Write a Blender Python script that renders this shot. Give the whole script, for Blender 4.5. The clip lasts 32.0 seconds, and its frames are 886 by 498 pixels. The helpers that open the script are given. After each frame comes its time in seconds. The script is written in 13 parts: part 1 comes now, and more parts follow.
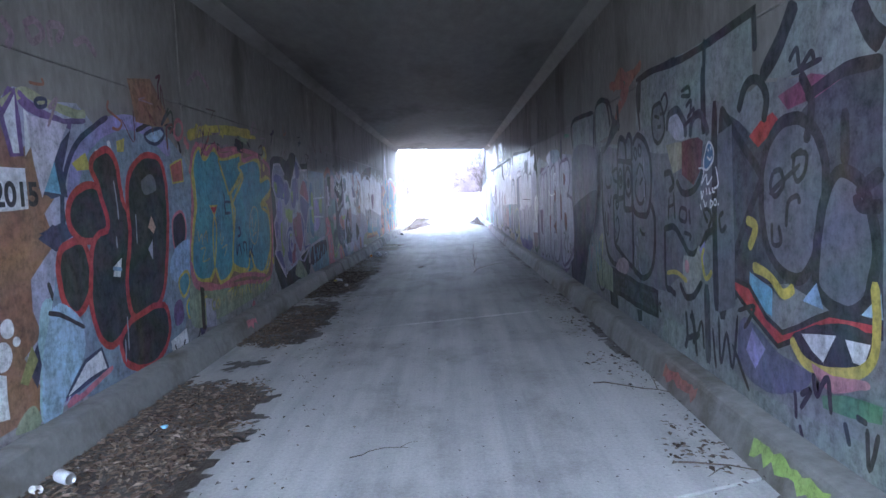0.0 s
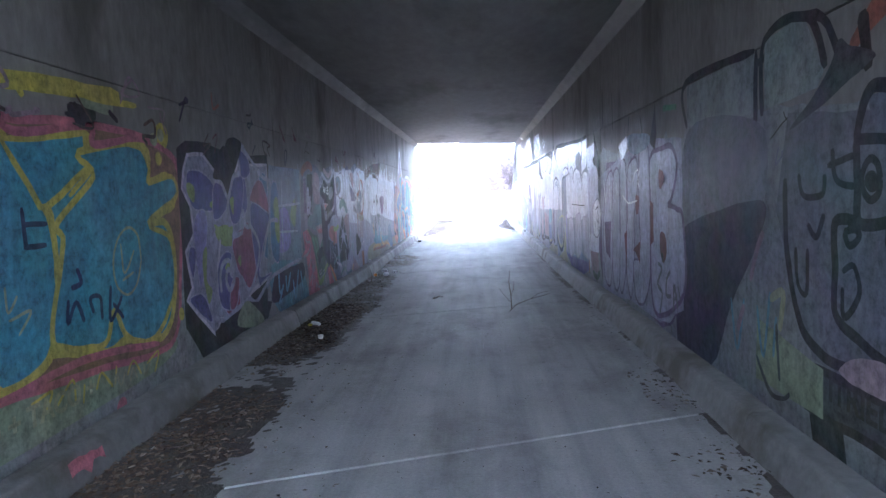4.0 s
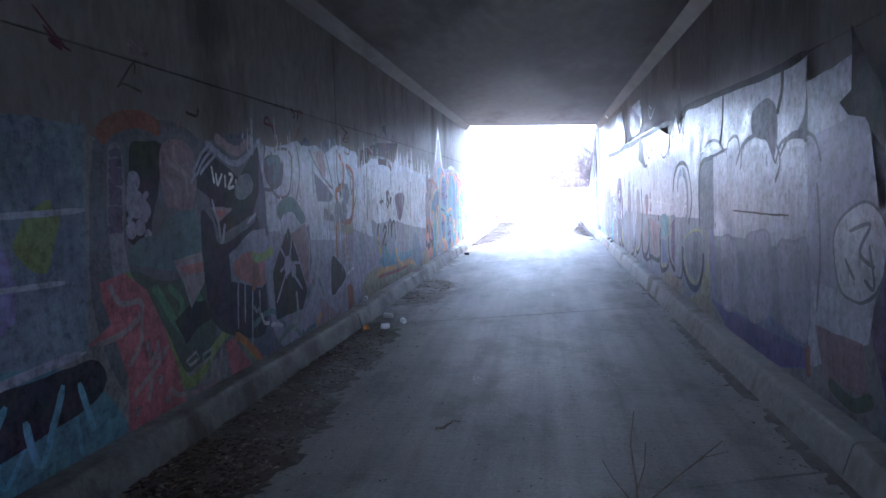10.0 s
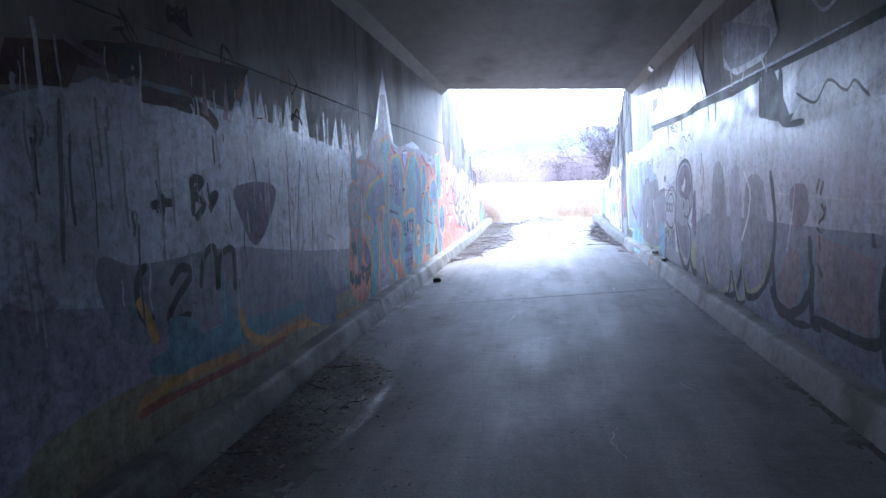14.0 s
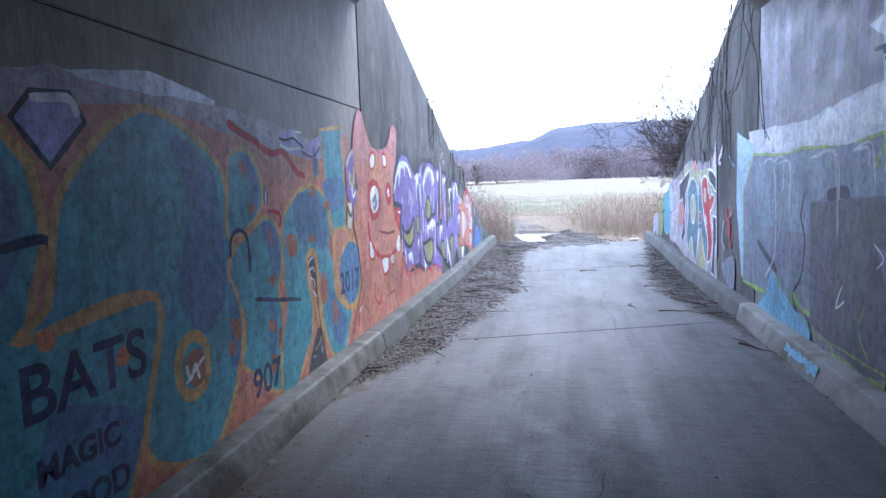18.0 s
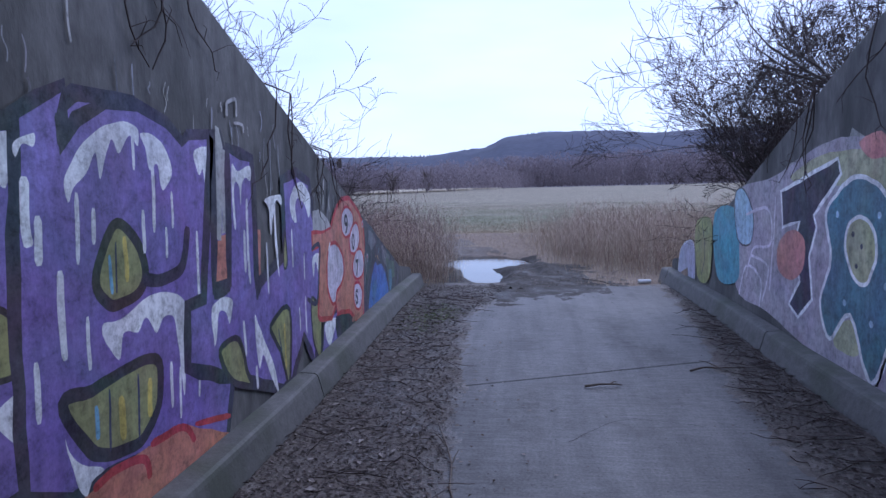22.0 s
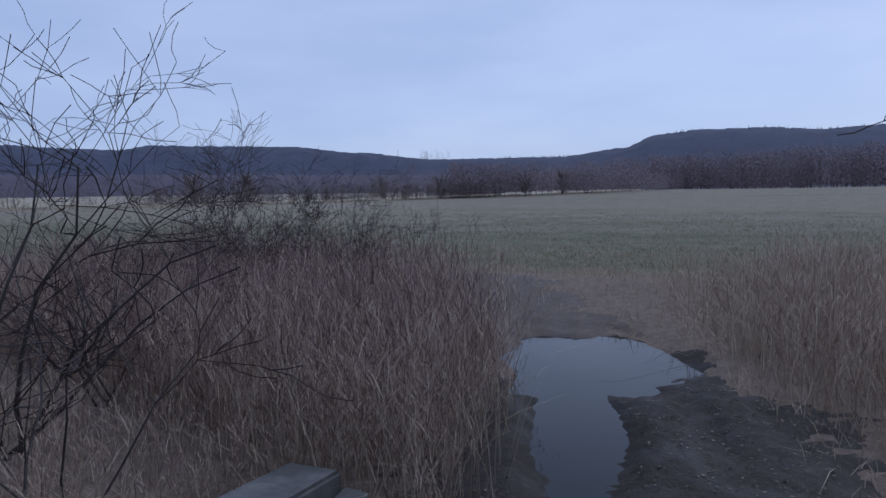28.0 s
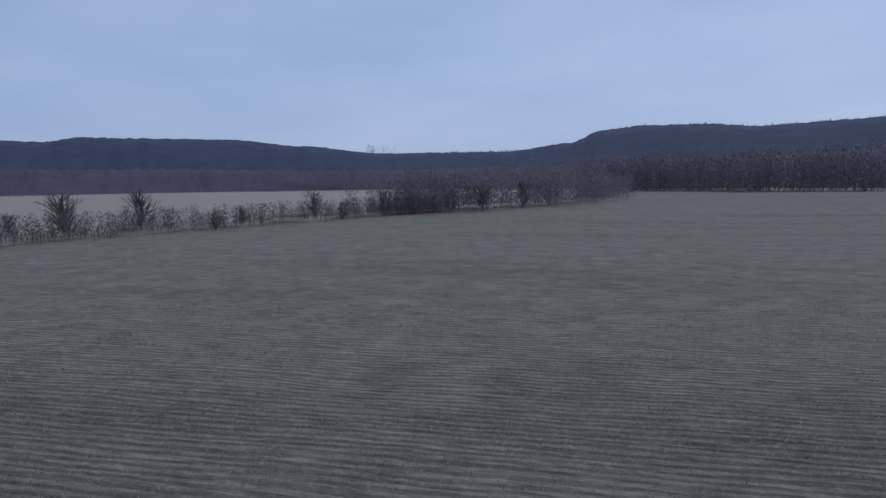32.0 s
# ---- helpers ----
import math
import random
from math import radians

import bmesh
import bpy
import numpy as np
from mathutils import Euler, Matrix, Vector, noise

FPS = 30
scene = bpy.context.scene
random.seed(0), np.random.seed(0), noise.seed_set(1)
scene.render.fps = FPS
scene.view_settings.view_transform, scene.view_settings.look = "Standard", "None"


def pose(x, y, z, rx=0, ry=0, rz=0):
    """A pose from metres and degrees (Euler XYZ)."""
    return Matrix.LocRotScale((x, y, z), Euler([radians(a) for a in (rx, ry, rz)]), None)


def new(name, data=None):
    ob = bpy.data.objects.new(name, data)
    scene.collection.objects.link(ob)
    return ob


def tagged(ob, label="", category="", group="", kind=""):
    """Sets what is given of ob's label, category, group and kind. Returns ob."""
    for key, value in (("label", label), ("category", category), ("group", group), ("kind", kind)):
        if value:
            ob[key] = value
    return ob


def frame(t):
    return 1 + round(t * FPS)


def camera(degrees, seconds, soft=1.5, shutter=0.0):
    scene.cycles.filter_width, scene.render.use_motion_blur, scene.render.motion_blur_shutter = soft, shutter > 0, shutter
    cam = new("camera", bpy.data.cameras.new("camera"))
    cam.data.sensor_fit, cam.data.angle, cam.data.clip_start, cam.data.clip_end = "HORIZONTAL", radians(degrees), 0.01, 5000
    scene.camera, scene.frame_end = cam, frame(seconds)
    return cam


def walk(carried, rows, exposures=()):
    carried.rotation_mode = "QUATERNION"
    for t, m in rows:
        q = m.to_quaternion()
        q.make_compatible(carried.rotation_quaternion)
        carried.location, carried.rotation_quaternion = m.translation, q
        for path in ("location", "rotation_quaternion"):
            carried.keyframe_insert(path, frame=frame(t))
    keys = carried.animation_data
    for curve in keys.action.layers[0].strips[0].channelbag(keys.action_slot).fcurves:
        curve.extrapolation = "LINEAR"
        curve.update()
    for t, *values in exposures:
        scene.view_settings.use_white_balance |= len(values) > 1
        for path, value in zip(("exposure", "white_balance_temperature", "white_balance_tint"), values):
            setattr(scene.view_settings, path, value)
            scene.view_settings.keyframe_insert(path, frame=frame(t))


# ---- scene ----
cam = camera(70.1, 32.0)
METRES, EYE, TILT, LEAN, TURN = 56.25, 1.44, 0.0, 0.0, 1.0
ROWS = [
    (0.0, 0.0, 0.0, 0.0, -0.18, -4.97, 2.06),
    (0.5, 0.0023, 0.0101, 0.0001, 0.6, -5.03, 2.08),
    (1.0, 0.0049, 0.0212, 0.0006, 0.82, -5.1, 2.12),
    (1.5, 0.004, 0.031, 0.0007, 0.94, -5.14, 2.14),
    (2.0, 0.0027, 0.0396, 0.0009, 1.06, -5.17, 2.13),
    (2.5, 0.0015, 0.0461, 0.0012, 1.21, -5.22, 2.07),
    (3.0, 0.0008, 0.0513, 0.0012, 1.46, -5.14, 2.04),
    (3.5, 0.0005, 0.0564, 0.0014, 1.76, -5.11, 1.98),
    (5.5, 0.0024, 0.0818, 0.002, 3.58, -4.94, 2.01),
    (6.0, 0.0031, 0.0902, 0.0019, 4.07, -4.96, 2.04),
    (6.5, 0.0037, 0.0995, 0.0019, 4.55, -4.96, 2.05),
    (7.0, 0.0045, 0.1094, 0.0018, 5.07, -5.05, 2.03),
    (7.5, 0.0053, 0.1191, 0.0018, 5.59, -5.13, 2.01),
    (8.0, 0.0064, 0.1283, 0.0016, 6.16, -5.19, 2.04),
    (8.5, 0.0069, 0.1367, 0.0016, 6.68, -5.29, 2.0),
    (9.0, 0.0064, 0.144, 0.0016, 7.23, -5.3, 1.99),
    (9.5, 0.0049, 0.1508, 0.0013, 7.76, -5.2, 1.89),
    (10.0, 0.0028, 0.158, 0.001, 8.35, -5.14, 1.77),
    (10.5, 0.0004, 0.1677, 0.0009, 8.89, -5.12, 1.69),
    (11.0, -0.0017, 0.1801, 0.0009, 7.86, -5.3, 1.6),
    (11.5, -0.0028, 0.1934, 0.0006, 7.22, -5.42, 1.76),
    (12.0, -0.0027, 0.2067, 0.0003, 7.31, -5.55, 1.84),
    (12.5, -0.0024, 0.2197, -0.0, 7.51, -5.53, 1.91),
    (13.0, -0.0019, 0.2332, -0.0001, 7.72, -5.53, 1.93),
    (13.5, -0.0016, 0.2472, -0.0002, 7.84, -5.6, 2.0),
    (14.0, -0.0012, 0.2617, -0.0002, 7.95, -5.67, 1.97),
    (14.5, -0.0009, 0.2768, -0.0001, 8.07, -5.71, 1.91),
    (16.5, 0.0007, 0.3428, 0.0013, 8.92, -5.85, 1.92),
    (17.0, 0.0007, 0.3598, 0.0019, 9.34, -5.9, 1.93),
    (17.5, 0.0005, 0.3765, 0.0022, 9.8, -5.9, 1.93),
    (18.0, 0.0001, 0.3924, 0.0023, 10.21, -5.91, 1.79),
    (18.5, -0.0001, 0.4074, 0.0024, 10.58, -5.81, 1.74),
    (19.0, -0.0002, 0.4217, 0.0023, 10.89, -5.66, 1.73),
    (19.5, -0.0012, 0.4363, 0.002, 11.02, -5.58, 1.64),
    (20.0, -0.002, 0.4511, 0.0019, 11.15, -5.56, 1.53),
    (20.5, -0.0029, 0.4656, 0.002, 8.79, -5.62, 1.26),
    (21.0, -0.0039, 0.4798, 0.002, 6.8, -5.56, 1.3),
    (21.5, -0.0041, 0.494, 0.0015, 6.18, -5.45, 1.29),
    (22.0, -0.0034, 0.5087, 0.0011, 5.96, -5.38, 1.23),
    (22.5, -0.0019, 0.5239, 0.0005, 9.21, -5.35, 1.45),
    (23.0, 0.0001, 0.5393, -0.0, 13.43, -5.2, 1.6),
    (23.5, 0.0024, 0.5551, 0.0005, 21.02, -5.2, 1.3),
    (24.0, 0.0053, 0.5698, 0.0007, 22.23, -5.22, 1.25),
    (24.5, 0.0084, 0.5828, 0.0008, 22.29, -5.25, 1.23),
    (25.0, 0.0113, 0.594, 0.0013, 22.11, -5.22, 1.2),
    (25.5, 0.0139, 0.6033, 0.0021, 21.73, -5.1, 1.17),
    (27.5, 0.0025, 0.6194, 0.005, 19.2, -4.84, 0.99),
    (28.0, -0.0029, 0.6298, 0.0062, 18.39, -5.11, 0.87),
    (28.5, -0.0054, 0.6519, 0.0065, 18.16, -5.04, 1.19),
    (29.0, -0.0086, 0.6823, 0.007, 17.41, -5.21, 1.26),
    (29.5, -0.0153, 0.7231, 0.0078, 16.68, -5.42, 1.38),
    (30.0, -0.0257, 0.7684, 0.0092, 15.98, -5.59, 1.23),
    (30.5, -0.0405, 0.8169, 0.0181, 15.24, -5.67, 1.11),
    (31.0, -0.0584, 0.8656, 0.0386, 14.61, -5.68, 0.93),
    (31.5, -0.079, 0.9148, 0.0596, 14.2, -5.75, 0.96),
    (32.0, -0.1019, 0.9624, 0.076, 13.64, -5.79, 0.82),
]
EXPOSURES = [
    (0.0, 4.83, 5850, 13), (1.5, 5.15, 5820, 13), (3.0, 5.3, 5850, 13), (6.0, 5.42, 5750, 13), (9.0, 5.28, 5650, 13), (12.0, 4.76, 5600, 13), (14.5, 4.15, 5600, 13), (16.5, 3.9, 5600, 13),
    (17.5, 3.18, 5700, 12), (19.0, 1.95, 5450, 14), (20.0, 1.36, 5380, 17), (21.0, 1.08, 5280, 19), (23.0, 0.74, 5350, 26), (24.0, 0.54, 5450, 24), (25.5, 0.25, 5500, 21), (28.0, -0.03, 5500, 16), (30.0, -0.22, 5500, 14), (32.0, -0.33, 5480, 14),
]
walk(cam, [(t, pose(0, 0, EYE, TILT, LEAN, TURN) @ pose(METRES * x, METRES * y, METRES * z, 90 + pitch, roll, yaw)) for t, x, y, z, yaw, pitch, roll in ROWS], EXPOSURES)

# ---- world and sun: an overcast late-winter day ----
world = bpy.data.worlds.new("overcast_sky")
scene.world = world
world.use_nodes = True
wn, wl = world.node_tree.nodes, world.node_tree.links
sky = wn.new("ShaderNodeTexSky")
sky.sky_type, sky.sun_disc = "NISHITA", False
sky.sun_elevation, sky.sun_rotation = radians(45), radians(30)
sky_gain = wn.new("ShaderNodeVectorMath")
sky_gain.operation = "SCALE"
sky_gain.inputs["Scale"].default_value = 0.10
wl.new(sky.outputs["Color"], sky_gain.inputs[0])
w_co = wn.new("ShaderNodeTexCoord")
w_map = wn.new("ShaderNodeMapping")
w_map.inputs["Scale"].default_value = (1.6, 1.6, 6.0)
wl.new(w_co.outputs["Generated"], w_map.inputs["Vector"])
w_noise = wn.new("ShaderNodeTexNoise")
w_noise.inputs["Scale"].default_value, w_noise.inputs["Detail"].default_value = 1.4, 5.0
wl.new(w_map.outputs["Vector"], w_noise.inputs["Vector"])
w_ramp = wn.new("ShaderNodeValToRGB")
w_ramp.color_ramp.elements[0].position, w_ramp.color_ramp.elements[0].color = 0.3, (0.42, 0.50, 0.66, 1)
w_ramp.color_ramp.elements[1].position, w_ramp.color_ramp.elements[1].color = 0.72, (0.57, 0.635, 0.755, 1)
wl.new(w_noise.outputs["Fac"], w_ramp.inputs["Fac"])
w_mix = wn.new("ShaderNodeMix")
w_mix.data_type = "RGBA"
w_mix.inputs["Factor"].default_value = 0.82
wl.new(sky_gain.outputs["Vector"], w_mix.inputs["A"])
wl.new(w_ramp.outputs["Color"], w_mix.inputs["B"])
wl.new(w_mix.outputs["Result"], wn["Background"].inputs["Color"])
wn["Background"].inputs["Strength"].default_value = 1.0

sun = new("sun", bpy.data.lights.new("sun", "SUN"))
sun.data.energy, sun.data.angle, sun.data.color = 0.62, radians(25), (1.0, 0.975, 0.94)
sun.matrix_world = pose(0, 0, 30, 45, 0, 150)

# ---- materials ----


def nodes_of(name):
    m = bpy.data.materials.new(name)
    m.use_nodes = True
    return m, m.node_tree.nodes, m.node_tree.links, m.node_tree.nodes["Principled BSDF"]


def noise_node(n, l, co, scale, detail=4.0, rough=0.55):
    t = n.new("ShaderNodeTexNoise")
    t.inputs["Scale"].default_value, t.inputs["Detail"].default_value, t.inputs["Roughness"].default_value = scale, detail, rough
    l.new(co, t.inputs["Vector"])
    return t.outputs["Fac"]


def ramp_node(n, l, fac, stops):
    r = n.new("ShaderNodeValToRGB")
    e = r.color_ramp.elements
    while len(e) < len(stops):
        e.new(0.5)
    for k, (p, c) in enumerate(stops):
        e[k].position, e[k].color = p, (*c, 1)
    l.new(fac, r.inputs["Fac"])
    return r.outputs["Color"]


def mix_node(n, l, fac, a, b, blend="MIX"):
    m = n.new("ShaderNodeMix")
    m.data_type, m.blend_type = "RGBA", blend
    for sock, v in (("Factor", fac), ("A", a), ("B", b)):
        if isinstance(v, (int, float)):
            m.inputs[sock].default_value = v
        elif isinstance(v, tuple):
            m.inputs[sock].default_value = (*v, 1)
        else:
            l.new(v, m.inputs[sock])
    return m.outputs["Result"]


def surface(name, dark, light, big=0.7, fine=18.0, rough=(0.6, 0.85), bump=0.25, bump_scale=60.0, spread=0.0, metal=0.0, stretch=(1, 1, 1), stain=None, share=0.55):
    """A rough real surface: two scales of colour, its own gloss and relief. stain: (colour, scale, share)."""
    m, n, l, b = nodes_of(name)
    tc = n.new("ShaderNodeTexCoord")
    mp = n.new("ShaderNodeMapping")
    mp.inputs["Scale"].default_value = stretch
    l.new(tc.outputs["Object"], mp.inputs["Vector"])
    co = mp.outputs["Vector"]
    f1, f2 = noise_node(n, l, co, big, 5), noise_node(n, l, co, fine, 6, 0.65)
    mixed = n.new("ShaderNodeMix")
    mixed.inputs["Factor"].default_value = share
    l.new(f1, mixed.inputs["A"])
    l.new(f2, mixed.inputs["B"])
    col = ramp_node(n, l, mixed.outputs["Result"], [(0.32, dark), (0.68, light)])
    if stain:
        f3 = noise_node(n, l, co, stain[1], 6, 0.6)
        mask = ramp_node(n, l, f3, [(1 - stain[2] - 0.1, (0, 0, 0)), (1 - stain[2] + 0.06, (1, 1, 1))])
        col = mix_node(n, l, mask, col, stain[0])
    if spread:
        info = n.new("ShaderNodeObjectInfo")
        hsv = n.new("ShaderNodeHueSaturation")
        rng = n.new("ShaderNodeMapRange")
        rng.inputs["To Min"].default_value, rng.inputs["To Max"].default_value = 1 - spread, 1 + spread
        l.new(info.outputs["Random"], rng.inputs["Value"])
        l.new(rng.outputs["Result"], hsv.inputs["Value"])
        l.new(col, hsv.inputs["Color"])
        col = hsv.outputs["Color"]
    l.new(col, b.inputs["Base Color"])
    rr = n.new("ShaderNodeMapRange")
    rr.inputs["From Min"].default_value, rr.inputs["From Max"].default_value = 0.3, 0.7
    rr.inputs["To Min"].default_value, rr.inputs["To Max"].default_value = rough
    l.new(f1, rr.inputs["Value"])
    l.new(rr.outputs["Result"], b.inputs["Roughness"])
    b.inputs["Metallic"].default_value = metal
    if bump:
        bp = n.new("ShaderNodeBump")
        bp.inputs["Strength"].default_value, bp.inputs["Distance"].default_value = bump, 0.01
        l.new(noise_node(n, l, co, bump_scale, 4), bp.inputs["Height"])
        l.new(bp.outputs["Normal"], b.inputs["Normal"])
    return m


def islands(name, colours, rough=0.8, both=0.0):
    """One colour a piece, picked by Random Per Island; for leaves, blades and twigs. both: light let through."""
    m, n, l, b = nodes_of(name)
    g = n.new("ShaderNodeNewGeometry")
    stops = [(k / max(1, len(colours) - 1), c) for k, c in enumerate(colours)]
    l.new(ramp_node(n, l, g.outputs["Random Per Island"], stops), b.inputs["Base Color"])
    b.inputs["Roughness"].default_value = rough
    b.inputs["Specular IOR Level"].default_value = 0.2
    return m


def spray(name, colour, rough=0.42, worn=0.18, fade=0.25, sheen=0.5):
    """Spray paint on concrete: mottled, faded, and worn off in specks."""
    m, n, l, b = nodes_of(name)
    tc = n.new("ShaderNodeTexCoord")
    co = tc.outputs["Object"]
    lighter = tuple(min(1, c * (1 + fade) + 0.04 * fade) for c in colour)
    darker = tuple(c * (1 - fade) for c in colour)
    col = ramp_node(n, l, noise_node(n, l, co, 2.3, 6, 0.6), [(0.3, darker), (0.7, lighter)])
    ghost = n.new("ShaderNodeTexNoise")
    ghost.inputs["Scale"].default_value, ghost.inputs["Detail"].default_value, ghost.inputs["Distortion"].default_value = 1.9, 5.0, 1.2
    l.new(co, ghost.inputs["Vector"])
    col = mix_node(n, l, 0.10, col, ghost.outputs["Color"])
    mask = ramp_node(n, l, noise_node(n, l, co, 22.0, 8, 0.75), [(0.62 - worn * 0.25, (0, 0, 0)), (0.74, (1, 1, 1))])
    part_mask = mix_node(n, l, 0.3, (0, 0, 0), mask)
    col = mix_node(n, l, part_mask, col, (0.2, 0.2, 0.2))
    run = n.new("ShaderNodeMapping")
    run.inputs["Scale"].default_value = (1, 1, 0.16)
    l.new(co, run.inputs["Vector"])
    runs = ramp_node(n, l, noise_node(n, l, run.outputs["Vector"], 14.0, 6, 0.7), [(0.32, (0.76, 0.76, 0.77)), (0.52, (1, 1, 1)), (0.72, (1.14, 1.14, 1.14))])
    col = mix_node(n, l, 1.0, col, runs, "MULTIPLY")
    grime = ramp_node(n, l, noise_node(n, l, co, 16.0, 9, 0.8), [(0.36, (0.52, 0.52, 0.52)), (0.5, (1, 1, 1)), (0.66, (1.34, 1.34, 1.34))])
    col = mix_node(n, l, 1.0, col, grime, "MULTIPLY")
    l.new(col, b.inputs["Base Color"])
    b.inputs["Specular IOR Level"].default_value = sheen
    rr = n.new("ShaderNodeMapRange")
    rr.inputs["From Min"].default_value, rr.inputs["From Max"].default_value = 0.3, 0.7
    rr.inputs["To Min"].default_value, rr.inputs["To Max"].default_value = rough - 0.08, rough + 0.14
    l.new(noise_node(n, l, co, 5.0, 5), rr.inputs["Value"])
    l.new(rr.outputs["Result"], b.inputs["Roughness"])
    bp = n.new("ShaderNodeBump")
    bp.inputs["Strength"].default_value, bp.inputs["Distance"].default_value = 0.2, 0.008
    l.new(noise_node(n, l, co, 45.0, 5), bp.inputs["Height"])
    l.new(bp.outputs["Normal"], b.inputs["Normal"])
    return m


CONCRETE_WALL = surface("concrete_wall", (0.18, 0.167, 0.15), (0.35, 0.331, 0.302), 1.1, 16, (0.5, 0.75), 0.4, 35, 0.06, stretch=(1, 1, 0.4), stain=((0.145, 0.134, 0.118), 1.3, 0.40))
CONCRETE_WING = surface("concrete_weathered", (0.052, 0.051, 0.05), (0.205, 0.2, 0.192), 0.9, 9, (0.7, 0.9), 0.4, 30, 0.05, stretch=(1, 1, 0.45), stain=((0.055, 0.056, 0.052), 1.3, 0.42))
CONCRETE_CEIL = surface("concrete_ceiling", (0.20, 0.19, 0.175), (0.32, 0.307, 0.285), 0.5, 7, (0.6, 0.8), 0.25, 25, stretch=(1, 0.35, 1), stain=((0.11, 0.105, 0.095), 0.6, 0.36))
CONCRETE_PATH, pn, pl, pb = nodes_of("concrete_path")
p_co = pn.new("ShaderNodeTexCoord").outputs["Object"]
p_sep = pn.new("ShaderNodeSeparateXYZ")
pl.new(p_co, p_sep.inputs["Vector"])


def stretched(scale):
    mp = pn.new("ShaderNodeMapping")
    mp.inputs["Scale"].default_value = scale
    pl.new(p_co, mp.inputs["Vector"])
    return mp.outputs["Vector"]


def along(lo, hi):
    """How far the path's colour has darkened along y, with an uneven front."""
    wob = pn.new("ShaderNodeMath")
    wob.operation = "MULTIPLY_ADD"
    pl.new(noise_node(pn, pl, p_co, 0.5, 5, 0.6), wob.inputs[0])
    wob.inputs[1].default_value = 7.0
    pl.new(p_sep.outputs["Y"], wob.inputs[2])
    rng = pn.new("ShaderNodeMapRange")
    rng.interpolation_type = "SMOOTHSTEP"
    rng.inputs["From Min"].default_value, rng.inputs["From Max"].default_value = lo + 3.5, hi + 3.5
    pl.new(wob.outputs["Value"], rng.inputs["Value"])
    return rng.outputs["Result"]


p_fine = noise_node(pn, pl, p_co, 55.0, 6, 0.7)
# Light levels along the tunnel are put into these tones; outer slabs also damp.
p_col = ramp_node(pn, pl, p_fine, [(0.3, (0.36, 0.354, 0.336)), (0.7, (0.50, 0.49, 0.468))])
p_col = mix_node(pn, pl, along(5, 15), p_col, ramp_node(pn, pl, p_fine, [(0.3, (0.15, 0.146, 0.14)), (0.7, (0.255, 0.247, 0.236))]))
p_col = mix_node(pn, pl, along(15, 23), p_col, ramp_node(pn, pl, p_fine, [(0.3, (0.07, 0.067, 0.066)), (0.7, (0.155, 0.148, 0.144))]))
p_tyre = ramp_node(pn, pl, noise_node(pn, pl, stretched((5.0, 0.22, 1)), 1.0, 6, 0.62), [(0.32, (0.80, 0.80, 0.81)), (0.5, (1, 1, 1)), (0.7, (1.16, 1.16, 1.15))])
p_col = mix_node(pn, pl, 1.0, p_col, p_tyre, "MULTIPLY")
p_blot = ramp_node(pn, pl, noise_node(pn, pl, stretched((1.2, 0.7, 1)), 1.1, 9, 0.68), [(0.36, (0.70, 0.69, 0.68)), (0.50, (1, 1, 1)), (0.7, (1.12, 1.12, 1.12))])
p_col = mix_node(pn, pl, 1.0, p_col, p_blot, "MULTIPLY")
p_pit = ramp_node(pn, pl, noise_node(pn, pl, p_co, 26.0, 8, 0.8), [(0.30, (0.62, 0.62, 0.62)), (0.44, (1, 1, 1))])
p_col = mix_node(pn, pl, 1.0, p_col, p_pit, "MULTIPLY")
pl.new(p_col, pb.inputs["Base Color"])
# broom marks run across the path; tyres have polished their crests down the middle
p_broom = noise_node(pn, pl, stretched((4.0, 34.0, 1)), 1.0, 7, 0.75)
p_patch = noise_node(pn, pl, stretched((1.6, 0.5, 1)), 1.3, 6, 0.7)
p_gloss = mix_node(pn, pl, 0.5, ramp_node(pn, pl, p_broom, [(0.40, (0.90, 0.90, 0.90)), (0.64, (0.36, 0.36, 0.36))]), ramp_node(pn, pl, p_patch, [(0.38, (0.86, 0.86, 0.86)), (0.66, (0.54, 0.54, 0.54))]))
pl.new(p_gloss, pb.inputs["Roughness"])
p_bump = pn.new("ShaderNodeBump")
p_bump.inputs["Strength"].default_value, p_bump.inputs["Distance"].default_value = 0.35, 0.006
pl.new(mix_node(pn, pl, 0.5, p_broom, p_fine), p_bump.inputs["Height"])
pl.new(p_bump.outputs["Normal"], pb.inputs["Normal"])
CURB_MOSSY = surface("concrete_curb_mossy", (0.068, 0.066, 0.062), (0.162, 0.158, 0.151), 1.4, 14, (0.7, 0.9), 0.35, 40, 0.08, stain=((0.068, 0.074, 0.056), 1.7, 0.45))
CURB_DIRTY = surface("concrete_curb_dirty", (0.085, 0.082, 0.075), (0.22, 0.213, 0.196), 1.8, 16, (0.55, 0.85), 0.5, 40, 0.10, stain=((0.06, 0.054, 0.044), 2.3, 0.46))
CONCRETE_CURB = surface("concrete_curb", (0.17, 0.168, 0.156), (0.32, 0.315, 0.293), 1.4, 14, (0.6, 0.85), 0.35, 40, 0.10, stain=((0.13, 0.115, 0.09), 1.7, 0.4))
JOINT_DARK = surface("joint_filler", (0.02, 0.02, 0.02), (0.05, 0.05, 0.045), 3, 30, (0.8, 0.95), 0.2)
ASPHALT = surface("asphalt_road", (0.04, 0.04, 0.042), (0.07, 0.07, 0.07), 0.8, 60, (0.8, 0.95), 0.4, 120)
MUD = surface("wet_mud", (0.018, 0.0155, 0.014), (0.066, 0.056, 0.049), 2.6, 24, (0.42, 1.0), 1.0, 40)
MUD.node_tree.nodes["Principled BSDF"].inputs["Specular IOR Level"].default_value = 0.2
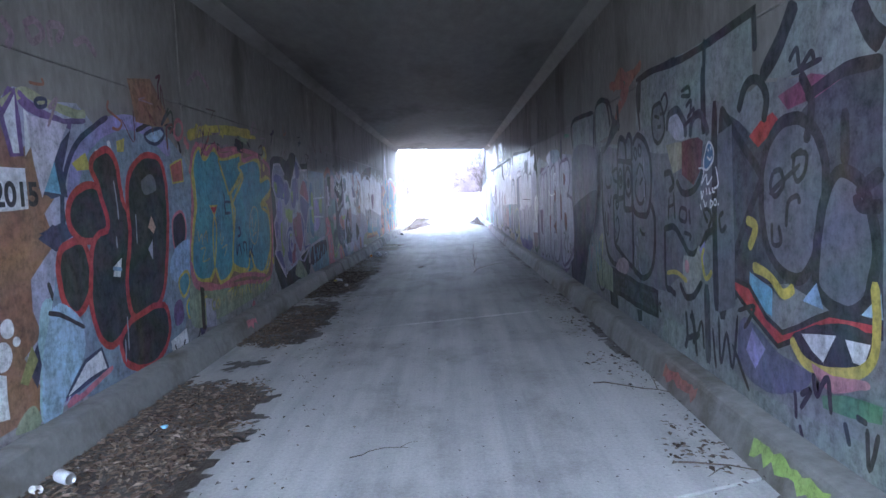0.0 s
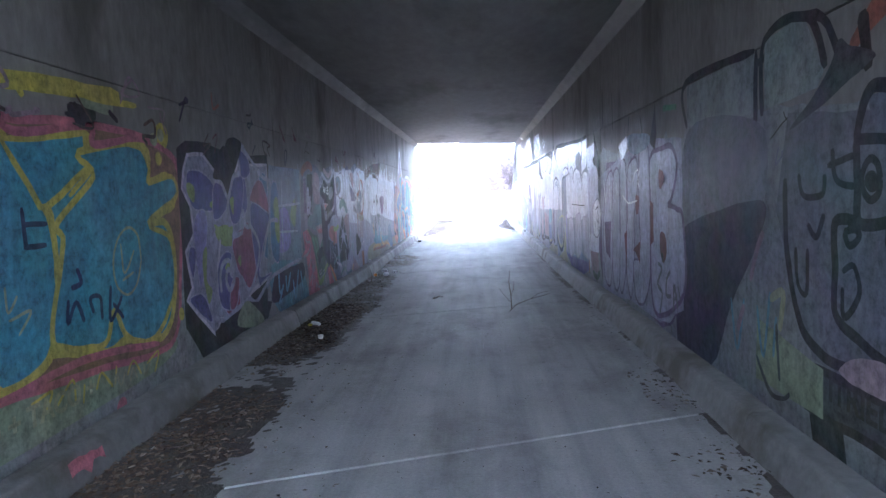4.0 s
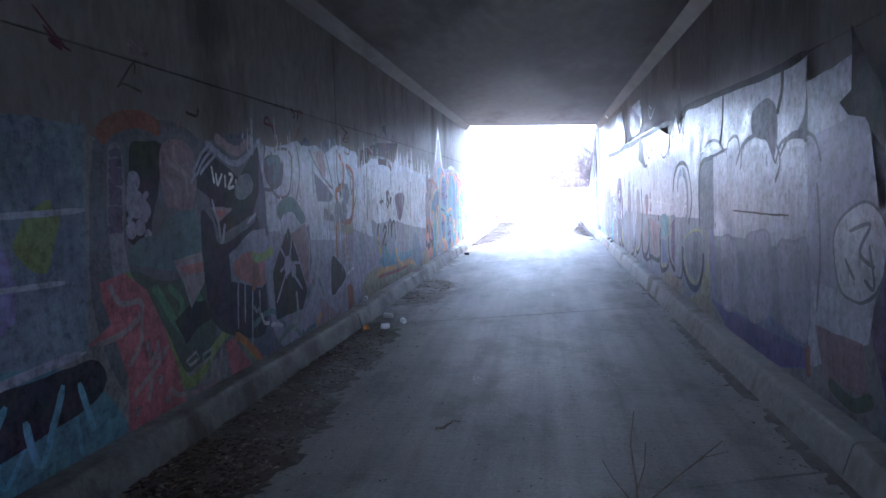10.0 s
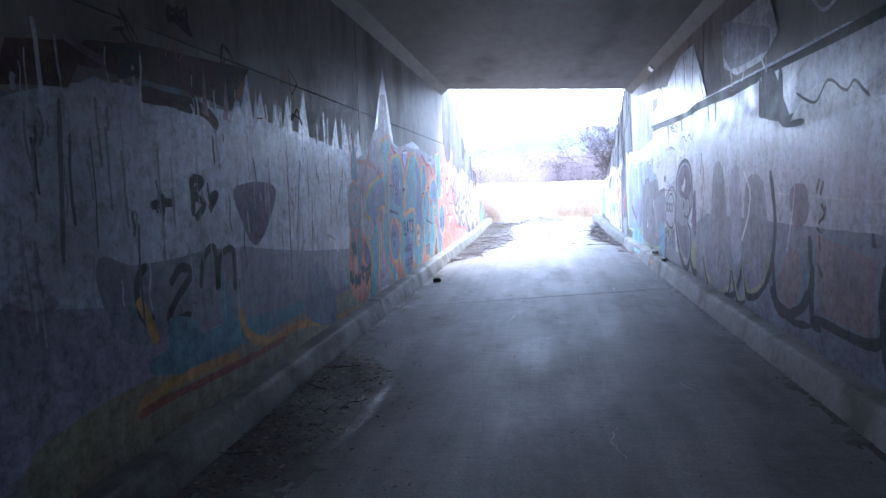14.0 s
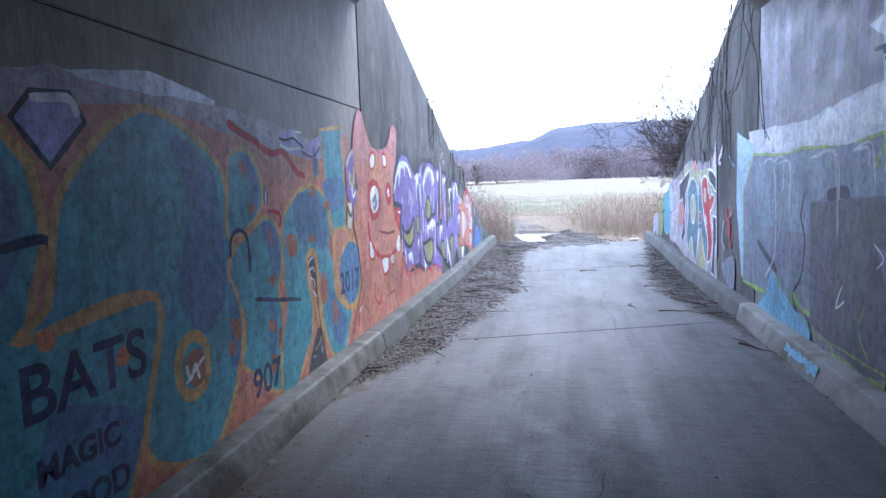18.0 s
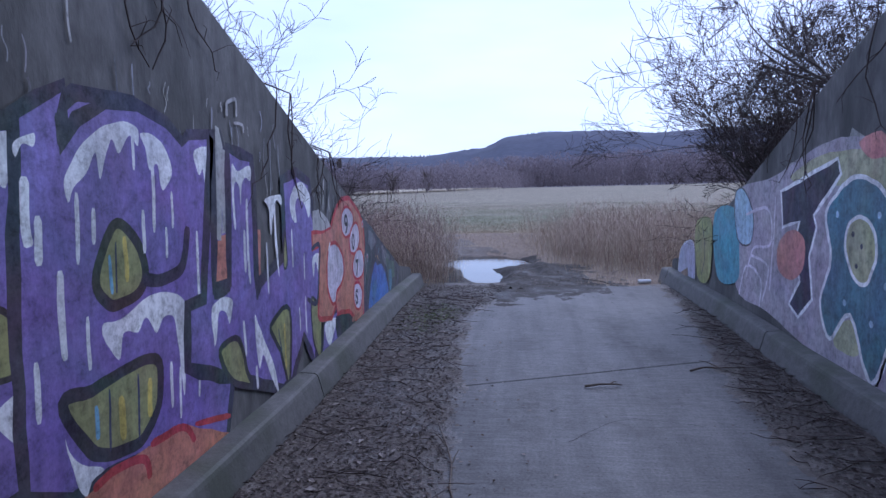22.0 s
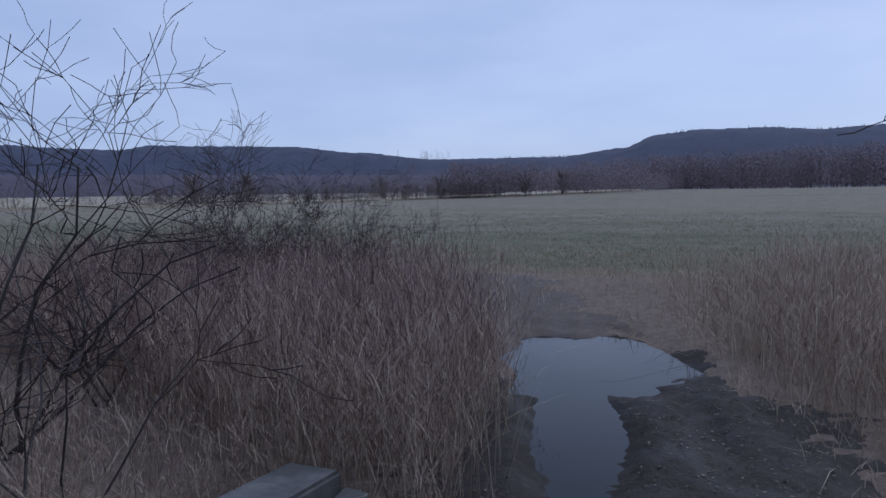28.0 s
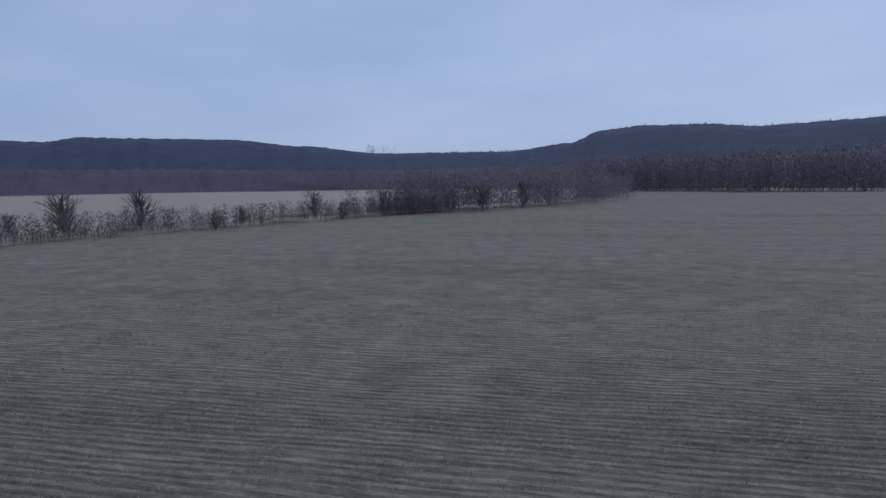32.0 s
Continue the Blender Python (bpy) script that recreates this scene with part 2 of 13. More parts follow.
BARK = surface("grey_bark", (0.035, 0.03, 0.028), (0.09, 0.077, 0.07), 6, 40, (0.8, 0.95), 0.4, 90)
STICK = surface("dead_wood", (0.06, 0.045, 0.035), (0.17, 0.13, 0.10), 8, 60, (0.8, 0.95), 0.4, 90)
TWIG = islands("bare_twigs", [(0.035, 0.027, 0.026), (0.065, 0.048, 0.044), (0.05, 0.037, 0.035), (0.08, 0.062, 0.055)])
REED = islands("dry_reed", [(0.219, 0.161, 0.120), (0.544, 0.450, 0.312), (0.337, 0.254, 0.186), (0.743, 0.689, 0.505), (0.259, 0.190, 0.146), (0.466, 0.372, 0.260)])
WEED = islands("brown_weed", [(0.166, 0.117, 0.102), (0.419, 0.315, 0.239), (0.241, 0.171, 0.141), (0.659, 0.547, 0.414), (0.316, 0.228, 0.182), (0.203, 0.135, 0.125)])
STRAW = islands("flattened_straw", [(0.322, 0.247, 0.172), (0.483, 0.391, 0.282), (0.402, 0.316, 0.218), (0.253, 0.19, 0.132)])
LEAF = islands("dead_leaf", [(0.06, 0.042, 0.03), (0.11, 0.08, 0.058), (0.25, 0.205, 0.165), (0.075, 0.055, 0.04), (0.04, 0.03, 0.024), (0.14, 0.105, 0.08), (0.34, 0.30, 0.26)])
LEAF_DRY = islands("dry_leaf", [(0.15, 0.105, 0.075), (0.24, 0.175, 0.13), (0.09, 0.066, 0.05), (0.34, 0.275, 0.215), (0.12, 0.085, 0.06), (0.19, 0.145, 0.11)])
MOSS = islands("moss", [(0.05, 0.075, 0.02), (0.08, 0.11, 0.03), (0.11, 0.12, 0.04)])
# Far woods: pale purple-grey, with distance haze put into the colour.
FOREST = islands("hazed_bare_forest", [(0.19, 0.16, 0.178), (0.24, 0.197, 0.212), (0.28, 0.228, 0.236), (0.215, 0.182, 0.198)])
HEDGE = islands("bare_hedge", [(0.12, 0.098, 0.10), (0.165, 0.132, 0.13), (0.205, 0.165, 0.155), (0.14, 0.115, 0.114)])
PINE = islands("far_conifer", [(0.018, 0.026, 0.024), (0.03, 0.038, 0.03)])

# field: stubble rows with a flush of green, straw-coloured far off
FIELD, fn, fl, fb = nodes_of("winter_field")
f_co = fn.new("ShaderNodeTexCoord").outputs["Object"]
f_big = noise_node(fn, fl, f_co, 0.035, 5)
f_mid = noise_node(fn, fl, f_co, 0.5, 6, 0.7)
f_map = fn.new("ShaderNodeMapping")
f_map.inputs["Rotation"].default_value = (0, 0, radians(-14))
f_map.inputs["Scale"].default_value = (0.12, 1.0, 1.0)
fl.new(f_co, f_map.inputs["Vector"])
f_streak = noise_node(fn, fl, f_map.outputs["Vector"], 0.16, 5, 0.6)
f_fine = noise_node(fn, fl, f_co, 6.0, 8, 0.85)
f_rows = fn.new("ShaderNodeTexWave")
f_rows.bands_direction = "Y"
f_rows.inputs["Scale"].default_value, f_rows.inputs["Distortion"].default_value, f_rows.inputs["Detail"].default_value = 1.05, 7.0, 6
fl.new(f_map.outputs["Vector"], f_rows.inputs["Vector"])
f_green = ramp_node(fn, fl, f_mid, [(0.3, (0.085, 0.10, 0.056)), (0.7, (0.165, 0.178, 0.106))])
f_straw = ramp_node(fn, fl, f_mid, [(0.3, (0.195, 0.167, 0.13)), (0.7, (0.32, 0.278, 0.222))])
f_sep = fn.new("ShaderNodeSeparateXYZ")
fl.new(f_co, f_sep.inputs["Vector"])
f_away = fn.new("ShaderNodeMapRange")
f_away.inputs["From Min"].default_value, f_away.inputs["From Max"].default_value = 57.0, 78.0
f_away.inputs["To Min"].default_value, f_away.inputs["To Max"].default_value = -0.13, 0.16
fl.new(f_sep.outputs["Y"], f_away.inputs["Value"])
f_sum = fn.new("ShaderNodeMath")
fl.new(f_streak, f_sum.inputs[0])
fl.new(f_away.outputs["Result"], f_sum.inputs[1])
f_pick = ramp_node(fn, fl, f_sum.outputs["Value"], [(0.40, (0.22, 0.22, 0.22)), (0.62, (0.94, 0.94, 0.94))])
f_col = mix_node(fn, fl, f_pick, f_green, f_straw)
f_speck = ramp_node(fn, fl, f_fine, [(0.48, (0, 0, 0)), (0.66, (0.75, 0.75, 0.75))])
f_col = mix_node(fn, fl, f_speck, f_col, (0.36, 0.33, 0.26))
f_clump = noise_node(fn, fl, f_map.outputs["Vector"], 9.0, 6, 0.75)
f_broken = ramp_node(fn, fl, f_clump, [(0.34, (0.5, 0.51, 0.5)), (0.5, (1.0, 1.0, 1.0)), (0.68, (1.42, 1.39, 1.34))])
f_col = mix_node(fn, fl, 1.0, f_col, f_broken, "MULTIPLY")
f_line = ramp_node(fn, fl, f_rows.outputs["Fac"], [(0.25, (0.72, 0.74, 0.71)), (0.7, (1.14, 1.12, 1.10))])
f_col = mix_node(fn, fl, 1.0, f_col, f_line, "MULTIPLY")
# rank brown grass between the pavement and the field, and on the banks
f_edge = fn.new("ShaderNodeMapRange")
f_edge.inputs["From Min"].default_value, f_edge.inputs["From Max"].default_value = 47.0, 53.0
fl.new(f_sep.outputs["Y"], f_edge.inputs["Value"])
f_wob = fn.new("ShaderNodeMath")
f_wob.operation = "MULTIPLY_ADD"
fl.new(f_mid, f_wob.inputs[0])
f_wob.inputs[1].default_value = 0.9
fl.new(f_edge.outputs["Result"], f_wob.inputs[2])
f_mask = ramp_node(fn, fl, f_wob.outputs["Value"], [(0.55, (0, 0, 0)), (1.0, (1, 1, 1))])
f_brown = ramp_node(fn, fl, f_fine, [(0.3, (0.14, 0.105, 0.083)), (0.7, (0.34, 0.27, 0.21))])
f_col = mix_node(fn, fl, f_mask, f_brown, f_col)
fl.new(f_col, fb.inputs["Base Color"])
fb.inputs["Roughness"].default_value = 0.95
fb.inputs["Specular IOR Level"].default_value = 0.1
f_bump = fn.new("ShaderNodeBump")
f_bump.inputs["Strength"].default_value, f_bump.inputs["Distance"].default_value = 0.7, 0.08
fl.new(f_fine, f_bump.inputs["Height"])
fl.new(f_bump.outputs["Normal"], fb.inputs["Normal"])

FAR_FIELD = surface("far_straw_field", (0.30, 0.25, 0.17), (0.42, 0.36, 0.26), 0.02, 0.6, (0.9, 0.95), 0.2, 2)
# Distance haze is put into the blue and purple of these two hills.
HILL = surface("hazed_wooded_hillside", (0.016, 0.022, 0.046), (0.06, 0.066, 0.108), 0.010, 0.09, (0.95, 1.0), 1.0, 0.16)
FOOTHILL = surface("hazed_wooded_foothill", (0.04, 0.035, 0.055), (0.10, 0.08, 0.108), 0.012, 0.11, (0.95, 1.0), 1.0, 0.18)

WATER, wtn, wtl, wtb = nodes_of("puddle_water")
wtb.inputs["Base Color"].default_value = (0.012, 0.012, 0.010, 1)
wtb.inputs["Roughness"].default_value = 0.03
wtb.inputs["IOR"].default_value = 1.33
wt_bump = wtn.new("ShaderNodeBump")
wt_bump.inputs["Strength"].default_value, wt_bump.inputs["Distance"].default_value = 0.04, 0.01
wtl.new(noise_node(wtn, wtl, wtn.new("ShaderNodeTexCoord").outputs["Object"], 5.0, 2), wt_bump.inputs["Height"])
wtl.new(wt_bump.outputs["Normal"], wtb.inputs["Normal"])

# ---- building helpers ----
import collections
from mathutils.geometry import tessellate_polygon


def place(name, parent=None):
    ob = new(name)
    ob.parent = parent
    return ob


def part(name, bm, material, parent=None, label=""):
    """Link a bmesh, or a pair of vertices and faces, as one mesh object under a thing."""
    me = bpy.data.meshes.new(name)
    if isinstance(bm, tuple):
        me.from_pydata(bm[0], [], bm[1])
    else:
        bm.to_mesh(me)
        bm.free()
    me.materials.append(material)
    ob = new(name, me)
    ob.parent = parent
    if label:
        ob["label"] = label
    return ob


def smooth(ob):
    for p in ob.data.polygons:
        p.use_smooth = True
    return ob


def box(bm, lo, hi, bevel=0.0):
    """An upright box between two corners, its edges rounded by bevel."""
    ret = bmesh.ops.create_cube(bm, size=1.0)
    for v in ret["verts"]:
        v.co = Vector([lo[k] + (v.co[k] + 0.5) * (hi[k] - lo[k]) for k in range(3)])
    if bevel:
        edges = list({e for v in ret["verts"] for e in v.link_edges})
        bmesh.ops.bevel(bm, geom=edges, offset=bevel, segments=2, affect="EDGES")
    return bm


def prism(outline, axis, lo, hi):
    """A flat outline drawn out along an axis: 0 takes (y, z), 1 takes (x, z), 2 takes (x, y)."""
    def at(p, d):
        return ((d, p[0], p[1]), (p[0], d, p[1]), (p[0], p[1], d))[axis]
    n = len(outline)
    verts = [at(p, lo) for p in outline] + [at(p, hi) for p in outline]
    faces = [tuple(range(n)), tuple(range(2 * n - 1, n - 1, -1))] + [(k, k + n, (k + 1) % n + n, (k + 1) % n) for k in range(n)]
    bm = bmesh.new()
    vs = [bm.verts.new(v) for v in verts]
    for f in faces:
        bm.faces.new([vs[k] for k in f])
    bmesh.ops.recalc_face_normals(bm, faces=bm.faces)
    return bm


class Heap:
    """Vertices and faces of very many small pieces."""

    def __init__(self):
        self.v, self.f = [], []

    def tube(self, pts, radii, sides=4):
        base = len(self.v)
        for k, (p, r) in enumerate(zip(pts, radii)):
            d = (Vector(pts[min(k + 1, len(pts) - 1)]) - Vector(pts[max(k - 1, 0)])).normalized()
            a = d.orthogonal().normalized()
            b = d.cross(a)
            for s in range(sides):
                w = 2 * math.pi * s / sides
                self.v.append(tuple(Vector(p) + r * (math.cos(w) * a + math.sin(w) * b)))
        for k in range(len(pts) - 1):
            for s in range(sides):
                i, j = base + k * sides + s, base + k * sides + (s + 1) % sides
                self.f.append((i, j, j + sides, i + sides))

    def blade(self, x, y, z, h, w, lean, turn, bend=0.5):
        """A grass blade or reed stalk: a bent strip that narrows to a point."""
        c, s = math.cos(turn), math.sin(turn)
        i = len(self.v)
        px, py = -s * w / 2, c * w / 2
        for q, k in ((0.0, 1.0), (0.55, 0.8)):
            o = lean * h * q * (1 - bend + bend * q)
            self.v += [(x + c * o + px * k, y + s * o + py * k, z + h * q), (x + c * o - px * k, y + s * o - py * k, z + h * q)]
        self.v.append((x + c * lean * h, y + s * lean * h, z + h * (1 - 0.25 * min(1, abs(lean)))))
        self.f += [(i, i + 1, i + 3, i + 2), (i + 2, i + 3, i + 4)]

    def flake(self, x, y, z, r, rng):
        """A curled dead leaf: two triangles folded along the rib."""
        a, t = rng.uniform(0, 6.28), rng.uniform(0.1, 0.55)
        c, s = math.cos(a) * r, math.sin(a) * r
        i = len(self.v)
        lift = r * t
        self.v += [(x - c, y - s, z), (x + s * 0.55, y - c * 0.55, z + lift), (x + c, y + s, z + lift * rng.uniform(0, 0.8)), (x - s * 0.55, y + c * 0.55, z + lift * rng.uniform(0.2, 1))]
        self.f += [(i, i + 1, i + 2), (i, i + 2, i + 3)]

    def pair(self):
        return (self.v, self.f)


# ---- the plan ----
LEFT, RIGHT = -2.415, 1.68  # wall faces
BACK, SKEW = -1.7, 0.36  # the far mouth; the portals and joints run askew
CEIL, THICK = 3.47, 0.32
POUR = 2.33  # cold joint in the walls


def askew(y_left, x):
    return y_left + SKEW * (x - LEFT)


PORTAL_L, PORTAL_R = 28.2, 29.7
WING_END_L, WING_END_R = 38.35, 38.9


def sag(y):
    """The floor falls a little along the tunnel and comes up again at its end."""
    q = max(0.0, min(1.0, (y - 9) / 8))
    r = max(0.0, min(1.0, (y - 32.5) / 4.5))
    return -0.09 * q * q * (3 - 2 * q) + 0.09 * r * r * (3 - 2 * r)


def settle(ob):
    """Let a flat mesh follow the floor's fall."""
    for v in ob.data.vertices:
        v.co.z += sag(v.co.y)
    return ob


def bank(x, y):
    """Height of the earth beside and over the tunnel."""
    if LEFT + 0.05 < x < RIGHT - 0.05:
        return -0.16
    side = PORTAL_L if x < 0 else PORTAL_R
    front = 3.75 - 0.39 * (y - side)
    back = 3.75 - 0.39 * (BACK - y)
    return max(-0.06, min(3.95, front, back)) - 0.1


def rough_ground(x, y):
    n = noise.noise((x * 0.25, y * 0.25, 0.0)) * 0.10 + noise.noise((x * 0.9, y * 0.9, 3.0)) * 0.04
    far = max(0.0, min(1.0, (abs(y - 15) - 30) / 60))
    return n * (0.6 + 0.4 * far) + far * noise.noise((x * 0.01, y * 0.01, 7.0)) * 0.5


def pool_depth(x, y):
    """How far the wheel-worn hollow lies under the verge: a pool and a narrower arm towards the pavement."""
    wob = 0.22 * noise.noise((x * 1.3, y * 1.3, 9.0)) + 0.10 * noise.noise((x * 3.7, y * 3.7, 4.0))
    pool = 1.12 - math.hypot((x + 1.5 + 0.12 * (y - 42)) / 1.22, (y - 42.5) / 1.75) + wob
    arm = 1.15 - math.hypot((x + 1.36 + 0.14 * (y - 40)) / 0.46, (y - 40.4) / 1.75) + 0.6 * wob
    rut = 0.9 - math.hypot((x + 0.55 + 0.15 * (y - 41)) / 0.22, (y - 40.6) / 1.2) + wob
    return max(0.0, min(1.0, 2.2 * max(pool, arm))) * 0.16 + max(0.0, min(1.0, 2 * rut)) * 0.06


def rise(x, y):
    """The field swells gently away from the tunnel."""
    q = max(0.0, min(1.0, (math.hypot(x + 2, y - 45) - 40) / 150)) if y > 45 else 0.0
    return 1.5 * q * q * (3 - 2 * q)


def ground_height(x, y):
    inside = LEFT - 0.16 < x < RIGHT + 0.16
    if inside and BACK - 11 < y < 37.9:
        return -0.3
    z = bank(x, y)
    if z < -0.1:
        calm = 0.3 if 37 < y < 47 and -4 < x < 2 else 1.0
        z = -0.03 + calm * rough_ground(x, y) - pool_depth(x, y) + rise(x, y)
        if y > 43.5:
            z += 0.25 * math.exp(-(((y - 47) / 2.0) ** 2)) * math.exp(-(((x + 2) / 5) ** 2))
    else:
        z += rough_ground(x, y)
    return z


def graded(lo, hi, fine_lo, fine_hi, step, grow):
    """Grid lines that are close together in the middle stretch and widen outwards."""
    out, v = [], fine_lo
    while v <= fine_hi:
        out.append(v)
        v += step
    s, a = step, out[-1]
    while a < hi:
        s *= grow
        a = min(hi, a + s)
        out.append(a)
    s, a = step, out[0]
    while a > lo:
        s *= grow
        a = max(lo, a - s)
        out.insert(0, a)
    return out


xs = sorted(set(graded(-2600, 2600, -6, 4, 0.14, 1.13) + [LEFT - 0.22, LEFT - 0.05, RIGHT + 0.05, RIGHT + 0.22]))
ys = sorted(set(graded(-500, 3200, 37.2, 48, 0.14, 1.10) + [37.85, 37.95]))
gv = [(x, y, ground_height(x, y)) for y in ys for x in xs]
gf = [(j * len(xs) + i, j * len(xs) + i + 1, (j + 1) * len(xs) + i + 1, (j + 1) * len(xs) + i) for j in range(len(ys) - 1) for i in range(len(xs) - 1)]
ground = smooth(part("ground", (gv, gf), FIELD))
tagged(ground, "winter field of stubble, green shoots and rank brown grass", "ground", kind="structure")

# ---- tunnel shell ----


def wall_panels(name, x_face, x_back, joints, label):
    """A cast wall in panels, with open vertical joints and a cold joint at POUR, on a dark backing."""
    root = tagged(place(name), label, "wall", kind="structure")
    lo, hi = min(x_face, x_back), max(x_face, x_back)
    inner = 0.03 if x_back < x_face else -0.03
    bm = bmesh.new()
    box(bm, (min(x_back, x_face - inner), joints[0], 0.0), (max(x_back, x_face - inner), joints[-1], CEIL + 0.1))
    part("wall_core", bm, JOINT_DARK, root)
    for a, b in zip(joints, joints[1:]):
        for z0, z1 in ((-0.2, POUR - 0.003), (POUR + 0.003, CEIL + 0.1)):
            bm = bmesh.new()
            face_lo, face_hi = (x_face - 0.05, x_face) if x_back < x_face else (x_face, x_face + 0.05)
            box(bm, (face_lo, a + 0.006, z0), (face_hi, b - 0.006, z1), 0.005)
            part("wall_panel", bm, CONCRETE_WALL, root)
    return root


JOINTS_L = [BACK, 0.6, 5.75, 10.9, 16.05, 21.9, PORTAL_L]
JOINTS_R = [BACK + 1.4, 2.0, 7.15, 12.3, 17.4, 23.2, PORTAL_R]
wall_panels("wall_west", LEFT, LEFT - THICK, JOINTS_L, "poured concrete tunnel wall covered in graffiti")
wall_panels("wall_east", RIGHT, RIGHT + THICK, JOINTS_R, "poured concrete tunnel wall with silver and black graffiti")


def wing(name, x_face, x_back, y0, y1, z0, tip, label):
    """A wing wall that falls away from the portal to a low blunt tip."""
    root = tagged(place(name), label, "wing wall", kind="structure")
    mid = y1 - 0.85
    outline = [(y0 + 0.008, -0.3), (y1, -0.3), (y1, tip), (mid, tip + 0.12), (y0 + 0.008, z0)]
    bm = prism(outline, 0, min(x_face, x_back), max(x_face, x_back))
    bmesh.ops.bevel(bm, geom=list(bm.edges), offset=0.02, segments=2, affect="EDGES")
    part("wing_panel", bm, CONCRETE_WING, root)
    return root


wing("wing_wall_west", LEFT, LEFT - 0.34, PORTAL_L, WING_END_L, 4.08, 0.30, "weathered concrete wing wall sloping down, painted low")
wing("wing_wall_east", RIGHT, RIGHT + 0.34, PORTAL_R, WING_END_R, 4.16, 0.34, "weathered concrete wing wall under hanging vines")
wing("wing_wall_back_west", LEFT, LEFT - 0.34, BACK - 0.02, BACK - 10.3, 4.08, 0.30, "weathered concrete wing wall")
wing("wing_wall_back_east", RIGHT, RIGHT + 0.34, BACK + 1.38, BACK - 9.0, 4.16, 0.34, "weathered concrete wing wall")

# ceiling slab with splayed corners, one mesh
HAUNCH = 0.13
cy0 = {LEFT: BACK, RIGHT: BACK + 1.4}
bm = bmesh.new()
section = [(LEFT - THICK, CEIL + 0.55), (LEFT - THICK, CEIL + 0.1), (LEFT - 0.002, CEIL + 0.1), (LEFT - 0.002, CEIL - HAUNCH), (LEFT + HAUNCH, CEIL), (RIGHT - HAUNCH, CEIL), (RIGHT + 0.002, CEIL - HAUNCH), (RIGHT + 0.002, CEIL + 0.1), (RIGHT + THICK, CEIL + 0.1), (RIGHT + THICK, CEIL + 0.55)]
rings = []
for end in (BACK, PORTAL_L):
    rings.append([bm.verts.new((x, end + SKEW * 1.085 * (x - LEFT), z)) for x, z in section])
for k in range(len(section)):
    bm.faces.new([rings[0][k], rings[0][(k + 1) % len(section)], rings[1][(k + 1) % len(section)], rings[1][k]])
bm.faces.new(rings[0])
bm.faces.new(rings[1][::-1])
bmesh.ops.recalc_face_normals(bm, faces=bm.faces)
tagged(part("ceiling", bm, CONCRETE_CEIL), "stained flat concrete tunnel ceiling with splayed corners", "ceiling", kind="structure")

# the road over the tunnel
bm = bmesh.new()
box(bm, (-60, BACK + 3, CEIL + 0.5), (60, PORTAL_L - 1.2, CEIL + 0.62), 0.02)
tagged(part("road", bm, ASPHALT), "asphalt road crossing over the tunnel", "road", kind="structure")
for label_y, nm in ((PORTAL_L, "parapet_front"), (BACK, "parapet_back")):
    bm = bmesh.new()
    q = [bm.verts.new((x, label_y + SKEW * 1.085 * (x - LEFT) + d, z)) for x in (LEFT - THICK, RIGHT + THICK) for d in ((-0.3, -0.01) if label_y > 0 else (0.01, 0.3)) for z in (CEIL + 0.56, CEIL + 1.0)]
    bmesh.ops.convex_hull(bm, input=q)
    tagged(part(nm, bm, CONCRETE_WING), "low concrete parapet over the portal", "parapet", kind="structure")

# ---- pavement slabs, cast askew ----
SLAB_Y = [-13.0, -8.4, -3.4, 1.6, 6.3, 11.0, 16.1, 22.4, 28.25, 33.1, 38.0]
pavement = tagged(place("pavement"), "worn grey concrete pavement in skewed slabs", "pavement", kind="structure")
for k, (a, b) in enumerate(zip(SLAB_Y, SLAB_Y[1:])):
    x0, x1 = LEFT - 0.02, RIGHT + 0.02
    outline = []
    skew = SKEW if b < 37 else 0.10
    skew_a = SKEW
    n = 14
    for q in range(n + 1):
        x = x0 + (x1 - x0) * q / n
        outline.append((x, a + skew_a * (x - LEFT) + 0.006 + 0.004 * noise.noise((x * 3, a, 0))))
    for q in range(n, -1, -1):
        x = x0 + (x1 - x0) * q / n
        ragged = 0.22 * noise.noise((x * 1.7, b, 2)) + 0.10 * noise.noise((x * 6, b, 5)) if b > 37 else 0.004 * noise.noise((x * 3, b, 0))
        outline.append((x, b + skew * (x - LEFT) - 0.006 + ragged))
    bm = prism(outline, 2, -0.16, 0.0)
    for q in range(1, 12):
        cut = a + (b + 1.6 - a) * q / 12
        bmesh.ops.bisect_plane(bm, geom=list(bm.verts) + list(bm.edges) + list(bm.faces), plane_co=(0, cut, 0), plane_no=(0, 1, 0))
    top = [e for e in bm.edges if len(e.link_faces) == 2 and abs(e.link_faces[0].normal.z - e.link_faces[1].normal.z) > 0.5 and e.verts[0].co.z > -0.01 and e.verts[1].co.z > -0.01]
    bmesh.ops.bevel(bm, geom=top, offset=0.008, segments=1, affect="EDGES")
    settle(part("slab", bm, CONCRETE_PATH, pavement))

# ---- curbs ----


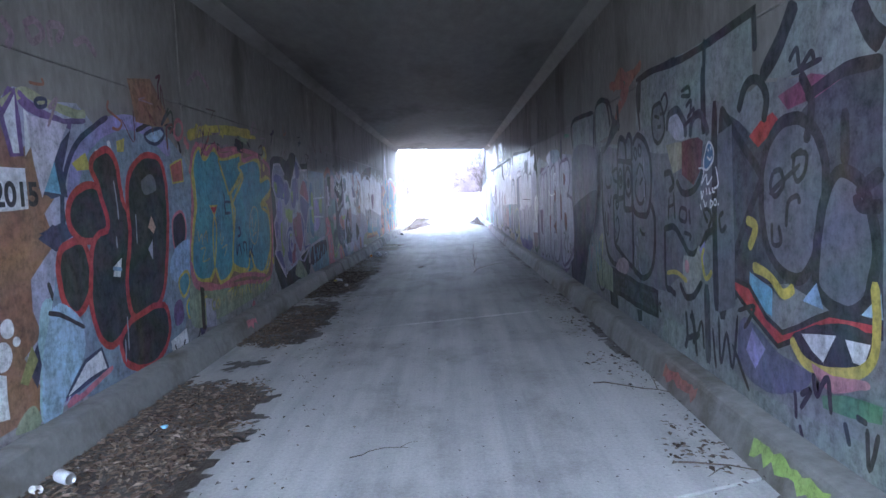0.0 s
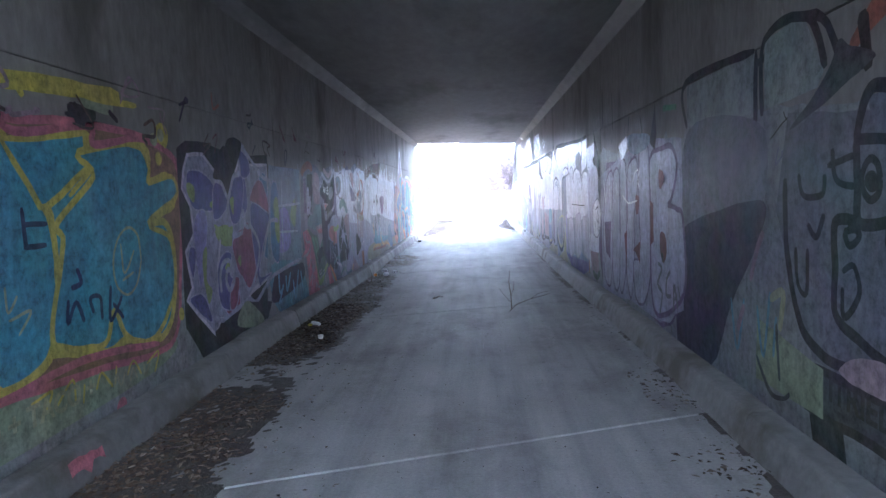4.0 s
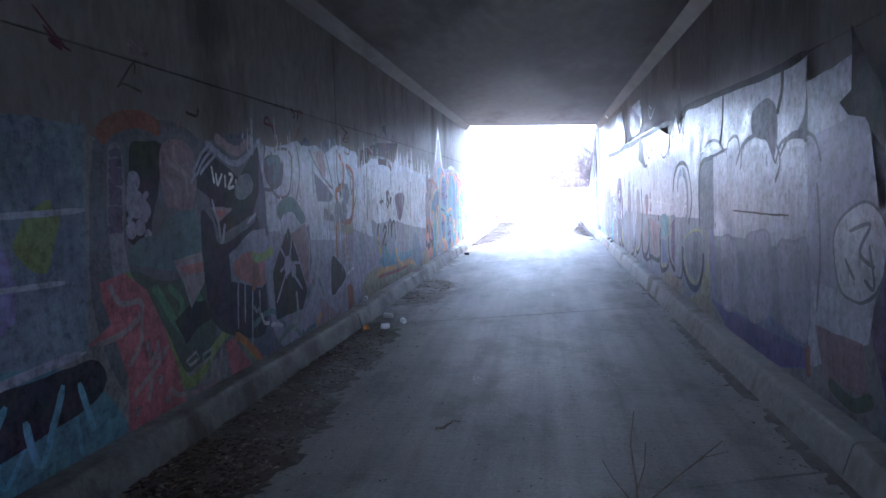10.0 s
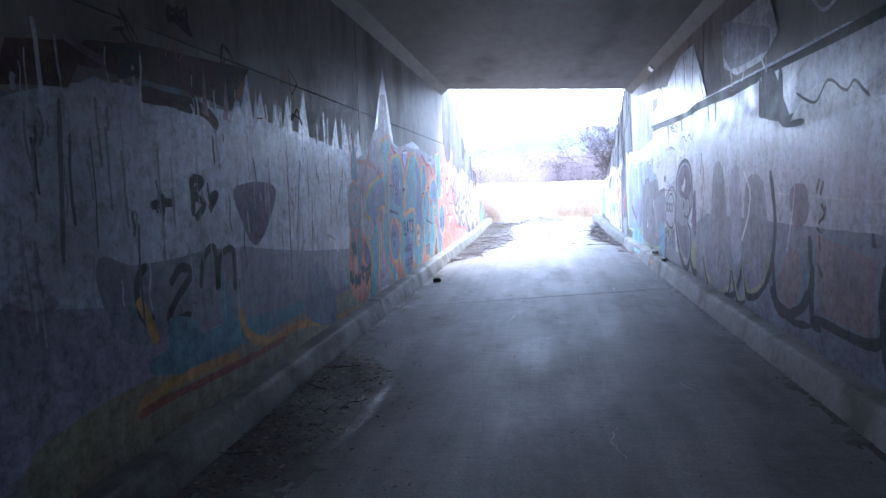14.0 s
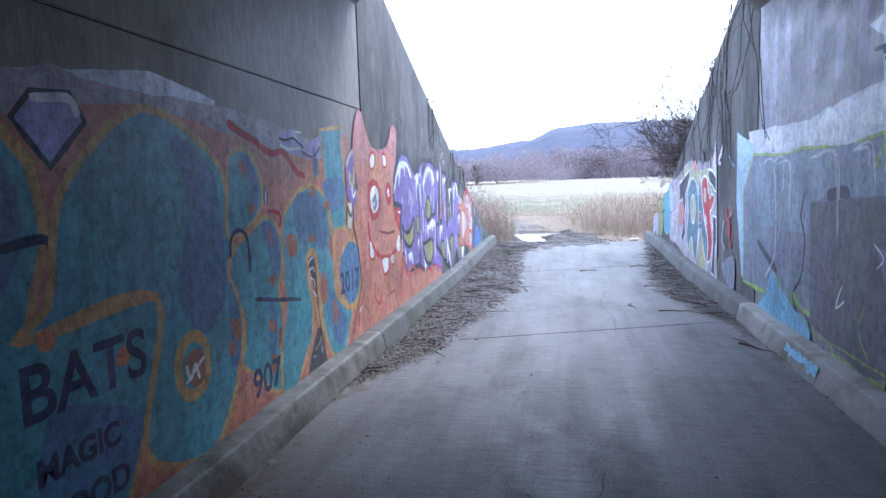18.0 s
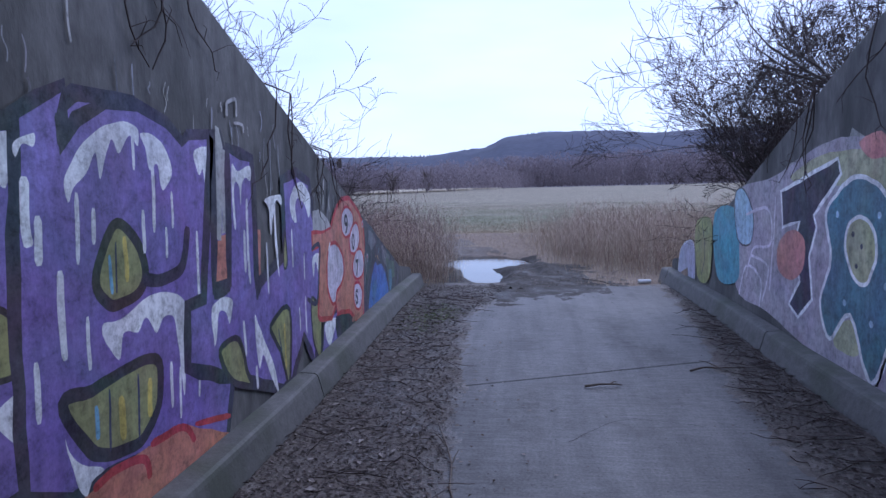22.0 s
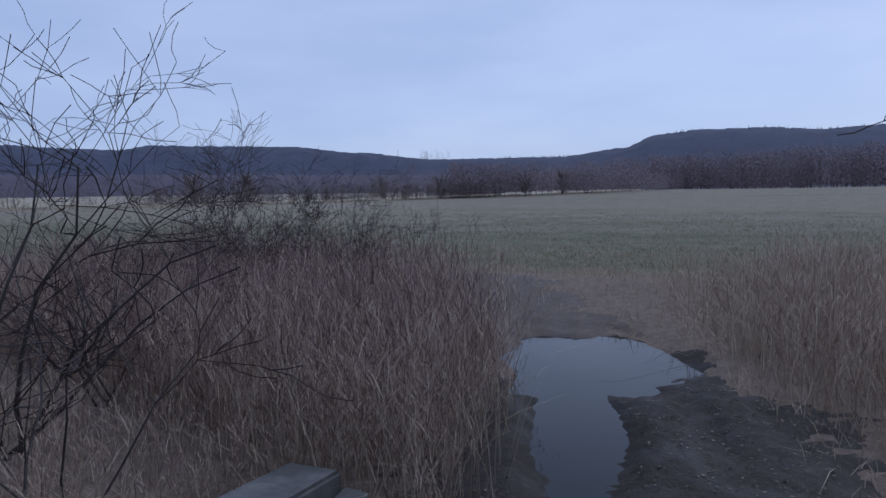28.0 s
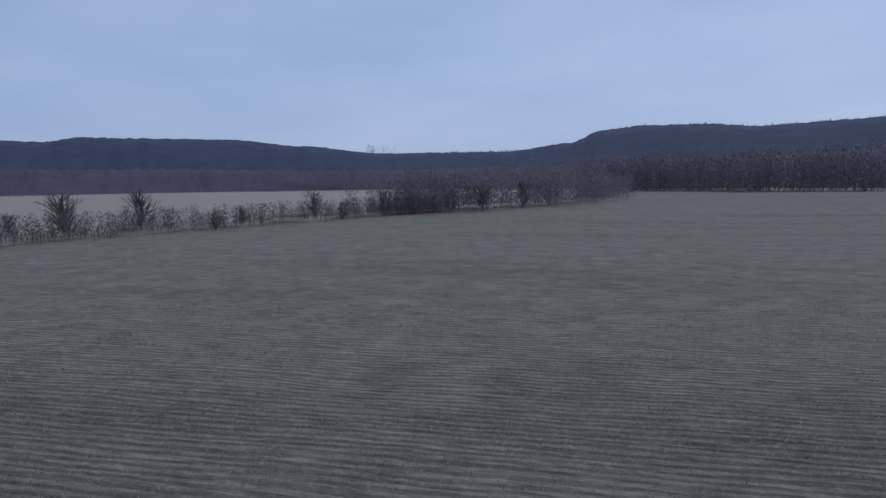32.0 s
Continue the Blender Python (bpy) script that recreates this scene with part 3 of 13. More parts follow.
def curb(name, x_face, side, joints, label):
    """A low cast curb along the wall's foot, its face leaning, in lengths with open joints."""
    root = tagged(place(name), label, "curb", kind="structure")
    for a, b in zip(joints, joints[1:]):
        rnd = random.Random(name + str(a))
        steps = max(2, int((b - a) / 0.16))
        bm = bmesh.new()
        rows = []
        for s in range(steps + 1):
            y = a + 0.008 + (b - a - 0.016) * s / steps
            w = 0.005 * noise.noise((y * 2.3, side, 1.0))
            top = 0.2 + 0.008 * noise.noise((y * 1.1, side, 4.0))
            chip = 0.018 * max(0.0, noise.noise((y * 5.1, side, 8.0)) - 0.25)
            prof = [(0.0, -0.05), (0.218 + w, -0.05), (0.205 + w, 0.03), (0.168 + w, top - 0.036 - chip), (0.158 + w, top - 0.014 - chip), (0.138 + w, top - 0.003 - 0.6 * chip), (0.1, top), (0.016, top + 0.002), (0.009, top - 0.035), (0.0, top - 0.035)]
            rows.append([bm.verts.new((x_face + side * p, y, z)) for p, z in prof])
        for r0, r1 in zip(rows, rows[1:]):
            for k in range(len(prof) - 1):
                bm.faces.new([r0[k], r0[k + 1], r1[k + 1], r1[k]])
        bm.faces.new(rows[0])
        bm.faces.new(rows[-1][::-1])
        bmesh.ops.recalc_face_normals(bm, faces=bm.faces)
        settle(part("curb_length", bm, CONCRETE_CURB if b < 13 or (side < 0 and b < 30) else CURB_DIRTY if b < 30 else CURB_MOSSY, root))
    return root


curb("curb_west", LEFT, 1, [BACK, 0.6, 5.75, 10.9, 16.05, 21.9, 28.1, 33.2, WING_END_L], "chipped concrete curb along the wall foot")
curb("curb_east", RIGHT, -1, [BACK + 1.4, 2.0, 7.15, 12.3, 17.4, 23.2, 29.7, 34.6, WING_END_R], "chipped concrete curb with paint and dirt")

# ---- far distance ----


def lerp(table, v):
    for (a, p), (b, q) in zip(table, table[1:]):
        if a <= v <= b:
            w = (v - a) / (b - a)
            w = w * w * (3 - 2 * w)
            return p + (q - p) * w
    return table[0][1] if v < table[0][0] else table[-1][1]


RIDGE = [(-70, 3.4), (-40, 4.0), (-20, 4.6), (-12, 4.42), (-7, 4.8), (-2.5, 4.85), (0.5, 4.6), (3.5, 3.55), (9, 2.95), (20, 2.95), (27, 3.6), (33, 4.15), (44, 4.15), (47, 3.75), (60, 4.1), (80, 3.4)]
LOWER = [(-70, 2.0), (-20, 2.3), (-8, 2.0), (4, 1.7), (20, 1.5), (40, 1.7), (80, 1.6)]


def hillside(name, table, dist, foot, label, rough_m, mat):
    """A wooded ridge that rings the valley; its height is told by the angle over the plain."""
    v, f, az = [], [], -75.0
    cols = 0
    while az <= 85:
        top = dist * math.tan(radians(lerp(table, az))) + 4.0
        jag = rough_m * (noise.noise((az * 2.1, dist, 0)) + 0.8 * noise.noise((az * 7.7, dist, 1)) + 0.6 * noise.noise((az * 19.0, dist, 2)))
        for r, share in ((foot, -0.02), (foot + 0.3 * (dist - foot), 0.35), (foot + 0.65 * (dist - foot), 0.75), (dist, 1.0), (dist + 300, 0.6)):
            rr = r + 25 * noise.noise((az * 0.4, r * 0.01, 5))
            v.append((-6.7 - rr * math.sin(radians(az)), 54 + rr * math.cos(radians(az)), top * share + (jag if share > 0.9 else 14 * share * noise.noise((az * 0.8, r * 0.004, 9)))))
        cols += 1
        az += 0.2
    for c in range(cols - 1):
        for k in range(4):
            f.append((c * 5 + k, c * 5 + k + 1, c * 5 + 6 + k, c * 5 + 5 + k))
    ob = smooth(part(name, (v, f), mat))
    return tagged(ob, label, "hill", kind="structure")


hillside("backdrop_ridge", RIDGE, 1700, 900, "long wooded ridge, coloured blue-grey for distance haze", 2.2, HILL)
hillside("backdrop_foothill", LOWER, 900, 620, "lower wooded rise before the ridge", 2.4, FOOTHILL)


def far_field():
    edge = [(-900, 640), (-900, 40), (-160, 42), (-66, 103), (-58, 129), (-46, 158), (-36, 174), (-22, 192), (-12, 215), (-9, 290), (-14, 390), (-40, 640)]

    def inside(x, y):
        hit = False
        for (a, b), (c, d) in zip(edge, edge[1:] + edge[:1]):
            if (b > y) != (d > y) and x < a + (c - a) * (y - b) / (d - b):
                hit = not hit
        return hit

    idx, v, f, step = {}, [], [], 5.0

    def at(i, j):
        if (i, j) not in idx:
            x, y = -900 + i * step, 40 + j * step
            idx[i, j] = len(v)
            v.append((x, y, ground_height(x, y) + 0.28))
        return idx[i, j]

    for j in range(120):
        for i in range(180):
            if inside(-900 + (i + 0.5) * step, 40 + (j + 0.5) * step):
                f.append((at(i, j), at(i + 1, j), at(i + 1, j + 1), at(i, j + 1)))
    seen = collections.Counter(frozenset((q[k], q[(k + 1) % 4])) for q in f for k in range(4))
    for q in list(f):
        for k in range(4):
            a, b = q[k], q[(k + 1) % 4]
            if seen[frozenset((a, b))] == 1:
                v += [(v[a][0], v[a][1], v[a][2] - 0.8), (v[b][0], v[b][1], v[b][2] - 0.8)]
                f.append((b, a, len(v) - 2, len(v) - 1))
    tagged(smooth(part("ground_far_field", (v, f), FAR_FIELD)), "pale straw-coloured field beyond the hedgerow", "field", kind="structure")


far_field()


def bare_crown(heap, x, y, z, h, w, rnd, twigs):
    """A leafless tree seen far off: forked stem and a spray of fine shoots."""
    heap.blade(x, y, z, h * 0.75, 0.03 * h, rnd.uniform(-0.1, 0.1), rnd.uniform(0, 6.28))
    for _ in range(twigs):
        a, q = rnd.uniform(0, 6.28), rnd.uniform(0.12, 0.75)
        r = w * 0.25 * rnd.random()
        ln = h * rnd.uniform(0.16, 0.4) * (1.15 - q * 0.55)
        heap.blade(x + r * math.cos(a), y + r * math.sin(a), z + h * (q - 0.1) * 0.95, ln, 0.022 * h * rnd.uniform(0.5, 1.5), rnd.uniform(0.3, 1.6), a, 0.3)


def puff_crown(heap, x, y, z, h, w, rnd, bits):
    """A bare tree far off, its fine shoots read as a loose haze of small tufts on a forked stem."""
    heap.blade(x, y, z - 0.5, h * 0.8, 0.018 * h, rnd.uniform(-0.1, 0.1), rnd.uniform(0, 6.28))
    for _ in range(bits):
        a, q = rnd.uniform(0, 6.28), rnd.random()
        r = w * 0.5 * math.sqrt(rnd.random()) * (1.05 - 0.55 * q)
        s = h * rnd.uniform(0.014, 0.038)
        c = Vector((x + r * math.cos(a), y + r * math.sin(a), z + h * (0.08 + 0.9 * q)))
        i = len(heap.v)
        for _ in range(3):
            heap.v.append(tuple(c + Vector((rnd.uniform(-s, s), rnd.uniform(-s, s), rnd.uniform(-s, s) * 1.5))))
        heap.f.append((i, i + 1, i + 2))


def woods(name, count, spot, height, seed, label, mat, twigs=26):
    rnd = random.Random(seed)
    heap = Heap()
    for _ in range(count):
        x, y, z = spot(rnd)
        h = height * rnd.uniform(0.45, 1.2)
        puff_crown(heap, x, y, z, h, h * 0.65, rnd, twigs)
    return tagged(part(name, heap.pair(), mat), label, "woods", kind="stuff")


# Bluish like the ridge: haze is put into the tree colour.
HILLTREE = islands("hazed_skyline_trees", [(0.035, 0.037, 0.055), (0.07, 0.068, 0.088), (0.05, 0.05, 0.07)])


def ridge_spot(rnd):
    az = rnd.uniform(-26, 56)
    r = rnd.choice((1690, 1690, 890))
    h = r * math.tan(radians(lerp(RIDGE if r > 1000 else LOWER, az)))
    return -6.7 - r * math.sin(radians(az)), 54 + r * math.cos(radians(az)), h - 2.5


def foothill_spot(rnd):
    az, q = rnd.uniform(-30, 56), rnd.random()
    top = 900 * math.tan(radians(lerp(LOWER, az))) + 4.0
    r = 625 + 275 * q
    return -6.7 - r * math.sin(radians(az)), 54 + r * math.cos(radians(az)), top * (0.02 + 0.98 * q ** 0.8) - 4


def line_spot(points, width):
    def spot(rnd):
        k = rnd.randrange(len(points) - 1)
        (a, b), (c, d) = points[k], points[k + 1]
        q = rnd.random()
        return a + (c - a) * q + rnd.gauss(0, width), b + (d - b) * q + abs(rnd.gauss(0, width)), 0.2 + rise(a + (c - a) * q, b + (d - b) * q)
    return spot


woods("far_woods", 1700, line_spot([(-5, 375), (30, 345), (84, 305), (160, 270), (330, 300), (520, 330)], 14), 15, 5, "bare brown woods along the field edge", FOREST, 170)
woods("far_woods_beyond", 1100, line_spot([(-900, 640), (-600, 650), (-300, 640), (-120, 600), (-20, 420)], 16), 17, 6, "bare woods beyond the pale field", FOREST, 90)
woods("foothill_woods", 2200, lambda r: foothill_spot(r), 13, 10, "bare woods climbing the lower rise", FOREST, 40)
woods("middle_thicket", 340, line_spot([(-46, 160), (-36, 172), (-22, 187), (-11, 208), (-7, 280), (-3, 350)], 4.5), 6.2, 7, "leafless thicket running along the field", FOREST, 230)
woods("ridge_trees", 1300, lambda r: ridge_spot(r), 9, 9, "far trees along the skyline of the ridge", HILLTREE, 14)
woods("hedgerow", 1500, line_spot([(-160, 40), (-66, 100), (-58, 126), (-46, 155), (-36, 170)], 1.5), 2.5, 8, "low brown hedgerow between two fields", HEDGE, 90)

def conifers(name, count, az0, az1, r, seed, label):
    """Pointed dark firs on the skyline, each of three stacked skirts."""
    rnd = random.Random(seed)
    heap = Heap()
    for _ in range(count):
        az = rnd.uniform(az0, az1)
        x, y = -6.7 - r * math.sin(radians(az)), 54 + r * math.cos(radians(az))
        z, h = r * math.tan(radians(lerp(RIDGE, az))) + 1.0, rnd.uniform(4, 9)
        for lo, hi, w in ((0.0, 0.55, 0.17), (0.3, 0.8, 0.12), (0.6, 1.0, 0.07)):
            i = len(heap.v)
            heap.v += [(x + h * w * math.cos(k * 1.257), y + h * w * math.sin(k * 1.257), z + h * lo) for k in range(5)] + [(x, y, z + h * hi)]
            heap.f += [(i + k, i + (k + 1) % 5, i + 5) for k in range(5)]
    return tagged(part(name, heap.pair(), PINE), label, "woods", kind="stuff")


conifers("skyline_firs", 90, 8.0, 14.5, 1690, 13, "dark firs standing along the low skyline")
conifers("skyline_firs", 130, -22, 0, 1690, 14, "dark firs along the higher ridge")
woods("skyline_grove", 26, lambda r: (-6.7 - 1690 * math.sin(radians(r.uniform(18.6, 21.6))), 54 + 1690 * math.cos(radians(20)), 1690 * math.tan(radians(2.95)) + 2), 24, 15, "pale bare grove on the skyline", FOREST, 60)

# ---- plants nearby ----


def grow(heap, thin, p, d, length, radius, level, rnd, droop=0.0, kinks=4, forks=(3, 5)):
    """One crooked limb with its side shoots; thick wood goes to heap, fine shoots to thin."""
    pts, radii, q = [tuple(p)], [radius], Vector(p)
    d = Vector(d).normalized()
    ways = [d.copy()]
    for k in range(kinks):
        d = (d + Vector((rnd.uniform(-0.42, 0.42), rnd.uniform(-0.42, 0.42), rnd.uniform(-0.30, 0.34) - droop))).normalized()
        q = q + d * (length / kinks)
        pts.append(tuple(q))
        ways.append(d.copy())
        radii.append(max(0.0028, radius * (1 - 0.66 * (k + 1) / kinks)))
    (heap if level > 1 else thin).tube(pts, radii, 5 if level > 2 else 3)
    if level == 0:
        return
    for _ in range(rnd.randint(*forks)):
        k = rnd.randint(1, kinks)
        side = Vector((rnd.uniform(-1, 1), rnd.uniform(-1, 1), rnd.uniform(-0.5, 0.8)))
        nd = ways[k] * 0.7 + side * 0.85
        grow(heap, thin, pts[k], nd, length * rnd.uniform(0.38, 0.66), radii[k] * 0.75, level - 1, rnd, droop, max(3, kinks - 1), forks)


def bush(name, x, y, height, stems, seed, label, spread=0.5, lean=(0, 0), levels=3, radius=0.02, base=None, droop=0.0, forks=(3, 5), category="shrub"):
    rnd = random.Random(seed)
    wood, thin = Heap(), Heap()
    z = ground_height(x, y) - 0.05 if base is None else base
    root = tagged(place(name), label, category)
    root.location = (x, y, z)
    for _ in range(stems):
        a = rnd.uniform(0, 6.28)
        d = (math.cos(a) * spread * rnd.random() + lean[0], math.sin(a) * spread * rnd.random() + lean[1], 1)
        grow(wood, thin, (rnd.uniform(-0.1, 0.1), rnd.uniform(-0.1, 0.1), 0), d, height * rnd.uniform(0.6, 0.85), radius * rnd.uniform(0.7, 1.2), levels, rnd, droop, 5, forks)
    smooth(part("trunk", wood.pair(), BARK, root))
    part("crown", thin.pair(), TWIG, root)
    return root


def stand(name, count, area, height, seed, mat, label, width=0.008, keep=None, lean=0.25, category="reeds"):
    """A stand of very many stalks over an area (x0, x1, y0, y1)."""
    rnd = random.Random(seed)
    heap = Heap()
    x0, x1, y0, y1 = area
    while count > 0:
        x, y = rnd.uniform(x0, x1), rnd.uniform(y0, y1)
        c = noise.noise((x * 0.8, y * 0.8, seed)) * 0.5 + 0.5
        if rnd.random() > 0.25 + c:
            count -= 0.3
            continue
        if keep and not keep(x, y, rnd):
            count -= 0.3
            continue
        h = height * rnd.uniform(0.45, 1.1) * (0.65 + 0.5 * c)
        heap.blade(x, y, ground_height(x, y) - 0.03, h, width * rnd.uniform(0.6, 1.6), rnd.uniform(0, lean) ** 1.3 * (1 if rnd.random() < 0.93 else 3), rnd.uniform(0, 6.28))
        count -= 1
    return tagged(part(name, heap.pair(), mat), label, category, kind="stuff")


# ---- graffiti: flat coats of spray paint on the walls ----
PALETTE = {
    "black": (0.018, 0.018, 0.02), "blue": (0.03, 0.13, 0.42), "bluegrey": (0.20, 0.27, 0.36), "bluemid": (0.05, 0.16, 0.33), "bluemidsoft": (0.13, 0.19, 0.38),
    "bluesilver": (0.48, 0.54, 0.64), "bluesteel": (0.17, 0.20, 0.27), "brown": (0.26, 0.12, 0.055), "chalk": (0.36, 0.36, 0.34), "charcoal": (0.055, 0.06, 0.075),
    "coral": (0.48, 0.17, 0.15), "cream": (0.62, 0.55, 0.42), "cream2": (0.52, 0.505, 0.41), "darkgreen": (0.04, 0.085, 0.05), "darkgrey": (0.10, 0.105, 0.12),
    "darkteal": (0.10, 0.20, 0.21), "darkteal2": (0.04, 0.15, 0.21), "dusk": (0.20, 0.23, 0.31), "green": (0.08, 0.24, 0.12), "grey": (0.20, 0.21, 0.23),
    "greysoft": (0.25, 0.27, 0.32), "gunmetal": (0.11, 0.115, 0.14), "indigo": (0.026, 0.023, 0.05), "indigosoft": (0.10, 0.105, 0.19), "lavender": (0.30, 0.27, 0.55),
    "lightteal": (0.36, 0.57, 0.60), "lilac": (0.38, 0.38, 0.50), "lilacpale": (0.42, 0.43, 0.52), "lilacwhite": (0.60, 0.55, 0.64), "lime": (0.30, 0.46, 0.08),
    "maroon": (0.16, 0.04, 0.05), "mauve": (0.32, 0.31, 0.38), "mauvegrey": (0.27, 0.26, 0.32), "mauvered": (0.29, 0.19, 0.22), "mauvewarm": (0.34, 0.30, 0.35),
    "mint": (0.235, 0.27, 0.255), "navy": (0.03, 0.04, 0.10), "ochre": (0.52, 0.30, 0.08), "olive": (0.26, 0.27, 0.08), "olivepale": (0.36, 0.36, 0.20),
    "olivesoft": (0.30, 0.28, 0.18), "orange": (0.58, 0.19, 0.06), "orangered": (0.48, 0.09, 0.05), "peach": (0.62, 0.36, 0.25), "pink": (0.50, 0.22, 0.26),
    "pinkgrey": (0.38, 0.28, 0.30), "plum": (0.16, 0.11, 0.20), "purple": (0.17, 0.09, 0.25), "red": (0.46, 0.035, 0.04), "rose": (0.52, 0.13, 0.17),
    "rosegrey": (0.24, 0.235, 0.225), "rust": (0.30, 0.09, 0.045), "rustdot": (0.07, 0.05, 0.05), "sage": (0.26, 0.31, 0.19), "silver": (0.50, 0.51, 0.58),
    "silverband": (0.51, 0.54, 0.62), "silverbright": (0.64, 0.66, 0.72), "sky": (0.30, 0.45, 0.66), "skyblue": (0.16, 0.42, 0.60), "skypale": (0.36, 0.53, 0.66),
    "skyteal": (0.10, 0.27, 0.36), "slate": (0.13, 0.14, 0.17), "steel": (0.13, 0.20, 0.28), "teal": (0.05, 0.285, 0.365), "terracotta": (0.50, 0.175, 0.105),
    "ultra": (0.075, 0.065, 0.27), "crimson": (0.26, 0.05, 0.11), "limedull": (0.26, 0.34, 0.10),
    "umber": (0.10, 0.06, 0.05), "violet": (0.175, 0.115, 0.385), "violetgrey": (0.31, 0.305, 0.42), "violetpale": (0.42, 0.39, 0.55), "white": (0.78, 0.79, 0.83),
    "yellow": (0.55, 0.45, 0.06), "base_east": (0.21, 0.225, 0.235), "base_west": (0.25, 0.25, 0.25),
}
PAINT = {}
MATT = ("black", "charcoal", "navy", "indigo", "darkgrey", "maroon", "umber", "purple", "plum", "red")


def paint_of(name):
    if name not in PAINT:
        PAINT[name] = spray("spray_" + name, PALETTE[name], 0.34 if name.startswith(("silver", "bluesilver")) else 0.42 if name.startswith(("base", "lilac", "white", "dusk")) else 0.5, sheen=0.12 if name in MATT else 0.5)
    return PAINT[name]


COATS = [0]


def graffiti(name, side, label):
    root = tagged(place(name), label, "graffiti", "murals on the tunnel walls")
    return (root, side)


def coat_x(mural):
    """Each coat lies a hair above the one under it."""
    COATS[0] += 1
    lift = 0.0015 + 0.000006 * COATS[0]
    return LEFT + lift if mural[1] == "L" else RIGHT - lift


def curve_through(pts, closed, fine=5):
    """A smooth line through the given places."""
    n, out = len(pts), []
    for k in range(n if closed else n - 1):
        if closed:
            a, b, c, d = (pts[(k + j - 1) % n] for j in range(4))
        else:
            a, b, c, d = pts[max(k - 1, 0)], pts[k], pts[k + 1], pts[min(k + 2, n - 1)]
        for s in range(fine):
            t = s / fine
            out.append(tuple(0.5 * (2 * b[i] + (c[i] - a[i]) * t + (2 * a[i] - 5 * b[i] + 4 * c[i] - d[i]) * t * t + (3 * b[i] - a[i] - 3 * c[i] + d[i]) * t ** 3) for i in (0, 1)))
    if not closed:
        out.append(pts[-1])
    return out


def wobble(pts, size):
    """The unsteady edge of sprayed paint."""
    return [(y + size * noise.noise((y * 9, z * 9, 1)), z + size * noise.noise((y * 9, z * 9, 8))) for y, z in pts]


def flat(mural, name, loop, colour):
    x = coat_x(mural)
    tris = tessellate_polygon([[Vector((y, z, 0)) for y, z in loop]])
    return part(name, ([(x, y, z) for y, z in loop], [tuple(t) for t in tris]), paint_of(colour), mural[0])


def ribbon(mural, name, pts, width, colour, closed=False):
    x = coat_x(mural)
    n, v, f = len(pts), [], []
    for k, (y, z) in enumerate(pts):
        (a, b), (c, d) = (pts[k - 1], pts[(k + 1) % n]) if closed else (pts[max(k - 1, 0)], pts[min(k + 1, n - 1)])
        dy, dz = c - a, d - b
        ln = math.hypot(dy, dz) or 1
        w = 0.5 * width * (1 + 0.22 * noise.noise((y * 5, z * 5, 3)))
        if not closed and k in (0, n - 1):
            w *= 0.55
        v += [(x, y - dz / ln * w, z + dy / ln * w), (x, y + dz / ln * w, z - dy / ln * w)]
    for k in range(n if closed else n - 1):
        j = (k + 1) % n
        f.append((2 * k, 2 * k + 1, 2 * j + 1, 2 * j))
    return part(name, (v, f), paint_of(colour), mural[0])


def straight(pts, step=0.12):
    out = []
    for (a, b), (c, d) in zip(pts, pts[1:] + pts[:1]):
        m = max(1, int(math.hypot(c - a, d - b) / step))
        out += [(a + (c - a) * q / m, b + (d - b) * q / m) for q in range(m)]
    return out


def fill(mural, colour, soft, *pts, rim="", width=0.03):
    pts = [(y, z - 0.11) if z < 0.26 and y > 12 else (y, z) for y, z in pts]
    loop = wobble(curve_through(pts, True) if soft else straight(pts), 0.012)
    flat(mural, "painted_fill", loop, colour)
    if rim:
        ribbon(mural, "painted_outline", loop, width, rim, True)


def line(mural, colour, width, *pts):
    ribbon(mural, "painted_stroke", wobble(curve_through(list(pts), False, 6), 0.006), width, colour)


def dot(mural, colour, y, z, r):
    flat(mural, "painted_spot", wobble([(y + r * math.cos(a), z + r * math.sin(a)) for a in [k * math.pi / 9 for k in range(18)]], 0.01), colour)


def word(mural, colour, height, text, y, z):
    """Hand-sprayed letters on a wall."""
    font = bpy.data.curves.new("lettering", "FONT")
    font.body, font.size, font.offset = text, height * 1.35, 0.006
    ob = new("lettering", font)
    me = bpy.data.meshes.new_from_object(ob)
    bpy.data.objects.remove(ob)
    x, left = coat_x(mural), mural[1] == "L"
    for v in me.vertices:
        a, b = v.co.x, v.co.y
        v.co = (x, y + a if left else y - a, z + b)
    me.materials.append(paint_of(colour))
    ob = new("lettering", me)
    ob.parent = mural[0]


def base_coat(name, side, colour, y0, y1, low, top, rag, label, seed):
    """A rolled coat with a ragged upper edge and brush ends."""
    mural = graffiti(name, side, label)
    rnd = random.Random(seed)
    count = max(1, round((y1 - y0) / 2.4))
    edges = [y0 + (y1 - y0) * k / count for k in range(count + 1)]
    for a, b in zip(edges, edges[1:]):
        pts, y = [(a, low), (b, low)], b
        while y > a:
            pts.append((y, top + rag * noise.noise((y * 0.7, seed, 0)) + rag * 0.5 * noise.noise((y * 4, seed, 2)) + (rag * rnd.random() if rnd.random() < 0.2 else 0)))
            y -= rnd.uniform(0.03, 0.12)
        pts.append((a, pts[-1][1]))
        flat(mural, "rolled_coat", pts, colour)


base_coat("rolled_grey_coat", "R", "base_east", 0.3, 29.6, 0.08, 1.95, 0.12, "pale grey rolled paint under the east graffiti", 31)
base_coat("rolled_dark_coat", "L", "base_west", 0.3, 28.0, 0.08, 1.85, 0.12, "dull grey rolled paint under the west graffiti", 32)

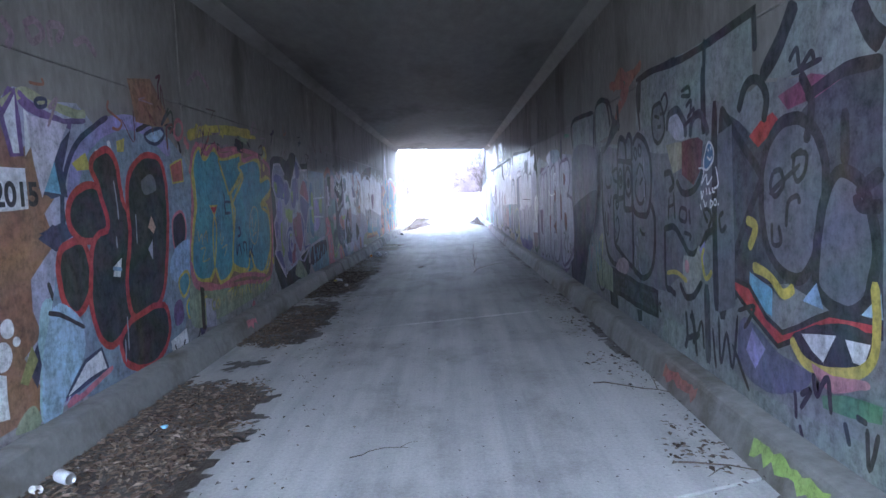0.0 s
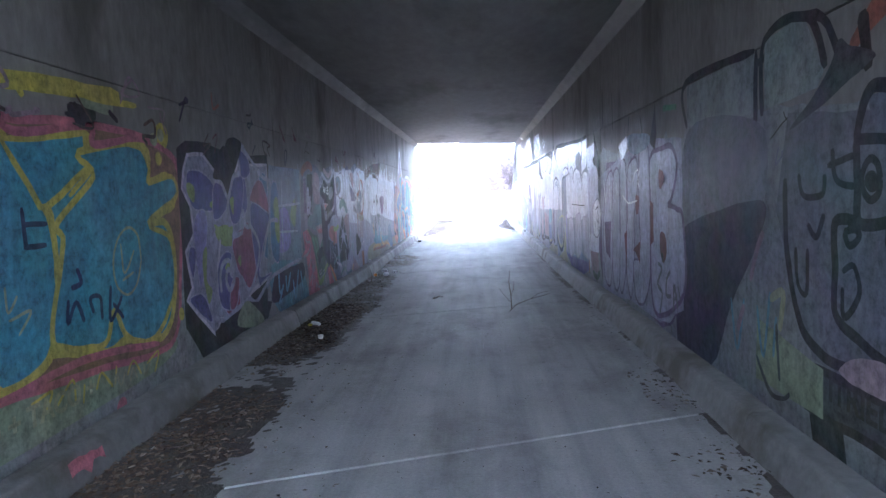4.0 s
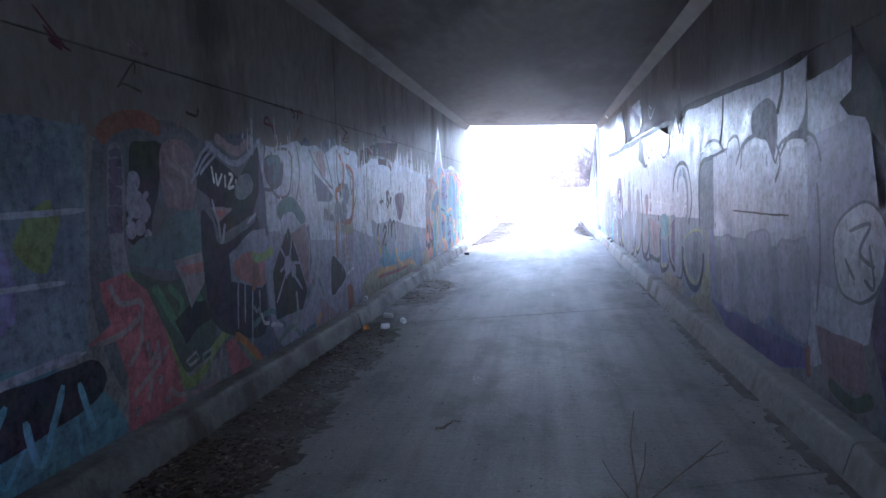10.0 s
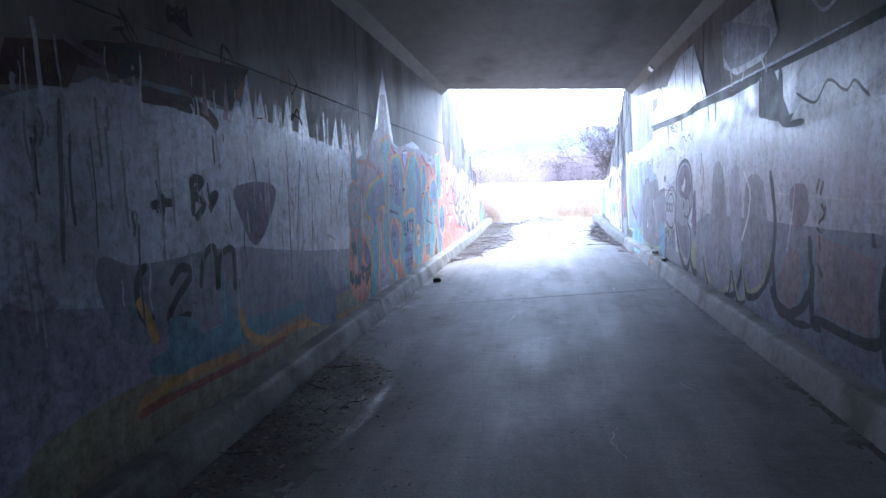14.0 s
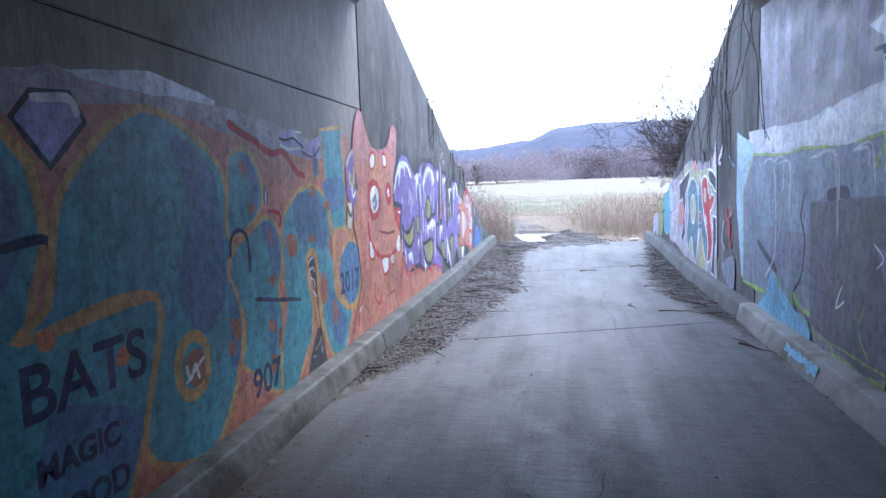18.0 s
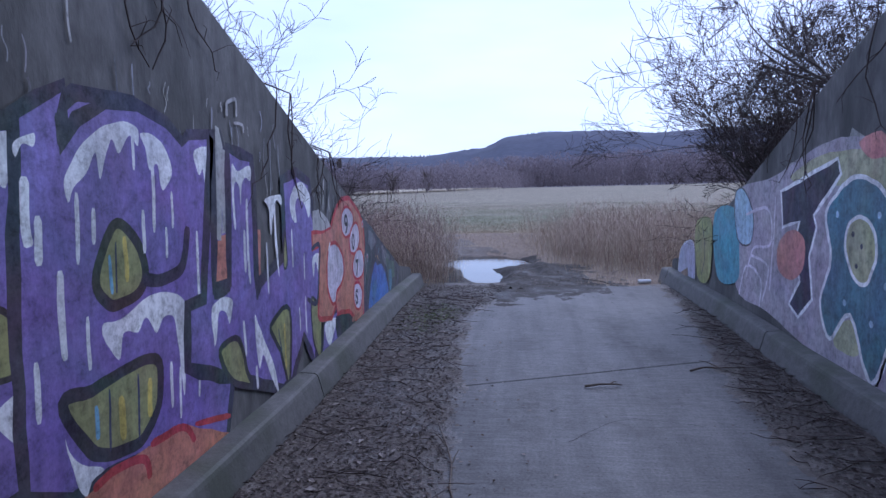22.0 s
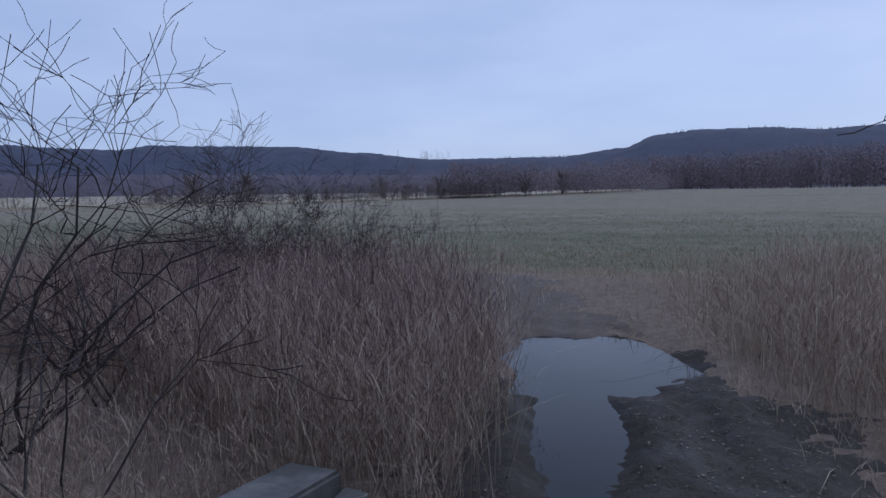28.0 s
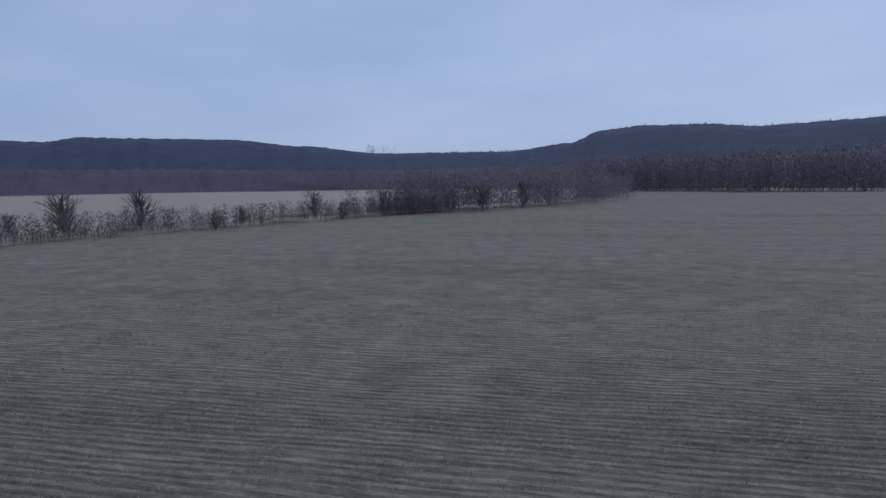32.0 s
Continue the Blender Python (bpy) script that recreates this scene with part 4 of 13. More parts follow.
mural = graffiti("orange_star_mural", "L", "orange-brown star mural with a pale year box, teal and white shards")
fill(mural, "lilac", False, (3.43, 2.05), (3.53, 2.12), (3.8, 2.08), (4.12, 2.11), (4.29, 2), (3.99, 1.21), (3.78, 0.91), (4.12, 0.59), (4.23, 0.31), (3.89, 0.25), (3.5, 0.2), (3.44, 0.74), (3.43, 1.62))
fill(mural, "brown", False, (3.4, 1.89), (3.49, 1.73), (3.75, 1.92), (3.7, 1.68), (3.85, 1.53), (3.7, 1.41), (3.79, 1.23), (3.53, 1.04), (3.52, 0.86), (3.58, 0.71), (3.42, 0.61), (3.54, 0.41), (3.51, 0.28), (3.3, 0.26), (3.18, 0.25), (3.02, 0.27), (3.24, 1.92))
line(mural, "purple", 0.06, (3.41, 1.94), (3.52, 2.09), (3.52, 1.76))
line(mural, "purple", 0.05, (3.56, 2.09), (3.65, 2.02), (3.94, 1.98), (4.05, 1.95))
fill(mural, "white", False, (3.61, 2.01), (3.66, 1.97), (3.85, 1.96), (3.95, 1.95), (3.73, 1.89), (3.58, 1.74))
fill(mural, "navy", False, (3.77, 1.64), (3.89, 1.69), (3.91, 1.52), (3.79, 1.49), (3.67, 1.56))
fill(mural, "navy", False, (3.77, 1.34), (3.92, 1.29), (3.97, 1.23), (3.78, 1.18), (3.63, 1.26))
fill(mural, "lightteal", True, (3.65, 0.91), (3.92, 0.76), (4.1, 0.59), (3.89, 0.52), (3.75, 0.42), (3.7, 0.2), (3.52, 0.21), (3.54, 0.49), (3.54, 0.67))
fill(mural, "navy", False, (3.54, 0.67), (3.44, 0.54), (3.51, 0.42), (3.56, 0.53))
fill(mural, "white", False, (3.75, 0.25), (3.94, 0.4), (4.11, 0.49), (4.21, 0.38), (4.01, 0.32), (3.85, 0.27), rim="purple", width=0.03)
fill(mural, "white", False, (3.32, 1.67), (3.57, 1.67), (3.57, 1.44), (3.28, 1.43))
dot(mural, "white", 3.31, 0.8, 0.055)
dot(mural, "white", 3.37, 0.72, 0.03)
dot(mural, "white", 3.25, 0.66, 0.08)
fill(mural, "white", False, (3.2, 0.58), (3.27, 0.56), (3.26, 0.32), (3.16, 0.33))
word(mural, "black", 0.14, "2015", 3.29, 1.46)
line(mural, "black", 0.035, (3.68, 1), (3.74, 0.87), (3.94, 0.73))
line(mural, "black", 0.03, (3.89, 1.64), (3.89, 1.39), (3.99, 1.24))
line(mural, "rose", 0.05, (3.76, 0.22), (4.18, 0.33), (4.4, 0.41))
fill(mural, "sage", True, (3.38, 0.31), (3.48, 0.32), (3.5, 0.2), (3.3, 0.22))

mural = graffiti("black_red_throwup", "L", "black bubble letters with red outlines on a lavender arch")
fill(mural, "bluegrey", True, (3.77, 1.06), (4.02, 1.57), (4.25, 1.88), (4.64, 2.05), (5.07, 2.08), (5.57, 1.94), (5.87, 1.6), (5.8, 0.81), (5.4, 0.26), (4.76, 0.1), (4.14, 0.17), (3.78, 0.32), (3.65, 0.6))
line(mural, "lavender", 0.11, (3.96, 1.22), (4.01, 1.57), (4.18, 1.84), (4.56, 2.03), (4.98, 2.05), (5.45, 1.88))
line(mural, "navy", 0.04, (3.86, 1.19), (3.91, 1.57), (4.09, 1.85), (4.49, 2.07))
fill(mural, "yellow", False, (4.01, 1.72), (4.18, 1.8), (4.23, 1.69), (4.07, 1.68))
fill(mural, "yellow", False, (4.58, 1.91), (4.7, 1.94), (4.67, 1.83), (4.58, 1.83))
line(mural, "white", 0.04, (4.31, 1.83), (4.33, 1.69))
line(mural, "white", 0.04, (4.47, 1.9), (4.49, 1.82))
line(mural, "white", 0.04, (4.05, 1.39), (4.17, 1.54))
fill(mural, "navy", False, (3.7, 1.52), (3.82, 1.78), (4.04, 1.93), (3.92, 1.68), (3.95, 1.5))
fill(mural, "skyblue", False, (3.72, 1.54), (3.84, 1.73), (3.88, 1.52))
fill(mural, "navy", False, (3.65, 1.29), (3.87, 1.35), (4.04, 1.28), (3.85, 1.22))
fill(mural, "black", True, (3.96, 1.47), (4.14, 1.58), (4.34, 1.54), (4.46, 1.34), (4.44, 1.22), (4.09, 1.22), (3.95, 1.32), rim="red", width=0.05)
fill(mural, "black", True, (4.23, 1.73), (4.42, 1.83), (4.56, 1.74), (4.6, 1.5), (4.73, 1.29), (4.76, 0.94), (4.62, 0.61), (4.32, 0.46), (4.16, 0.59), (4.1, 0.87), (4.19, 1.2), (4.38, 1.3), (4.31, 1.54), rim="red", width=0.05)
fill(mural, "black", True, (3.83, 1.18), (4.06, 1.22), (4.13, 1.05), (4.1, 0.87), (3.96, 0.76), (3.83, 0.84), (3.79, 1.02), rim="red", width=0.05)
fill(mural, "black", True, (4.73, 1.67), (4.99, 1.83), (5.27, 1.78), (5.33, 1.45), (5.26, 1.02), (5.09, 0.66), (4.66, 0.6), (4.58, 0.88), (4.67, 1.2), (4.67, 1.46), rim="red", width=0.05)
fill(mural, "black", True, (4.44, 0.48), (4.66, 0.6), (5.13, 0.61), (5.21, 0.4), (5.07, 0.23), (4.77, 0.18), (4.49, 0.3), rim="red", width=0.05)
fill(mural, "black", True, (5.41, 1.3), (5.59, 1.37), (5.67, 1.24), (5.59, 1.06), (5.42, 1.05), rim="rose", width=0.025)
fill(mural, "peach", False, (4.96, 1.26), (5.03, 1.35), (5.09, 1.26), (5.05, 1.2))
fill(mural, "white", False, (4.43, 1.02), (4.53, 1.07), (4.49, 0.93), (4.4, 0.94))
line(mural, "sky", 0.03, (4.4, 1), (4.52, 0.98))
fill(mural, "lilac", False, (4.94, 1.09), (5.02, 1.16), (5, 1))
fill(mural, "gunmetal", True, (4.91, 1.63), (5.09, 1.68), (5.14, 1.56), (4.94, 1.52))
line(mural, "greysoft", 0.018, (4.5, 1.62), (4.52, 1.5), (4.53, 1.34))
line(mural, "greysoft", 0.018, (4.48, 1.22), (4.48, 1.14))
line(mural, "greysoft", 0.018, (4.54, 0.63), (4.53, 0.38))
line(mural, "greysoft", 0.018, (4.49, 0.47), (4.48, 0.31))
line(mural, "greysoft", 0.018, (4.78, 1.37), (4.77, 1.15))
fill(mural, "skypale", True, (5.01, 1.98), (5.27, 2.07), (5.36, 2.02), (5.19, 1.93), rim="navy", width=0.03)
line(mural, "black", 0.04, (4.88, 2.01), (5.28, 2.13), (5.58, 2.04), (5.67, 1.89))
fill(mural, "brown", False, (4.81, 2.39), (5.18, 2.46), (5.49, 2.15), (5.32, 2.08), (4.89, 2.08))
fill(mural, "orangered", False, (5.43, 1.77), (5.67, 1.84), (5.69, 1.64), (5.46, 1.62), rim="yellow", width=0.02)
fill(mural, "sky", True, (5.42, 1.05), (5.72, 1.11), (5.75, 0.87), (5.48, 0.74), (5.28, 0.86))
fill(mural, "teal", True, (5.44, 0.76), (5.62, 0.83), (5.67, 0.72), (5.52, 0.61), rim="yellow", width=0.03)
fill(mural, "teal", True, (5.57, 0.53), (5.7, 0.59), (5.73, 0.45), (5.61, 0.41), rim="yellow", width=0.03)
fill(mural, "purple", True, (5.31, 0.55), (5.46, 0.6), (5.5, 0.43), (5.33, 0.39))
fill(mural, "white", False, (5.22, 0.29), (5.53, 0.33), (5.57, 0.11), (5.24, 0.08))
line(mural, "black", 0.025, (5.76, 0.55), (5.78, 0.33), (5.91, 0.47), (5.92, 0.19))
line(mural, "black", 0.025, (5.76, 0.17), (5.92, 0.36))
line(mural, "black", 0.025, (5.28, 0.24), (5.37, 0.07), (5.49, 0.24))
fill(mural, "navy", True, (5.83, 0.43), (5.94, 0.47), (5.98, 0.24), (5.84, 0.2))
fill(mural, "skypale", True, (3.61, 0.67), (3.74, 0.86), (3.96, 0.74), (3.99, 0.51), (3.77, 0.28), (3.54, 0.14), (3.55, 0.42))
fill(mural, "white", False, (3.76, 0.27), (3.98, 0.44), (4.18, 0.48), (4.24, 0.33), rim="navy", width=0.03)
fill(mural, "olive", False, (3.36, 0.48), (3.49, 0.67), (3.53, 0.57), (3.43, 0.45))
line(mural, "rose", 0.04, (3.76, 0.22), (4.01, 0.25), (4.3, 0.32))
line(mural, "black", 0.03, (3.66, 0.82), (3.79, 0.78), (4.01, 0.66))
line(mural, "mauvered", 0.05, (3.48, 2.48), (3.56, 2.41), (3.51, 2.33))
line(mural, "mauvered", 0.05, (3.67, 2.49), (3.77, 2.54), (3.84, 2.48), (3.73, 2.41), (3.69, 2.48))
line(mural, "mauvered", 0.05, (3.9, 2.56), (3.91, 2.42))
line(mural, "mauvered", 0.05, (3.9, 2.55), (4.04, 2.57), (3.97, 2.47))
line(mural, "mauvered", 0.05, (4.15, 2.49), (4.29, 2.55), (4.41, 2.47))
line(mural, "mauvered", 0.05, (5.9, 2.53), (6.19, 2.69), (6.46, 2.57))
line(mural, "olivepale", 0.06, (3.42, 2), (3.61, 2.1), (3.81, 2.07), (4.09, 2.04), (4.22, 2.06))
fill(mural, "white", False, (3.41, 1.95), (3.54, 2.1), (3.55, 1.75), (3.47, 1.74), rim="purple", width=0.04)
fill(mural, "lilacwhite", False, (3.62, 1.98), (3.9, 1.97), (4.05, 2.01), (3.95, 1.89), (3.7, 1.5), (3.65, 1.7))
line(mural, "purple", 0.035, (3.57, 2.1), (3.7, 2.03), (3.96, 1.98), (4.21, 2.01))
line(mural, "navy", 0.025, (3.82, 2.07), (3.8, 2.05), (3.76, 2.04), (3.73, 2.04), (3.71, 2.06), (3.73, 2.08), (3.77, 2.09), (3.81, 2.09), (3.82, 2.07))

mural = graffiti("teal_bubble_letters", "L", "teal bubble letters outlined in yellow and pink")
fill(mural, "sage", True, (5.73, 0.81), (6.1, 0.73), (8, 0.56), (8.04, 0.33), (6.33, 0.26), (5.66, 0.33))
line(mural, "yellow", 0.1, (5.84, 2.06), (6.3, 2.15), (6.88, 2.21), (7.68, 2.25))
line(mural, "black", 0.1, (7.12, 2.1), (7.4, 2.1))
line(mural, "sage", 0.08, (7.24, 2.17), (7.6, 2.15))
fill(mural, "brown", True, (5.74, 0.98), (5.86, 1.52), (5.88, 1.82), (6.01, 1.98), (6.17, 1.99), (6.58, 1.99), (7.28, 2.03), (8.07, 1.99), (8.46, 1.76), (8.38, 1.01), (8.24, 0.51), (7.89, 0.43), (7.28, 0.5), (6.55, 0.56), (6.08, 0.61), (5.77, 0.7), rim="rose", width=0.05)
fill(mural, "teal", True, (5.89, 1.67), (5.96, 1.89), (6.07, 1.95), (6.13, 1.86), (6.18, 1.82), (6.28, 1.93), (6.42, 1.99), (6.53, 1.91), (6.56, 1.85), (6.89, 1.91), (7.27, 1.97), (7.31, 1.9), (7.95, 1.94), (7.99, 1.7), (8.28, 1.74), (8.33, 1.52), (7.94, 1.4), (8.21, 1.36), (8.29, 1.02), (8.18, 0.63), (7.91, 0.52), (7.59, 0.62), (7.32, 0.59), (6.86, 0.71), (6.71, 0.69), (6.51, 0.63), (6.29, 0.78), (6.09, 0.69), (5.84, 0.73), (5.76, 0.92), (5.82, 1.14), (5.9, 1.32), (5.91, 1.5), rim="yellow", width=0.06)
line(mural, "yellow", 0.035, (6.51, 1.88), (6.84, 1.57), (6.91, 1.41), (6.88, 0.99), (6.79, 0.76))
line(mural, "yellow", 0.035, (7.31, 1.9), (7.32, 1.77), (7.07, 1.59))
line(mural, "yellow", 0.035, (7.72, 1.63), (7.99, 1.71))
line(mural, "yellow", 0.03, (7.22, 1.46), (7.31, 1.12), (7.21, 0.67))
line(mural, "yellow", 0.035, (7.56, 0.87), (7.56, 0.64))
fill(mural, "rose", False, (6.24, 1.42), (6.48, 1.41), (6.37, 1.27), rim="yellow", width=0.03)
line(mural, "yellow", 0.03, (6.37, 1.27), (6.3, 1.07), (6.32, 0.87), (6.27, 0.78))
line(mural, "yellow", 0.03, (6.37, 1.26), (6.38, 1.06), (6.33, 0.87))
line(mural, "lime", 0.014, (5.92, 1.08), (5.96, 1.21), (6, 1.09), (6.05, 1.19))
line(mural, "lime", 0.014, (6.07, 1.13), (6.13, 1.19), (6.13, 1.12), (6.06, 1.11))
line(mural, "lime", 0.014, (5.94, 1.01), (6.05, 0.99), (5.96, 0.95), (6.09, 0.92))
line(mural, "lime", 0.014, (6.46, 1.15), (6.46, 1))
line(mural, "lime", 0.014, (6.51, 1.04), (6.62, 1.04), (6.54, 0.94), (6.67, 0.92))
line(mural, "navy", 0.03, (6.69, 1.53), (6.68, 1.28), (6.89, 1.27))
line(mural, "navy", 0.03, (6.67, 1.41), (6.84, 1.42))
line(mural, "navy", 0.03, (6.72, 0.8), (6.78, 1.01), (6.85, 0.86), (6.95, 0.98), (6.94, 0.76))
line(mural, "navy", 0.03, (7.06, 0.82), (7.15, 0.87), (7.15, 0.75), (7.05, 0.76))
line(mural, "navy", 0.03, (7.24, 0.97), (7.23, 0.73))
line(mural, "navy", 0.03, (7.34, 0.93), (7.24, 0.84), (7.37, 0.7))
line(mural, "navy", 0.02, (7.51, 1.39), (7.43, 1.11), (7.61, 0.96), (7.78, 1.14), (7.75, 1.41), (7.55, 1.42))
line(mural, "yellow", 0.02, (7.51, 1.39), (7.41, 1.17), (7.48, 0.98), (7.75, 0.91), (7.88, 1.06), (7.82, 1.38))
line(mural, "sage", 0.03, (7.6, 1.32), (7.6, 1.09))
line(mural, "yellow", 0.018, (5.92, 0.54), (6.02, 0.42), (5.95, 0.51), (6.04, 0.54))
line(mural, "yellow", 0.018, (6.1, 0.5), (6.12, 0.42))
line(mural, "yellow", 0.018, (6.21, 0.4), (6.36, 0.46), (6.31, 0.37), (6.22, 0.43))
line(mural, "yellow", 0.018, (6.61, 0.49), (6.78, 0.51), (6.69, 0.39))
line(mural, "yellow", 0.018, (6.81, 0.41), (6.96, 0.52), (6.97, 0.38))
line(mural, "yellow", 0.018, (7.06, 0.46), (7.04, 0.35))
line(mural, "yellow", 0.018, (7.17, 0.39), (7.24, 0.48), (7.35, 0.36), (7.4, 0.48))
line(mural, "yellow", 0.018, (7.52, 0.38), (7.6, 0.46), (7.69, 0.34))
line(mural, "yellow", 0.018, (7.77, 0.39), (7.94, 0.44), (7.87, 0.3))
dot(mural, "yellow", 8.21, 2.06, 0.07)
dot(mural, "yellow", 8.34, 0.64, 0.05)
dot(mural, "rose", 7.43, 0.2, 0.06)
fill(mural, "black", False, (5.89, 0.67), (5.98, 0.62), (5.96, 0.23), (5.88, 0.24))
fill(mural, "lilac", False, (6, 0.52), (6.24, 0.47), (6.24, 0.2), (5.99, 0.24))
dot(mural, "yellow", 8.22, 2.04, 0.1)
dot(mural, "yellow", 8.15, 1.86, 0.05)

mural = graffiti("teal_letter_outlines", "L", "teal bubble letters with yellow rims over faded tags")
fill(mural, "teal", True, (5.9, 1.75), (5.97, 1.9), (6.09, 1.96), (6.2, 1.87), (6.41, 1.97), (6.55, 1.94), (6.61, 1.86), (6.7, 1.74), (6.87, 1.49), (6.91, 1.22), (6.86, 0.87), (6.74, 0.66), (6.42, 0.62), (6.3, 0.77), (6.15, 0.68), (5.86, 0.72), (5.75, 0.89), (5.85, 1.26), (5.93, 1.43), rim="yellow", width=0.05)
fill(mural, "teal", False, (6.57, 1.88), (7.26, 1.97), (7.27, 1.76), (6.87, 1.53), (6.82, 1.53), rim="yellow", width=0.045)
fill(mural, "teal", True, (7.19, 1.85), (7.84, 1.94), (8, 1.79), (7.98, 1.68), (8.33, 1.74), (8.38, 1.57), (7.94, 1.39), (8.25, 1.24), (8.25, 0.84), (7.92, 0.55), (7.57, 0.63), (7.43, 0.84), (7.3, 0.65), (6.92, 0.72), (6.82, 0.83), (6.98, 1.31), (6.95, 1.44), (7.32, 1.71), rim="yellow", width=0.045)
line(mural, "rose", 0.05, (5.83, 1.71), (5.94, 1.92), (6.1, 2), (6.27, 1.92), (6.49, 2.03), (6.67, 1.93), (7.32, 2.02), (7.36, 1.91), (7.97, 1.99), (8.49, 1.81), (8.44, 1.52))
line(mural, "rose", 0.05, (5.72, 0.9), (5.83, 0.7), (6.15, 0.63), (6.41, 0.57), (6.86, 0.6), (7.29, 0.59), (7.97, 0.49))
fill(mural, "red", False, (6.26, 1.4), (6.46, 1.4), (6.37, 1.31), rim="yellow", width=0.03)
line(mural, "yellow", 0.03, (6.37, 1.32), (6.3, 1.15), (6.28, 0.79))
line(mural, "yellow", 0.03, (6.37, 1.32), (6.4, 1.14), (6.29, 0.79))
line(mural, "olivepale", 0.018, (5.93, 1.18), (5.94, 1.08), (6.01, 1.14), (6.02, 1.03))
line(mural, "olivepale", 0.018, (6.06, 1.1), (6.13, 1.16), (6.14, 1.05))
line(mural, "olivepale", 0.018, (5.96, 1), (6.08, 1), (6, 0.88), (6.18, 0.89))
line(mural, "olivepale", 0.018, (6.5, 1.13), (6.51, 1), (6.58, 1.08))
line(mural, "olivepale", 0.018, (6.51, 0.96), (6.67, 0.98), (6.57, 0.87))
line(mural, "olivepale", 0.02, (7.8, 1.13), (7.72, 0.97), (7.59, 0.92), (7.48, 1), (7.46, 1.16), (7.54, 1.31), (7.67, 1.37), (7.78, 1.3), (7.8, 1.13))
line(mural, "olivepale", 0.018, (7.56, 1.27), (7.58, 1.07), (7.72, 1.21))
line(mural, "olivepale", 0.018, (7.55, 1.02), (7.69, 1.06))
line(mural, "navy", 0.03, (6.67, 1.53), (6.68, 1.31))
line(mural, "navy", 0.03, (6.66, 1.44), (6.86, 1.44))
line(mural, "navy", 0.03, (6.66, 1.32), (6.84, 1.32))
line(mural, "navy", 0.03, (6.98, 0.99), (6.96, 0.85), (7.05, 0.96), (7.11, 0.83))
line(mural, "navy", 0.03, (7.21, 0.87), (7.19, 0.96), (7.29, 0.95), (7.29, 0.81))
line(mural, "navy", 0.03, (7.41, 1.01), (7.38, 0.78), (7.53, 0.92))
line(mural, "navy", 0.03, (7.42, 0.89), (7.53, 0.77))
line(mural, "navy", 0.03, (7.08, 1.16), (7.11, 1.07), (7.02, 1.05))
line(mural, "yellow", 0.045, (5.92, 2.13), (5.97, 2.06), (6.07, 2.17), (6.11, 2.09))
line(mural, "yellow", 0.045, (6.18, 2.13), (6.31, 2.19), (6.37, 2.11))
line(mural, "yellow", 0.045, (6.44, 2.15), (6.66, 2.2), (6.76, 2.12))
line(mural, "yellow", 0.045, (6.85, 2.2), (7.16, 2.21), (7.45, 2.2), (7.89, 2.22))
dot(mural, "black", 7.23, 2.06, 0.06)
line(mural, "black", 0.035, (7.09, 2.07), (7.37, 2.05))
line(mural, "black", 0.035, (7.19, 2.15), (7.26, 2))
line(mural, "black", 0.035, (7.54, 2.14), (7.64, 2.08))
word(mural, "olivepale", 0.12, "CO + TACO +", 6.14, 0.37)
line(mural, "olivepale", 0.02, (7.35, 0.35), (7.39, 0.42), (7.44, 0.34), (7.5, 0.42))
line(mural, "olivepale", 0.02, (7.55, 0.33), (7.59, 0.41), (7.64, 0.33))
line(mural, "olivepale", 0.02, (7.73, 0.4), (7.74, 0.32), (7.83, 0.4))
dot(mural, "olivepale", 8.2, 2.04, 0.05)
dot(mural, "olivepale", 8.1, 2, 0.05)
dot(mural, "rose", 5.78, 2.01, 0.04)
dot(mural, "rose", 5.82, 1.97, 0.04)
line(mural, "rose", 0.04, (5.74, 2.11), (5.71, 2.05), (5.64, 2.01), (5.57, 2.03), (5.56, 2.08), (5.59, 2.14), (5.66, 2.18), (5.72, 2.16), (5.74, 2.11))


mural = graffiti("lavender_wildstyle", "L", "purple and green wildstyle letters with a pale outline on black")
fill(mural, "black", False, (8.44, 1.96), (8.6, 2.03), (9.01, 2.05), (9.58, 1.96), (10.61, 2.03), (10.7, 1.7), (10.34, 0.24), (9.53, 0.24), (9.07, 0.24), (8.74, 0.09), (8.59, 0.3), (8.4, 0.51), (8.43, 1.25))
fill(mural, "violetgrey", False, (8.54, 1.79), (8.62, 1.92), (8.92, 1.94), (9.2, 1.77), (9.43, 1.51), (9.54, 1.69), (9.77, 1.93), (9.92, 2.08), (10.04, 1.89), (10.6, 1.92), (10.54, 0.66), (9.89, 0.56), (9.54, 0.33), (9.1, 0.45), (8.96, 0.33), (8.45, 0.72), (8.56, 0.82), (8.48, 1.13), (8.66, 1.26), (8.62, 1.49), (8.49, 1.64), rim="lilacwhite", width=0.035)
fill(mural, "ultra", True, (8.59, 1.75), (8.76, 1.8), (9.04, 1.73), (9.25, 1.52), (9.08, 1.44), (8.65, 1.49), rim="violetpale", width=0.015)
fill(mural, "ultra", True, (9.5, 1.42), (9.7, 1.78), (9.88, 1.79), (9.92, 1.45), (9.69, 1.35), rim="violetpale", width=0.015)
fill(mural, "lavender", True, (8.71, 1.41), (8.89, 1.45), (8.91, 1.24), (8.73, 0.79), (8.65, 1.19), rim="violetpale", width=0.015)
fill(mural, "ultra", True, (8.58, 1.16), (8.67, 1.11), (8.6, 0.89), (8.52, 1.05), rim="violetpale", width=0.015)
fill(mural, "ultra", True, (8.5, 0.72), (8.75, 0.73), (8.91, 0.47), (8.73, 0.54), rim="violetpale", width=0.015)
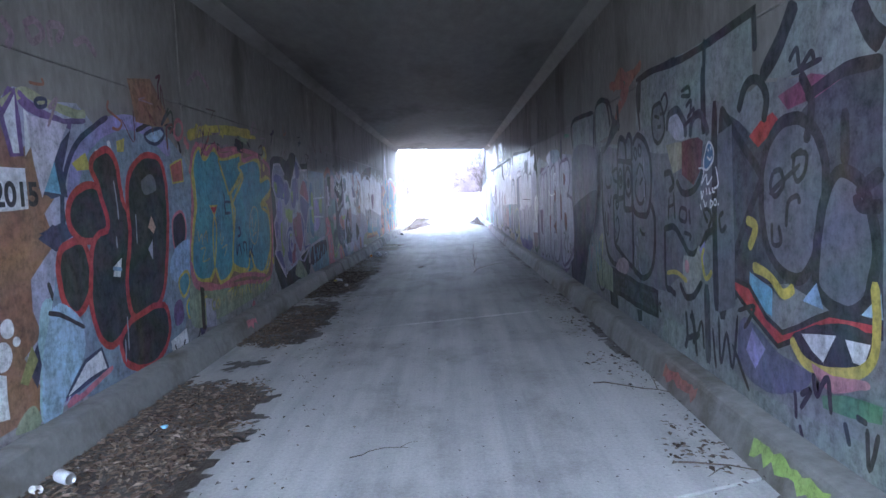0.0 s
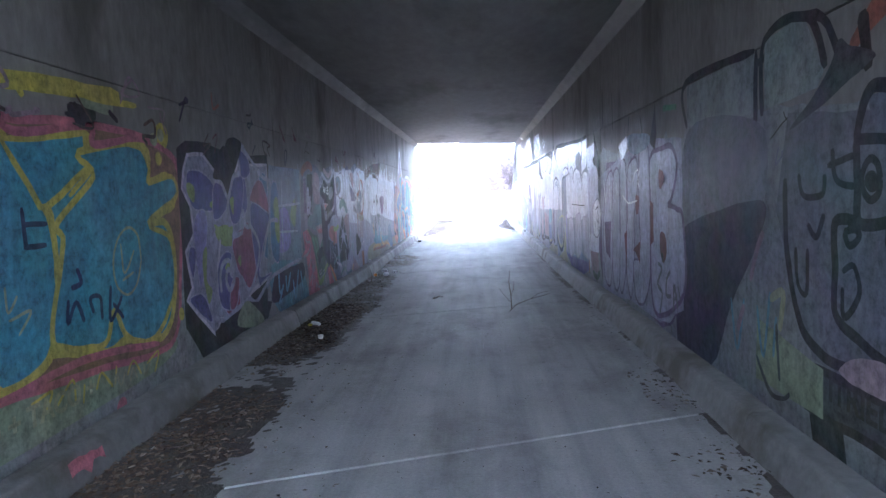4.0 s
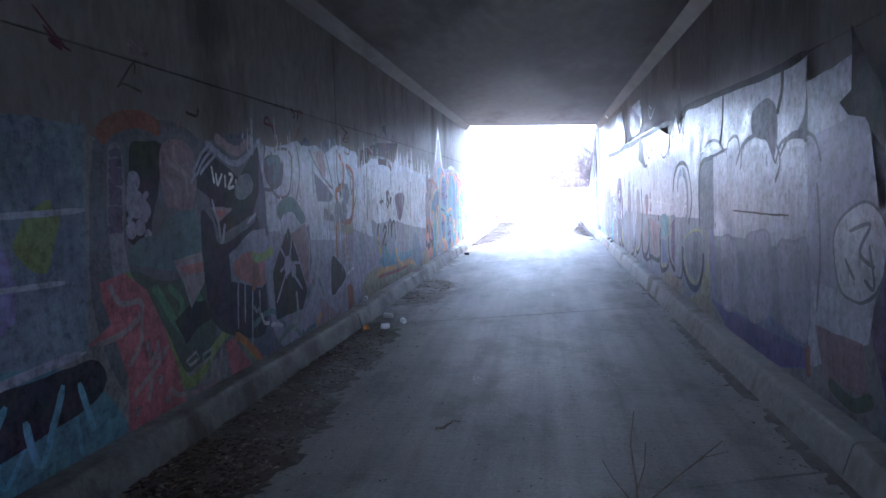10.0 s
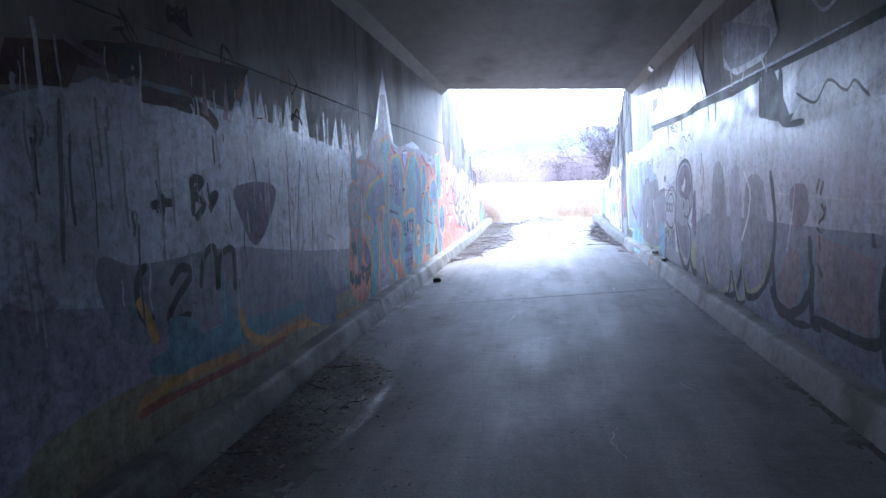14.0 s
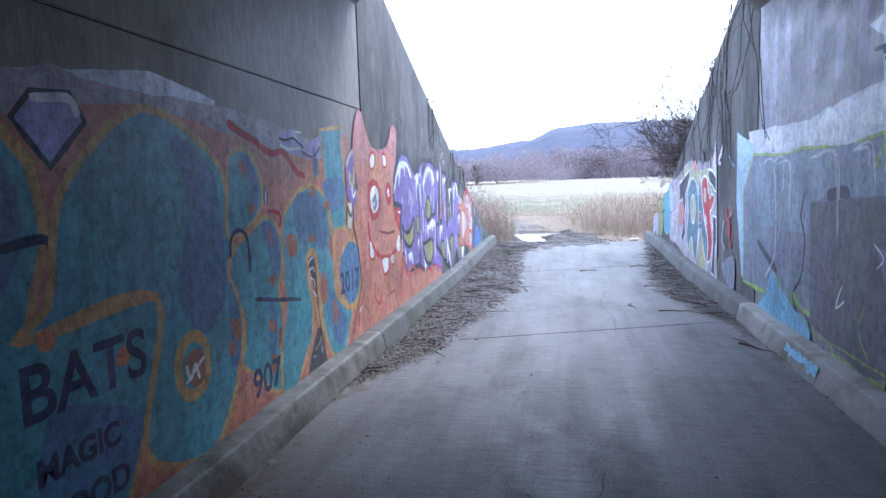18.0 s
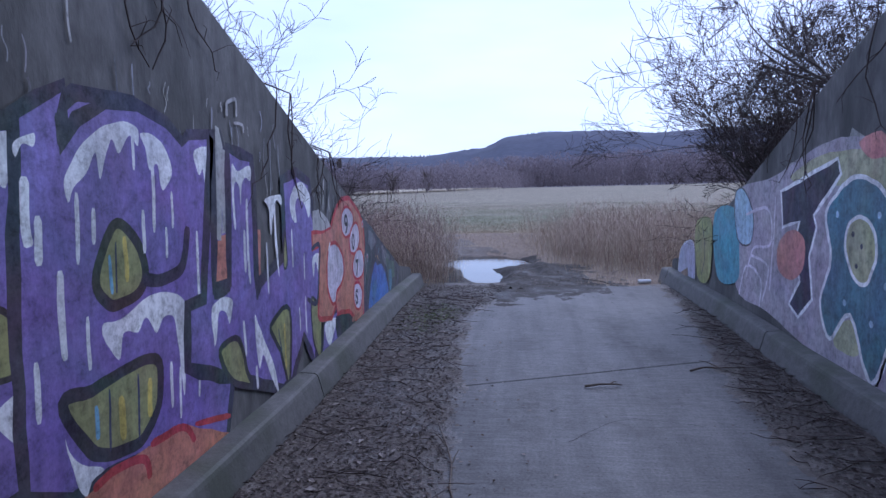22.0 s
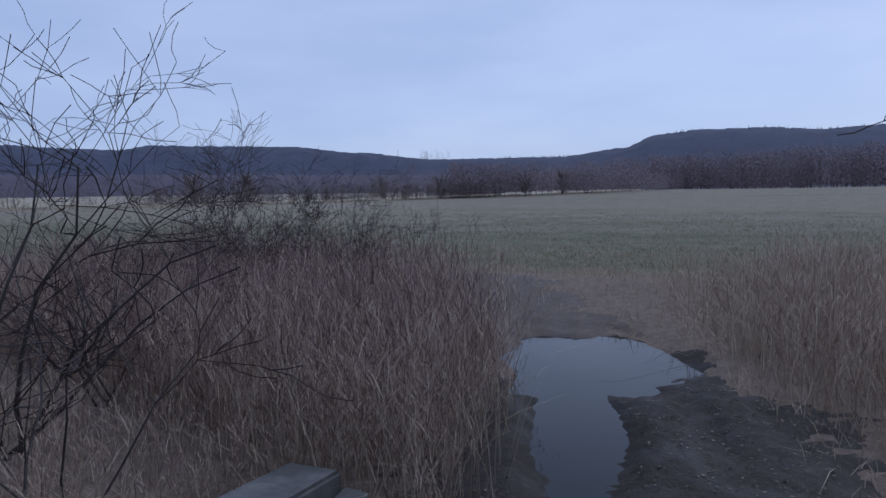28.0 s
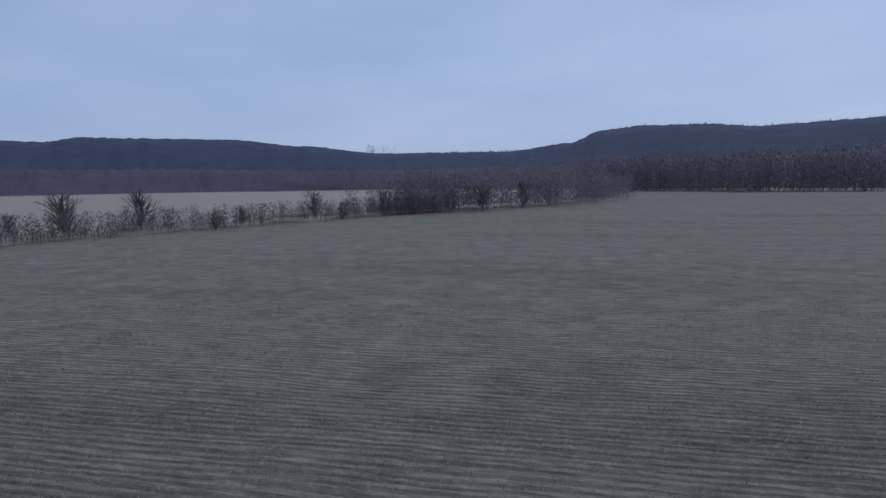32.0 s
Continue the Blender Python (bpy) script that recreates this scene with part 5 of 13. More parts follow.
fill(mural, "crimson", True, (9.52, 1.19), (10.11, 1.24), (10.17, 0.82), (9.9, 0.6), (9.62, 0.9), rim="violetpale", width=0.015)
fill(mural, "crimson", True, (9.13, 0.7), (9.5, 0.73), (9.56, 0.48), (9.27, 0.45), rim="violetpale", width=0.015)
fill(mural, "ultra", True, (9.08, 0.89), (9.26, 0.99), (9.3, 0.67), (9.12, 0.57), rim="violetpale", width=0.015)
fill(mural, "bluemid", True, (10.24, 1.7), (10.57, 1.76), (10.5, 0.88), (10.22, 1.13), rim="violetpale", width=0.015)
fill(mural, "limedull", True, (8.58, 1.68), (8.71, 1.66), (8.7, 1.53), (8.6, 1.57))
fill(mural, "limedull", True, (9.01, 1.52), (9.26, 1.56), (9.3, 1.47), (9.08, 1.45))
fill(mural, "limedull", True, (9.09, 1.27), (9.39, 1.29), (9.47, 1.1), (9.2, 1.13))
fill(mural, "limedull", True, (8.8, 1.09), (8.89, 1.12), (8.84, 0.85), (8.95, 0.74), (8.85, 0.63), (8.78, 0.9))
fill(mural, "limedull", True, (9.56, 1.14), (9.68, 1.17), (9.64, 0.99))
line(mural, "lilacwhite", 0.03, (9.45, 1.01), (9.26, 0.95), (9.27, 0.72), (9.36, 0.73), (9.35, 0.87))
line(mural, "lilacwhite", 0.03, (9.89, 0.56), (10.14, 0.62), (11.17, 0.74), (11.81, 0.72))
line(mural, "lilacwhite", 0.03, (9.21, 1.22), (9.08, 0.89))
line(mural, "lilacwhite", 0.03, (10.33, 1.86), (10.29, 1.23), (10.12, 0.93))
fill(mural, "bluegrey", False, (10.67, 1.92), (11.92, 1.91), (11.83, 0.72), (10.69, 0.73), (10.38, 0.51))
line(mural, "limedull", 0.06, (10.89, 1.47), (10.88, 1.23))
line(mural, "limedull", 0.06, (11.68, 1.45), (11.61, 1.25))
fill(mural, "lavender", True, (10.78, 1.31), (11.28, 1.4), (11.38, 0.96), (10.87, 0.9))
fill(mural, "skyteal", True, (10.55, 0.76), (11.7, 0.65), (12.07, 0.13), (10.76, 0.2))
line(mural, "skyblue", 0.03, (10.82, 0.61), (10.85, 0.3), (11.06, 0.57))
line(mural, "skyblue", 0.03, (11.22, 0.55), (11.25, 0.23), (11.49, 0.57))
line(mural, "skyblue", 0.03, (11.69, 0.6), (11.72, 0.2))
fill(mural, "indigo", True, (10.74, 0.66), (11.52, 0.66), (11.88, 0.65), (11.85, 0.44), (10.96, 0.33), (10.53, 0.36))
line(mural, "skyblue", 0.045, (10.82, 0.65), (10.83, 0.41), (10.98, 0.48), (10.77, 0.29))
line(mural, "skyblue", 0.045, (11.09, 0.59), (11.11, 0.39), (11.29, 0.6))
line(mural, "skyblue", 0.045, (11.38, 0.49), (11.46, 0.25), (11.63, 0.59))
line(mural, "skyblue", 0.045, (11.74, 0.57), (11.82, 0.27))
fill(mural, "sage", True, (9.48, 0.32), (9.76, 0.5), (10.22, 0.25), (10.08, 0.18))
fill(mural, "chalk", True, (10.19, 0.3), (10.38, 0.36), (10.44, 0.26), (10.29, 0.23))
fill(mural, "ultra", True, (9.11, 1.66), (9.26, 1.7), (9.42, 1.56), (9.31, 1.41), (9.07, 1.37), rim="violetpale", width=0.015)
fill(mural, "ultra", True, (9.44, 1.49), (9.59, 1.76), (9.77, 1.8), (9.85, 1.66), (9.71, 1.35), (9.51, 1.3), rim="violetpale", width=0.015)
fill(mural, "crimson", True, (9.49, 1.14), (9.69, 1.18), (9.92, 1.3), (10.2, 1.01), (9.89, 0.61), (9.64, 0.77), (9.49, 0.98), rim="violetpale", width=0.015)
fill(mural, "ultra", True, (10, 1.44), (10.38, 1.47), (10.61, 1.36), (10.25, 0.91), (10.18, 0.7), (10.58, 0.69), (10.27, 0.63), (10.12, 0.67), rim="violetpale", width=0.015)
fill(mural, "crimson", True, (10.25, 1.74), (10.48, 1.66), (10.61, 1.37), (10.25, 1.47), (10.01, 1.54), rim="violetpale", width=0.015)
fill(mural, "ultra", True, (9.77, 2.02), (9.98, 1.98), (10.06, 1.81), (9.81, 1.76), rim="violetpale", width=0.015)
fill(mural, "bluemid", True, (10.71, 1.67), (10.96, 1.62), (10.89, 0.82), (10.61, 0.95), rim="violetpale", width=0.015)
fill(mural, "ultra", True, (9.08, 0.87), (9.22, 1.03), (9.43, 1.02), (9.36, 0.84), (9.53, 0.7), (9.41, 0.5), (9.12, 0.56), rim="violetpale", width=0.015)
fill(mural, "crimson", True, (9.39, 0.74), (9.58, 0.76), (9.5, 0.51), (9.32, 0.5), rim="violetpale", width=0.015)
fill(mural, "limedull", True, (9.07, 1.32), (9.29, 1.26), (9.51, 1.27), (9.4, 1.12), (9.23, 1.15))
fill(mural, "limedull", True, (9.47, 1.53), (9.57, 1.56), (9.53, 1.39))
fill(mural, "limedull", True, (9.58, 0.94), (9.66, 0.98), (9.65, 0.87))
fill(mural, "limedull", True, (10.77, 1.49), (10.94, 1.51), (10.93, 1.04), (10.8, 1.09))
fill(mural, "limedull", True, (11.4, 1.32), (11.65, 1.52), (11.59, 1.16))
fill(mural, "limedull", True, (9.26, 0.9), (9.38, 0.97), (9.34, 0.85))
line(mural, "lilac", 0.05, (9.12, 1.73), (9.3, 1.69), (9.43, 1.56), (9.59, 1.76), (9.77, 1.81), (9.74, 2), (9.85, 2.08), (10.06, 1.97), (10.43, 1.78), (10.72, 1.74))
line(mural, "lilac", 0.05, (8.97, 0.48), (9.18, 0.42), (9.5, 0.47), (9.82, 0.51), (10.05, 0.45), (10.49, 0.62), (10.91, 0.67), (11.77, 0.72))
line(mural, "lilac", 0.05, (9.49, 1.18), (9.74, 1.21), (9.71, 1.32), (9.8, 1.42), (9.84, 1.27), (9.97, 1.25))
line(mural, "lilac", 0.05, (9.92, 1.3), (10.22, 1), (9.89, 0.6), (9.64, 0.77))
line(mural, "lilac", 0.05, (9.4, 0.83), (9.32, 0.88), (9.27, 0.77), (9.34, 0.68), (9.46, 0.75), (9.42, 0.93), (9.25, 0.96), (9.14, 0.86), (9.14, 0.68))
line(mural, "lilac", 0.05, (10.3, 0.83), (10.57, 1.25), (10.91, 1.27))
line(mural, "lilac", 0.05, (10.72, 1.74), (10.59, 1.37))
line(mural, "bluesilver", 0.03, (10.93, 1.44), (11.88, 1.46))
line(mural, "bluesilver", 0.03, (10.93, 1.13), (11.7, 1.1))
line(mural, "bluesilver", 0.03, (11.12, 1.81), (11.02, 0.8))
fill(mural, "black", False, (8.95, 0.36), (9.18, 0.41), (9.59, 0.45), (9.87, 0.47), (10.53, 0.36), (10.36, 0.2), (9.56, 0.21), (9.07, 0.16), (8.93, 0.17))
fill(mural, "sage", True, (9.48, 0.31), (9.76, 0.5), (10.22, 0.24), (10.07, 0.17))
fill(mural, "black", True, (9.21, 1.89), (9.39, 2.05), (9.54, 1.95), (9.46, 1.63), (9.34, 1.72), (9.12, 1.74))
fill(mural, "black", True, (9.52, 2.13), (9.86, 2.11), (9.67, 1.86), (9.48, 1.75), (9.41, 1.94))

mural = graffiti("dark_ground_coat", "L", "soft dark blue and plum paint behind the murals")
fill(mural, "slate", True, (11.96, 1.72), (12.09, 1.88), (12.62, 2.01), (12.95, 1.97), (13.13, 1.92), (13.96, 2), (13.98, 1.19), (13.96, 0.39), (13.28, 0.32), (12.28, 0.43), (12.05, 0.46), (11.88, 0.99))
fill(mural, "indigosoft", True, (13.86, 1.87), (14.15, 1.87), (14.67, 1.95), (15.21, 1.99), (15.04, 0.47), (14.55, 0.25), (13.95, 0.24), (13.68, 0.37))
fill(mural, "bluesteel", True, (14.67, 1.92), (15.21, 1.97), (16.05, 2.07), (15.86, 0.33), (15.24, 0.24), (14.99, 0.29), (14.97, 0.63), (14.93, 1.23), (14.66, 1.52))
fill(mural, "indigosoft", True, (15.82, 1.93), (15.98, 1.87), (16.2, 1.85), (16.85, 1.88), (16.63, 0.43), (16.28, 0.37), (15.62, 0.32))
fill(mural, "bluegrey", True, (16.72, 1.84), (17.12, 1.83), (17.33, 1.93), (17.55, 2), (17.78, 1.94), (18.24, 1.95), (18.05, 0.5), (16.94, 0.43), (16.51, 0.44), (16.58, 1.14))
fill(mural, "bluesteel", True, (17.79, 1.95), (18.08, 1.95), (18.45, 1.94), (19.04, 1.94), (19.57, 1.87), (20.73, 1.85), (21.91, 1.76), (21.66, 0.15), (19.34, 0.18), (18.23, 0.26), (17.59, 0.3))

mural = graffiti("coral_creature_mural", "L", "coral creature with pale line work, ladder and spotted black oval")
line(mural, "rust", 0.11, (12.03, 1.84), (12.14, 1.93), (12.39, 1.99), (12.6, 1.94))
fill(mural, "mauvegrey", True, (12.1, 1.8), (12.2, 1.82), (12.22, 1.57), (12.18, 1.3), (12.2, 1.04), (12.08, 1.06), (12.05, 1.33), (12.06, 1.57))
line(mural, "plum", 0.05, (12.1, 1.76), (12.16, 1.78), (12.21, 1.77))
line(mural, "plum", 0.05, (12.09, 1.71), (12.15, 1.72), (12.21, 1.72))
line(mural, "plum", 0.05, (12.09, 1.66), (12.14, 1.67), (12.2, 1.66))
line(mural, "plum", 0.05, (12.08, 1.6), (12.14, 1.62), (12.2, 1.61))
line(mural, "plum", 0.05, (12.07, 1.55), (12.13, 1.56), (12.19, 1.55))
line(mural, "plum", 0.05, (12.07, 1.5), (12.13, 1.51), (12.18, 1.5))
line(mural, "plum", 0.05, (12.06, 1.44), (12.12, 1.45), (12.18, 1.44))
line(mural, "plum", 0.05, (12.06, 1.39), (12.11, 1.4), (12.17, 1.39))
line(mural, "plum", 0.05, (12.05, 1.34), (12.11, 1.35), (12.17, 1.33))
fill(mural, "black", True, (12.29, 1.83), (12.44, 1.86), (12.6, 1.84), (12.54, 1.57), (12.45, 1.36), (12.39, 1.22), (12.23, 1.26), (12.21, 1.43), (12.26, 1.66))
line(mural, "lilac", 0.04, (12.23, 1.54), (12.31, 1.47), (12.43, 1.55))
line(mural, "lilac", 0.04, (12.22, 1.37), (12.3, 1.46), (12.4, 1.37))
dot(mural, "lilac", 12.3, 1.62, 0.06)
dot(mural, "lilac", 12.28, 1.56, 0.05)
dot(mural, "lilac", 12.33, 1.34, 0.05)
dot(mural, "lilac", 12.25, 1.33, 0.05)
dot(mural, "lilac", 12.3, 1.48, 0.09)
dot(mural, "lilac", 12.38, 1.44, 0.065)
dot(mural, "lilac", 12.4, 1.29, 0.035)
dot(mural, "lilac", 12.39, 1.24, 0.035)
fill(mural, "mauvered", True, (12.59, 1.85), (12.89, 1.88), (12.99, 1.68), (12.9, 1.43), (12.73, 1.44), (12.59, 1.51))
line(mural, "pinkgrey", 0.03, (12.62, 1.82), (12.69, 1.73), (12.84, 1.67), (12.87, 1.51))
line(mural, "pinkgrey", 0.03, (12.73, 1.86), (12.75, 1.74), (12.91, 1.64))
line(mural, "pinkgrey", 0.03, (12.59, 1.67), (12.7, 1.57), (12.73, 1.45))
fill(mural, "darkteal", True, (12.49, 1.3), (12.62, 1.39), (12.83, 1.43), (12.97, 1.39), (13.01, 1.19), (12.91, 1.06), (12.63, 1.05), (12.36, 1.1), (12.2, 1.15), (12.29, 1.26))
fill(mural, "darkgreen", True, (12.23, 1.09), (12.53, 0.99), (13.01, 0.94), (13.12, 0.74), (13.08, 0.45), (12.83, 0.35), (12.69, 0.36), (12.49, 0.68), (12.3, 0.94))
line(mural, "green", 0.06, (12.41, 0.97), (12.51, 0.86), (12.6, 0.72), (12.74, 0.58))
line(mural, "green", 0.06, (12.83, 0.94), (12.93, 0.78), (12.86, 0.65))
line(mural, "green", 0.06, (12.57, 0.95), (12.71, 0.82), (12.67, 0.73))
fill(mural, "black", False, (12.61, 0.71), (12.82, 0.8), (13, 0.78), (13.07, 0.64), (12.87, 0.61), (12.73, 0.53))
fill(mural, "pinkgrey", False, (12.65, 1.1), (12.97, 1.12), (13.06, 0.97), (12.82, 0.77), (12.75, 0.95), rim="chalk", width=0.02)
fill(mural, "coral", False, (12.71, 1.06), (13, 1.06), (13.03, 0.99), (12.8, 0.99))
line(mural, "limedull", 0.08, (12.15, 1.08), (12.29, 0.91), (12.49, 0.64), (12.7, 0.28), (12.94, 0.31), (13.08, 0.41), (13.37, 0.49), (13.66, 0.24), (13.83, 0.11))
fill(mural, "darkgreen", False, (12.71, 0.41), (12.84, 0.45), (12.87, 0.4), (12.75, 0.37), rim="chalk", width=0.025)
fill(mural, "darkgreen", False, (12.92, 0.41), (13.03, 0.42), (13.03, 0.37), (12.93, 0.35), rim="chalk", width=0.025)
fill(mural, "rose", False, (11.94, 1.06), (12.15, 1.09), (12.34, 0.96), (12.52, 0.67), (12.7, 0.23), (13.05, 0.17), (13.33, 0.18), (13.23, 0.41), (13.36, 0.43), (13.66, 0.22), (13.41, 0.15), (12.75, 0.17), (12.34, 0.18), (12.08, 0.17), (12.12, 0.48), (12.04, 0.73), (11.81, 0.74), (12.01, 0.82), (11.96, 0.97))
line(mural, "pinkgrey", 0.035, (12.02, 1.04), (12.1, 0.92), (12.29, 0.91))
line(mural, "pinkgrey", 0.035, (11.87, 0.73), (12.12, 0.75), (12.29, 0.84), (12.27, 0.91))
line(mural, "pinkgrey", 0.035, (12.13, 0.54), (12.27, 0.67), (12.28, 0.82))
line(mural, "pinkgrey", 0.035, (12.15, 0.35), (12.37, 0.46), (12.53, 0.57))
line(mural, "pinkgrey", 0.035, (12.5, 0.29), (12.65, 0.21), (13.05, 0.17), (13.18, 0.38))
line(mural, "pinkgrey", 0.035, (12.31, 0.66), (12.35, 0.47), (12.29, 0.28))
line(mural, "pinkgrey", 0.035, (12.42, 0.63), (12.43, 0.47))
dot(mural, "pinkgrey", 12.39, 0.54, 0.03)
dot(mural, "pinkgrey", 12.34, 0.51, 0.03)
dot(mural, "pinkgrey", 12.42, 0.38, 0.03)
dot(mural, "pinkgrey", 12.49, 0.23, 0.03)
dot(mural, "pinkgrey", 12.18, 0.26, 0.03)
fill(mural, "black", False, (12.99, 1.71), (13.12, 1.85), (13.46, 1.73), (13.6, 1.65), (13.98, 1.97), (13.93, 1.54), (13.8, 1.36), (13.33, 1.24), (13.27, 1.16), (13.17, 1.39), (13.14, 1.51), (12.98, 1.58))
line(mural, "lilac", 0.025, (12.94, 1.67), (13.05, 1.8), (13.17, 1.89))
line(mural, "lilac", 0.025, (12.98, 1.66), (13.11, 1.79), (13.23, 1.87))
line(mural, "lilac", 0.025, (13.03, 1.67), (13.17, 1.77), (13.33, 1.86))
line(mural, "lilac", 0.025, (12.91, 1.61), (12.98, 1.68))
line(mural, "lilac", 0.05, (13.13, 1.91), (13.57, 1.77), (14.03, 2))
line(mural, "pinkgrey", 0.08, (13.26, 1.96), (13.58, 1.87), (13.89, 2.01))
line(mural, "white", 0.025, (13.19, 1.74), (13.22, 1.61))
line(mural, "white", 0.025, (13.25, 1.69), (13.27, 1.6), (13.34, 1.69))
line(mural, "white", 0.025, (13.38, 1.68), (13.38, 1.58))
line(mural, "white", 0.025, (13.44, 1.69), (13.5, 1.67), (13.42, 1.58), (13.52, 1.59))
line(mural, "white", 0.025, (13.55, 1.65), (13.56, 1.58))
fill(mural, "greysoft", True, (13.59, 1.66), (13.79, 1.69), (13.84, 1.58), (13.69, 1.49), (13.53, 1.52))
fill(mural, "coral", False, (13.17, 1.43), (13.45, 1.42), (13.23, 1.33), rim="pinkgrey", width=0.03)
line(mural, "lilac", 0.03, (13.17, 1.5), (13.24, 1.32), (13.28, 1.17), (13.34, 1.31))
line(mural, "lilac", 0.03, (13.7, 1.29), (13.85, 1.36), (13.9, 1.32))
fill(mural, "indigo", True, (13.01, 1.4), (13.15, 1.34), (13.27, 1.16), (13.79, 1.28), (13.9, 1.32), (13.96, 0.39), (13.44, 0.42), (13.1, 0.6), (13.01, 0.91))
fill(mural, "violetgrey", False, (13.37, 1.07), (13.78, 1.23), (14.02, 1.23), (14.07, 0.87), (13.9, 0.73), (13.38, 0.86))
fill(mural, "coral", True, (13.43, 0.99), (13.68, 1.06), (13.99, 0.99), (13.96, 0.75), (13.51, 0.86))
line(mural, "violetpale", 0.025, (13.49, 0.85), (13.45, 0.48))
line(mural, "violetpale", 0.025, (13.6, 0.81), (13.57, 0.49))
line(mural, "violetpale", 0.025, (13.73, 0.77), (13.67, 0.28))
line(mural, "violetpale", 0.025, (13.85, 0.73), (13.84, 0.51))
line(mural, "orange", 0.07, (13.83, 0.12), (13.59, 0.32), (13.4, 0.44))

mural = graffiti("silver_letters", "L", "silver and blue-grey letters with dark seams, spikes and runs")
fill(mural, "bluesilver", True, (13.96, 1.96), (14.1, 1.95), (14.35, 1.95), (14.57, 1.99), (14.82, 2.04), (15.01, 2), (15.36, 2.03), (15.59, 1.96), (16.03, 2.08), (16.52, 2.05), (16.83, 1.93), (16.7, 0.99), (15.88, 0.93), (14.95, 1.01), (14.14, 1.13), (14.05, 1.58))
fill(mural, "violetgrey", True, (14.03, 1.16), (14.7, 1.09), (15.89, 0.99), (16.71, 1.02), (16.62, 0.06), (15.12, 0.15), (14.35, 0.2), (14.06, 0.41))
line(mural, "slate", 0.03, (14.1, 1.95), (14.08, 1.76), (14.2, 1.58), (14.05, 1.57))
line(mural, "slate", 0.03, (14.24, 1.9), (14.16, 1.67), (14.29, 1.51), (14.57, 1.53), (14.68, 1.83), (14.57, 1.94), (14.29, 1.92))
line(mural, "slate", 0.03, (14.81, 1.99), (14.86, 1.74), (14.75, 1.47))
line(mural, "slate", 0.03, (15.14, 1.98), (15.34, 1.81), (15.79, 1.58), (15.74, 1.76), (15.61, 1.98))
line(mural, "slate", 0.03, (16.03, 2.04), (16, 1.71), (16.15, 1.53))
fill(mural, "slate", False, (14.71, 1.13), (15.04, 1.22), (15.09, 0.84), (14.97, 0.63), (14.81, 0.92), rim="lilac", width=0.02)
fill(mural, "slate", False, (15.48, 1.24), (15.5, 1.37), (16.14, 1.18), (15.77, 1.2), rim="lilac", width=0.02)
line(mural, "white", 0.02, (16.84, 2), (16.61, 1.59), (16.21, 1.09), (16.52, 0.93))
line(mural, "white", 0.02, (14.36, 1.51), (14.5, 1.39), (14.87, 1.43))
line(mural, "white", 0.02, (14.02, 1.71), (14.12, 1.89))
line(mural, "slate", 0.018, (16.21, 1.14), (16.38, 1.15), (16.58, 1.11))
line(mural, "slate", 0.018, (16.2, 1.08), (16.37, 1.1), (16.58, 1.06))
line(mural, "slate", 0.018, (16.2, 1.02), (16.36, 1.04), (16.57, 1))
line(mural, "slate", 0.018, (16.19, 0.97), (16.35, 0.98), (16.56, 0.94))
line(mural, "slate", 0.018, (16.18, 0.91), (16.35, 0.92), (16.55, 0.88))
line(mural, "slate", 0.018, (16.17, 0.85), (16.34, 0.86), (16.54, 0.82))
line(mural, "darkteal", 0.05, (13.69, 0.44), (14.07, 0.5), (14.36, 0.29))
line(mural, "darkteal", 0.05, (14.13, 0.17), (14.48, 0.27), (14.71, 0.15), (15.12, 0.16))
line(mural, "darkteal", 0.05, (14.88, 0.47), (15.19, 0.65), (15.39, 0.4))
line(mural, "mauvered", 0.06, (15.82, 0.45), (15.9, 0.28))
line(mural, "mauvered", 0.06, (15.2, 0.77), (15.06, 0.57))
line(mural, "darkteal", 0.14, (14.3, 1.33), (14.43, 1.41), (14.65, 1.42), (14.79, 1.33), (14.93, 1.23))
fill(mural, "gunmetal", True, (14.08, 1.83), (14.33, 1.88), (14.47, 1.79), (14.41, 1.62), (14.22, 1.57), (14.09, 1.66))
line(mural, "steel", 0.07, (14.14, 1.8), (14.25, 1.83), (14.36, 1.79), (14.31, 1.69), (14.18, 1.64))
fill(mural, "black", False, (14.51, 1.21), (14.61, 1.08), (14.82, 0.76), (14.87, 0.65), (14.91, 0.54), (14.77, 0.39), (14.15, 0.4), (14.13, 0.83), (14.21, 0.94))
line(mural, "violetpale", 0.03, (14.25, 1.11), (14.47, 0.87), (14.79, 0.58))
line(mural, "violetpale", 0.03, (14.59, 1.11), (14.47, 0.87), (14.18, 0.55))
line(mural, "violetpale", 0.03, (14.29, 0.82), (14.47, 0.87), (14.83, 0.84))
line(mural, "violetpale", 0.03, (14.47, 0.87), (14.41, 0.74))
dot(mural, "violetpale", 14.46, 0.86, 0.09)
dot(mural, "violetpale", 14.59, 0.79, 0.06)
fill(mural, "mauvered", False, (14.57, 1.14), (14.93, 1.23), (15.03, 1.02), (14.96, 0.61), (14.87, 0.65), (14.73, 0.9), rim="lilac", width=0.02)
fill(mural, "rust", True, (13.76, 1.02), (13.83, 0.98), (13.87, 0.81), (13.72, 0.74))
line(mural, "limedull", 0.08, (13.76, 1.03), (13.86, 0.99), (14.01, 1), (14.15, 1.04))
line(mural, "lilac", 0.035, (15.29, 1.62), (15.34, 1.19), (15.24, 0.71), (15.02, 0.45), (14.83, 0.33), (14.7, 0.15))
line(mural, "lilac", 0.035, (15.01, 0.45), (15.17, 0.58), (15.14, 0.73))
line(mural, "violetpale", 0.05, (15.06, 0.4), (14.94, 0.33), (14.79, 0.15))
line(mural, "violetpale", 0.05, (15.2, 0.43), (15.05, 0.27))
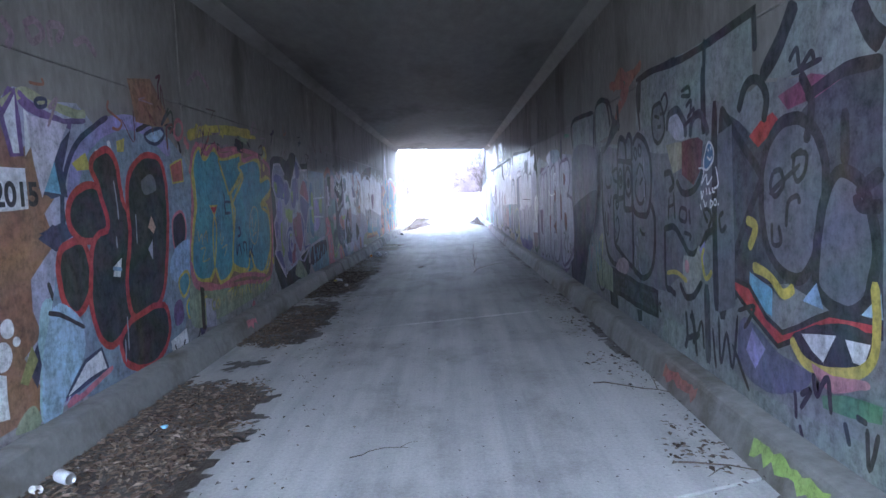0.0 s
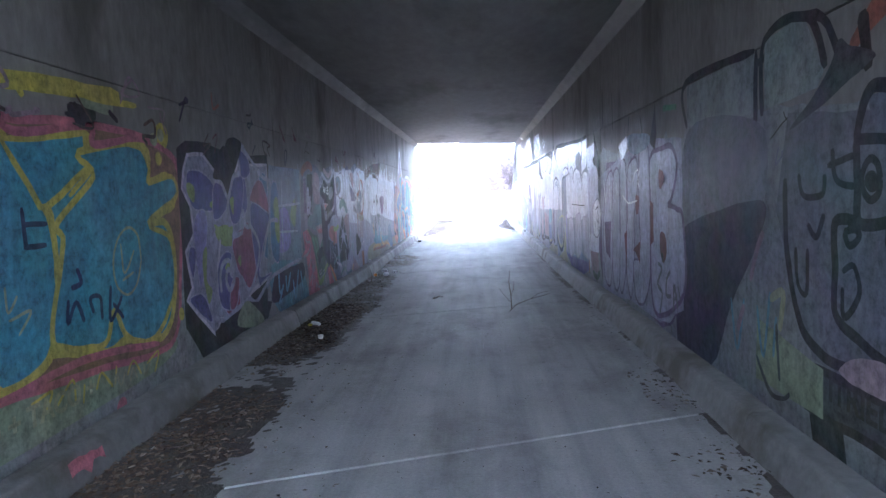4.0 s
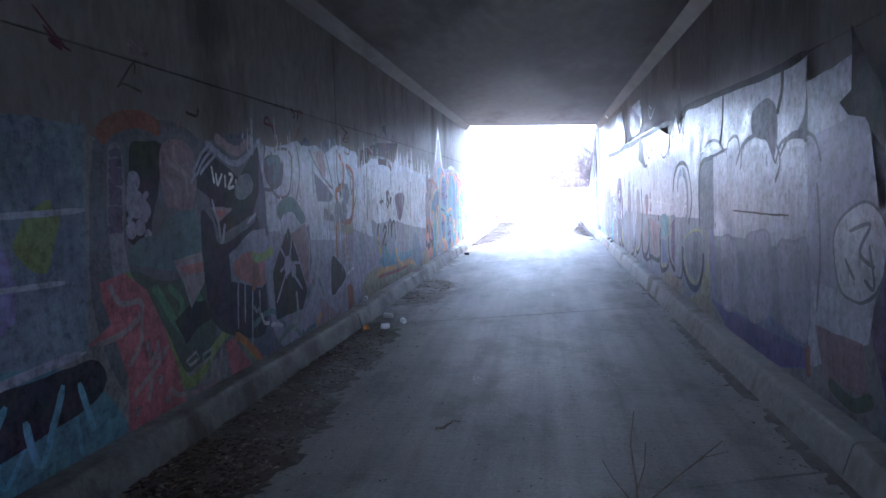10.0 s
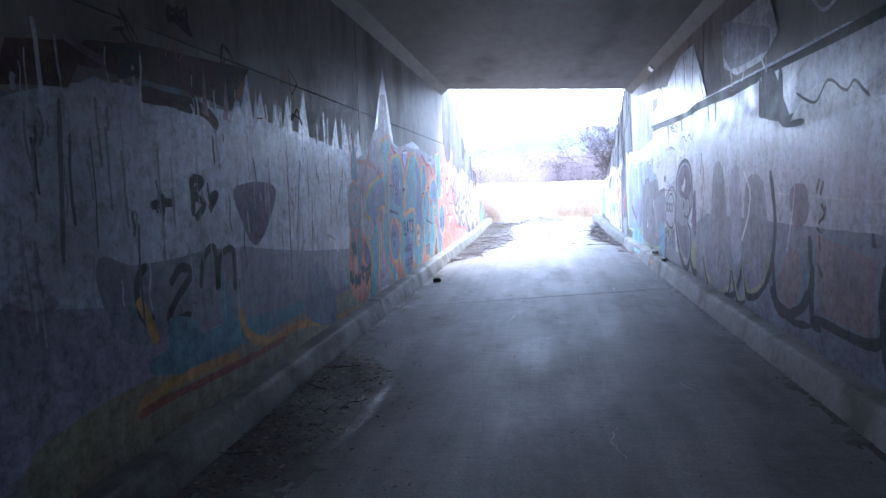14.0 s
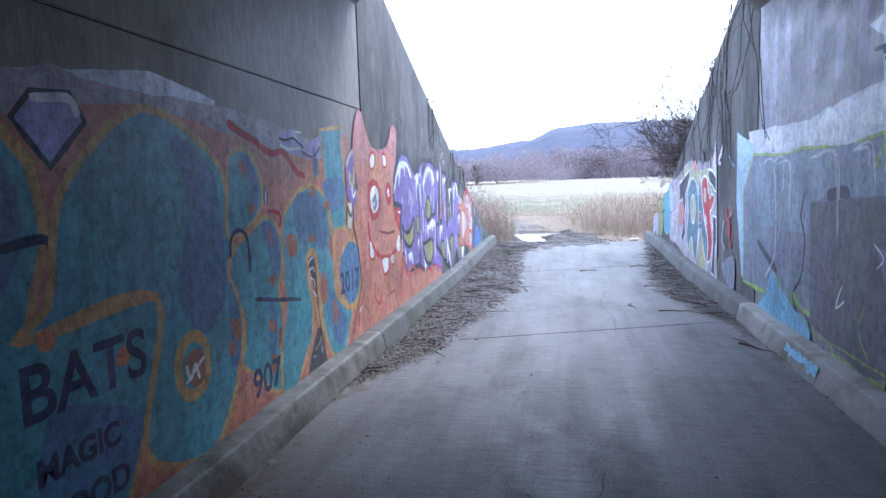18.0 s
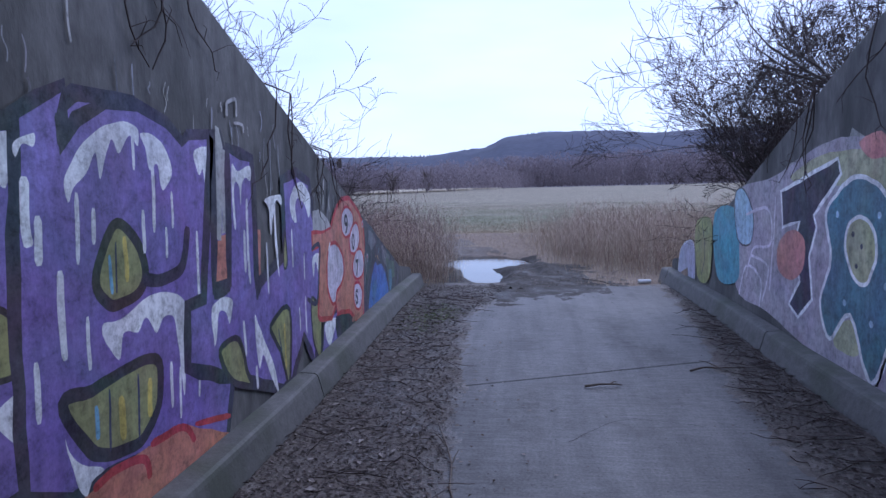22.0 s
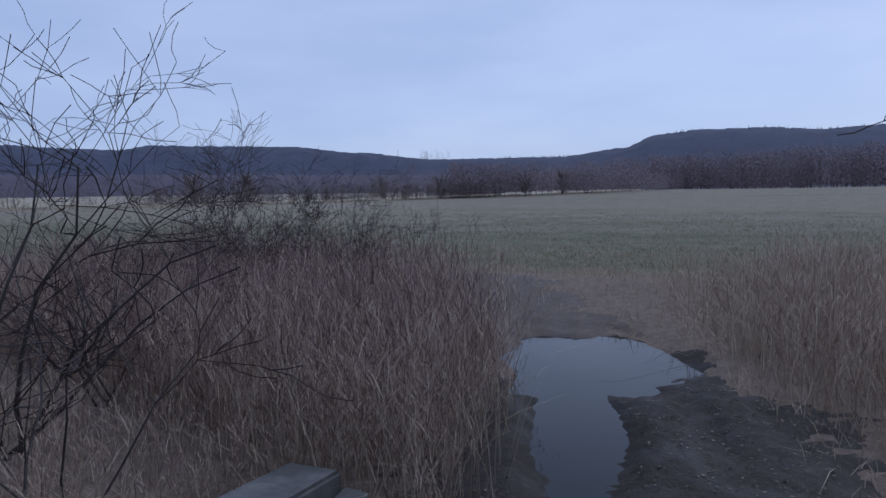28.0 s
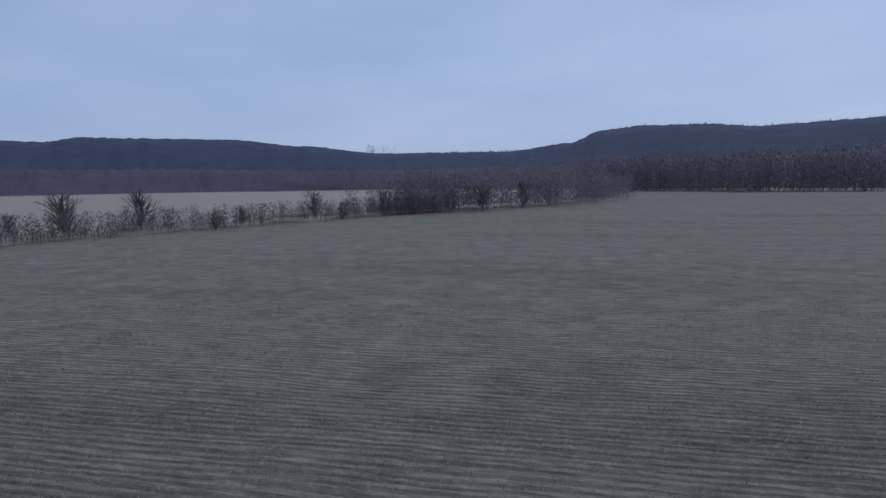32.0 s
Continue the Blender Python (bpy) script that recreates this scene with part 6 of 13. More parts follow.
line(mural, "chalk", 0.05, (14.63, 0.59), (14.64, 0.34), (14.5, 0.2))
line(mural, "greysoft", 0.03, (13.73, 0.61), (13.78, 0.55), (13.84, 0.58))
line(mural, "lilacwhite", 0.035, (13.86, 0.52), (13.91, 0.43), (14.01, 0.41))
line(mural, "lilacwhite", 0.035, (14.04, 0.38), (14.14, 0.37), (14.29, 0.32))
fill(mural, "mauvered", False, (15.08, 0.06), (15.33, 0.39), (15.8, 0.25), (16.09, 0.26), (15.69, 0.08), (15.39, 0.14))
line(mural, "ochre", 0.06, (15.15, 0.14), (15.25, 0.26))
fill(mural, "indigosoft", False, (15.24, 1.75), (15.65, 1.59), (15.82, 1.5), (15.72, 1.43), (15.33, 1.44))
fill(mural, "mauvered", False, (15.27, 1.96), (15.38, 1.82), (15.58, 1.69), (15.6, 1.77), (15.55, 1.97), rim="pinkgrey", width=0.025)
fill(mural, "bluesilver", False, (16.07, 2.05), (16.32, 1.76), (16.59, 1.88), (16.89, 1.82), (17.25, 1.94), (17.65, 2), (18.19, 1.99), (19.07, 1.98), (20.22, 1.92), (21.75, 1.81), (22.89, 1.98), (22.6, 0.5), (17.99, 0.68), (16.52, 0.96), (16.04, 1.14))
fill(mural, "violetgrey", True, (16.01, 1.12), (18.01, 0.85), (22.67, 0.84), (22.62, 0.58), (17.94, 0.37), (16.11, 0.39))
line(mural, "slate", 0.03, (16.32, 1.86), (16.41, 1.78), (16.62, 1.65), (16.48, 1.5))
line(mural, "slate", 0.03, (16.68, 1.65), (16.72, 1.51), (16.57, 1.33))
line(mural, "slate", 0.03, (17.24, 1.87), (17.18, 1.15))
line(mural, "slate", 0.03, (17.99, 1.9), (17.87, 1.39))
line(mural, "lilacwhite", 0.03, (16.27, 1.9), (16.52, 1.8), (16.92, 1.84))
line(mural, "lilacwhite", 0.03, (16.6, 1.51), (16.53, 1.33), (16.22, 1.21))
line(mural, "lilacwhite", 0.03, (16.01, 0.42), (16.13, 0.52), (16.47, 0.59))
fill(mural, "darkgrey", False, (16.01, 1.63), (16.2, 1.64), (16.08, 1.46))
line(mural, "rust", 0.06, (16.08, 1.98), (16.21, 1.87), (16.22, 1.7), (16.14, 1.59), (15.92, 1.56))
line(mural, "rust", 0.06, (15.94, 1.56), (15.93, 1.47), (15.97, 1.42))
line(mural, "rust", 0.06, (15.9, 1.21), (15.87, 1.01), (15.87, 0.74))
line(mural, "rust", 0.06, (15.9, 1.21), (16.39, 1.18), (16.54, 1.35), (16.59, 1.75), (16.32, 1.86))
line(mural, "rust", 0.06, (16.63, 1.73), (16.56, 1.35), (16.45, 1.18), (16.18, 1.13))
line(mural, "lilac", 0.035, (16.39, 1.51), (16.35, 1.44), (16.28, 1.42), (16.21, 1.44), (16.19, 1.51), (16.23, 1.57), (16.3, 1.6), (16.37, 1.57), (16.39, 1.51))
dot(mural, "bluesteel", 16.29, 1.51, 0.13)
line(mural, "lilac", 0.035, (16.27, 1.31), (16.23, 1.25), (16.16, 1.23), (16.1, 1.26), (16.08, 1.32), (16.11, 1.37), (16.18, 1.4), (16.25, 1.37), (16.27, 1.31))
dot(mural, "bluesteel", 16.17, 1.31, 0.13)
line(mural, "lilac", 0.035, (16.04, 1.3), (16.01, 1.25), (15.96, 1.24), (15.92, 1.26), (15.9, 1.31), (15.93, 1.36), (15.98, 1.38), (16.02, 1.36), (16.04, 1.3))
dot(mural, "bluesteel", 15.97, 1.31, 0.13)
line(mural, "mauvered", 0.045, (16.04, 0.92), (16.2, 0.97), (16.36, 0.97))
line(mural, "mauvered", 0.045, (16.05, 0.87), (16.22, 0.91), (16.35, 0.9))
line(mural, "mauvered", 0.045, (16.06, 0.82), (16.23, 0.85), (16.36, 0.84))
line(mural, "mauvered", 0.045, (16.07, 0.76), (16.24, 0.79), (16.37, 0.77))
line(mural, "mauvered", 0.045, (16.08, 0.71), (16.24, 0.72), (16.39, 0.7))
line(mural, "mauvered", 0.045, (16.07, 1.07), (16.25, 1.07), (16.51, 1))
line(mural, "pinkgrey", 0.025, (16.05, 1.02), (16, 0.75), (16.06, 0.71))
line(mural, "pinkgrey", 0.025, (16.13, 1.01), (16.24, 1.01), (16.35, 0.91), (16.29, 0.76))
fill(mural, "black", True, (15.68, 0.82), (15.93, 0.73), (16.12, 0.62), (16.14, 0.5), (15.89, 0.41), (15.63, 0.38), rim="violetpale", width=0.02)
fill(mural, "rust", True, (16.2, 0.39), (16.41, 0.35), (16.39, 0.18), (16.22, 0.22))
line(mural, "olivesoft", 0.12, (15.92, 1.14), (16.18, 1.08), (16.53, 1.09))
line(mural, "violetgrey", 0.07, (16.81, 0.76), (16.6, 0.68), (16.56, 0.81))
line(mural, "violetgrey", 0.07, (16.84, 1.01), (17, 0.93), (17.11, 1.01))
fill(mural, "olivesoft", True, (16.93, 0.39), (17.83, 0.46), (19.78, 0.37), (21.68, 0.34), (21.98, 0.22), (19.08, 0.17), (17.38, 0.18), (16.96, 0.18))
fill(mural, "skyteal", True, (17.76, 0.56), (18.6, 0.57), (19.8, 0.49), (20.86, 0.4), (19.78, 0.37), (18.02, 0.41))
fill(mural, "bluesilver", False, (17.31, 1.94), (17.48, 2), (17.72, 1.98), (17.87, 1.94), (18.24, 1.98), (18.45, 1.93), (18.7, 1.9), (18.93, 1.95), (19.35, 1.91), (19.67, 1.93), (20.02, 1.88), (20.86, 1.83), (21.36, 1.79), (21.95, 1.81), (22.29, 1.93), (22.66, 2.03), (23.25, 2.11), (23.89, 2.02), (24.94, 2.17), (25.51, 2.1), (25.15, 0.41), (22.07, 0.69), (19.86, 0.9), (18.67, 1.05), (17.74, 1.05), (17.4, 1.12), (17.34, 1.6))
fill(mural, "dusk", True, (17.4, 1.14), (17.74, 1.07), (18.67, 1.07), (19.87, 0.92), (22.07, 0.73), (24.34, 0.58), (22.01, 0.39), (19.8, 0.48), (18.6, 0.57), (17.68, 0.65), (17.43, 0.86))
fill(mural, "silverbright", False, (18.37, 1.83), (18.5, 2.25), (18.55, 1.84))
fill(mural, "silverbright", False, (18.8, 1.92), (18.92, 2.15), (18.98, 1.93))
fill(mural, "silverbright", False, (18.93, 1.93), (19.08, 2.3), (19.15, 1.91))
fill(mural, "silverbright", False, (19.15, 1.91), (19.29, 2.2), (19.39, 1.88))
fill(mural, "silverbright", False, (19.44, 1.89), (19.55, 2.11), (19.62, 1.9))
fill(mural, "silverbright", False, (19.67, 1.89), (19.81, 2.23), (19.88, 1.91))
fill(mural, "silverbright", False, (19.98, 1.88), (20.17, 2.34), (20.27, 1.87))
fill(mural, "silverbright", False, (20.86, 1.83), (21.04, 2.16), (21.11, 1.85))
fill(mural, "silverbright", False, (21.21, 1.81), (21.34, 2.16), (21.48, 1.83))
fill(mural, "silverbright", False, (21.7, 1.8), (21.82, 2.11), (21.95, 1.81))
fill(mural, "silverbright", False, (22.43, 1.93), (23.1, 3.01), (23.58, 2.04))
line(mural, "darkgrey", 0.022, (19.1, 1.69), (19.13, 1.43), (19.03, 1.23))
line(mural, "darkgrey", 0.022, (19.73, 1.76), (19.7, 0.97), (19.69, 0.68))
line(mural, "darkgrey", 0.022, (19.99, 1.66), (19.86, 1.07))
line(mural, "darkgrey", 0.022, (20.38, 1.67), (20.46, 1.48))
line(mural, "darkgrey", 0.022, (18.54, 1.8), (18.54, 1.62))
line(mural, "darkgrey", 0.022, (21.21, 1.68), (21.01, 1.27))
line(mural, "lilacwhite", 0.03, (17.47, 1.94), (17.45, 1.6))
line(mural, "lilacwhite", 0.03, (20.8, 1.48), (21.32, 1.55), (21.41, 1.26), (20.72, 1.02), (20.93, 0.8))
line(mural, "lilacwhite", 0.03, (22.21, 1.47), (21.83, 1.17), (22.42, 0.74))
line(mural, "lilacwhite", 0.03, (23.39, 1.73), (23.74, 1.28), (23.03, 0.95))
line(mural, "lilacwhite", 0.03, (18.91, 1.83), (19.02, 1.63), (18.91, 1.38))
line(mural, "lilacwhite", 0.03, (22.56, 1.47), (23.04, 1.64), (23.41, 1.38), (23.06, 0.86))
line(mural, "lilacwhite", 0.03, (24.54, 1.56), (24.36, 1.41), (23.99, 1.35), (23.67, 1.42), (23.57, 1.56), (23.73, 1.7), (24.07, 1.77), (24.42, 1.71), (24.54, 1.56))
fill(mural, "umber", False, (16.9, 1.88), (17.3, 1.93), (17.38, 2.04), (18.25, 2.05), (18.81, 1.99), (19.12, 2.32), (17.82, 2.23), (16.98, 2.07))
line(mural, "umber", 0.09, (17.79, 1.97), (18.09, 1.97), (18.45, 1.95), (18.62, 1.86))
fill(mural, "plum", True, (18.81, 1.48), (19.44, 1.48), (19.33, 1.23), (19.05, 1.04), (18.85, 1.25))
line(mural, "charcoal", 0.05, (18.26, 1.54), (18.25, 1.3))
line(mural, "charcoal", 0.05, (18.26, 1.53), (18.38, 1.51), (18.27, 1.43), (18.38, 1.37), (18.27, 1.28))
line(mural, "charcoal", 0.05, (18.43, 1.4), (18.54, 1.43), (18.44, 1.33))
line(mural, "charcoal", 0.05, (17.76, 1.06), (17.67, 0.99), (17.68, 0.81), (17.79, 0.77))
line(mural, "charcoal", 0.05, (17.96, 0.93), (18.07, 1.01), (18.18, 0.96), (18.01, 0.84), (17.93, 0.73), (18.15, 0.72))
line(mural, "charcoal", 0.05, (18.27, 0.86), (18.33, 1.04), (18.47, 1.08), (18.48, 0.82), (18.53, 1.01), (18.7, 1.05), (18.7, 0.77))
line(mural, "charcoal", 0.05, (17.83, 1.38), (18.05, 1.39))
line(mural, "charcoal", 0.05, (17.94, 1.44), (17.94, 1.32))
line(mural, "ochre", 0.07, (18.76, 0.63), (18.84, 0.44), (19.21, 0.29), (19.76, 0.29), (20.73, 0.13), (21.65, 0.08))
line(mural, "ochre", 0.07, (17.6, 0.34), (17.89, 0.37), (18.25, 0.36), (18.71, 0.31))
line(mural, "ochre", 0.07, (17.66, 0.9), (17.73, 0.79), (17.8, 0.63))
fill(mural, "skyteal", True, (17.93, 0.74), (18.21, 0.65), (18.19, 0.44), (17.93, 0.43))
fill(mural, "skyteal", True, (18.54, 0.93), (18.69, 0.48), (18.53, 0.44))
fill(mural, "steel", True, (20.12, 0.74), (20.55, 0.66), (20.77, 0.22), (19.96, 0.32))
line(mural, "rust", 0.05, (17.59, 0.3), (17.94, 0.3), (18.71, 0.26), (19.5, 0.25))
fill(mural, "mauvered", False, (18.43, 1.93), (18.49, 2.24), (18.51, 1.92))
fill(mural, "mauvered", False, (18.69, 1.92), (18.76, 2.21), (18.79, 1.91))
fill(mural, "bluesilver", False, (18.92, 1.91), (18.97, 2.06), (19.03, 1.91))
fill(mural, "bluesilver", False, (19.13, 1.9), (19.21, 2.2), (19.23, 1.9))
fill(mural, "bluesilver", False, (19.46, 1.9), (19.53, 2.15), (19.55, 1.89))
fill(mural, "bluesilver", False, (19.69, 1.88), (19.77, 2.21), (19.79, 1.88))
line(mural, "greysoft", 0.025, (19.88, 1.48), (19.83, 1.28), (19.74, 1.4))
line(mural, "greysoft", 0.025, (19.95, 1.27), (19.85, 0.9), (20.05, 1.01))
line(mural, "greysoft", 0.025, (19.27, 1.52), (19.27, 1.27))
line(mural, "greysoft", 0.025, (20.9, 1.27), (20.94, 1.07))
line(mural, "greysoft", 0.025, (20.6, 1), (20.85, 0.93))
line(mural, "greysoft", 0.025, (21.23, 1.63), (21.42, 1.36), (21.16, 1.1))

mural = graffiti("teal_blockletters", "L", "huge teal and blue letters with ochre outlines on terracotta")
fill(mural, "mauvewarm", False, (21.72, 1.76), (22.22, 1.91), (22.49, 2.13), (22.72, 2.2), (22.92, 2.64), (23.18, 2.7), (23.32, 2.23), (23.51, 2.04), (23.78, 2), (24.09, 2.05), (24.55, 2.06), (25.11, 2.03), (25.78, 2), (26.63, 1.97), (27.42, 1.95), (27.19, 0.19), (25.14, 0.08), (22.08, 0.11), (21.42, 0.3), (21.27, 0.37), (21.34, 0.98), (21.58, 1.63))
fill(mural, "mauvered", True, (21.78, 1.68), (22.34, 1.79), (22.68, 1.55), (22.2, 1.41), (21.76, 1.33))
fill(mural, "terracotta", True, (21.33, 0.93), (21.51, 1.03), (21.79, 0.97), (22.07, 0.68), (22.06, 0.27), (21.7, 0.23), (21.27, 0.37))
fill(mural, "plum", False, (21.88, 0.84), (22.11, 0.67), (22.19, 0.52), (22.08, 0.44), (21.85, 0.6))
fill(mural, "darkteal2", False, (21.49, 1.54), (21.56, 2.06), (21.71, 1.75), (21.73, 1.51), rim="rust", width=0.04)
fill(mural, "darkteal2", False, (21.75, 1.38), (22.26, 1.89), (22.06, 1.56), (21.87, 1.32), rim="rust", width=0.04)
fill(mural, "darkteal2", True, (21.39, 1.41), (21.57, 1.49), (21.77, 1.38), (21.78, 1.18), (21.69, 0.99), (21.47, 0.99), (21.35, 1.06), rim="rust", width=0.04)
fill(mural, "darkteal2", False, (21.74, 1.13), (21.77, 0.76), (21.74, 0.56), (21.59, 0.41), (21.6, 0.81), rim="rust", width=0.04)
fill(mural, "darkteal2", False, (21.39, 0.96), (21.51, 1.02), (21.45, 0.71), (21.38, 0.59), rim="rust", width=0.04)
line(mural, "mauvered", 0.05, (21.7, 1.22), (21.64, 1.08), (21.53, 1.05), (21.43, 1.12), (21.41, 1.25), (21.47, 1.37), (21.57, 1.42), (21.67, 1.36), (21.7, 1.22))
line(mural, "mauvered", 0.05, (21.64, 1.22), (21.6, 1.15), (21.54, 1.13), (21.48, 1.17), (21.46, 1.25), (21.5, 1.32), (21.56, 1.34), (21.62, 1.3), (21.64, 1.22))
line(mural, "mauvered", 0.04, (21.52, 1.33), (21.51, 1.26))
line(mural, "mauvered", 0.04, (21.59, 1.34), (21.58, 1.25))
line(mural, "mauvered", 0.04, (21.47, 1.2), (21.54, 1.14), (21.62, 1.18))
fill(mural, "teal", True, (21.97, 1.25), (22.16, 1.41), (22.51, 1.54), (22.94, 1.58), (23, 1.19), (22.72, 1.18), (22.59, 1.1), (22.56, 0.8), (22.5, 0.39), (22.28, 0.17), (22.01, 0.24), (22.16, 0.5), (22.16, 0.71), (21.98, 0.84), (22.2, 0.85), (22.29, 1.01), (22, 1.12), rim="ochre", width=0.055)
fill(mural, "bluemid", True, (22.05, 1.25), (22.24, 1.38), (22.61, 1.49), (22.93, 1.51), (22.95, 1.23), (22.63, 1.19), (22.44, 0.96), (22.17, 1.12))
fill(mural, "teal", False, (22.83, 2.03), (23.33, 2.15), (23.39, 1.89), (23.73, 1.93), (23.97, 1.84), (23.99, 1.23), (24.1, 0.57), (23.85, 0.25), (23.35, 0.2), (22.99, 0.37), (22.77, 0.58), (22.83, 1.03), (22.93, 1.16), (23.02, 1.22), rim="ochre", width=0.05)
fill(mural, "bluemid", True, (23.14, 0.75), (23.37, 0.95), (23.63, 0.95), (23.8, 0.72), (23.71, 0.43), (23.37, 0.36), (23.15, 0.55), rim="ochre", width=0.045)
fill(mural, "lilac", True, (22.61, 1), (22.7, 1.05), (22.74, 0.9), (22.67, 0.57), (22.69, 0.29), (22.61, 0.35), (22.61, 0.66), rim="rust", width=0.03)
line(mural, "charcoal", 0.06, (21.27, 0.42), (21.32, 0.53), (21.35, 0.4), (21.4, 0.52))
line(mural, "charcoal", 0.06, (21.43, 0.39), (21.48, 0.46), (21.52, 0.39), (21.45, 0.35))
line(mural, "charcoal", 0.06, (21.55, 0.36), (21.59, 0.46), (21.62, 0.35), (21.66, 0.46))
line(mural, "charcoal", 0.06, (21.7, 0.52), (21.82, 0.5), (21.72, 0.44), (21.82, 0.38))
line(mural, "charcoal", 0.06, (21.92, 0.5), (21.9, 0.3))
line(mural, "charcoal", 0.06, (21.84, 0.47), (22.09, 0.5))
line(mural, "charcoal", 0.06, (21.96, 0.34), (22.04, 0.45), (22.09, 0.36))
line(mural, "charcoal", 0.06, (21.38, 0.85), (21.47, 0.73), (21.49, 0.84), (21.54, 0.68))
line(mural, "rust", 0.05, (21.72, 1.74), (22.08, 1.74), (22.53, 1.68), (22.77, 1.58))
line(mural, "rust", 0.05, (21.31, 0.76), (21.38, 0.65), (21.38, 0.46))
line(mural, "lilacwhite", 0.03, (22.55, 0.13), (22.74, 0.13), (22.94, 0.12))
line(mural, "lilacwhite", 0.03, (22.58, 0.15), (22.62, 0.07))
line(mural, "lilacwhite", 0.03, (22.71, 0.13), (22.74, 0.06))
line(mural, "lilacwhite", 0.03, (22.83, 0.11), (22.86, 0.06))
line(mural, "lilacwhite", 0.03, (23.38, 0.09), (23.45, 0.2), (23.51, 0.06), (23.62, 0.17), (23.7, 0.06))
fill(mural, "terracotta", False, (23.4, 2.01), (23.51, 1.95), (23.85, 1.95), (24.3, 2.08), (24.87, 2.03), (25.5, 2.05), (26.35, 2.01), (27.03, 1.79), (27.78, 2.05), (27.91, 1.56), (28.13, 0.06), (27.28, 0.06), (26.08, 0.11), (23.63, 0.22), (23.06, 0.46), (23.23, 1.88))
fill(mural, "mauvewarm", False, (23.41, 2.03), (23.54, 1.96), (23.85, 1.95), (24.3, 2.1), (24.56, 2.05), (25.5, 2.07), (26.35, 2.03), (27.06, 1.78), (25.87, 1.89), (24.87, 2), (24.44, 1.96), (24, 1.85), (23.7, 1.92), (23.46, 1.82))
fill(mural, "teal", True, (23.15, 0.78), (23.28, 1.67), (23.38, 1.79), (23.53, 1.87), (23.77, 1.9), (23.99, 1.84), (24.15, 1.69), (24.19, 1.39), (24.11, 1.16), (24.16, 1.03), (24.85, 1.05), (24.82, 0.77), (24.67, 0.37), (24.45, 0.16), (24.07, 0.19), (23.77, 0.35), (23.68, 0.47), (23.82, 0.75), (23.73, 0.92), rim="ochre", width=0.05)
fill(mural, "bluemid", True, (23.31, 1.67), (23.52, 1.82), (23.8, 1.85), (24.02, 1.74), (24.1, 1.46), (23.95, 1.18), (23.68, 1.17), (23.37, 1.29))
line(mural, "navy", 0.03, (23.79, 1.53), (23.71, 1.37), (23.56, 1.33), (23.43, 1.4), (23.4, 1.54), (23.47, 1.68), (23.61, 1.74), (23.75, 1.68), (23.79, 1.53))
line(mural, "navy", 0.03, (23.7, 1.52), (23.65, 1.43), (23.57, 1.4), (23.49, 1.44), (23.47, 1.53), (23.51, 1.61), (23.6, 1.64), (23.68, 1.61), (23.7, 1.52))
line(mural, "navy", 0.04, (23.2, 1.46), (23.61, 1.46))
line(mural, "navy", 0.04, (23.19, 1.12), (23.7, 1.05))
line(mural, "navy", 0.04, (23.98, 1.38), (24.21, 1.39), (24.21, 1.21))
fill(mural, "bluemid", True, (23.15, 0.78), (23.24, 0.92), (23.42, 0.99), (23.61, 0.94), (23.72, 0.78), (23.73, 0.56), (23.62, 0.41), (23.41, 0.38), (23.22, 0.49), (23.14, 0.62), rim="ochre", width=0.055)
dot(mural, "navy", 23.32, 0.78, 0.05)
dot(mural, "navy", 23.44, 0.77, 0.05)
dot(mural, "navy", 23.36, 0.65, 0.05)
dot(mural, "rust", 23.42, 0.96, 0.06)
dot(mural, "rust", 23.57, 0.86, 0.06)
dot(mural, "rust", 23.58, 0.52, 0.06)
fill(mural, "bluemid", True, (24.12, 0.67), (24.33, 0.68), (24.67, 0.51), (24.57, 0.26), (24.32, 0.15), (24.07, 0.26))
fill(mural, "teal", True, (24.18, 1.14), (24.28, 1.54), (24.47, 1.76), (24.73, 1.94), (24.93, 1.98), (25.22, 1.9), (25.54, 1.67), (25.59, 1.29), (25.64, 0.94), (25.65, 0.59), (25.35, 0.23), (24.93, 0.24), (24.69, 0.36), (24.85, 1.05), (24.04, 1.02), rim="ochre", width=0.045)
fill(mural, "bluemid", True, (25.06, 1.85), (25.37, 1.75), (25.49, 1.46), (25.49, 0.96), (25.24, 0.76), (25.03, 1.03), (25.17, 1.48))
fill(mural, "lavender", False, (24.09, 1.87), (24.19, 1.97), (24.39, 1.99), (24.47, 1.88), (24.26, 1.69), rim="charcoal", width=0.03)
line(mural, "lilacwhite", 0.04, (24.19, 1.95), (24.38, 1.97), (24.43, 1.9))
line(mural, "ochre", 0.07, (25.26, 0.58), (25.2, 0.48), (25.09, 0.46), (25, 0.53), (24.98, 0.65), (25.03, 0.75), (25.14, 0.78), (25.24, 0.71), (25.26, 0.58))
fill(mural, "rust", True, (25.04, 0.68), (25.19, 0.69), (25.22, 0.52), (25.09, 0.51))
line(mural, "white", 0.02, (25.05, 0.64), (25.08, 0.55), (25.13, 0.62), (25.17, 0.53))
line(mural, "white", 0.02, (25.04, 0.54), (25.22, 0.64))
line(mural, "red", 0.05, (23.41, 2.03), (23.54, 1.95), (23.7, 1.92))
dot(mural, "orange", 24.58, 0.82, 0.05)
dot(mural, "orange", 24.16, 1, 0.05)
fill(mural, "ultra", False, (26.91, 1.8), (27.03, 1.87), (27.04, 1.67), (26.92, 1.64), rim="olive", width=0.03)
fill(mural, "lavender", False, (27.85, 1.76), (27.99, 1.87), (27.93, 1.32), (27.73, 1.14), rim="olive", width=0.03)
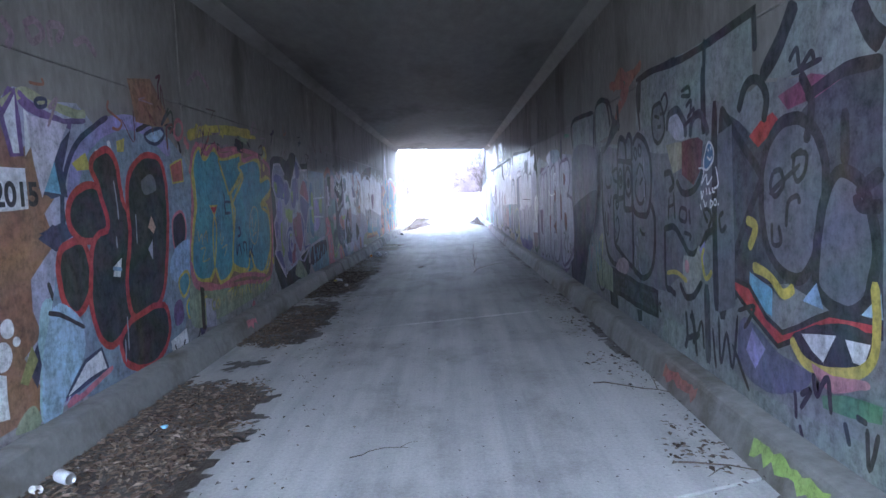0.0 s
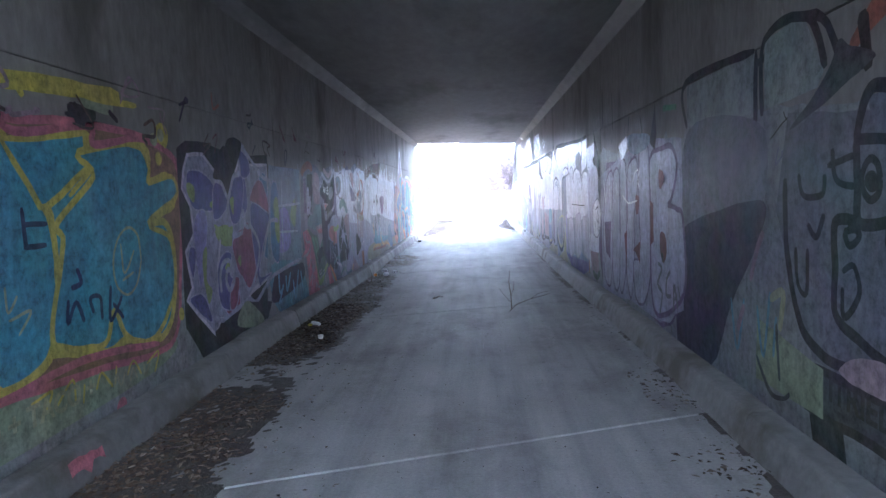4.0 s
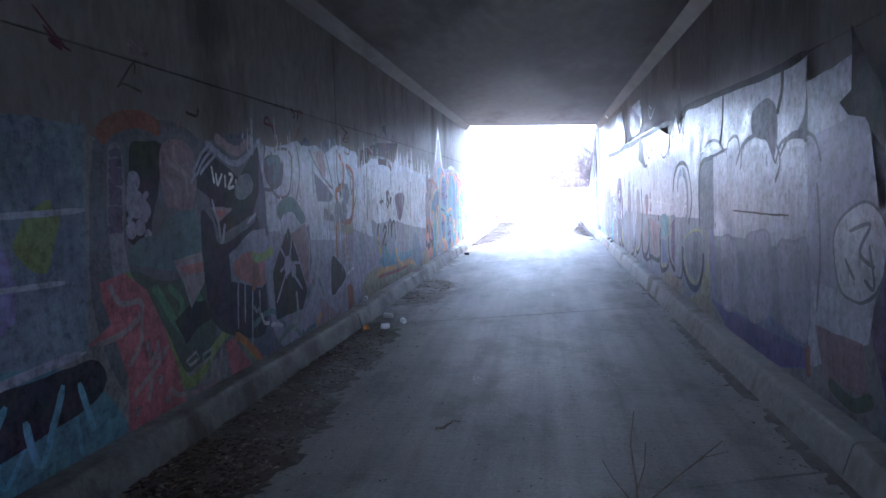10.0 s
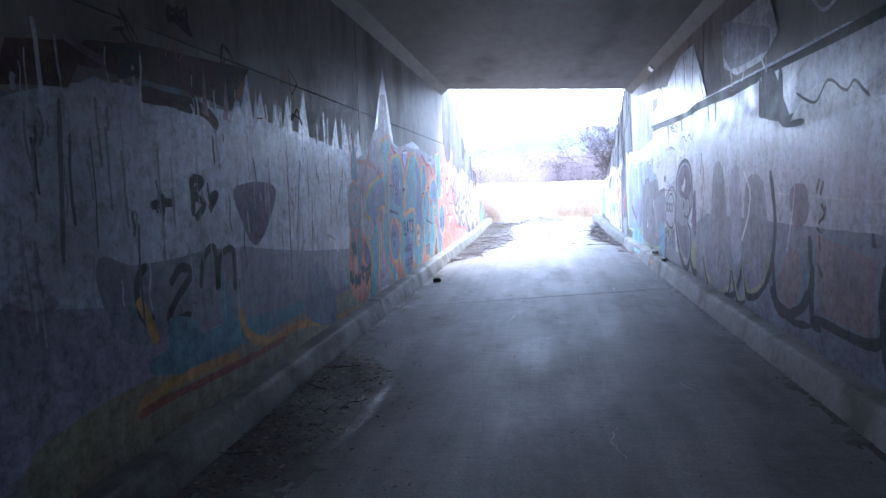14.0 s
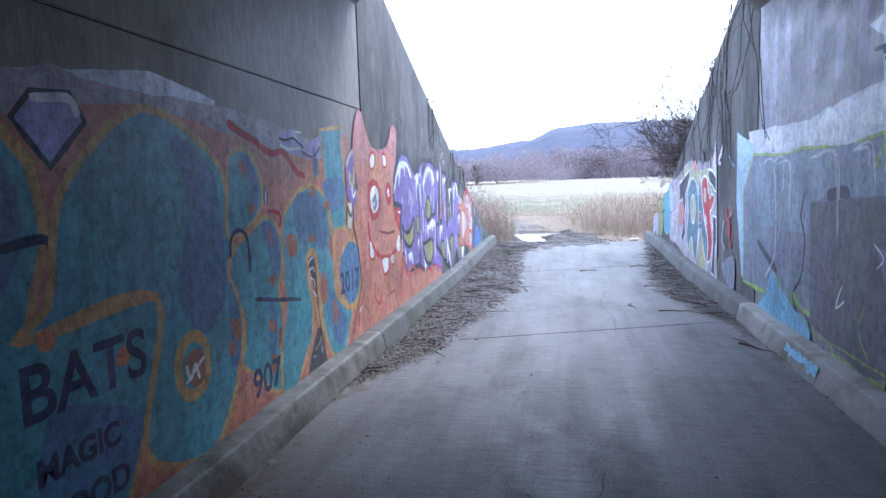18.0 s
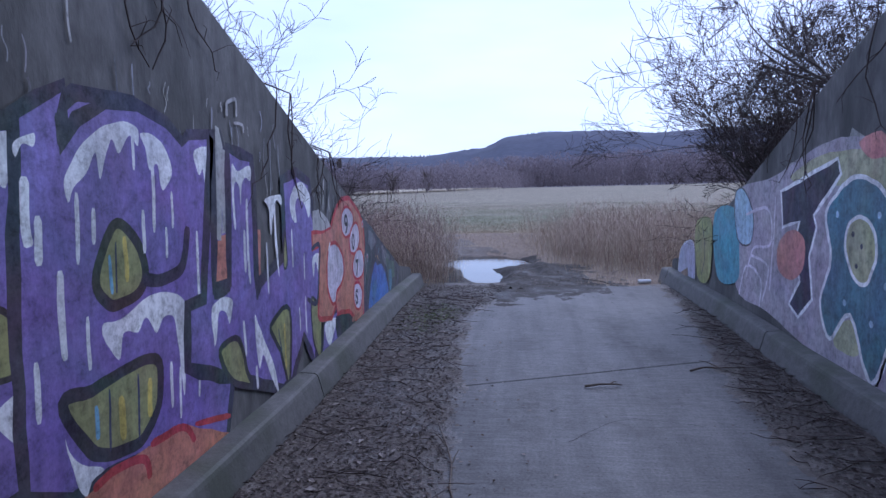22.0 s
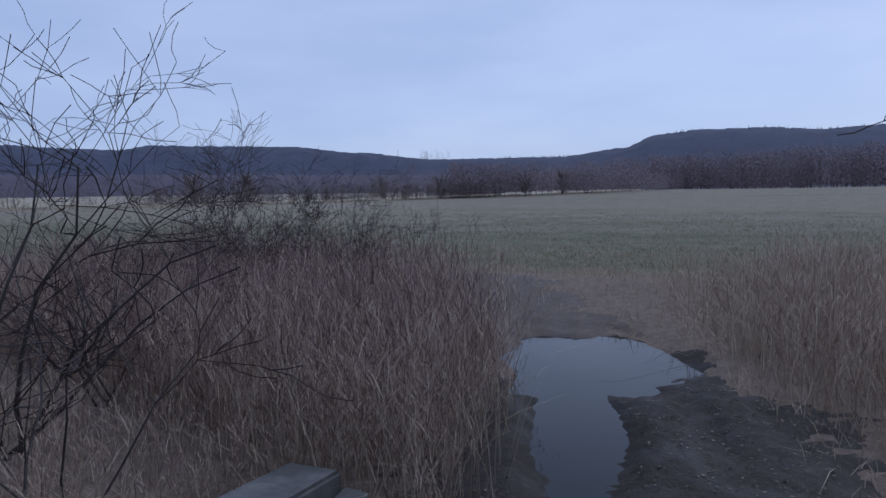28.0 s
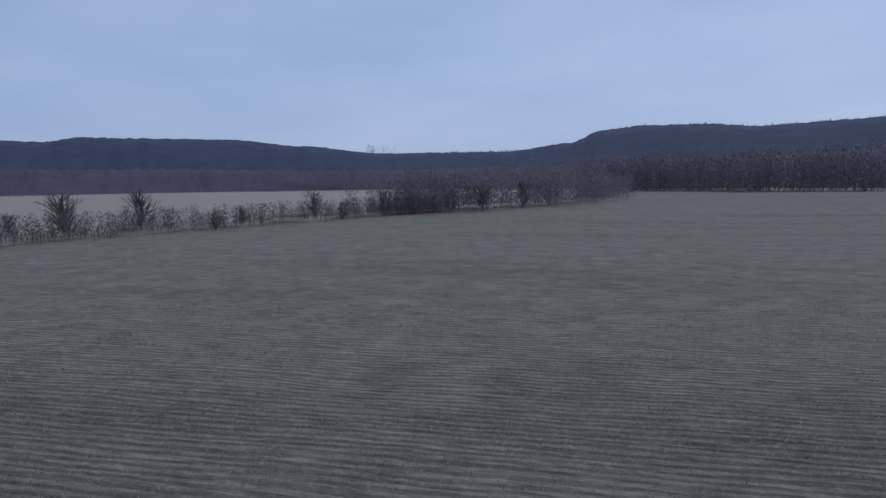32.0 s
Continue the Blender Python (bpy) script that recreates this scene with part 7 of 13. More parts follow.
fill(mural, "teal", True, (25.61, 1.75), (25.7, 1.81), (25.83, 1.82), (25.94, 1.77), (26.01, 1.64), (26.03, 1.51), (25.96, 1.41), (25.82, 1.32), (25.69, 1.29), (25.56, 1.31), rim="ochre", width=0.035)
fill(mural, "bluemid", True, (25.75, 1.78), (25.88, 1.77), (25.97, 1.64), (25.97, 1.52), (25.91, 1.41), (25.81, 1.37), (25.87, 1.5), (25.85, 1.66))
fill(mural, "teal", True, (25.56, 1.14), (25.69, 1.25), (25.81, 1.28), (25.95, 1.36), (26.08, 1.38), (26.2, 1.32), (26.27, 1.19), (26.27, 1.01), (26.19, 0.86), (26.24, 0.66), (26.18, 0.5), (26.18, 0.39), (26.12, 0.24), (25.72, 0.4), (25.63, 0.48), (25.68, 0.6), (25.68, 0.76), (25.62, 0.93), (25.55, 1.03), rim="ochre", width=0.035)
fill(mural, "bluemid", True, (25.98, 1.33), (26.1, 1.34), (26.2, 1.26), (26.23, 1.12), (26.22, 0.99), (26.15, 0.93), (26.1, 1.04), (26.06, 1.2))
fill(mural, "bluemid", True, (25.54, 1), (25.6, 0.9), (25.65, 0.75), (25.61, 0.52), (25.49, 0.53))
fill(mural, "bluemid", True, (26.05, 0.8), (26.15, 0.69), (26.11, 0.52), (26.1, 0.34), (26.01, 0.33), (26.01, 0.56))
fill(mural, "teal", True, (26.29, 1.27), (26.43, 1.45), (26.67, 1.56), (26.89, 1.58), (27.06, 1.54), (27.19, 1.42), (27.26, 1.08), (27.29, 0.68), (27.41, 0.54), (27.68, 0.42), (27.64, 0.29), (27.43, 0.17), (27.15, 0.23), (26.99, 0.42), (26.94, 0.7), (26.9, 0.99), (26.8, 1.07), (26.69, 1.01), (26.72, 0.82), (26.78, 0.62), (26.74, 0.4), (26.6, 0.26), (26.37, 0.17), (26.18, 0.22), (26.19, 0.39), (26.28, 0.9), rim="ochre", width=0.035)
fill(mural, "bluemid", True, (26.52, 1.47), (26.77, 1.54), (27.02, 1.49), (27.13, 1.37), (27.16, 1.13), (27.02, 1.05), (26.86, 1.14), (26.67, 1.12), (26.56, 1.21))
fill(mural, "bluemid", True, (27.02, 0.85), (27.21, 0.67), (27.4, 0.47), (27.55, 0.35), (27.38, 0.25), (27.16, 0.31), (27.06, 0.53))
fill(mural, "teal", False, (27.09, 2.04), (27.6, 2.11), (27.63, 1.72), (27.63, 1.2), (27.31, 1.18), (27.2, 1.42), (27.15, 1.77), rim="ochre", width=0.032)
fill(mural, "bluemid", True, (27.11, 1.61), (27.59, 1.64), (27.61, 1.42), (27.29, 1.36))
fill(mural, "ochre", True, (27.31, 1.19), (27.63, 1.19), (27.72, 1.11), (28.07, 0.93), (28.04, 0.64), (27.89, 0.42), (27.64, 0.41), (27.45, 0.51), (27.34, 0.71), (27.32, 1))
fill(mural, "terracotta", True, (27.35, 1.16), (27.6, 1.16), (27.65, 1.1), (27.46, 0.98), (27.41, 0.77), (27.46, 0.59), (27.36, 0.78))
fill(mural, "bluemid", True, (27.46, 0.96), (27.72, 1.07), (27.96, 0.97), (28.01, 0.73), (27.86, 0.49), (27.64, 0.46), (27.48, 0.58), (27.39, 0.77), rim="ochre", width=0.03)
fill(mural, "charcoal", True, (26.72, 1), (26.81, 1.04), (26.87, 0.97), (26.9, 0.75), (26.93, 0.47), (27.03, 0.17), (27.09, 0.1), (26.91, 0.15), (26.89, 0.42), (26.85, 0.63), (26.77, 0.84), rim="ochre", width=0.028)
fill(mural, "charcoal", True, (26.9, 0.43), (26.96, 0.31), (27.03, 0.1), (26.76, 0.07), (26.5, 0.06), (26.38, 0.09), (26.6, 0.2), (26.76, 0.33))
line(mural, "lilacwhite", 0.018, (26.71, 0.96), (26.77, 1), (26.83, 1.01))
line(mural, "lilacwhite", 0.018, (26.73, 0.91), (26.81, 0.93), (26.84, 0.89))
line(mural, "lilacwhite", 0.018, (26.75, 0.86), (26.82, 0.83), (26.84, 0.76))
line(mural, "lilacwhite", 0.018, (26.78, 0.74), (26.86, 0.68))
line(mural, "lilac", 0.012, (26.78, 0.26), (26.87, 0.29), (26.91, 0.34))
line(mural, "lilac", 0.012, (26.73, 0.21), (26.78, 0.21))
line(mural, "lilac", 0.012, (26.93, 0.34), (26.91, 0.21), (26.96, 0.24))
line(mural, "red", 0.05, (25.63, 1.98), (25.76, 1.94), (25.95, 1.89), (26.17, 1.82), (26.39, 1.83), (26.59, 1.7), (26.76, 1.66))
line(mural, "red", 0.03, (26.09, 1.42), (26.25, 1.4), (26.28, 1.35), (26.25, 1.3))
fill(mural, "lavender", False, (26.32, 1.97), (26.59, 2.02), (26.82, 1.92), (27.12, 2.01), (27.04, 1.81), (26.75, 1.8), (26.4, 1.85))
line(mural, "lilacwhite", 0.02, (26.34, 1.88), (26.48, 1.86), (26.71, 1.89), (26.58, 1.98), (26.72, 2))
line(mural, "plum", 0.025, (26.71, 1.85), (26.92, 1.82), (27.08, 1.9))
line(mural, "indigo", 0.02, (26.33, 1.93), (26.41, 1.92), (26.58, 1.94), (26.76, 1.88))
fill(mural, "lilacwhite", False, (26.06, 1.59), (26.1, 1.54), (26.09, 1.46), (26.05, 1.49), rim="indigo", width=0.02)
fill(mural, "rust", True, (25.73, 1.74), (25.78, 1.76), (25.82, 1.72), (25.8, 1.64), (25.77, 1.68))
fill(mural, "rust", True, (25.84, 1.47), (25.9, 1.48), (25.9, 1.43), (25.84, 1.42))
fill(mural, "rust", True, (26.35, 1.21), (26.49, 1.23), (26.55, 1.13), (26.47, 1.05), (26.37, 1.1))
fill(mural, "rust", True, (26.84, 1.58), (26.92, 1.58), (26.92, 1.5), (26.84, 1.51))
fill(mural, "rust", True, (27.11, 1.44), (27.25, 1.45), (27.22, 1.37), (27.12, 1.39))
fill(mural, "rust", True, (26.99, 0.87), (27.09, 0.8), (27.09, 0.63), (26.99, 0.59), (26.94, 0.73))
fill(mural, "rust", True, (27.21, 0.6), (27.33, 0.49), (27.28, 0.36), (27.21, 0.42))
fill(mural, "rust", True, (26.76, 1.19), (26.86, 1.2), (26.89, 1.14), (26.74, 1.14))
fill(mural, "rust", True, (26.08, 1.29), (26.15, 1.26), (26.15, 1.17), (26.11, 1.19))
fill(mural, "rust", True, (26.07, 0.97), (26.15, 0.96), (26.12, 0.89), (26.06, 0.92))
fill(mural, "rust", True, (25.53, 0.78), (25.61, 0.77), (25.64, 0.69), (25.59, 0.63), (25.54, 0.69))
fill(mural, "rust", True, (25.5, 0.66), (25.57, 0.61), (25.54, 0.56), (25.48, 0.59))
fill(mural, "rust", True, (26.02, 0.68), (26.11, 0.64), (26.12, 0.57), (26.02, 0.6))
fill(mural, "rust", True, (26.03, 0.42), (26.12, 0.39), (26.11, 0.29), (26.03, 0.29))
fill(mural, "rust", True, (26.15, 0.56), (26.21, 0.57), (26.15, 0.43))
fill(mural, "rust", True, (27.18, 1.13), (27.26, 1.13), (27.25, 0.94), (27.18, 1.03))
fill(mural, "terracotta", True, (26.29, 0.91), (26.32, 0.78), (26.29, 0.62), (26.21, 0.54), (26.26, 0.74))
line(mural, "navy", 0.03, (25.84, 0.85), (26.16, 0.79), (26.56, 0.72))
line(mural, "navy", 0.03, (25.57, 1.16), (25.59, 1.27), (25.67, 1.32), (25.76, 1.29), (25.8, 1.2), (25.8, 1.04))
word(mural, "navy", 0.11, "MAGIC", 24.05, 0.44)
word(mural, "navy", 0.12, "BLOOD", 24, 0.22)
word(mural, "navy", 0.24, "BATS", 24.0, 0.7)
word(mural, "navy", 0.2, "907", 25.75, 0.2)
word(mural, "navy", 0.2, "2017", 27.4, 0.6)

# runs, brush ends and scuffs in the silver paint
def streaks(mural, colours, y0, y1, low, high, count, seed, longest=0.5, width=0.02, up=0.0):
    rnd = random.Random(seed)
    for _ in range(count):
        y = rnd.uniform(y0, y1)
        z = rnd.uniform(low, high)
        ln = longest * rnd.random() ** 1.6 + 0.05
        top = z + up * ln
        pts = [(y + rnd.uniform(-0.015, 0.015), top - ln * q / 3) for q in range(4)]
        line(mural, rnd.choice(colours), width * rnd.uniform(0.4, 1.6), *pts)


runs = graffiti("paint_runs", "L", "runs and brush ends of silver paint on bare concrete")
streaks(runs, ["silverbright", "silverband", "bluesilver"], 13.6, 22.5, 1.86, 2.0, 90, 41, 0.28, 0.018, 0.7)
streaks(runs, ["grey", "darkgrey", "greysoft", "violetgrey"], 14.2, 23, 1.1, 1.95, 150, 42, 0.5, 0.014)
streaks(runs, ["bluesilver", "lilac", "greysoft"], 15.5, 24, 1.0, 1.9, 140, 43, 0.5, 0.012)
runs = graffiti("paint_runs", "R", "runs and scuffs of silver and black paint")
streaks(runs, ["greysoft", "grey", "mauve"], 9.8, 29.5, 0.6, 1.9, 130, 44, 0.7, 0.018)
streaks(runs, ["silverbright", "bluesilver", "silverband"], 9.8, 29.5, 0.8, 2.1, 130, 45, 0.5, 0.014)
streaks(runs, ["black", "darkgrey"], 9.8, 29.3, 1.95, 2.35, 50, 46, 0.35, 0.018)
runs = graffiti("lime_runs", "L", "pale lime runs down the weathered wing wall")
for a, b, lo, hi, sd in ((28.8, 31, 1.9, 2.7, 71), (31, 33, 1.6, 2.1, 72), (33, 34.7, 1.3, 1.6, 73)):
    streaks(runs, ["grey", "greysoft", "darkgrey", "chalk"], a, b, lo, hi, 34, sd, 0.55, 0.008)
runs = graffiti("scribbled_tags", "R", "scrawled black tags over the silver paint")
rnd = random.Random(47)
for _ in range(34):
    y, z = rnd.uniform(5, 26), rnd.uniform(0.7, 2.1)
    line(runs, rnd.choice(["black", "grey", "darkgrey", "lilac", "indigosoft"]), rnd.uniform(0.01, 0.02), *[(y + rnd.uniform(-0.16, 0.16), z + rnd.uniform(-0.16, 0.16)) for _ in range(rnd.randint(3, 6))])
runs = graffiti("scribbled_tags", "L", "scrawled tags over the murals and bare concrete")
for _ in range(60):
    y, z = rnd.uniform(3, 20), rnd.uniform(2.0, 2.45)
    line(runs, rnd.choice(["rust", "maroon", "mauvered", "umber", "charcoal"]), rnd.uniform(0.01, 0.03), *[(y + rnd.uniform(-0.14, 0.14), z + rnd.uniform(-0.12, 0.12)) for _ in range(rnd.randint(3, 6))])


mural = graffiti("monster_mural", "L", "terracotta monster mural with red-rimmed eyes, fangs and pointed ears")
fill(mural, "terracotta", False, (27.82, 1.2), (27.88, 1.46), (28, 1.55), (27.92, 1.97), (27.98, 2.2), (28.11, 2.33), (28.22, 2.29), (28.31, 2.12), (28.48, 1.97), (28.75, 1.94), (29.07, 2), (29.31, 2.25), (29.46, 2.23), (29.41, 1.71), (29.22, 1.47), (29.27, 1.23), (29.75, 0.85), (30.36, 0.4), (31.54, 0.56), (31.48, 0.2), (29.66, 0.2), (28.6, 0.2), (28.28, 0.2), (27.71, 0.22), (27.65, 0.25), (28.02, 0.62), (27.91, 1.04))
line(mural, "rose", 0.05, (28.11, 2.32), (27.95, 2.08), (27.92, 1.83), (28.02, 1.58))
line(mural, "rose", 0.05, (28.11, 2.32), (28.25, 2.13), (28.34, 1.97), (28.69, 1.93), (29.07, 2), (29.31, 2.24), (29.46, 2.16), (29.38, 1.81))
fill(mural, "coral", True, (28.01, 2.16), (28.15, 2.21), (28.23, 2), (28.15, 1.82), (28.02, 1.88))
fill(mural, "coral", True, (29.22, 2.13), (29.38, 2.05), (29.3, 1.77), (29.19, 1.83))
fill(mural, "white", True, (28.41, 1.87), (28.53, 1.92), (28.6, 1.84), (28.51, 1.74), (28.41, 1.76), rim="red", width=0.035)
fill(mural, "white", True, (28.88, 1.92), (28.99, 1.9), (29.01, 1.79), (28.91, 1.77), (28.86, 1.84), rim="red", width=0.03)
fill(mural, "red", True, (28.32, 1.58), (28.5, 1.64), (28.71, 1.57), (28.75, 1.4), (28.61, 1.23), (28.4, 1.22), (28.3, 1.37))
fill(mural, "white", True, (28.39, 1.52), (28.54, 1.57), (28.67, 1.49), (28.65, 1.34), (28.48, 1.28), (28.37, 1.39))
fill(mural, "steel", True, (28.45, 1.43), (28.56, 1.48), (28.6, 1.37), (28.52, 1.31), (28.45, 1.36))
dot(mural, "white", 28.5, 1.38, 0.025)
fill(mural, "red", True, (28.95, 1.56), (29.08, 1.6), (29.17, 1.52), (29.14, 1.37), (29, 1.36), (28.94, 1.45))
fill(mural, "white", True, (29, 1.49), (29.07, 1.54), (29.1, 1.46), (29.04, 1.44))
dot(mural, "steel", 29.06, 1.48, 0.02)
fill(mural, "red", True, (29.28, 1.3), (29.57, 1.31), (29.64, 1.16), (29.54, 0.99), (29.34, 1.12))
line(mural, "white", 0.03, (29.44, 1.25), (29.59, 1.23))
line(mural, "red", 0.06, (28.28, 1.21), (28.33, 0.99), (28.57, 0.83), (28.93, 0.75), (29.3, 0.81), (29.49, 0.96))
fill(mural, "white", True, (28.31, 1.02), (28.44, 0.88), (28.41, 0.81), (28.29, 0.83), rim="red", width=0.03)
fill(mural, "white", True, (28.7, 0.77), (28.96, 0.75), (28.95, 0.62), (28.78, 0.59), rim="red", width=0.035)
fill(mural, "cream", True, (29.03, 0.76), (29.18, 0.77), (29.19, 0.66), (29.06, 0.67), rim="red", width=0.02)
fill(mural, "white", True, (29.36, 0.91), (29.47, 0.96), (29.45, 0.78), (29.32, 0.81))
line(mural, "maroon", 0.03, (28.66, 1.08), (28.95, 1.03), (29.26, 1.03))
line(mural, "red", 0.05, (29.72, 0.58), (29.73, 0.25))
line(mural, "red", 0.05, (29.54, 0.66), (29.91, 0.42), (30.36, 0.4), (31.52, 0.41))
line(mural, "red", 0.04, (30.24, 0.43), (30.33, 0.2))
line(mural, "red", 0.03, (28.43, 0.55), (28.39, 0.41), (28.57, 0.29), (28.63, 0.36))
line(mural, "red", 0.03, (28.69, 0.31), (28.64, 0.2))
line(mural, "red", 0.03, (28.93, 0.47), (28.99, 0.34), (29.17, 0.35))
line(mural, "red", 0.03, (29.21, 0.31), (29.23, 0.2))
line(mural, "red", 0.03, (28.03, 0.49), (27.87, 0.33), (27.85, 0.2))
line(mural, "white", 0.02, (27.89, 0.34), (27.95, 0.39))
fill(mural, "violet", False, (27.67, 1.79), (27.86, 1.93), (27.91, 1.9), (27.91, 1.74), (27.95, 1.44), (27.84, 1.38), (27.69, 1.47))
line(mural, "silver", 0.05, (27.67, 1.76), (27.79, 1.86), (27.9, 1.91))
line(mural, "yellow", 0.04, (27.77, 1.71), (27.78, 1.62), (27.86, 1.58), (27.91, 1.76))
line(mural, "white", 0.03, (27.82, 1.56), (27.85, 1.47), (27.93, 1.53))
fill(mural, "cream", False, (27.68, 1.42), (27.81, 1.42), (27.76, 1.16), (27.65, 1.18))
line(mural, "black", 0.03, (27.68, 1.39), (27.75, 1.29), (27.8, 1.33))

mural = graffiti("violet_drip_letters", "L", "violet letters with white dripping highlights and black outlines")
fill(mural, "violet", False, (29.3, 1.63), (29.45, 1.85), (29.7, 1.97), (29.93, 1.96), (30.13, 1.85), (30.3, 1.74), (30.73, 1.78), (30.91, 1.91), (31.29, 1.92), (31.48, 1.71), (31.33, 0.47), (30.28, 0.47), (29.76, 0.46), (29.61, 0.76), (29.51, 1.02), (29.6, 1.31), (29.27, 1.35), rim="indigo", width=0.07)
fill(mural, "white", True, (29.45, 1.73), (29.6, 1.85), (29.87, 1.86), (30.09, 1.76), (30.17, 1.65), (30.08, 1.68), (29.96, 1.78), (29.86, 1.79), (29.8, 1.67), (29.77, 1.77), (29.63, 1.75), (29.55, 1.56), (29.52, 1.69), (29.44, 1.64), (29.34, 1.5), (29.37, 1.64))
line(mural, "white", 0.03, (30.04, 1.53), (29.98, 1.3))
line(mural, "white", 0.03, (30.12, 1.48), (30.07, 1.19))
line(mural, "white", 0.02, (30.2, 1.41), (30.17, 1.28))
line(mural, "white", 0.03, (29.32, 1.59), (29.29, 1.47))
line(mural, "white", 0.025, (29.66, 1.42), (29.66, 1.33))
fill(mural, "white", True, (30.32, 1.67), (30.69, 1.74), (30.69, 1.59), (30.6, 1.66), (30.54, 1.54), (30.48, 1.59), (30.42, 1.49), (30.39, 1.62))
line(mural, "white", 0.025, (30.41, 1.56), (30.4, 1.36))
line(mural, "white", 0.025, (30.69, 1.41), (30.7, 1.2))
fill(mural, "olive", True, (29.61, 1.08), (29.77, 0.97), (29.98, 0.98), (30.23, 1.12), (30.19, 0.88), (29.98, 0.77), (29.75, 0.84), (29.65, 0.96), rim="black", width=0.05)
line(mural, "navy", 0.012, (29.77, 0.97), (29.78, 0.84))
line(mural, "navy", 0.012, (29.95, 0.96), (29.95, 0.79))
line(mural, "yellow", 0.03, (29.7, 0.98), (29.71, 0.9))
line(mural, "yellow", 0.03, (30.03, 0.94), (29.98, 0.8))
line(mural, "yellow", 0.03, (29.84, 0.92), (29.84, 0.84))
fill(mural, "olive", True, (30.37, 0.94), (30.42, 1.15), (30.57, 1.04), (30.51, 0.91), rim="black", width=0.025)
fill(mural, "white", True, (29.86, 0.67), (30.05, 0.69), (30.11, 0.51), (30, 0.62), (29.94, 0.57))
fill(mural, "white", True, (30.41, 0.79), (30.56, 0.84), (30.6, 0.7), (30.51, 0.67))
line(mural, "white", 0.03, (29.74, 0.75), (29.75, 0.58))
line(mural, "white", 0.03, (29.57, 0.9), (29.59, 0.74))
line(mural, "white", 0.025, (29.7, 0.79), (29.7, 0.71))
line(mural, "orangered", 0.05, (29.56, 0.67), (29.66, 0.66), (29.73, 0.46), (29.86, 0.47), (30.09, 0.5), (30.27, 0.39), (30.32, 0.2))
fill(mural, "orangered", False, (29.53, 0.65), (29.76, 0.45), (30.28, 0.43), (30.49, 0.4), (30.4, 0.29), (29.89, 0.26), (29.68, 0.24), (29.67, 0.2), (29.27, 0.3))
fill(mural, "terracotta", False, (29.55, 0.59), (29.75, 0.4), (30.27, 0.37), (31.1, 0.37), (31.81, 0.31), (31.79, 0.2), (30.54, 0.2), (29.77, 0.2), (29.46, 0.21))
fill(mural, "violet", False, (30.6, 1.79), (30.71, 1.86), (30.85, 1.93), (30.81, 1.69), (30.91, 1.8), (31.09, 1.89), (31.32, 1.91), (31.55, 1.86), (31.69, 1.77), (31.75, 1.81), (32.1, 1.85), (32.18, 1.65), (32.14, 0.98), (32.23, 0.76), (32, 0.2), (31.42, 0.28), (30.99, 0.35), (30.72, 0.36), (30.51, 0.45), (30.53, 1.1), rim="indigo", width=0.06)
line(mural, "indigo", 0.04, (30.82, 1.69), (30.81, 1.82))
fill(mural, "olive", True, (30.96, 1.16), (31.04, 1.33), (31.14, 1.39), (31.27, 1.26), (31.29, 1.11), (31.17, 1.05), (31.03, 1.05), rim="black", width=0.05)
line(mural, "navy", 0.012, (31.1, 1.31), (31.08, 1.09))
line(mural, "yellow", 0.03, (31.16, 1.33), (31.16, 1.13))
line(mural, "skyblue", 0.02, (31.05, 1.26), (31.05, 1.09))
line(mural, "indigo", 0.06, (31.28, 1.12), (31.46, 1.1), (31.62, 1.15), (31.69, 1.34))
fill(mural, "olive", True, (30.72, 0.74), (30.89, 0.73), (31.2, 0.76), (31.36, 0.71), (31.33, 0.51), (31.18, 0.4), (30.96, 0.43), (30.83, 0.52), rim="black", width=0.055)
line(mural, "navy", 0.014, (30.99, 0.7), (30.97, 0.44))
line(mural, "navy", 0.014, (31.19, 0.71), (31.17, 0.41))
line(mural, "yellow", 0.04, (31.06, 0.65), (31.06, 0.45))
line(mural, "yellow", 0.04, (31.28, 0.66), (31.26, 0.48))
line(mural, "skyblue", 0.025, (30.9, 0.66), (30.9, 0.52))
fill(mural, "white", True, (30.82, 1.57), (30.9, 1.68), (31.04, 1.78), (31.21, 1.83), (31.31, 1.81), (31.3, 1.72), (31.25, 1.77), (31.16, 1.69), (31.11, 1.74), (31.03, 1.57), (31.01, 1.68), (30.95, 1.61), (30.87, 1.54), (30.83, 1.48))
fill(mural, "white", True, (31.33, 1.79), (31.49, 1.76), (31.57, 1.63), (31.48, 1.52), (31.45, 1.65), (31.39, 1.62), (31.36, 1.7))
line(mural, "white", 0.025, (30.88, 1.52), (30.86, 1.24))
line(mural, "white", 0.025, (30.97, 1.46), (30.96, 1.31))
line(mural, "white", 0.025, (31.41, 1.65), (31.39, 1.33))
line(mural, "white", 0.02, (31.56, 1.52), (31.55, 1.34))
line(mural, "white", 0.025, (31.31, 1.44), (31.3, 1.24))
line(mural, "white", 0.02, (31.49, 1.35), (31.48, 1.2))
line(mural, "white", 0.02, (31.27, 1.8), (31.26, 1.62))
fill(mural, "white", True, (30.97, 0.97), (31.12, 0.98), (31.31, 1.04), (31.55, 1.01), (31.7, 0.84), (31.71, 0.68), (31.61, 0.77), (31.57, 0.48), (31.54, 0.67), (31.51, 0.88), (31.42, 0.92), (31.36, 0.85), (31.28, 0.95), (31.21, 0.89), (31.11, 0.91), (31.06, 0.8))
line(mural, "white", 0.025, (31.46, 0.69), (31.45, 0.46))
line(mural, "white", 0.02, (31.54, 0.64), (31.52, 0.38))
line(mural, "white", 0.02, (31.73, 0.61), (31.71, 0.43))
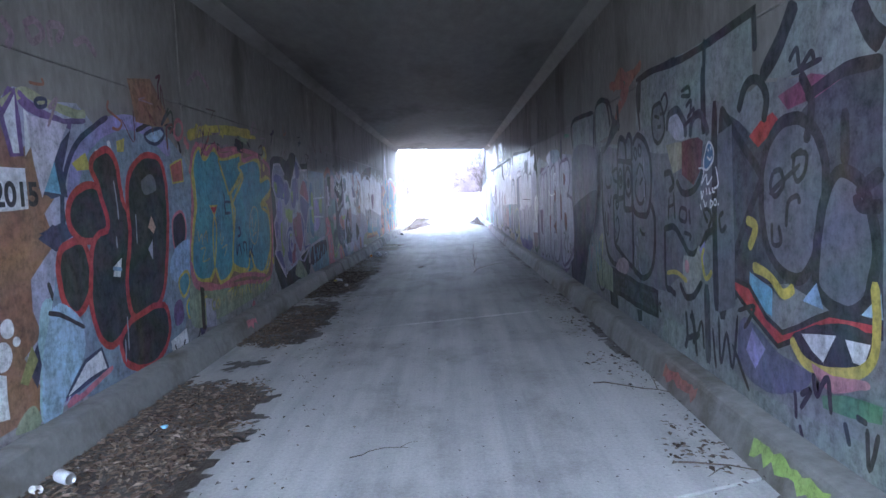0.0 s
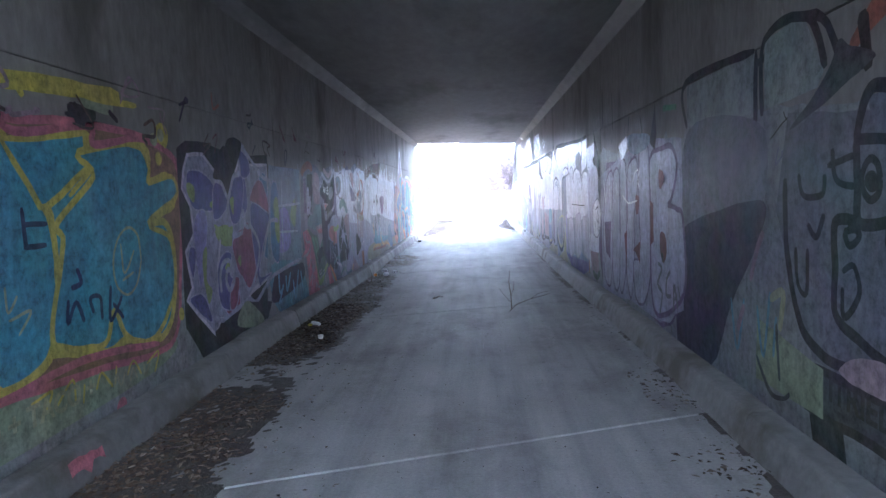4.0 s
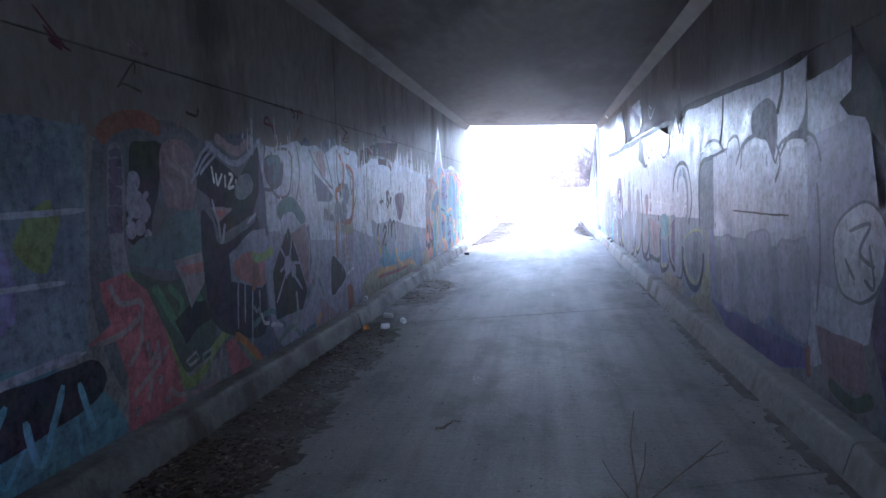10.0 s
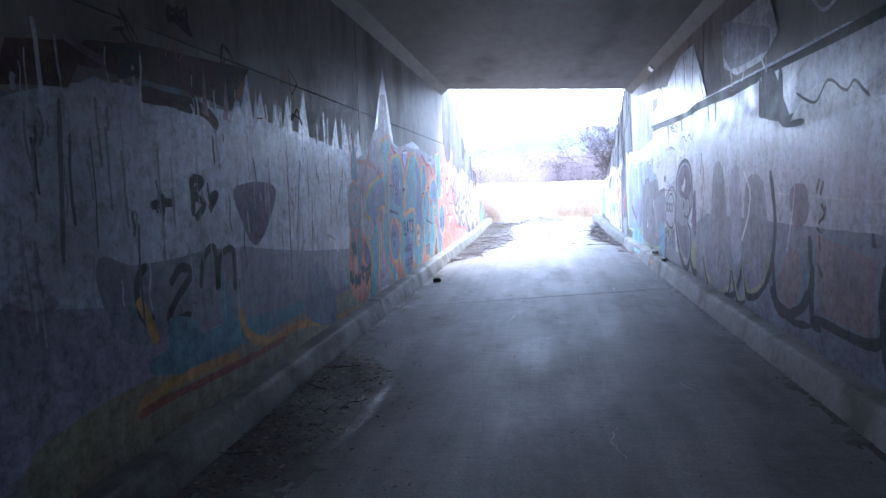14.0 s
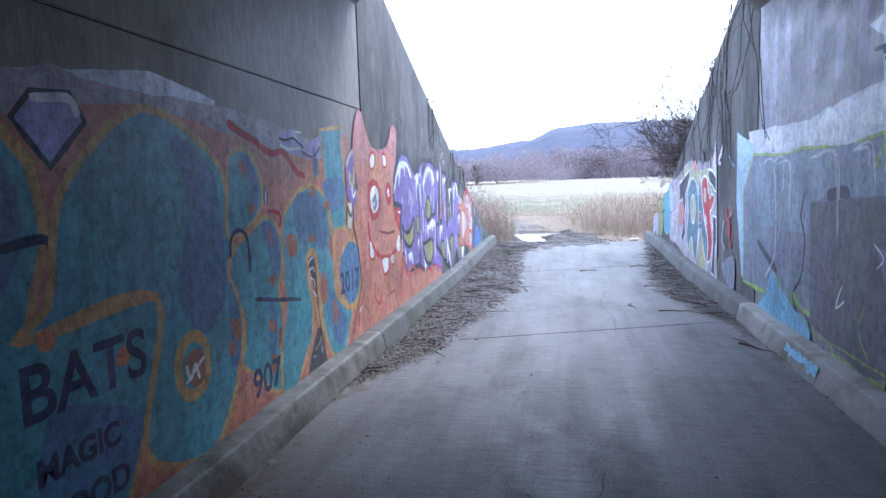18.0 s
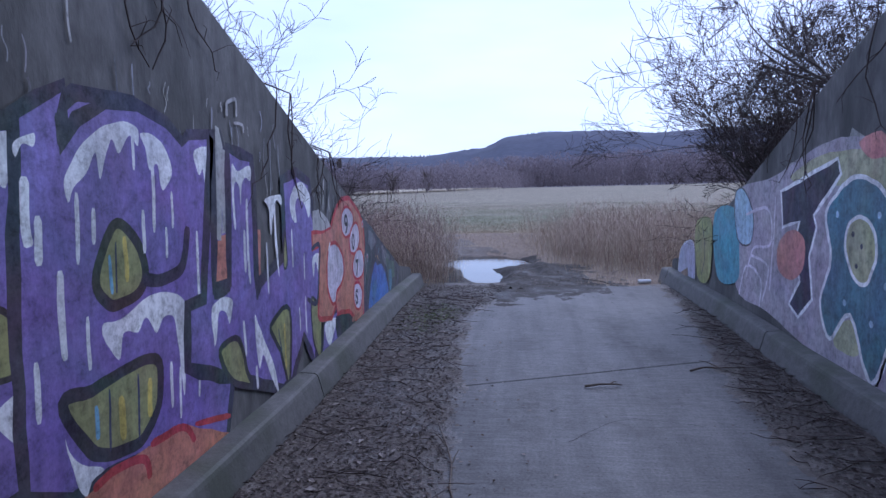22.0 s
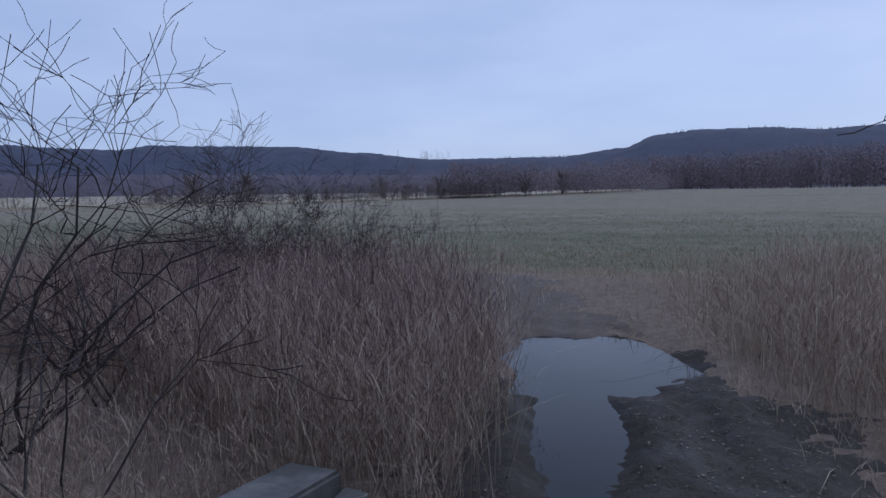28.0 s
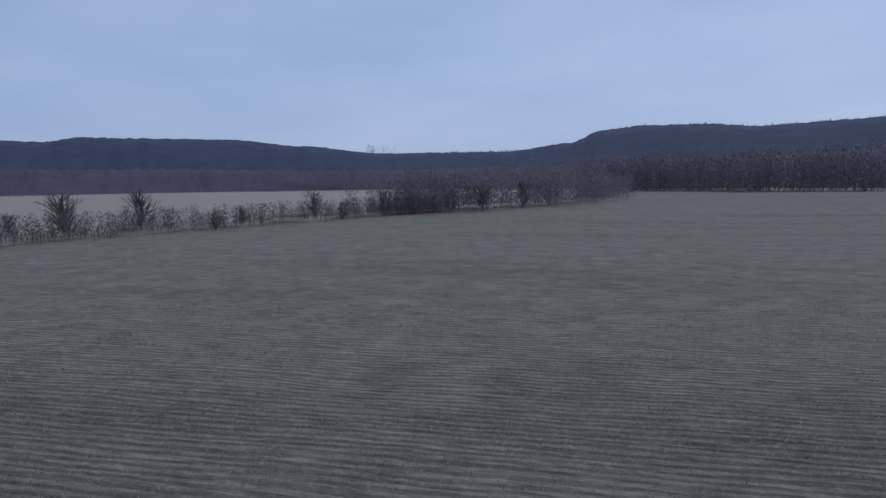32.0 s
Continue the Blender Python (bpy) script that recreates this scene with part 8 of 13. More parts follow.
line(mural, "white", 0.035, (30.76, 1.23), (30.75, 1.06), (30.75, 0.89))
line(mural, "white", 0.025, (30.89, 1.03), (30.88, 0.81))
line(mural, "white", 0.03, (30.61, 0.92), (30.6, 0.7))
fill(mural, "white", True, (30.59, 1.69), (30.69, 1.74), (30.68, 1.69), (30.63, 1.69), (30.59, 1.64))
line(mural, "white", 0.045, (30.62, 1.58), (30.61, 1.41), (30.62, 1.33))
line(mural, "white", 0.04, (30.67, 1.44), (30.66, 1.26))
fill(mural, "white", True, (31.8, 1.74), (32.02, 1.76), (32.01, 1.64), (31.95, 1.67), (31.91, 1.49), (31.88, 1.64), (31.83, 1.61))
line(mural, "white", 0.025, (31.78, 1.31), (31.76, 0.85))
line(mural, "white", 0.025, (31.91, 1.39), (31.91, 1.17))
fill(mural, "white", True, (30.72, 0.59), (30.77, 0.48), (30.92, 0.39), (30.85, 0.37), (30.81, 0.32), (30.76, 0.41))
fill(mural, "chalk", False, (32.1, 1.77), (32.17, 1.75), (32.14, 1.28), (32.07, 1.27))
fill(mural, "terracotta", False, (32.05, 1.26), (32.14, 1.27), (32.13, 0.98), (32.03, 0.98))
fill(mural, "terracotta", False, (30.81, 0.32), (30.99, 0.35), (31.24, 0.35), (31.58, 0.32), (32.05, 0.2), (32.07, 0.2), (31.56, 0.2), (31.3, 0.2))
line(mural, "red", 0.04, (30.85, 0.33), (30.99, 0.35), (31.19, 0.31), (31.23, 0.2))
line(mural, "red", 0.04, (31.25, 0.35), (31.53, 0.33), (31.64, 0.21))
line(mural, "red", 0.035, (31.65, 0.3), (32.05, 0.2))

mural = graffiti("violet_drip_letters", "L", "tall violet letters with white drips beside a paw mural")
fill(mural, "terracotta", False, (31.99, 1.24), (32.1, 1.24), (32.14, 0.89), (31.94, 0.94))
fill(mural, "terracotta", False, (32.49, 1.27), (32.61, 1.26), (32.58, 0.97), (32.51, 0.94))
fill(mural, "violet", False, (31.99, 1.82), (32.02, 1.85), (31.94, 0.98), (32.12, 0.98), (32.15, 1.3), (32.19, 1.77), (32.51, 1.73), (32.53, 1.52), (32.51, 0.98), (32.53, 0.83), (32.57, 0.92), (33.02, 1.05), (33.03, 1.6), (33.33, 1.66), (33.61, 1.59), (33.68, 1.29), (33.89, 1.03), (33.84, 0.94), (33.81, 0.59), (33.59, 0.2), (33.36, 0.37), (33.07, 0.2), (32.92, 0.2), (32.87, 0.2), (31.61, 0.61), (31.64, 0.93), (31.81, 0.94), rim="indigo", width=0.08)
line(mural, "indigo", 0.06, (31.93, 0.95), (32.02, 0.94), (32.13, 0.96))
fill(mural, "white", True, (32.23, 1.67), (32.31, 1.64), (32.49, 1.68), (32.49, 1.59), (32.42, 1.61), (32.36, 1.56), (32.33, 1.43), (32.32, 1.54), (32.25, 1.56), (32.25, 1.31), (32.22, 1.33))
fill(mural, "white", True, (32.7, 1.46), (32.98, 1.49), (32.99, 1.41), (32.88, 1.42), (32.9, 0.91), (32.85, 1.13), (32.84, 1.36), (32.78, 1.21), (32.76, 1.39))
fill(mural, "white", True, (33.19, 1.49), (33.43, 1.59), (33.63, 1.46), (33.58, 1.3), (33.5, 1.4), (33.36, 1.46), (33.28, 1.41), (33.29, 1.28), (33.19, 1.32))
fill(mural, "white", True, (33.64, 0.96), (33.85, 0.97), (33.79, 0.8), (33.7, 0.92), (33.64, 0.8))
line(mural, "white", 0.03, (32.36, 1.28), (32.35, 1.01))
line(mural, "white", 0.03, (32.42, 1.47), (32.4, 1.14), (32.41, 0.93))
line(mural, "white", 0.025, (32.7, 1.17), (32.7, 0.82))
line(mural, "white", 0.025, (33.18, 1.23), (33.18, 0.94))
line(mural, "white", 0.02, (33.28, 0.62), (33.28, 0.43))
line(mural, "white", 0.02, (33.42, 0.68), (33.42, 0.36))
line(mural, "white", 0.02, (33.43, 1.02), (33.42, 0.81))
fill(mural, "white", True, (31.89, 0.86), (32, 0.91), (32.15, 0.87), (32.1, 0.74), (32.06, 0.81), (31.97, 0.82), (31.91, 0.65))
fill(mural, "white", True, (32.45, 0.71), (32.54, 0.59), (32.73, 0.31), (32.79, 0.2), (32.65, 0.29), (32.56, 0.43), (32.48, 0.37))
line(mural, "white", 0.03, (32.29, 0.72), (32.3, 0.49))
line(mural, "white", 0.03, (32.44, 0.39), (32.45, 0.23))
fill(mural, "olive", True, (32.7, 0.59), (33.07, 0.64), (33, 0.2), (32.86, 0.37), rim="black", width=0.04)
line(mural, "navy", 0.015, (32.84, 0.54), (32.88, 0.36))
line(mural, "yellow", 0.03, (32.95, 0.56), (32.95, 0.22))
fill(mural, "olive", True, (31.97, 0.62), (32.2, 0.62), (32.3, 0.4), (32.35, 0.28), (32.06, 0.42), rim="black", width=0.04)
fill(mural, "olive", True, (33.57, 0.64), (33.79, 0.45), (33.73, 0.2), (33.57, 0.31), rim="black", width=0.03)
fill(mural, "olive", True, (32.99, 0.97), (33.04, 1.22), (33.06, 0.99), rim="black", width=0.02)
fill(mural, "violet", False, (33.86, 0.36), (34.3, 0.4), (34.28, 0.2), (33.98, 0.2), (33.79, 0.2), rim="indigo", width=0.03)
fill(mural, "white", True, (33.89, 0.35), (34.27, 0.33), (34.21, 0.26), (34, 0.24))

mural = graffiti("paw_mural", "L", "terracotta paw mural with pale numbered toe pads and red outlines")
fill(mural, "black", True, (34.24, 0.36), (34.68, 0.28), (35.27, 0.2), (35.62, 0.2), (35.09, 0.2), (34.33, 0.2))
fill(mural, "terracotta", False, (33.64, 1.17), (33.92, 1.17), (34.16, 1.19), (34.35, 1.35), (34.55, 1.43), (34.81, 1.44), (35.17, 1.28), (35.34, 1.16), (35.39, 0.91), (35.45, 0.72), (35.39, 0.44), (35.22, 0.24), (35.09, 0.2), (34.69, 0.31), (34.28, 0.37), (34.25, 0.46), (34.1, 0.36), (33.76, 0.42), (33.72, 0.46), (33.81, 0.94), (33.82, 1.05), (33.63, 1.04), rim="red", width=0.045)
fill(mural, "lilacwhite", True, (34.15, 1.03), (34.32, 1.02), (34.51, 0.9), (34.54, 0.72), (34.41, 0.61), (34.29, 0.58), (34.23, 0.48), (34.11, 0.5), (34.01, 0.64), (34.01, 0.82), (34.05, 0.96), rim="red", width=0.035)
line(mural, "white", 0.03, (34.07, 0.98), (34.13, 1.04))
fill(mural, "lilacwhite", True, (34.51, 1.23), (34.62, 1.34), (34.81, 1.34), (34.95, 1.26), (34.91, 1.14), (34.74, 1.06), (34.56, 1.09), rim="red", width=0.03)
fill(mural, "lilacwhite", True, (34.78, 1.03), (34.89, 1.14), (35.08, 1.17), (35.18, 1.07), (35.15, 0.94), (34.97, 0.86), (34.8, 0.9), rim="red", width=0.03)
fill(mural, "lilacwhite", True, (34.89, 0.79), (35.03, 0.88), (35.23, 0.88), (35.33, 0.74), (35.27, 0.61), (35.04, 0.58), (34.88, 0.67), rim="red", width=0.03)
fill(mural, "lilacwhite", True, (34.88, 0.49), (34.95, 0.55), (35.12, 0.53), (35.22, 0.43), (35.16, 0.29), (35.01, 0.26), (34.89, 0.36), rim="red", width=0.03)
word(mural, "black", 0.2, "9", 34.61, 1.09)
word(mural, "black", 0.17, "0", 34.86, 0.91)
word(mural, "black", 0.18, "7", 34.98, 0.62)
word(mural, "black", 0.16, "S", 34.94, 0.33)
line(mural, "indigo", 0.04, (33.61, 1.04), (33.82, 1.05), (33.79, 0.85), (33.7, 0.58), (33.46, 0.65))
line(mural, "blue", 0.06, (35.79, 0.5), (35.62, 0.2))
line(mural, "rust", 0.05, (34.77, 0.2), (35.09, 0.2))

mural = graffiti("portal_fade", "L", "faded grey paint and chalky marks on the bare wing wall")
fill(mural, "chalk", False, (33.68, 1.35), (33.85, 1.36), (34.07, 1.27), (34.16, 1.19), (33.92, 1.17), (33.67, 1.19))
line(mural, "chalk", 0.03, (34.01, 1.61), (33.96, 1.35))
line(mural, "chalk", 0.025, (34.13, 1.56), (34.14, 1.32))
line(mural, "black", 0.03, (34.35, 1.46), (34.34, 1.35))
line(mural, "black", 0.03, (34.19, 1.61), (34.05, 1.32))
line(mural, "chalk", 0.02, (35.98, 0.86), (36.05, 0.73))
line(mural, "chalk", 0.03, (32.21, 2.04), (32.2, 1.96))
line(mural, "chalk", 0.025, (32.21, 2.04), (32.33, 2.07), (32.33, 1.97))
line(mural, "chalk", 0.02, (32.29, 1.93), (32.41, 1.93), (32.42, 1.88))
fill(mural, "chalk", False, (32.05, 1.89), (32.09, 1.88), (32.13, 1.77), (32.05, 1.23), (32, 1.25))
fill(mural, "charcoal", False, (35.39, 1.2), (35.73, 1.09), (36.2, 0.89), (36.96, 0.6), (37.31, 0.43), (37.21, 0.2), (36.67, 0.2), (36.19, 0.2), (35.76, 0.2), (35.26, 0.22), (35.32, 0.66), (35.4, 0.9))
fill(mural, "gunmetal", False, (35.59, 1.07), (35.83, 1), (35.94, 0.89), (35.71, 0.82), (35.55, 0.92))
fill(mural, "gunmetal", False, (36.2, 0.85), (36.71, 0.64), (36.58, 0.49), (36.28, 0.63))
fill(mural, "darkgreen", False, (36.48, 0.65), (36.96, 0.55), (37.01, 0.34), (36.57, 0.34))
fill(mural, "blue", False, (35.45, 0.2), (35.54, 0.31), (35.63, 0.48), (35.69, 0.54), (35.76, 0.58), (35.81, 0.64), (35.89, 0.67), (35.97, 0.61), (36.07, 0.62), (36.18, 0.61), (36.32, 0.54), (36.41, 0.46), (36.47, 0.37), (36.56, 0.26), (36.56, 0.2), (36.5, 0.2), (36.25, 0.2), (36.15, 0.2), (36.02, 0.22), (35.89, 0.2), (35.78, 0.2), (35.69, 0.2), (35.59, 0.2))
fill(mural, "bluemid", False, (35.68, 0.38), (35.79, 0.45), (35.95, 0.46), (35.86, 0.31), (35.7, 0.25))
fill(mural, "darkgreen", True, (35.75, 0.2), (35.85, 0.2), (35.93, 0.2), (35.84, 0.2))
line(mural, "ochre", 0.015, (35.89, 0.72), (35.92, 0.74))
line(mural, "ochre", 0.02, (35.98, 0.69), (36.02, 0.74))
line(mural, "ochre", 0.012, (36.06, 0.69), (36.09, 0.65))
line(mural, "darkteal2", 0.02, (35.95, 0.82), (35.98, 0.87))
line(mural, "darkteal2", 0.02, (36.05, 0.75), (36.08, 0.82))
fill(mural, "darkteal2", False, (36.61, 0.48), (36.79, 0.47), (36.81, 0.28), (36.65, 0.25))
line(mural, "mauve", 0.02, (35.46, 0.78), (35.49, 0.8), (35.53, 0.76), (35.5, 0.72), (35.46, 0.76))
line(mural, "mauve", 0.02, (35.29, 1.15), (35.33, 1.18), (35.36, 1.14), (35.33, 1.11), (35.29, 1.14))
dot(mural, "rose", 35.49, 0.77, 0.02)
line(mural, "chalk", 0.012, (35.4, 0.79), (35.42, 0.63), (35.36, 0.49))
line(mural, "chalk", 0.01, (36.29, 0.83), (36.38, 0.68), (36.48, 0.64))

mural = graffiti("silver_caricature", "R", "slate throw-up faces outlined in black over a red fanged mouth")
fill(mural, "mint", False, (5.76, 1.95), (5.74, 2.39), (4.26, 2.37), (3.58, 2.36), (3.55, 1.98), (4.22, 1.94))
fill(mural, "mint", False, (3.4, 1.98), (3.19, 2.32), (2.51, 2.12), (2.5, 1.88), (2.94, 1.92))
fill(mural, "mint", False, (5, 0.4), (4.12, 0.43), (3.64, 0.27), (3.04, 0.31), (2.44, 0.36), (2.44, 0.13), (3.14, 0.06), (4.22, 0.06), (5.15, 0.08))
fill(mural, "charcoal", False, (3.96, 1.91), (3.46, 1.66), (3.08, 1.76), (2.81, 1.9), (2.5, 1.9), (2.46, 0.9), (2.7, 0.85), (3.01, 0.9), (3.16, 0.93), (3.51, 0.88), (3.87, 0.69), (3.99, 1.18))
fill(mural, "crimson", False, (3.29, 1.87), (2.99, 1.93), (2.73, 1.87), (2.94, 1.82), (3.18, 1.8))
fill(mural, "red", False, (3.59, 1.7), (3.46, 1.77), (3.34, 1.8), (3.27, 1.74), (3.49, 1.63))
fill(mural, "gunmetal", True, (3.45, 1.42), (3.37, 1.65), (3.2, 1.74), (3.03, 1.72), (2.89, 1.59), (2.86, 1.39), (2.9, 1.16), (3.03, 0.98), (3.21, 0.98), (3.39, 1.12), rim="black", width=0.06)
fill(mural, "gunmetal", True, (2.86, 1.38), (2.72, 1.48), (2.57, 1.36), (2.51, 1.14), (2.56, 0.95), (2.7, 0.87), (2.87, 0.92), (2.93, 1.02), rim="black", width=0.06)
line(mural, "black", 0.06, (3.96, 1.91), (3.73, 1.7), (3.52, 1.54), (3.44, 1.47))
line(mural, "black", 0.06, (3.44, 1.47), (3.79, 0.98), (3.94, 0.61), (3.99, 1.18), (3.96, 1.91))
line(mural, "black", 0.06, (3.08, 1.95), (2.98, 1.8), (3.02, 1.62))
line(mural, "black", 0.06, (3.03, 1.83), (2.74, 1.9), (2.5, 1.89))
line(mural, "black", 0.06, (2.73, 1.74), (2.72, 1.5))
line(mural, "black", 0.06, (2.64, 1.38), (2.48, 1.47))
line(mural, "black", 0.06, (2.64, 1.38), (2.61, 1.33), (2.48, 1.33))
line(mural, "black", 0.06, (3.73, 1.85), (3.63, 1.99), (3.49, 1.99), (3.4, 1.89), (3.43, 1.76))
line(mural, "black", 0.1, (3.46, 1.99), (3.26, 2.15), (3.14, 2.3))
line(mural, "black", 0.1, (2.67, 2.17), (2.58, 2.03), (2.5, 1.96))
line(mural, "black", 0.03, (3.32, 1.49), (3.25, 1.5), (3.22, 1.42), (3.3, 1.37), (3.35, 1.42), (3.32, 1.49))
line(mural, "black", 0.03, (3.12, 1.57), (3.02, 1.57), (3.02, 1.49), (3.09, 1.44), (3.13, 1.5), (3.12, 1.57))
line(mural, "black", 0.03, (3.15, 1.56), (3.05, 1.59))
line(mural, "black", 0.03, (3.19, 1.21), (3.17, 1.33), (3.09, 1.37), (3.07, 1.33))
line(mural, "black", 0.03, (3.33, 1.23), (3.32, 1.12), (3.24, 1.13), (3.26, 1.22))
line(mural, "black", 0.03, (3.36, 1.38), (3.07, 1.52))
line(mural, "black", 0.03, (3.18, 2.02), (3.11, 2.07), (3.08, 1.98), (2.99, 2.03), (2.96, 1.98))
line(mural, "black", 0.03, (3.16, 1.96), (2.9, 1.98))
fill(mural, "skyblue", False, (3.58, 0.94), (3.32, 0.88), (3.32, 0.73), (3.58, 0.78))
fill(mural, "sky", False, (3.03, 0.86), (2.92, 0.97), (2.86, 0.85))
fill(mural, "skypale", False, (2.59, 0.88), (2.47, 0.99), (2.46, 0.88))
fill(mural, "indigosoft", True, (3.64, 0.67), (3.26, 0.56), (2.95, 0.53), (3.04, 0.42), (3.37, 0.31), (3.71, 0.38))
fill(mural, "lavender", False, (3.54, 0.63), (3.38, 0.54), (3.5, 0.41), (3.61, 0.48))
fill(mural, "red", False, (3.79, 0.87), (3.58, 0.85), (3.38, 0.72), (3.21, 0.67), (3.05, 0.74), (2.82, 0.84), (2.63, 0.86), (2.46, 0.87), (2.46, 0.81), (2.7, 0.78), (2.91, 0.76), (3.1, 0.66), (3.26, 0.59), (3.51, 0.69), (3.79, 0.81), rim="black", width=0.03)
fill(mural, "black", True, (3.13, 0.65), (3, 0.74), (2.7, 0.82), (2.52, 0.79), (2.53, 0.7), (2.7, 0.62), (2.95, 0.58))
fill(mural, "white", False, (3.03, 0.71), (2.95, 0.64), (2.86, 0.61), (2.76, 0.76))
fill(mural, "white", False, (2.7, 0.76), (2.64, 0.67), (2.57, 0.67), (2.53, 0.77))
line(mural, "yellow", 0.055, (3.13, 0.66), (3, 0.57), (2.77, 0.58), (2.58, 0.65), (2.5, 0.76), (2.51, 1.03))
line(mural, "yellow", 0.055, (3.54, 0.98), (3.33, 0.94), (3.21, 0.87), (3.11, 0.92))
line(mural, "yellow", 0.055, (3.62, 1.23), (3.51, 1.2), (3.58, 1.07))
fill(mural, "pink", True, (2.95, 0.58), (2.77, 0.57), (2.55, 0.62), (2.55, 0.58), (2.81, 0.49))
fill(mural, "green", False, (2.86, 0.45), (2.69, 0.51), (2.45, 0.54), (2.45, 0.47), (2.65, 0.42), (2.85, 0.4))
line(mural, "black", 0.03, (3.99, 0.6), (3.95, 0.31), (3.87, 0.52), (3.79, 0.32), (3.72, 0.66))
line(mural, "black", 0.03, (4.08, 0.51), (4.03, 0.25))
line(mural, "black", 0.03, (3.79, 0.47), (3.57, 0.25))
line(mural, "black", 0.03, (3.72, 0.69), (3.51, 0.75), (3.64, 0.6))
line(mural, "black", 0.03, (3.09, 0.41), (3.07, 0.27))
line(mural, "black", 0.03, (3.04, 0.4), (2.95, 0.45), (3.04, 0.33))
line(mural, "black", 0.03, (2.93, 0.54), (2.9, 0.44), (2.82, 0.55), (2.79, 0.39))
line(mural, "black", 0.03, (2.69, 0.39), (2.65, 0.3))
line(mural, "black", 0.03, (2.54, 0.42), (2.52, 0.25), (2.47, 0.42))
line(mural, "black", 0.03, (2.61, 0.44), (2.54, 0.44))
line(mural, "black", 0.03, (4.41, 0.52), (4.36, 0.37), (4.26, 0.51), (4.22, 0.33))
line(mural, "black", 0.03, (3.04, 0.25), (3.01, 0.18))
line(mural, "black", 0.055, (5.64, 1.93), (5.66, 2.36), (4.73, 2.34), (4.22, 2.34), (3.6, 2.37), (3.55, 2.36), (3.53, 2.15))
line(mural, "black", 0.055, (4.22, 2.38), (4.24, 2.01))

mural = graffiti("silver_band_faces", "R", "slate-silver letters with doodled faces, framed panels and a banner")
fill(mural, "gunmetal", False, (7.05, 1.9), (5.01, 1.69), (4.24, 1.7), (3.81, 1.79), (3.75, 0.71), (4.01, 0.62), (4.06, 1.11), (4.18, 1.07), (4.35, 0.92), (5, 0.61), (5.92, 0.55), (6.75, 0.62), (7.17, 1.37))
line(mural, "rust", 0.08, (6.54, 2.42), (6.26, 2.56), (6.01, 2.35), (6.4, 2.18))
line(mural, "rust", 0.08, (6.27, 2.32), (5.9, 2.43), (5.59, 2.5))
line(mural, "rust", 0.08, (6.69, 2.49), (6.14, 2.41))
line(mural, "rust", 0.08, (6.48, 2.11), (6.27, 2.28))
line(mural, "rust", 0.08, (6.4, 2.51), (5.79, 2.45))
line(mural, "black", 0.08, (5.64, 2.36), (5.67, 2.09))
line(mural, "black", 0.08, (6.4, 2.26), (6.34, 2))
line(mural, "black", 0.08, (4.25, 2.21), (4.23, 1.77))
line(mural, "black", 0.08, (4.06, 1.96), (4.05, 1.11), (4.02, 0.63))
line(mural, "black", 0.05, (8.4, 2.2), (7.43, 2.24), (7.32, 2.3))
line(mural, "black", 0.05, (7.32, 2.3), (6.78, 2.35), (6.55, 2.07))
line(mural, "black", 0.05, (5.74, 2.38), (5.01, 2.37), (4.76, 2.36))
fill(mural, "lilacpale", True, (4.94, 1.89), (4.88, 1.97), (4.72, 1.98), (4.6, 1.9), (4.57, 1.78), (4.75, 1.78))
line(mural, "charcoal", 0.06, (4.94, 1.86), (4.91, 1.97), (4.72, 1.99), (4.58, 1.89), (4.55, 1.78))
line(mural, "charcoal", 0.06, (4.47, 1.77), (4.42, 1.89), (4.29, 1.91), (4.2, 1.83), (4.16, 1.76))
fill(mural, "gunmetal", True, (5.3, 1.94), (5.28, 2.07), (5.12, 2.1), (5.03, 2.02), (5, 1.87), (5.12, 1.79), (5.25, 1.82), rim="black", width=0.035)
line(mural, "black", 0.03, (5.24, 2.01), (5.12, 1.98))
line(mural, "black", 0.03, (5.1, 2.01), (5.04, 2))
line(mural, "black", 0.03, (5.17, 1.91), (5.08, 1.91))
line(mural, "black", 0.03, (5.08, 2.11), (4.98, 2.15), (4.93, 2.08), (5.01, 1.99))
line(mural, "black", 0.03, (4.64, 2.11), (4.5, 2.12), (4.48, 2.06), (4.64, 2.08))
line(mural, "black", 0.03, (4.55, 1.99), (4.45, 2.02), (4.47, 1.93))
line(mural, "black", 0.03, (4.52, 1.91), (4.4, 1.96), (4.45, 1.86))
line(mural, "black", 0.03, (4.58, 1.86), (4.33, 1.93))
fill(mural, "olivesoft", False, (4.97, 1.75), (4.63, 1.76), (4.54, 1.58), (4.81, 1.53))
fill(mural, "maroon", False, (4.63, 1.76), (4.33, 1.76), (4.24, 1.73), (4.28, 1.54), (4.41, 1.44), (4.63, 1.52))
fill(mural, "bluemid", True, (4.19, 1.67), (4.14, 1.71), (4.08, 1.67), (4.09, 1.59), (4.17, 1.54), (4.23, 1.56), rim="white", width=0.015)
line(mural, "white", 0.014, (4.16, 1.67), (4.15, 1.65))
line(mural, "white", 0.014, (4.12, 1.68), (4.11, 1.66))
line(mural, "white", 0.014, (4.17, 1.62), (4.13, 1.6), (4.1, 1.62))
line(mural, "white", 0.014, (4.32, 1.55), (4.23, 1.54), (4.27, 1.44), (4.19, 1.51), (4.17, 1.44), (4.09, 1.49))
line(mural, "white", 0.014, (4.04, 1.55), (4, 1.44), (4.07, 1.41))
line(mural, "white", 0.014, (4.27, 1.4), (4.26, 1.34), (4.23, 1.4))
line(mural, "white", 0.014, (4.19, 1.42), (4.17, 1.37))
line(mural, "white", 0.014, (4.14, 1.42), (4.13, 1.38), (4.11, 1.39))
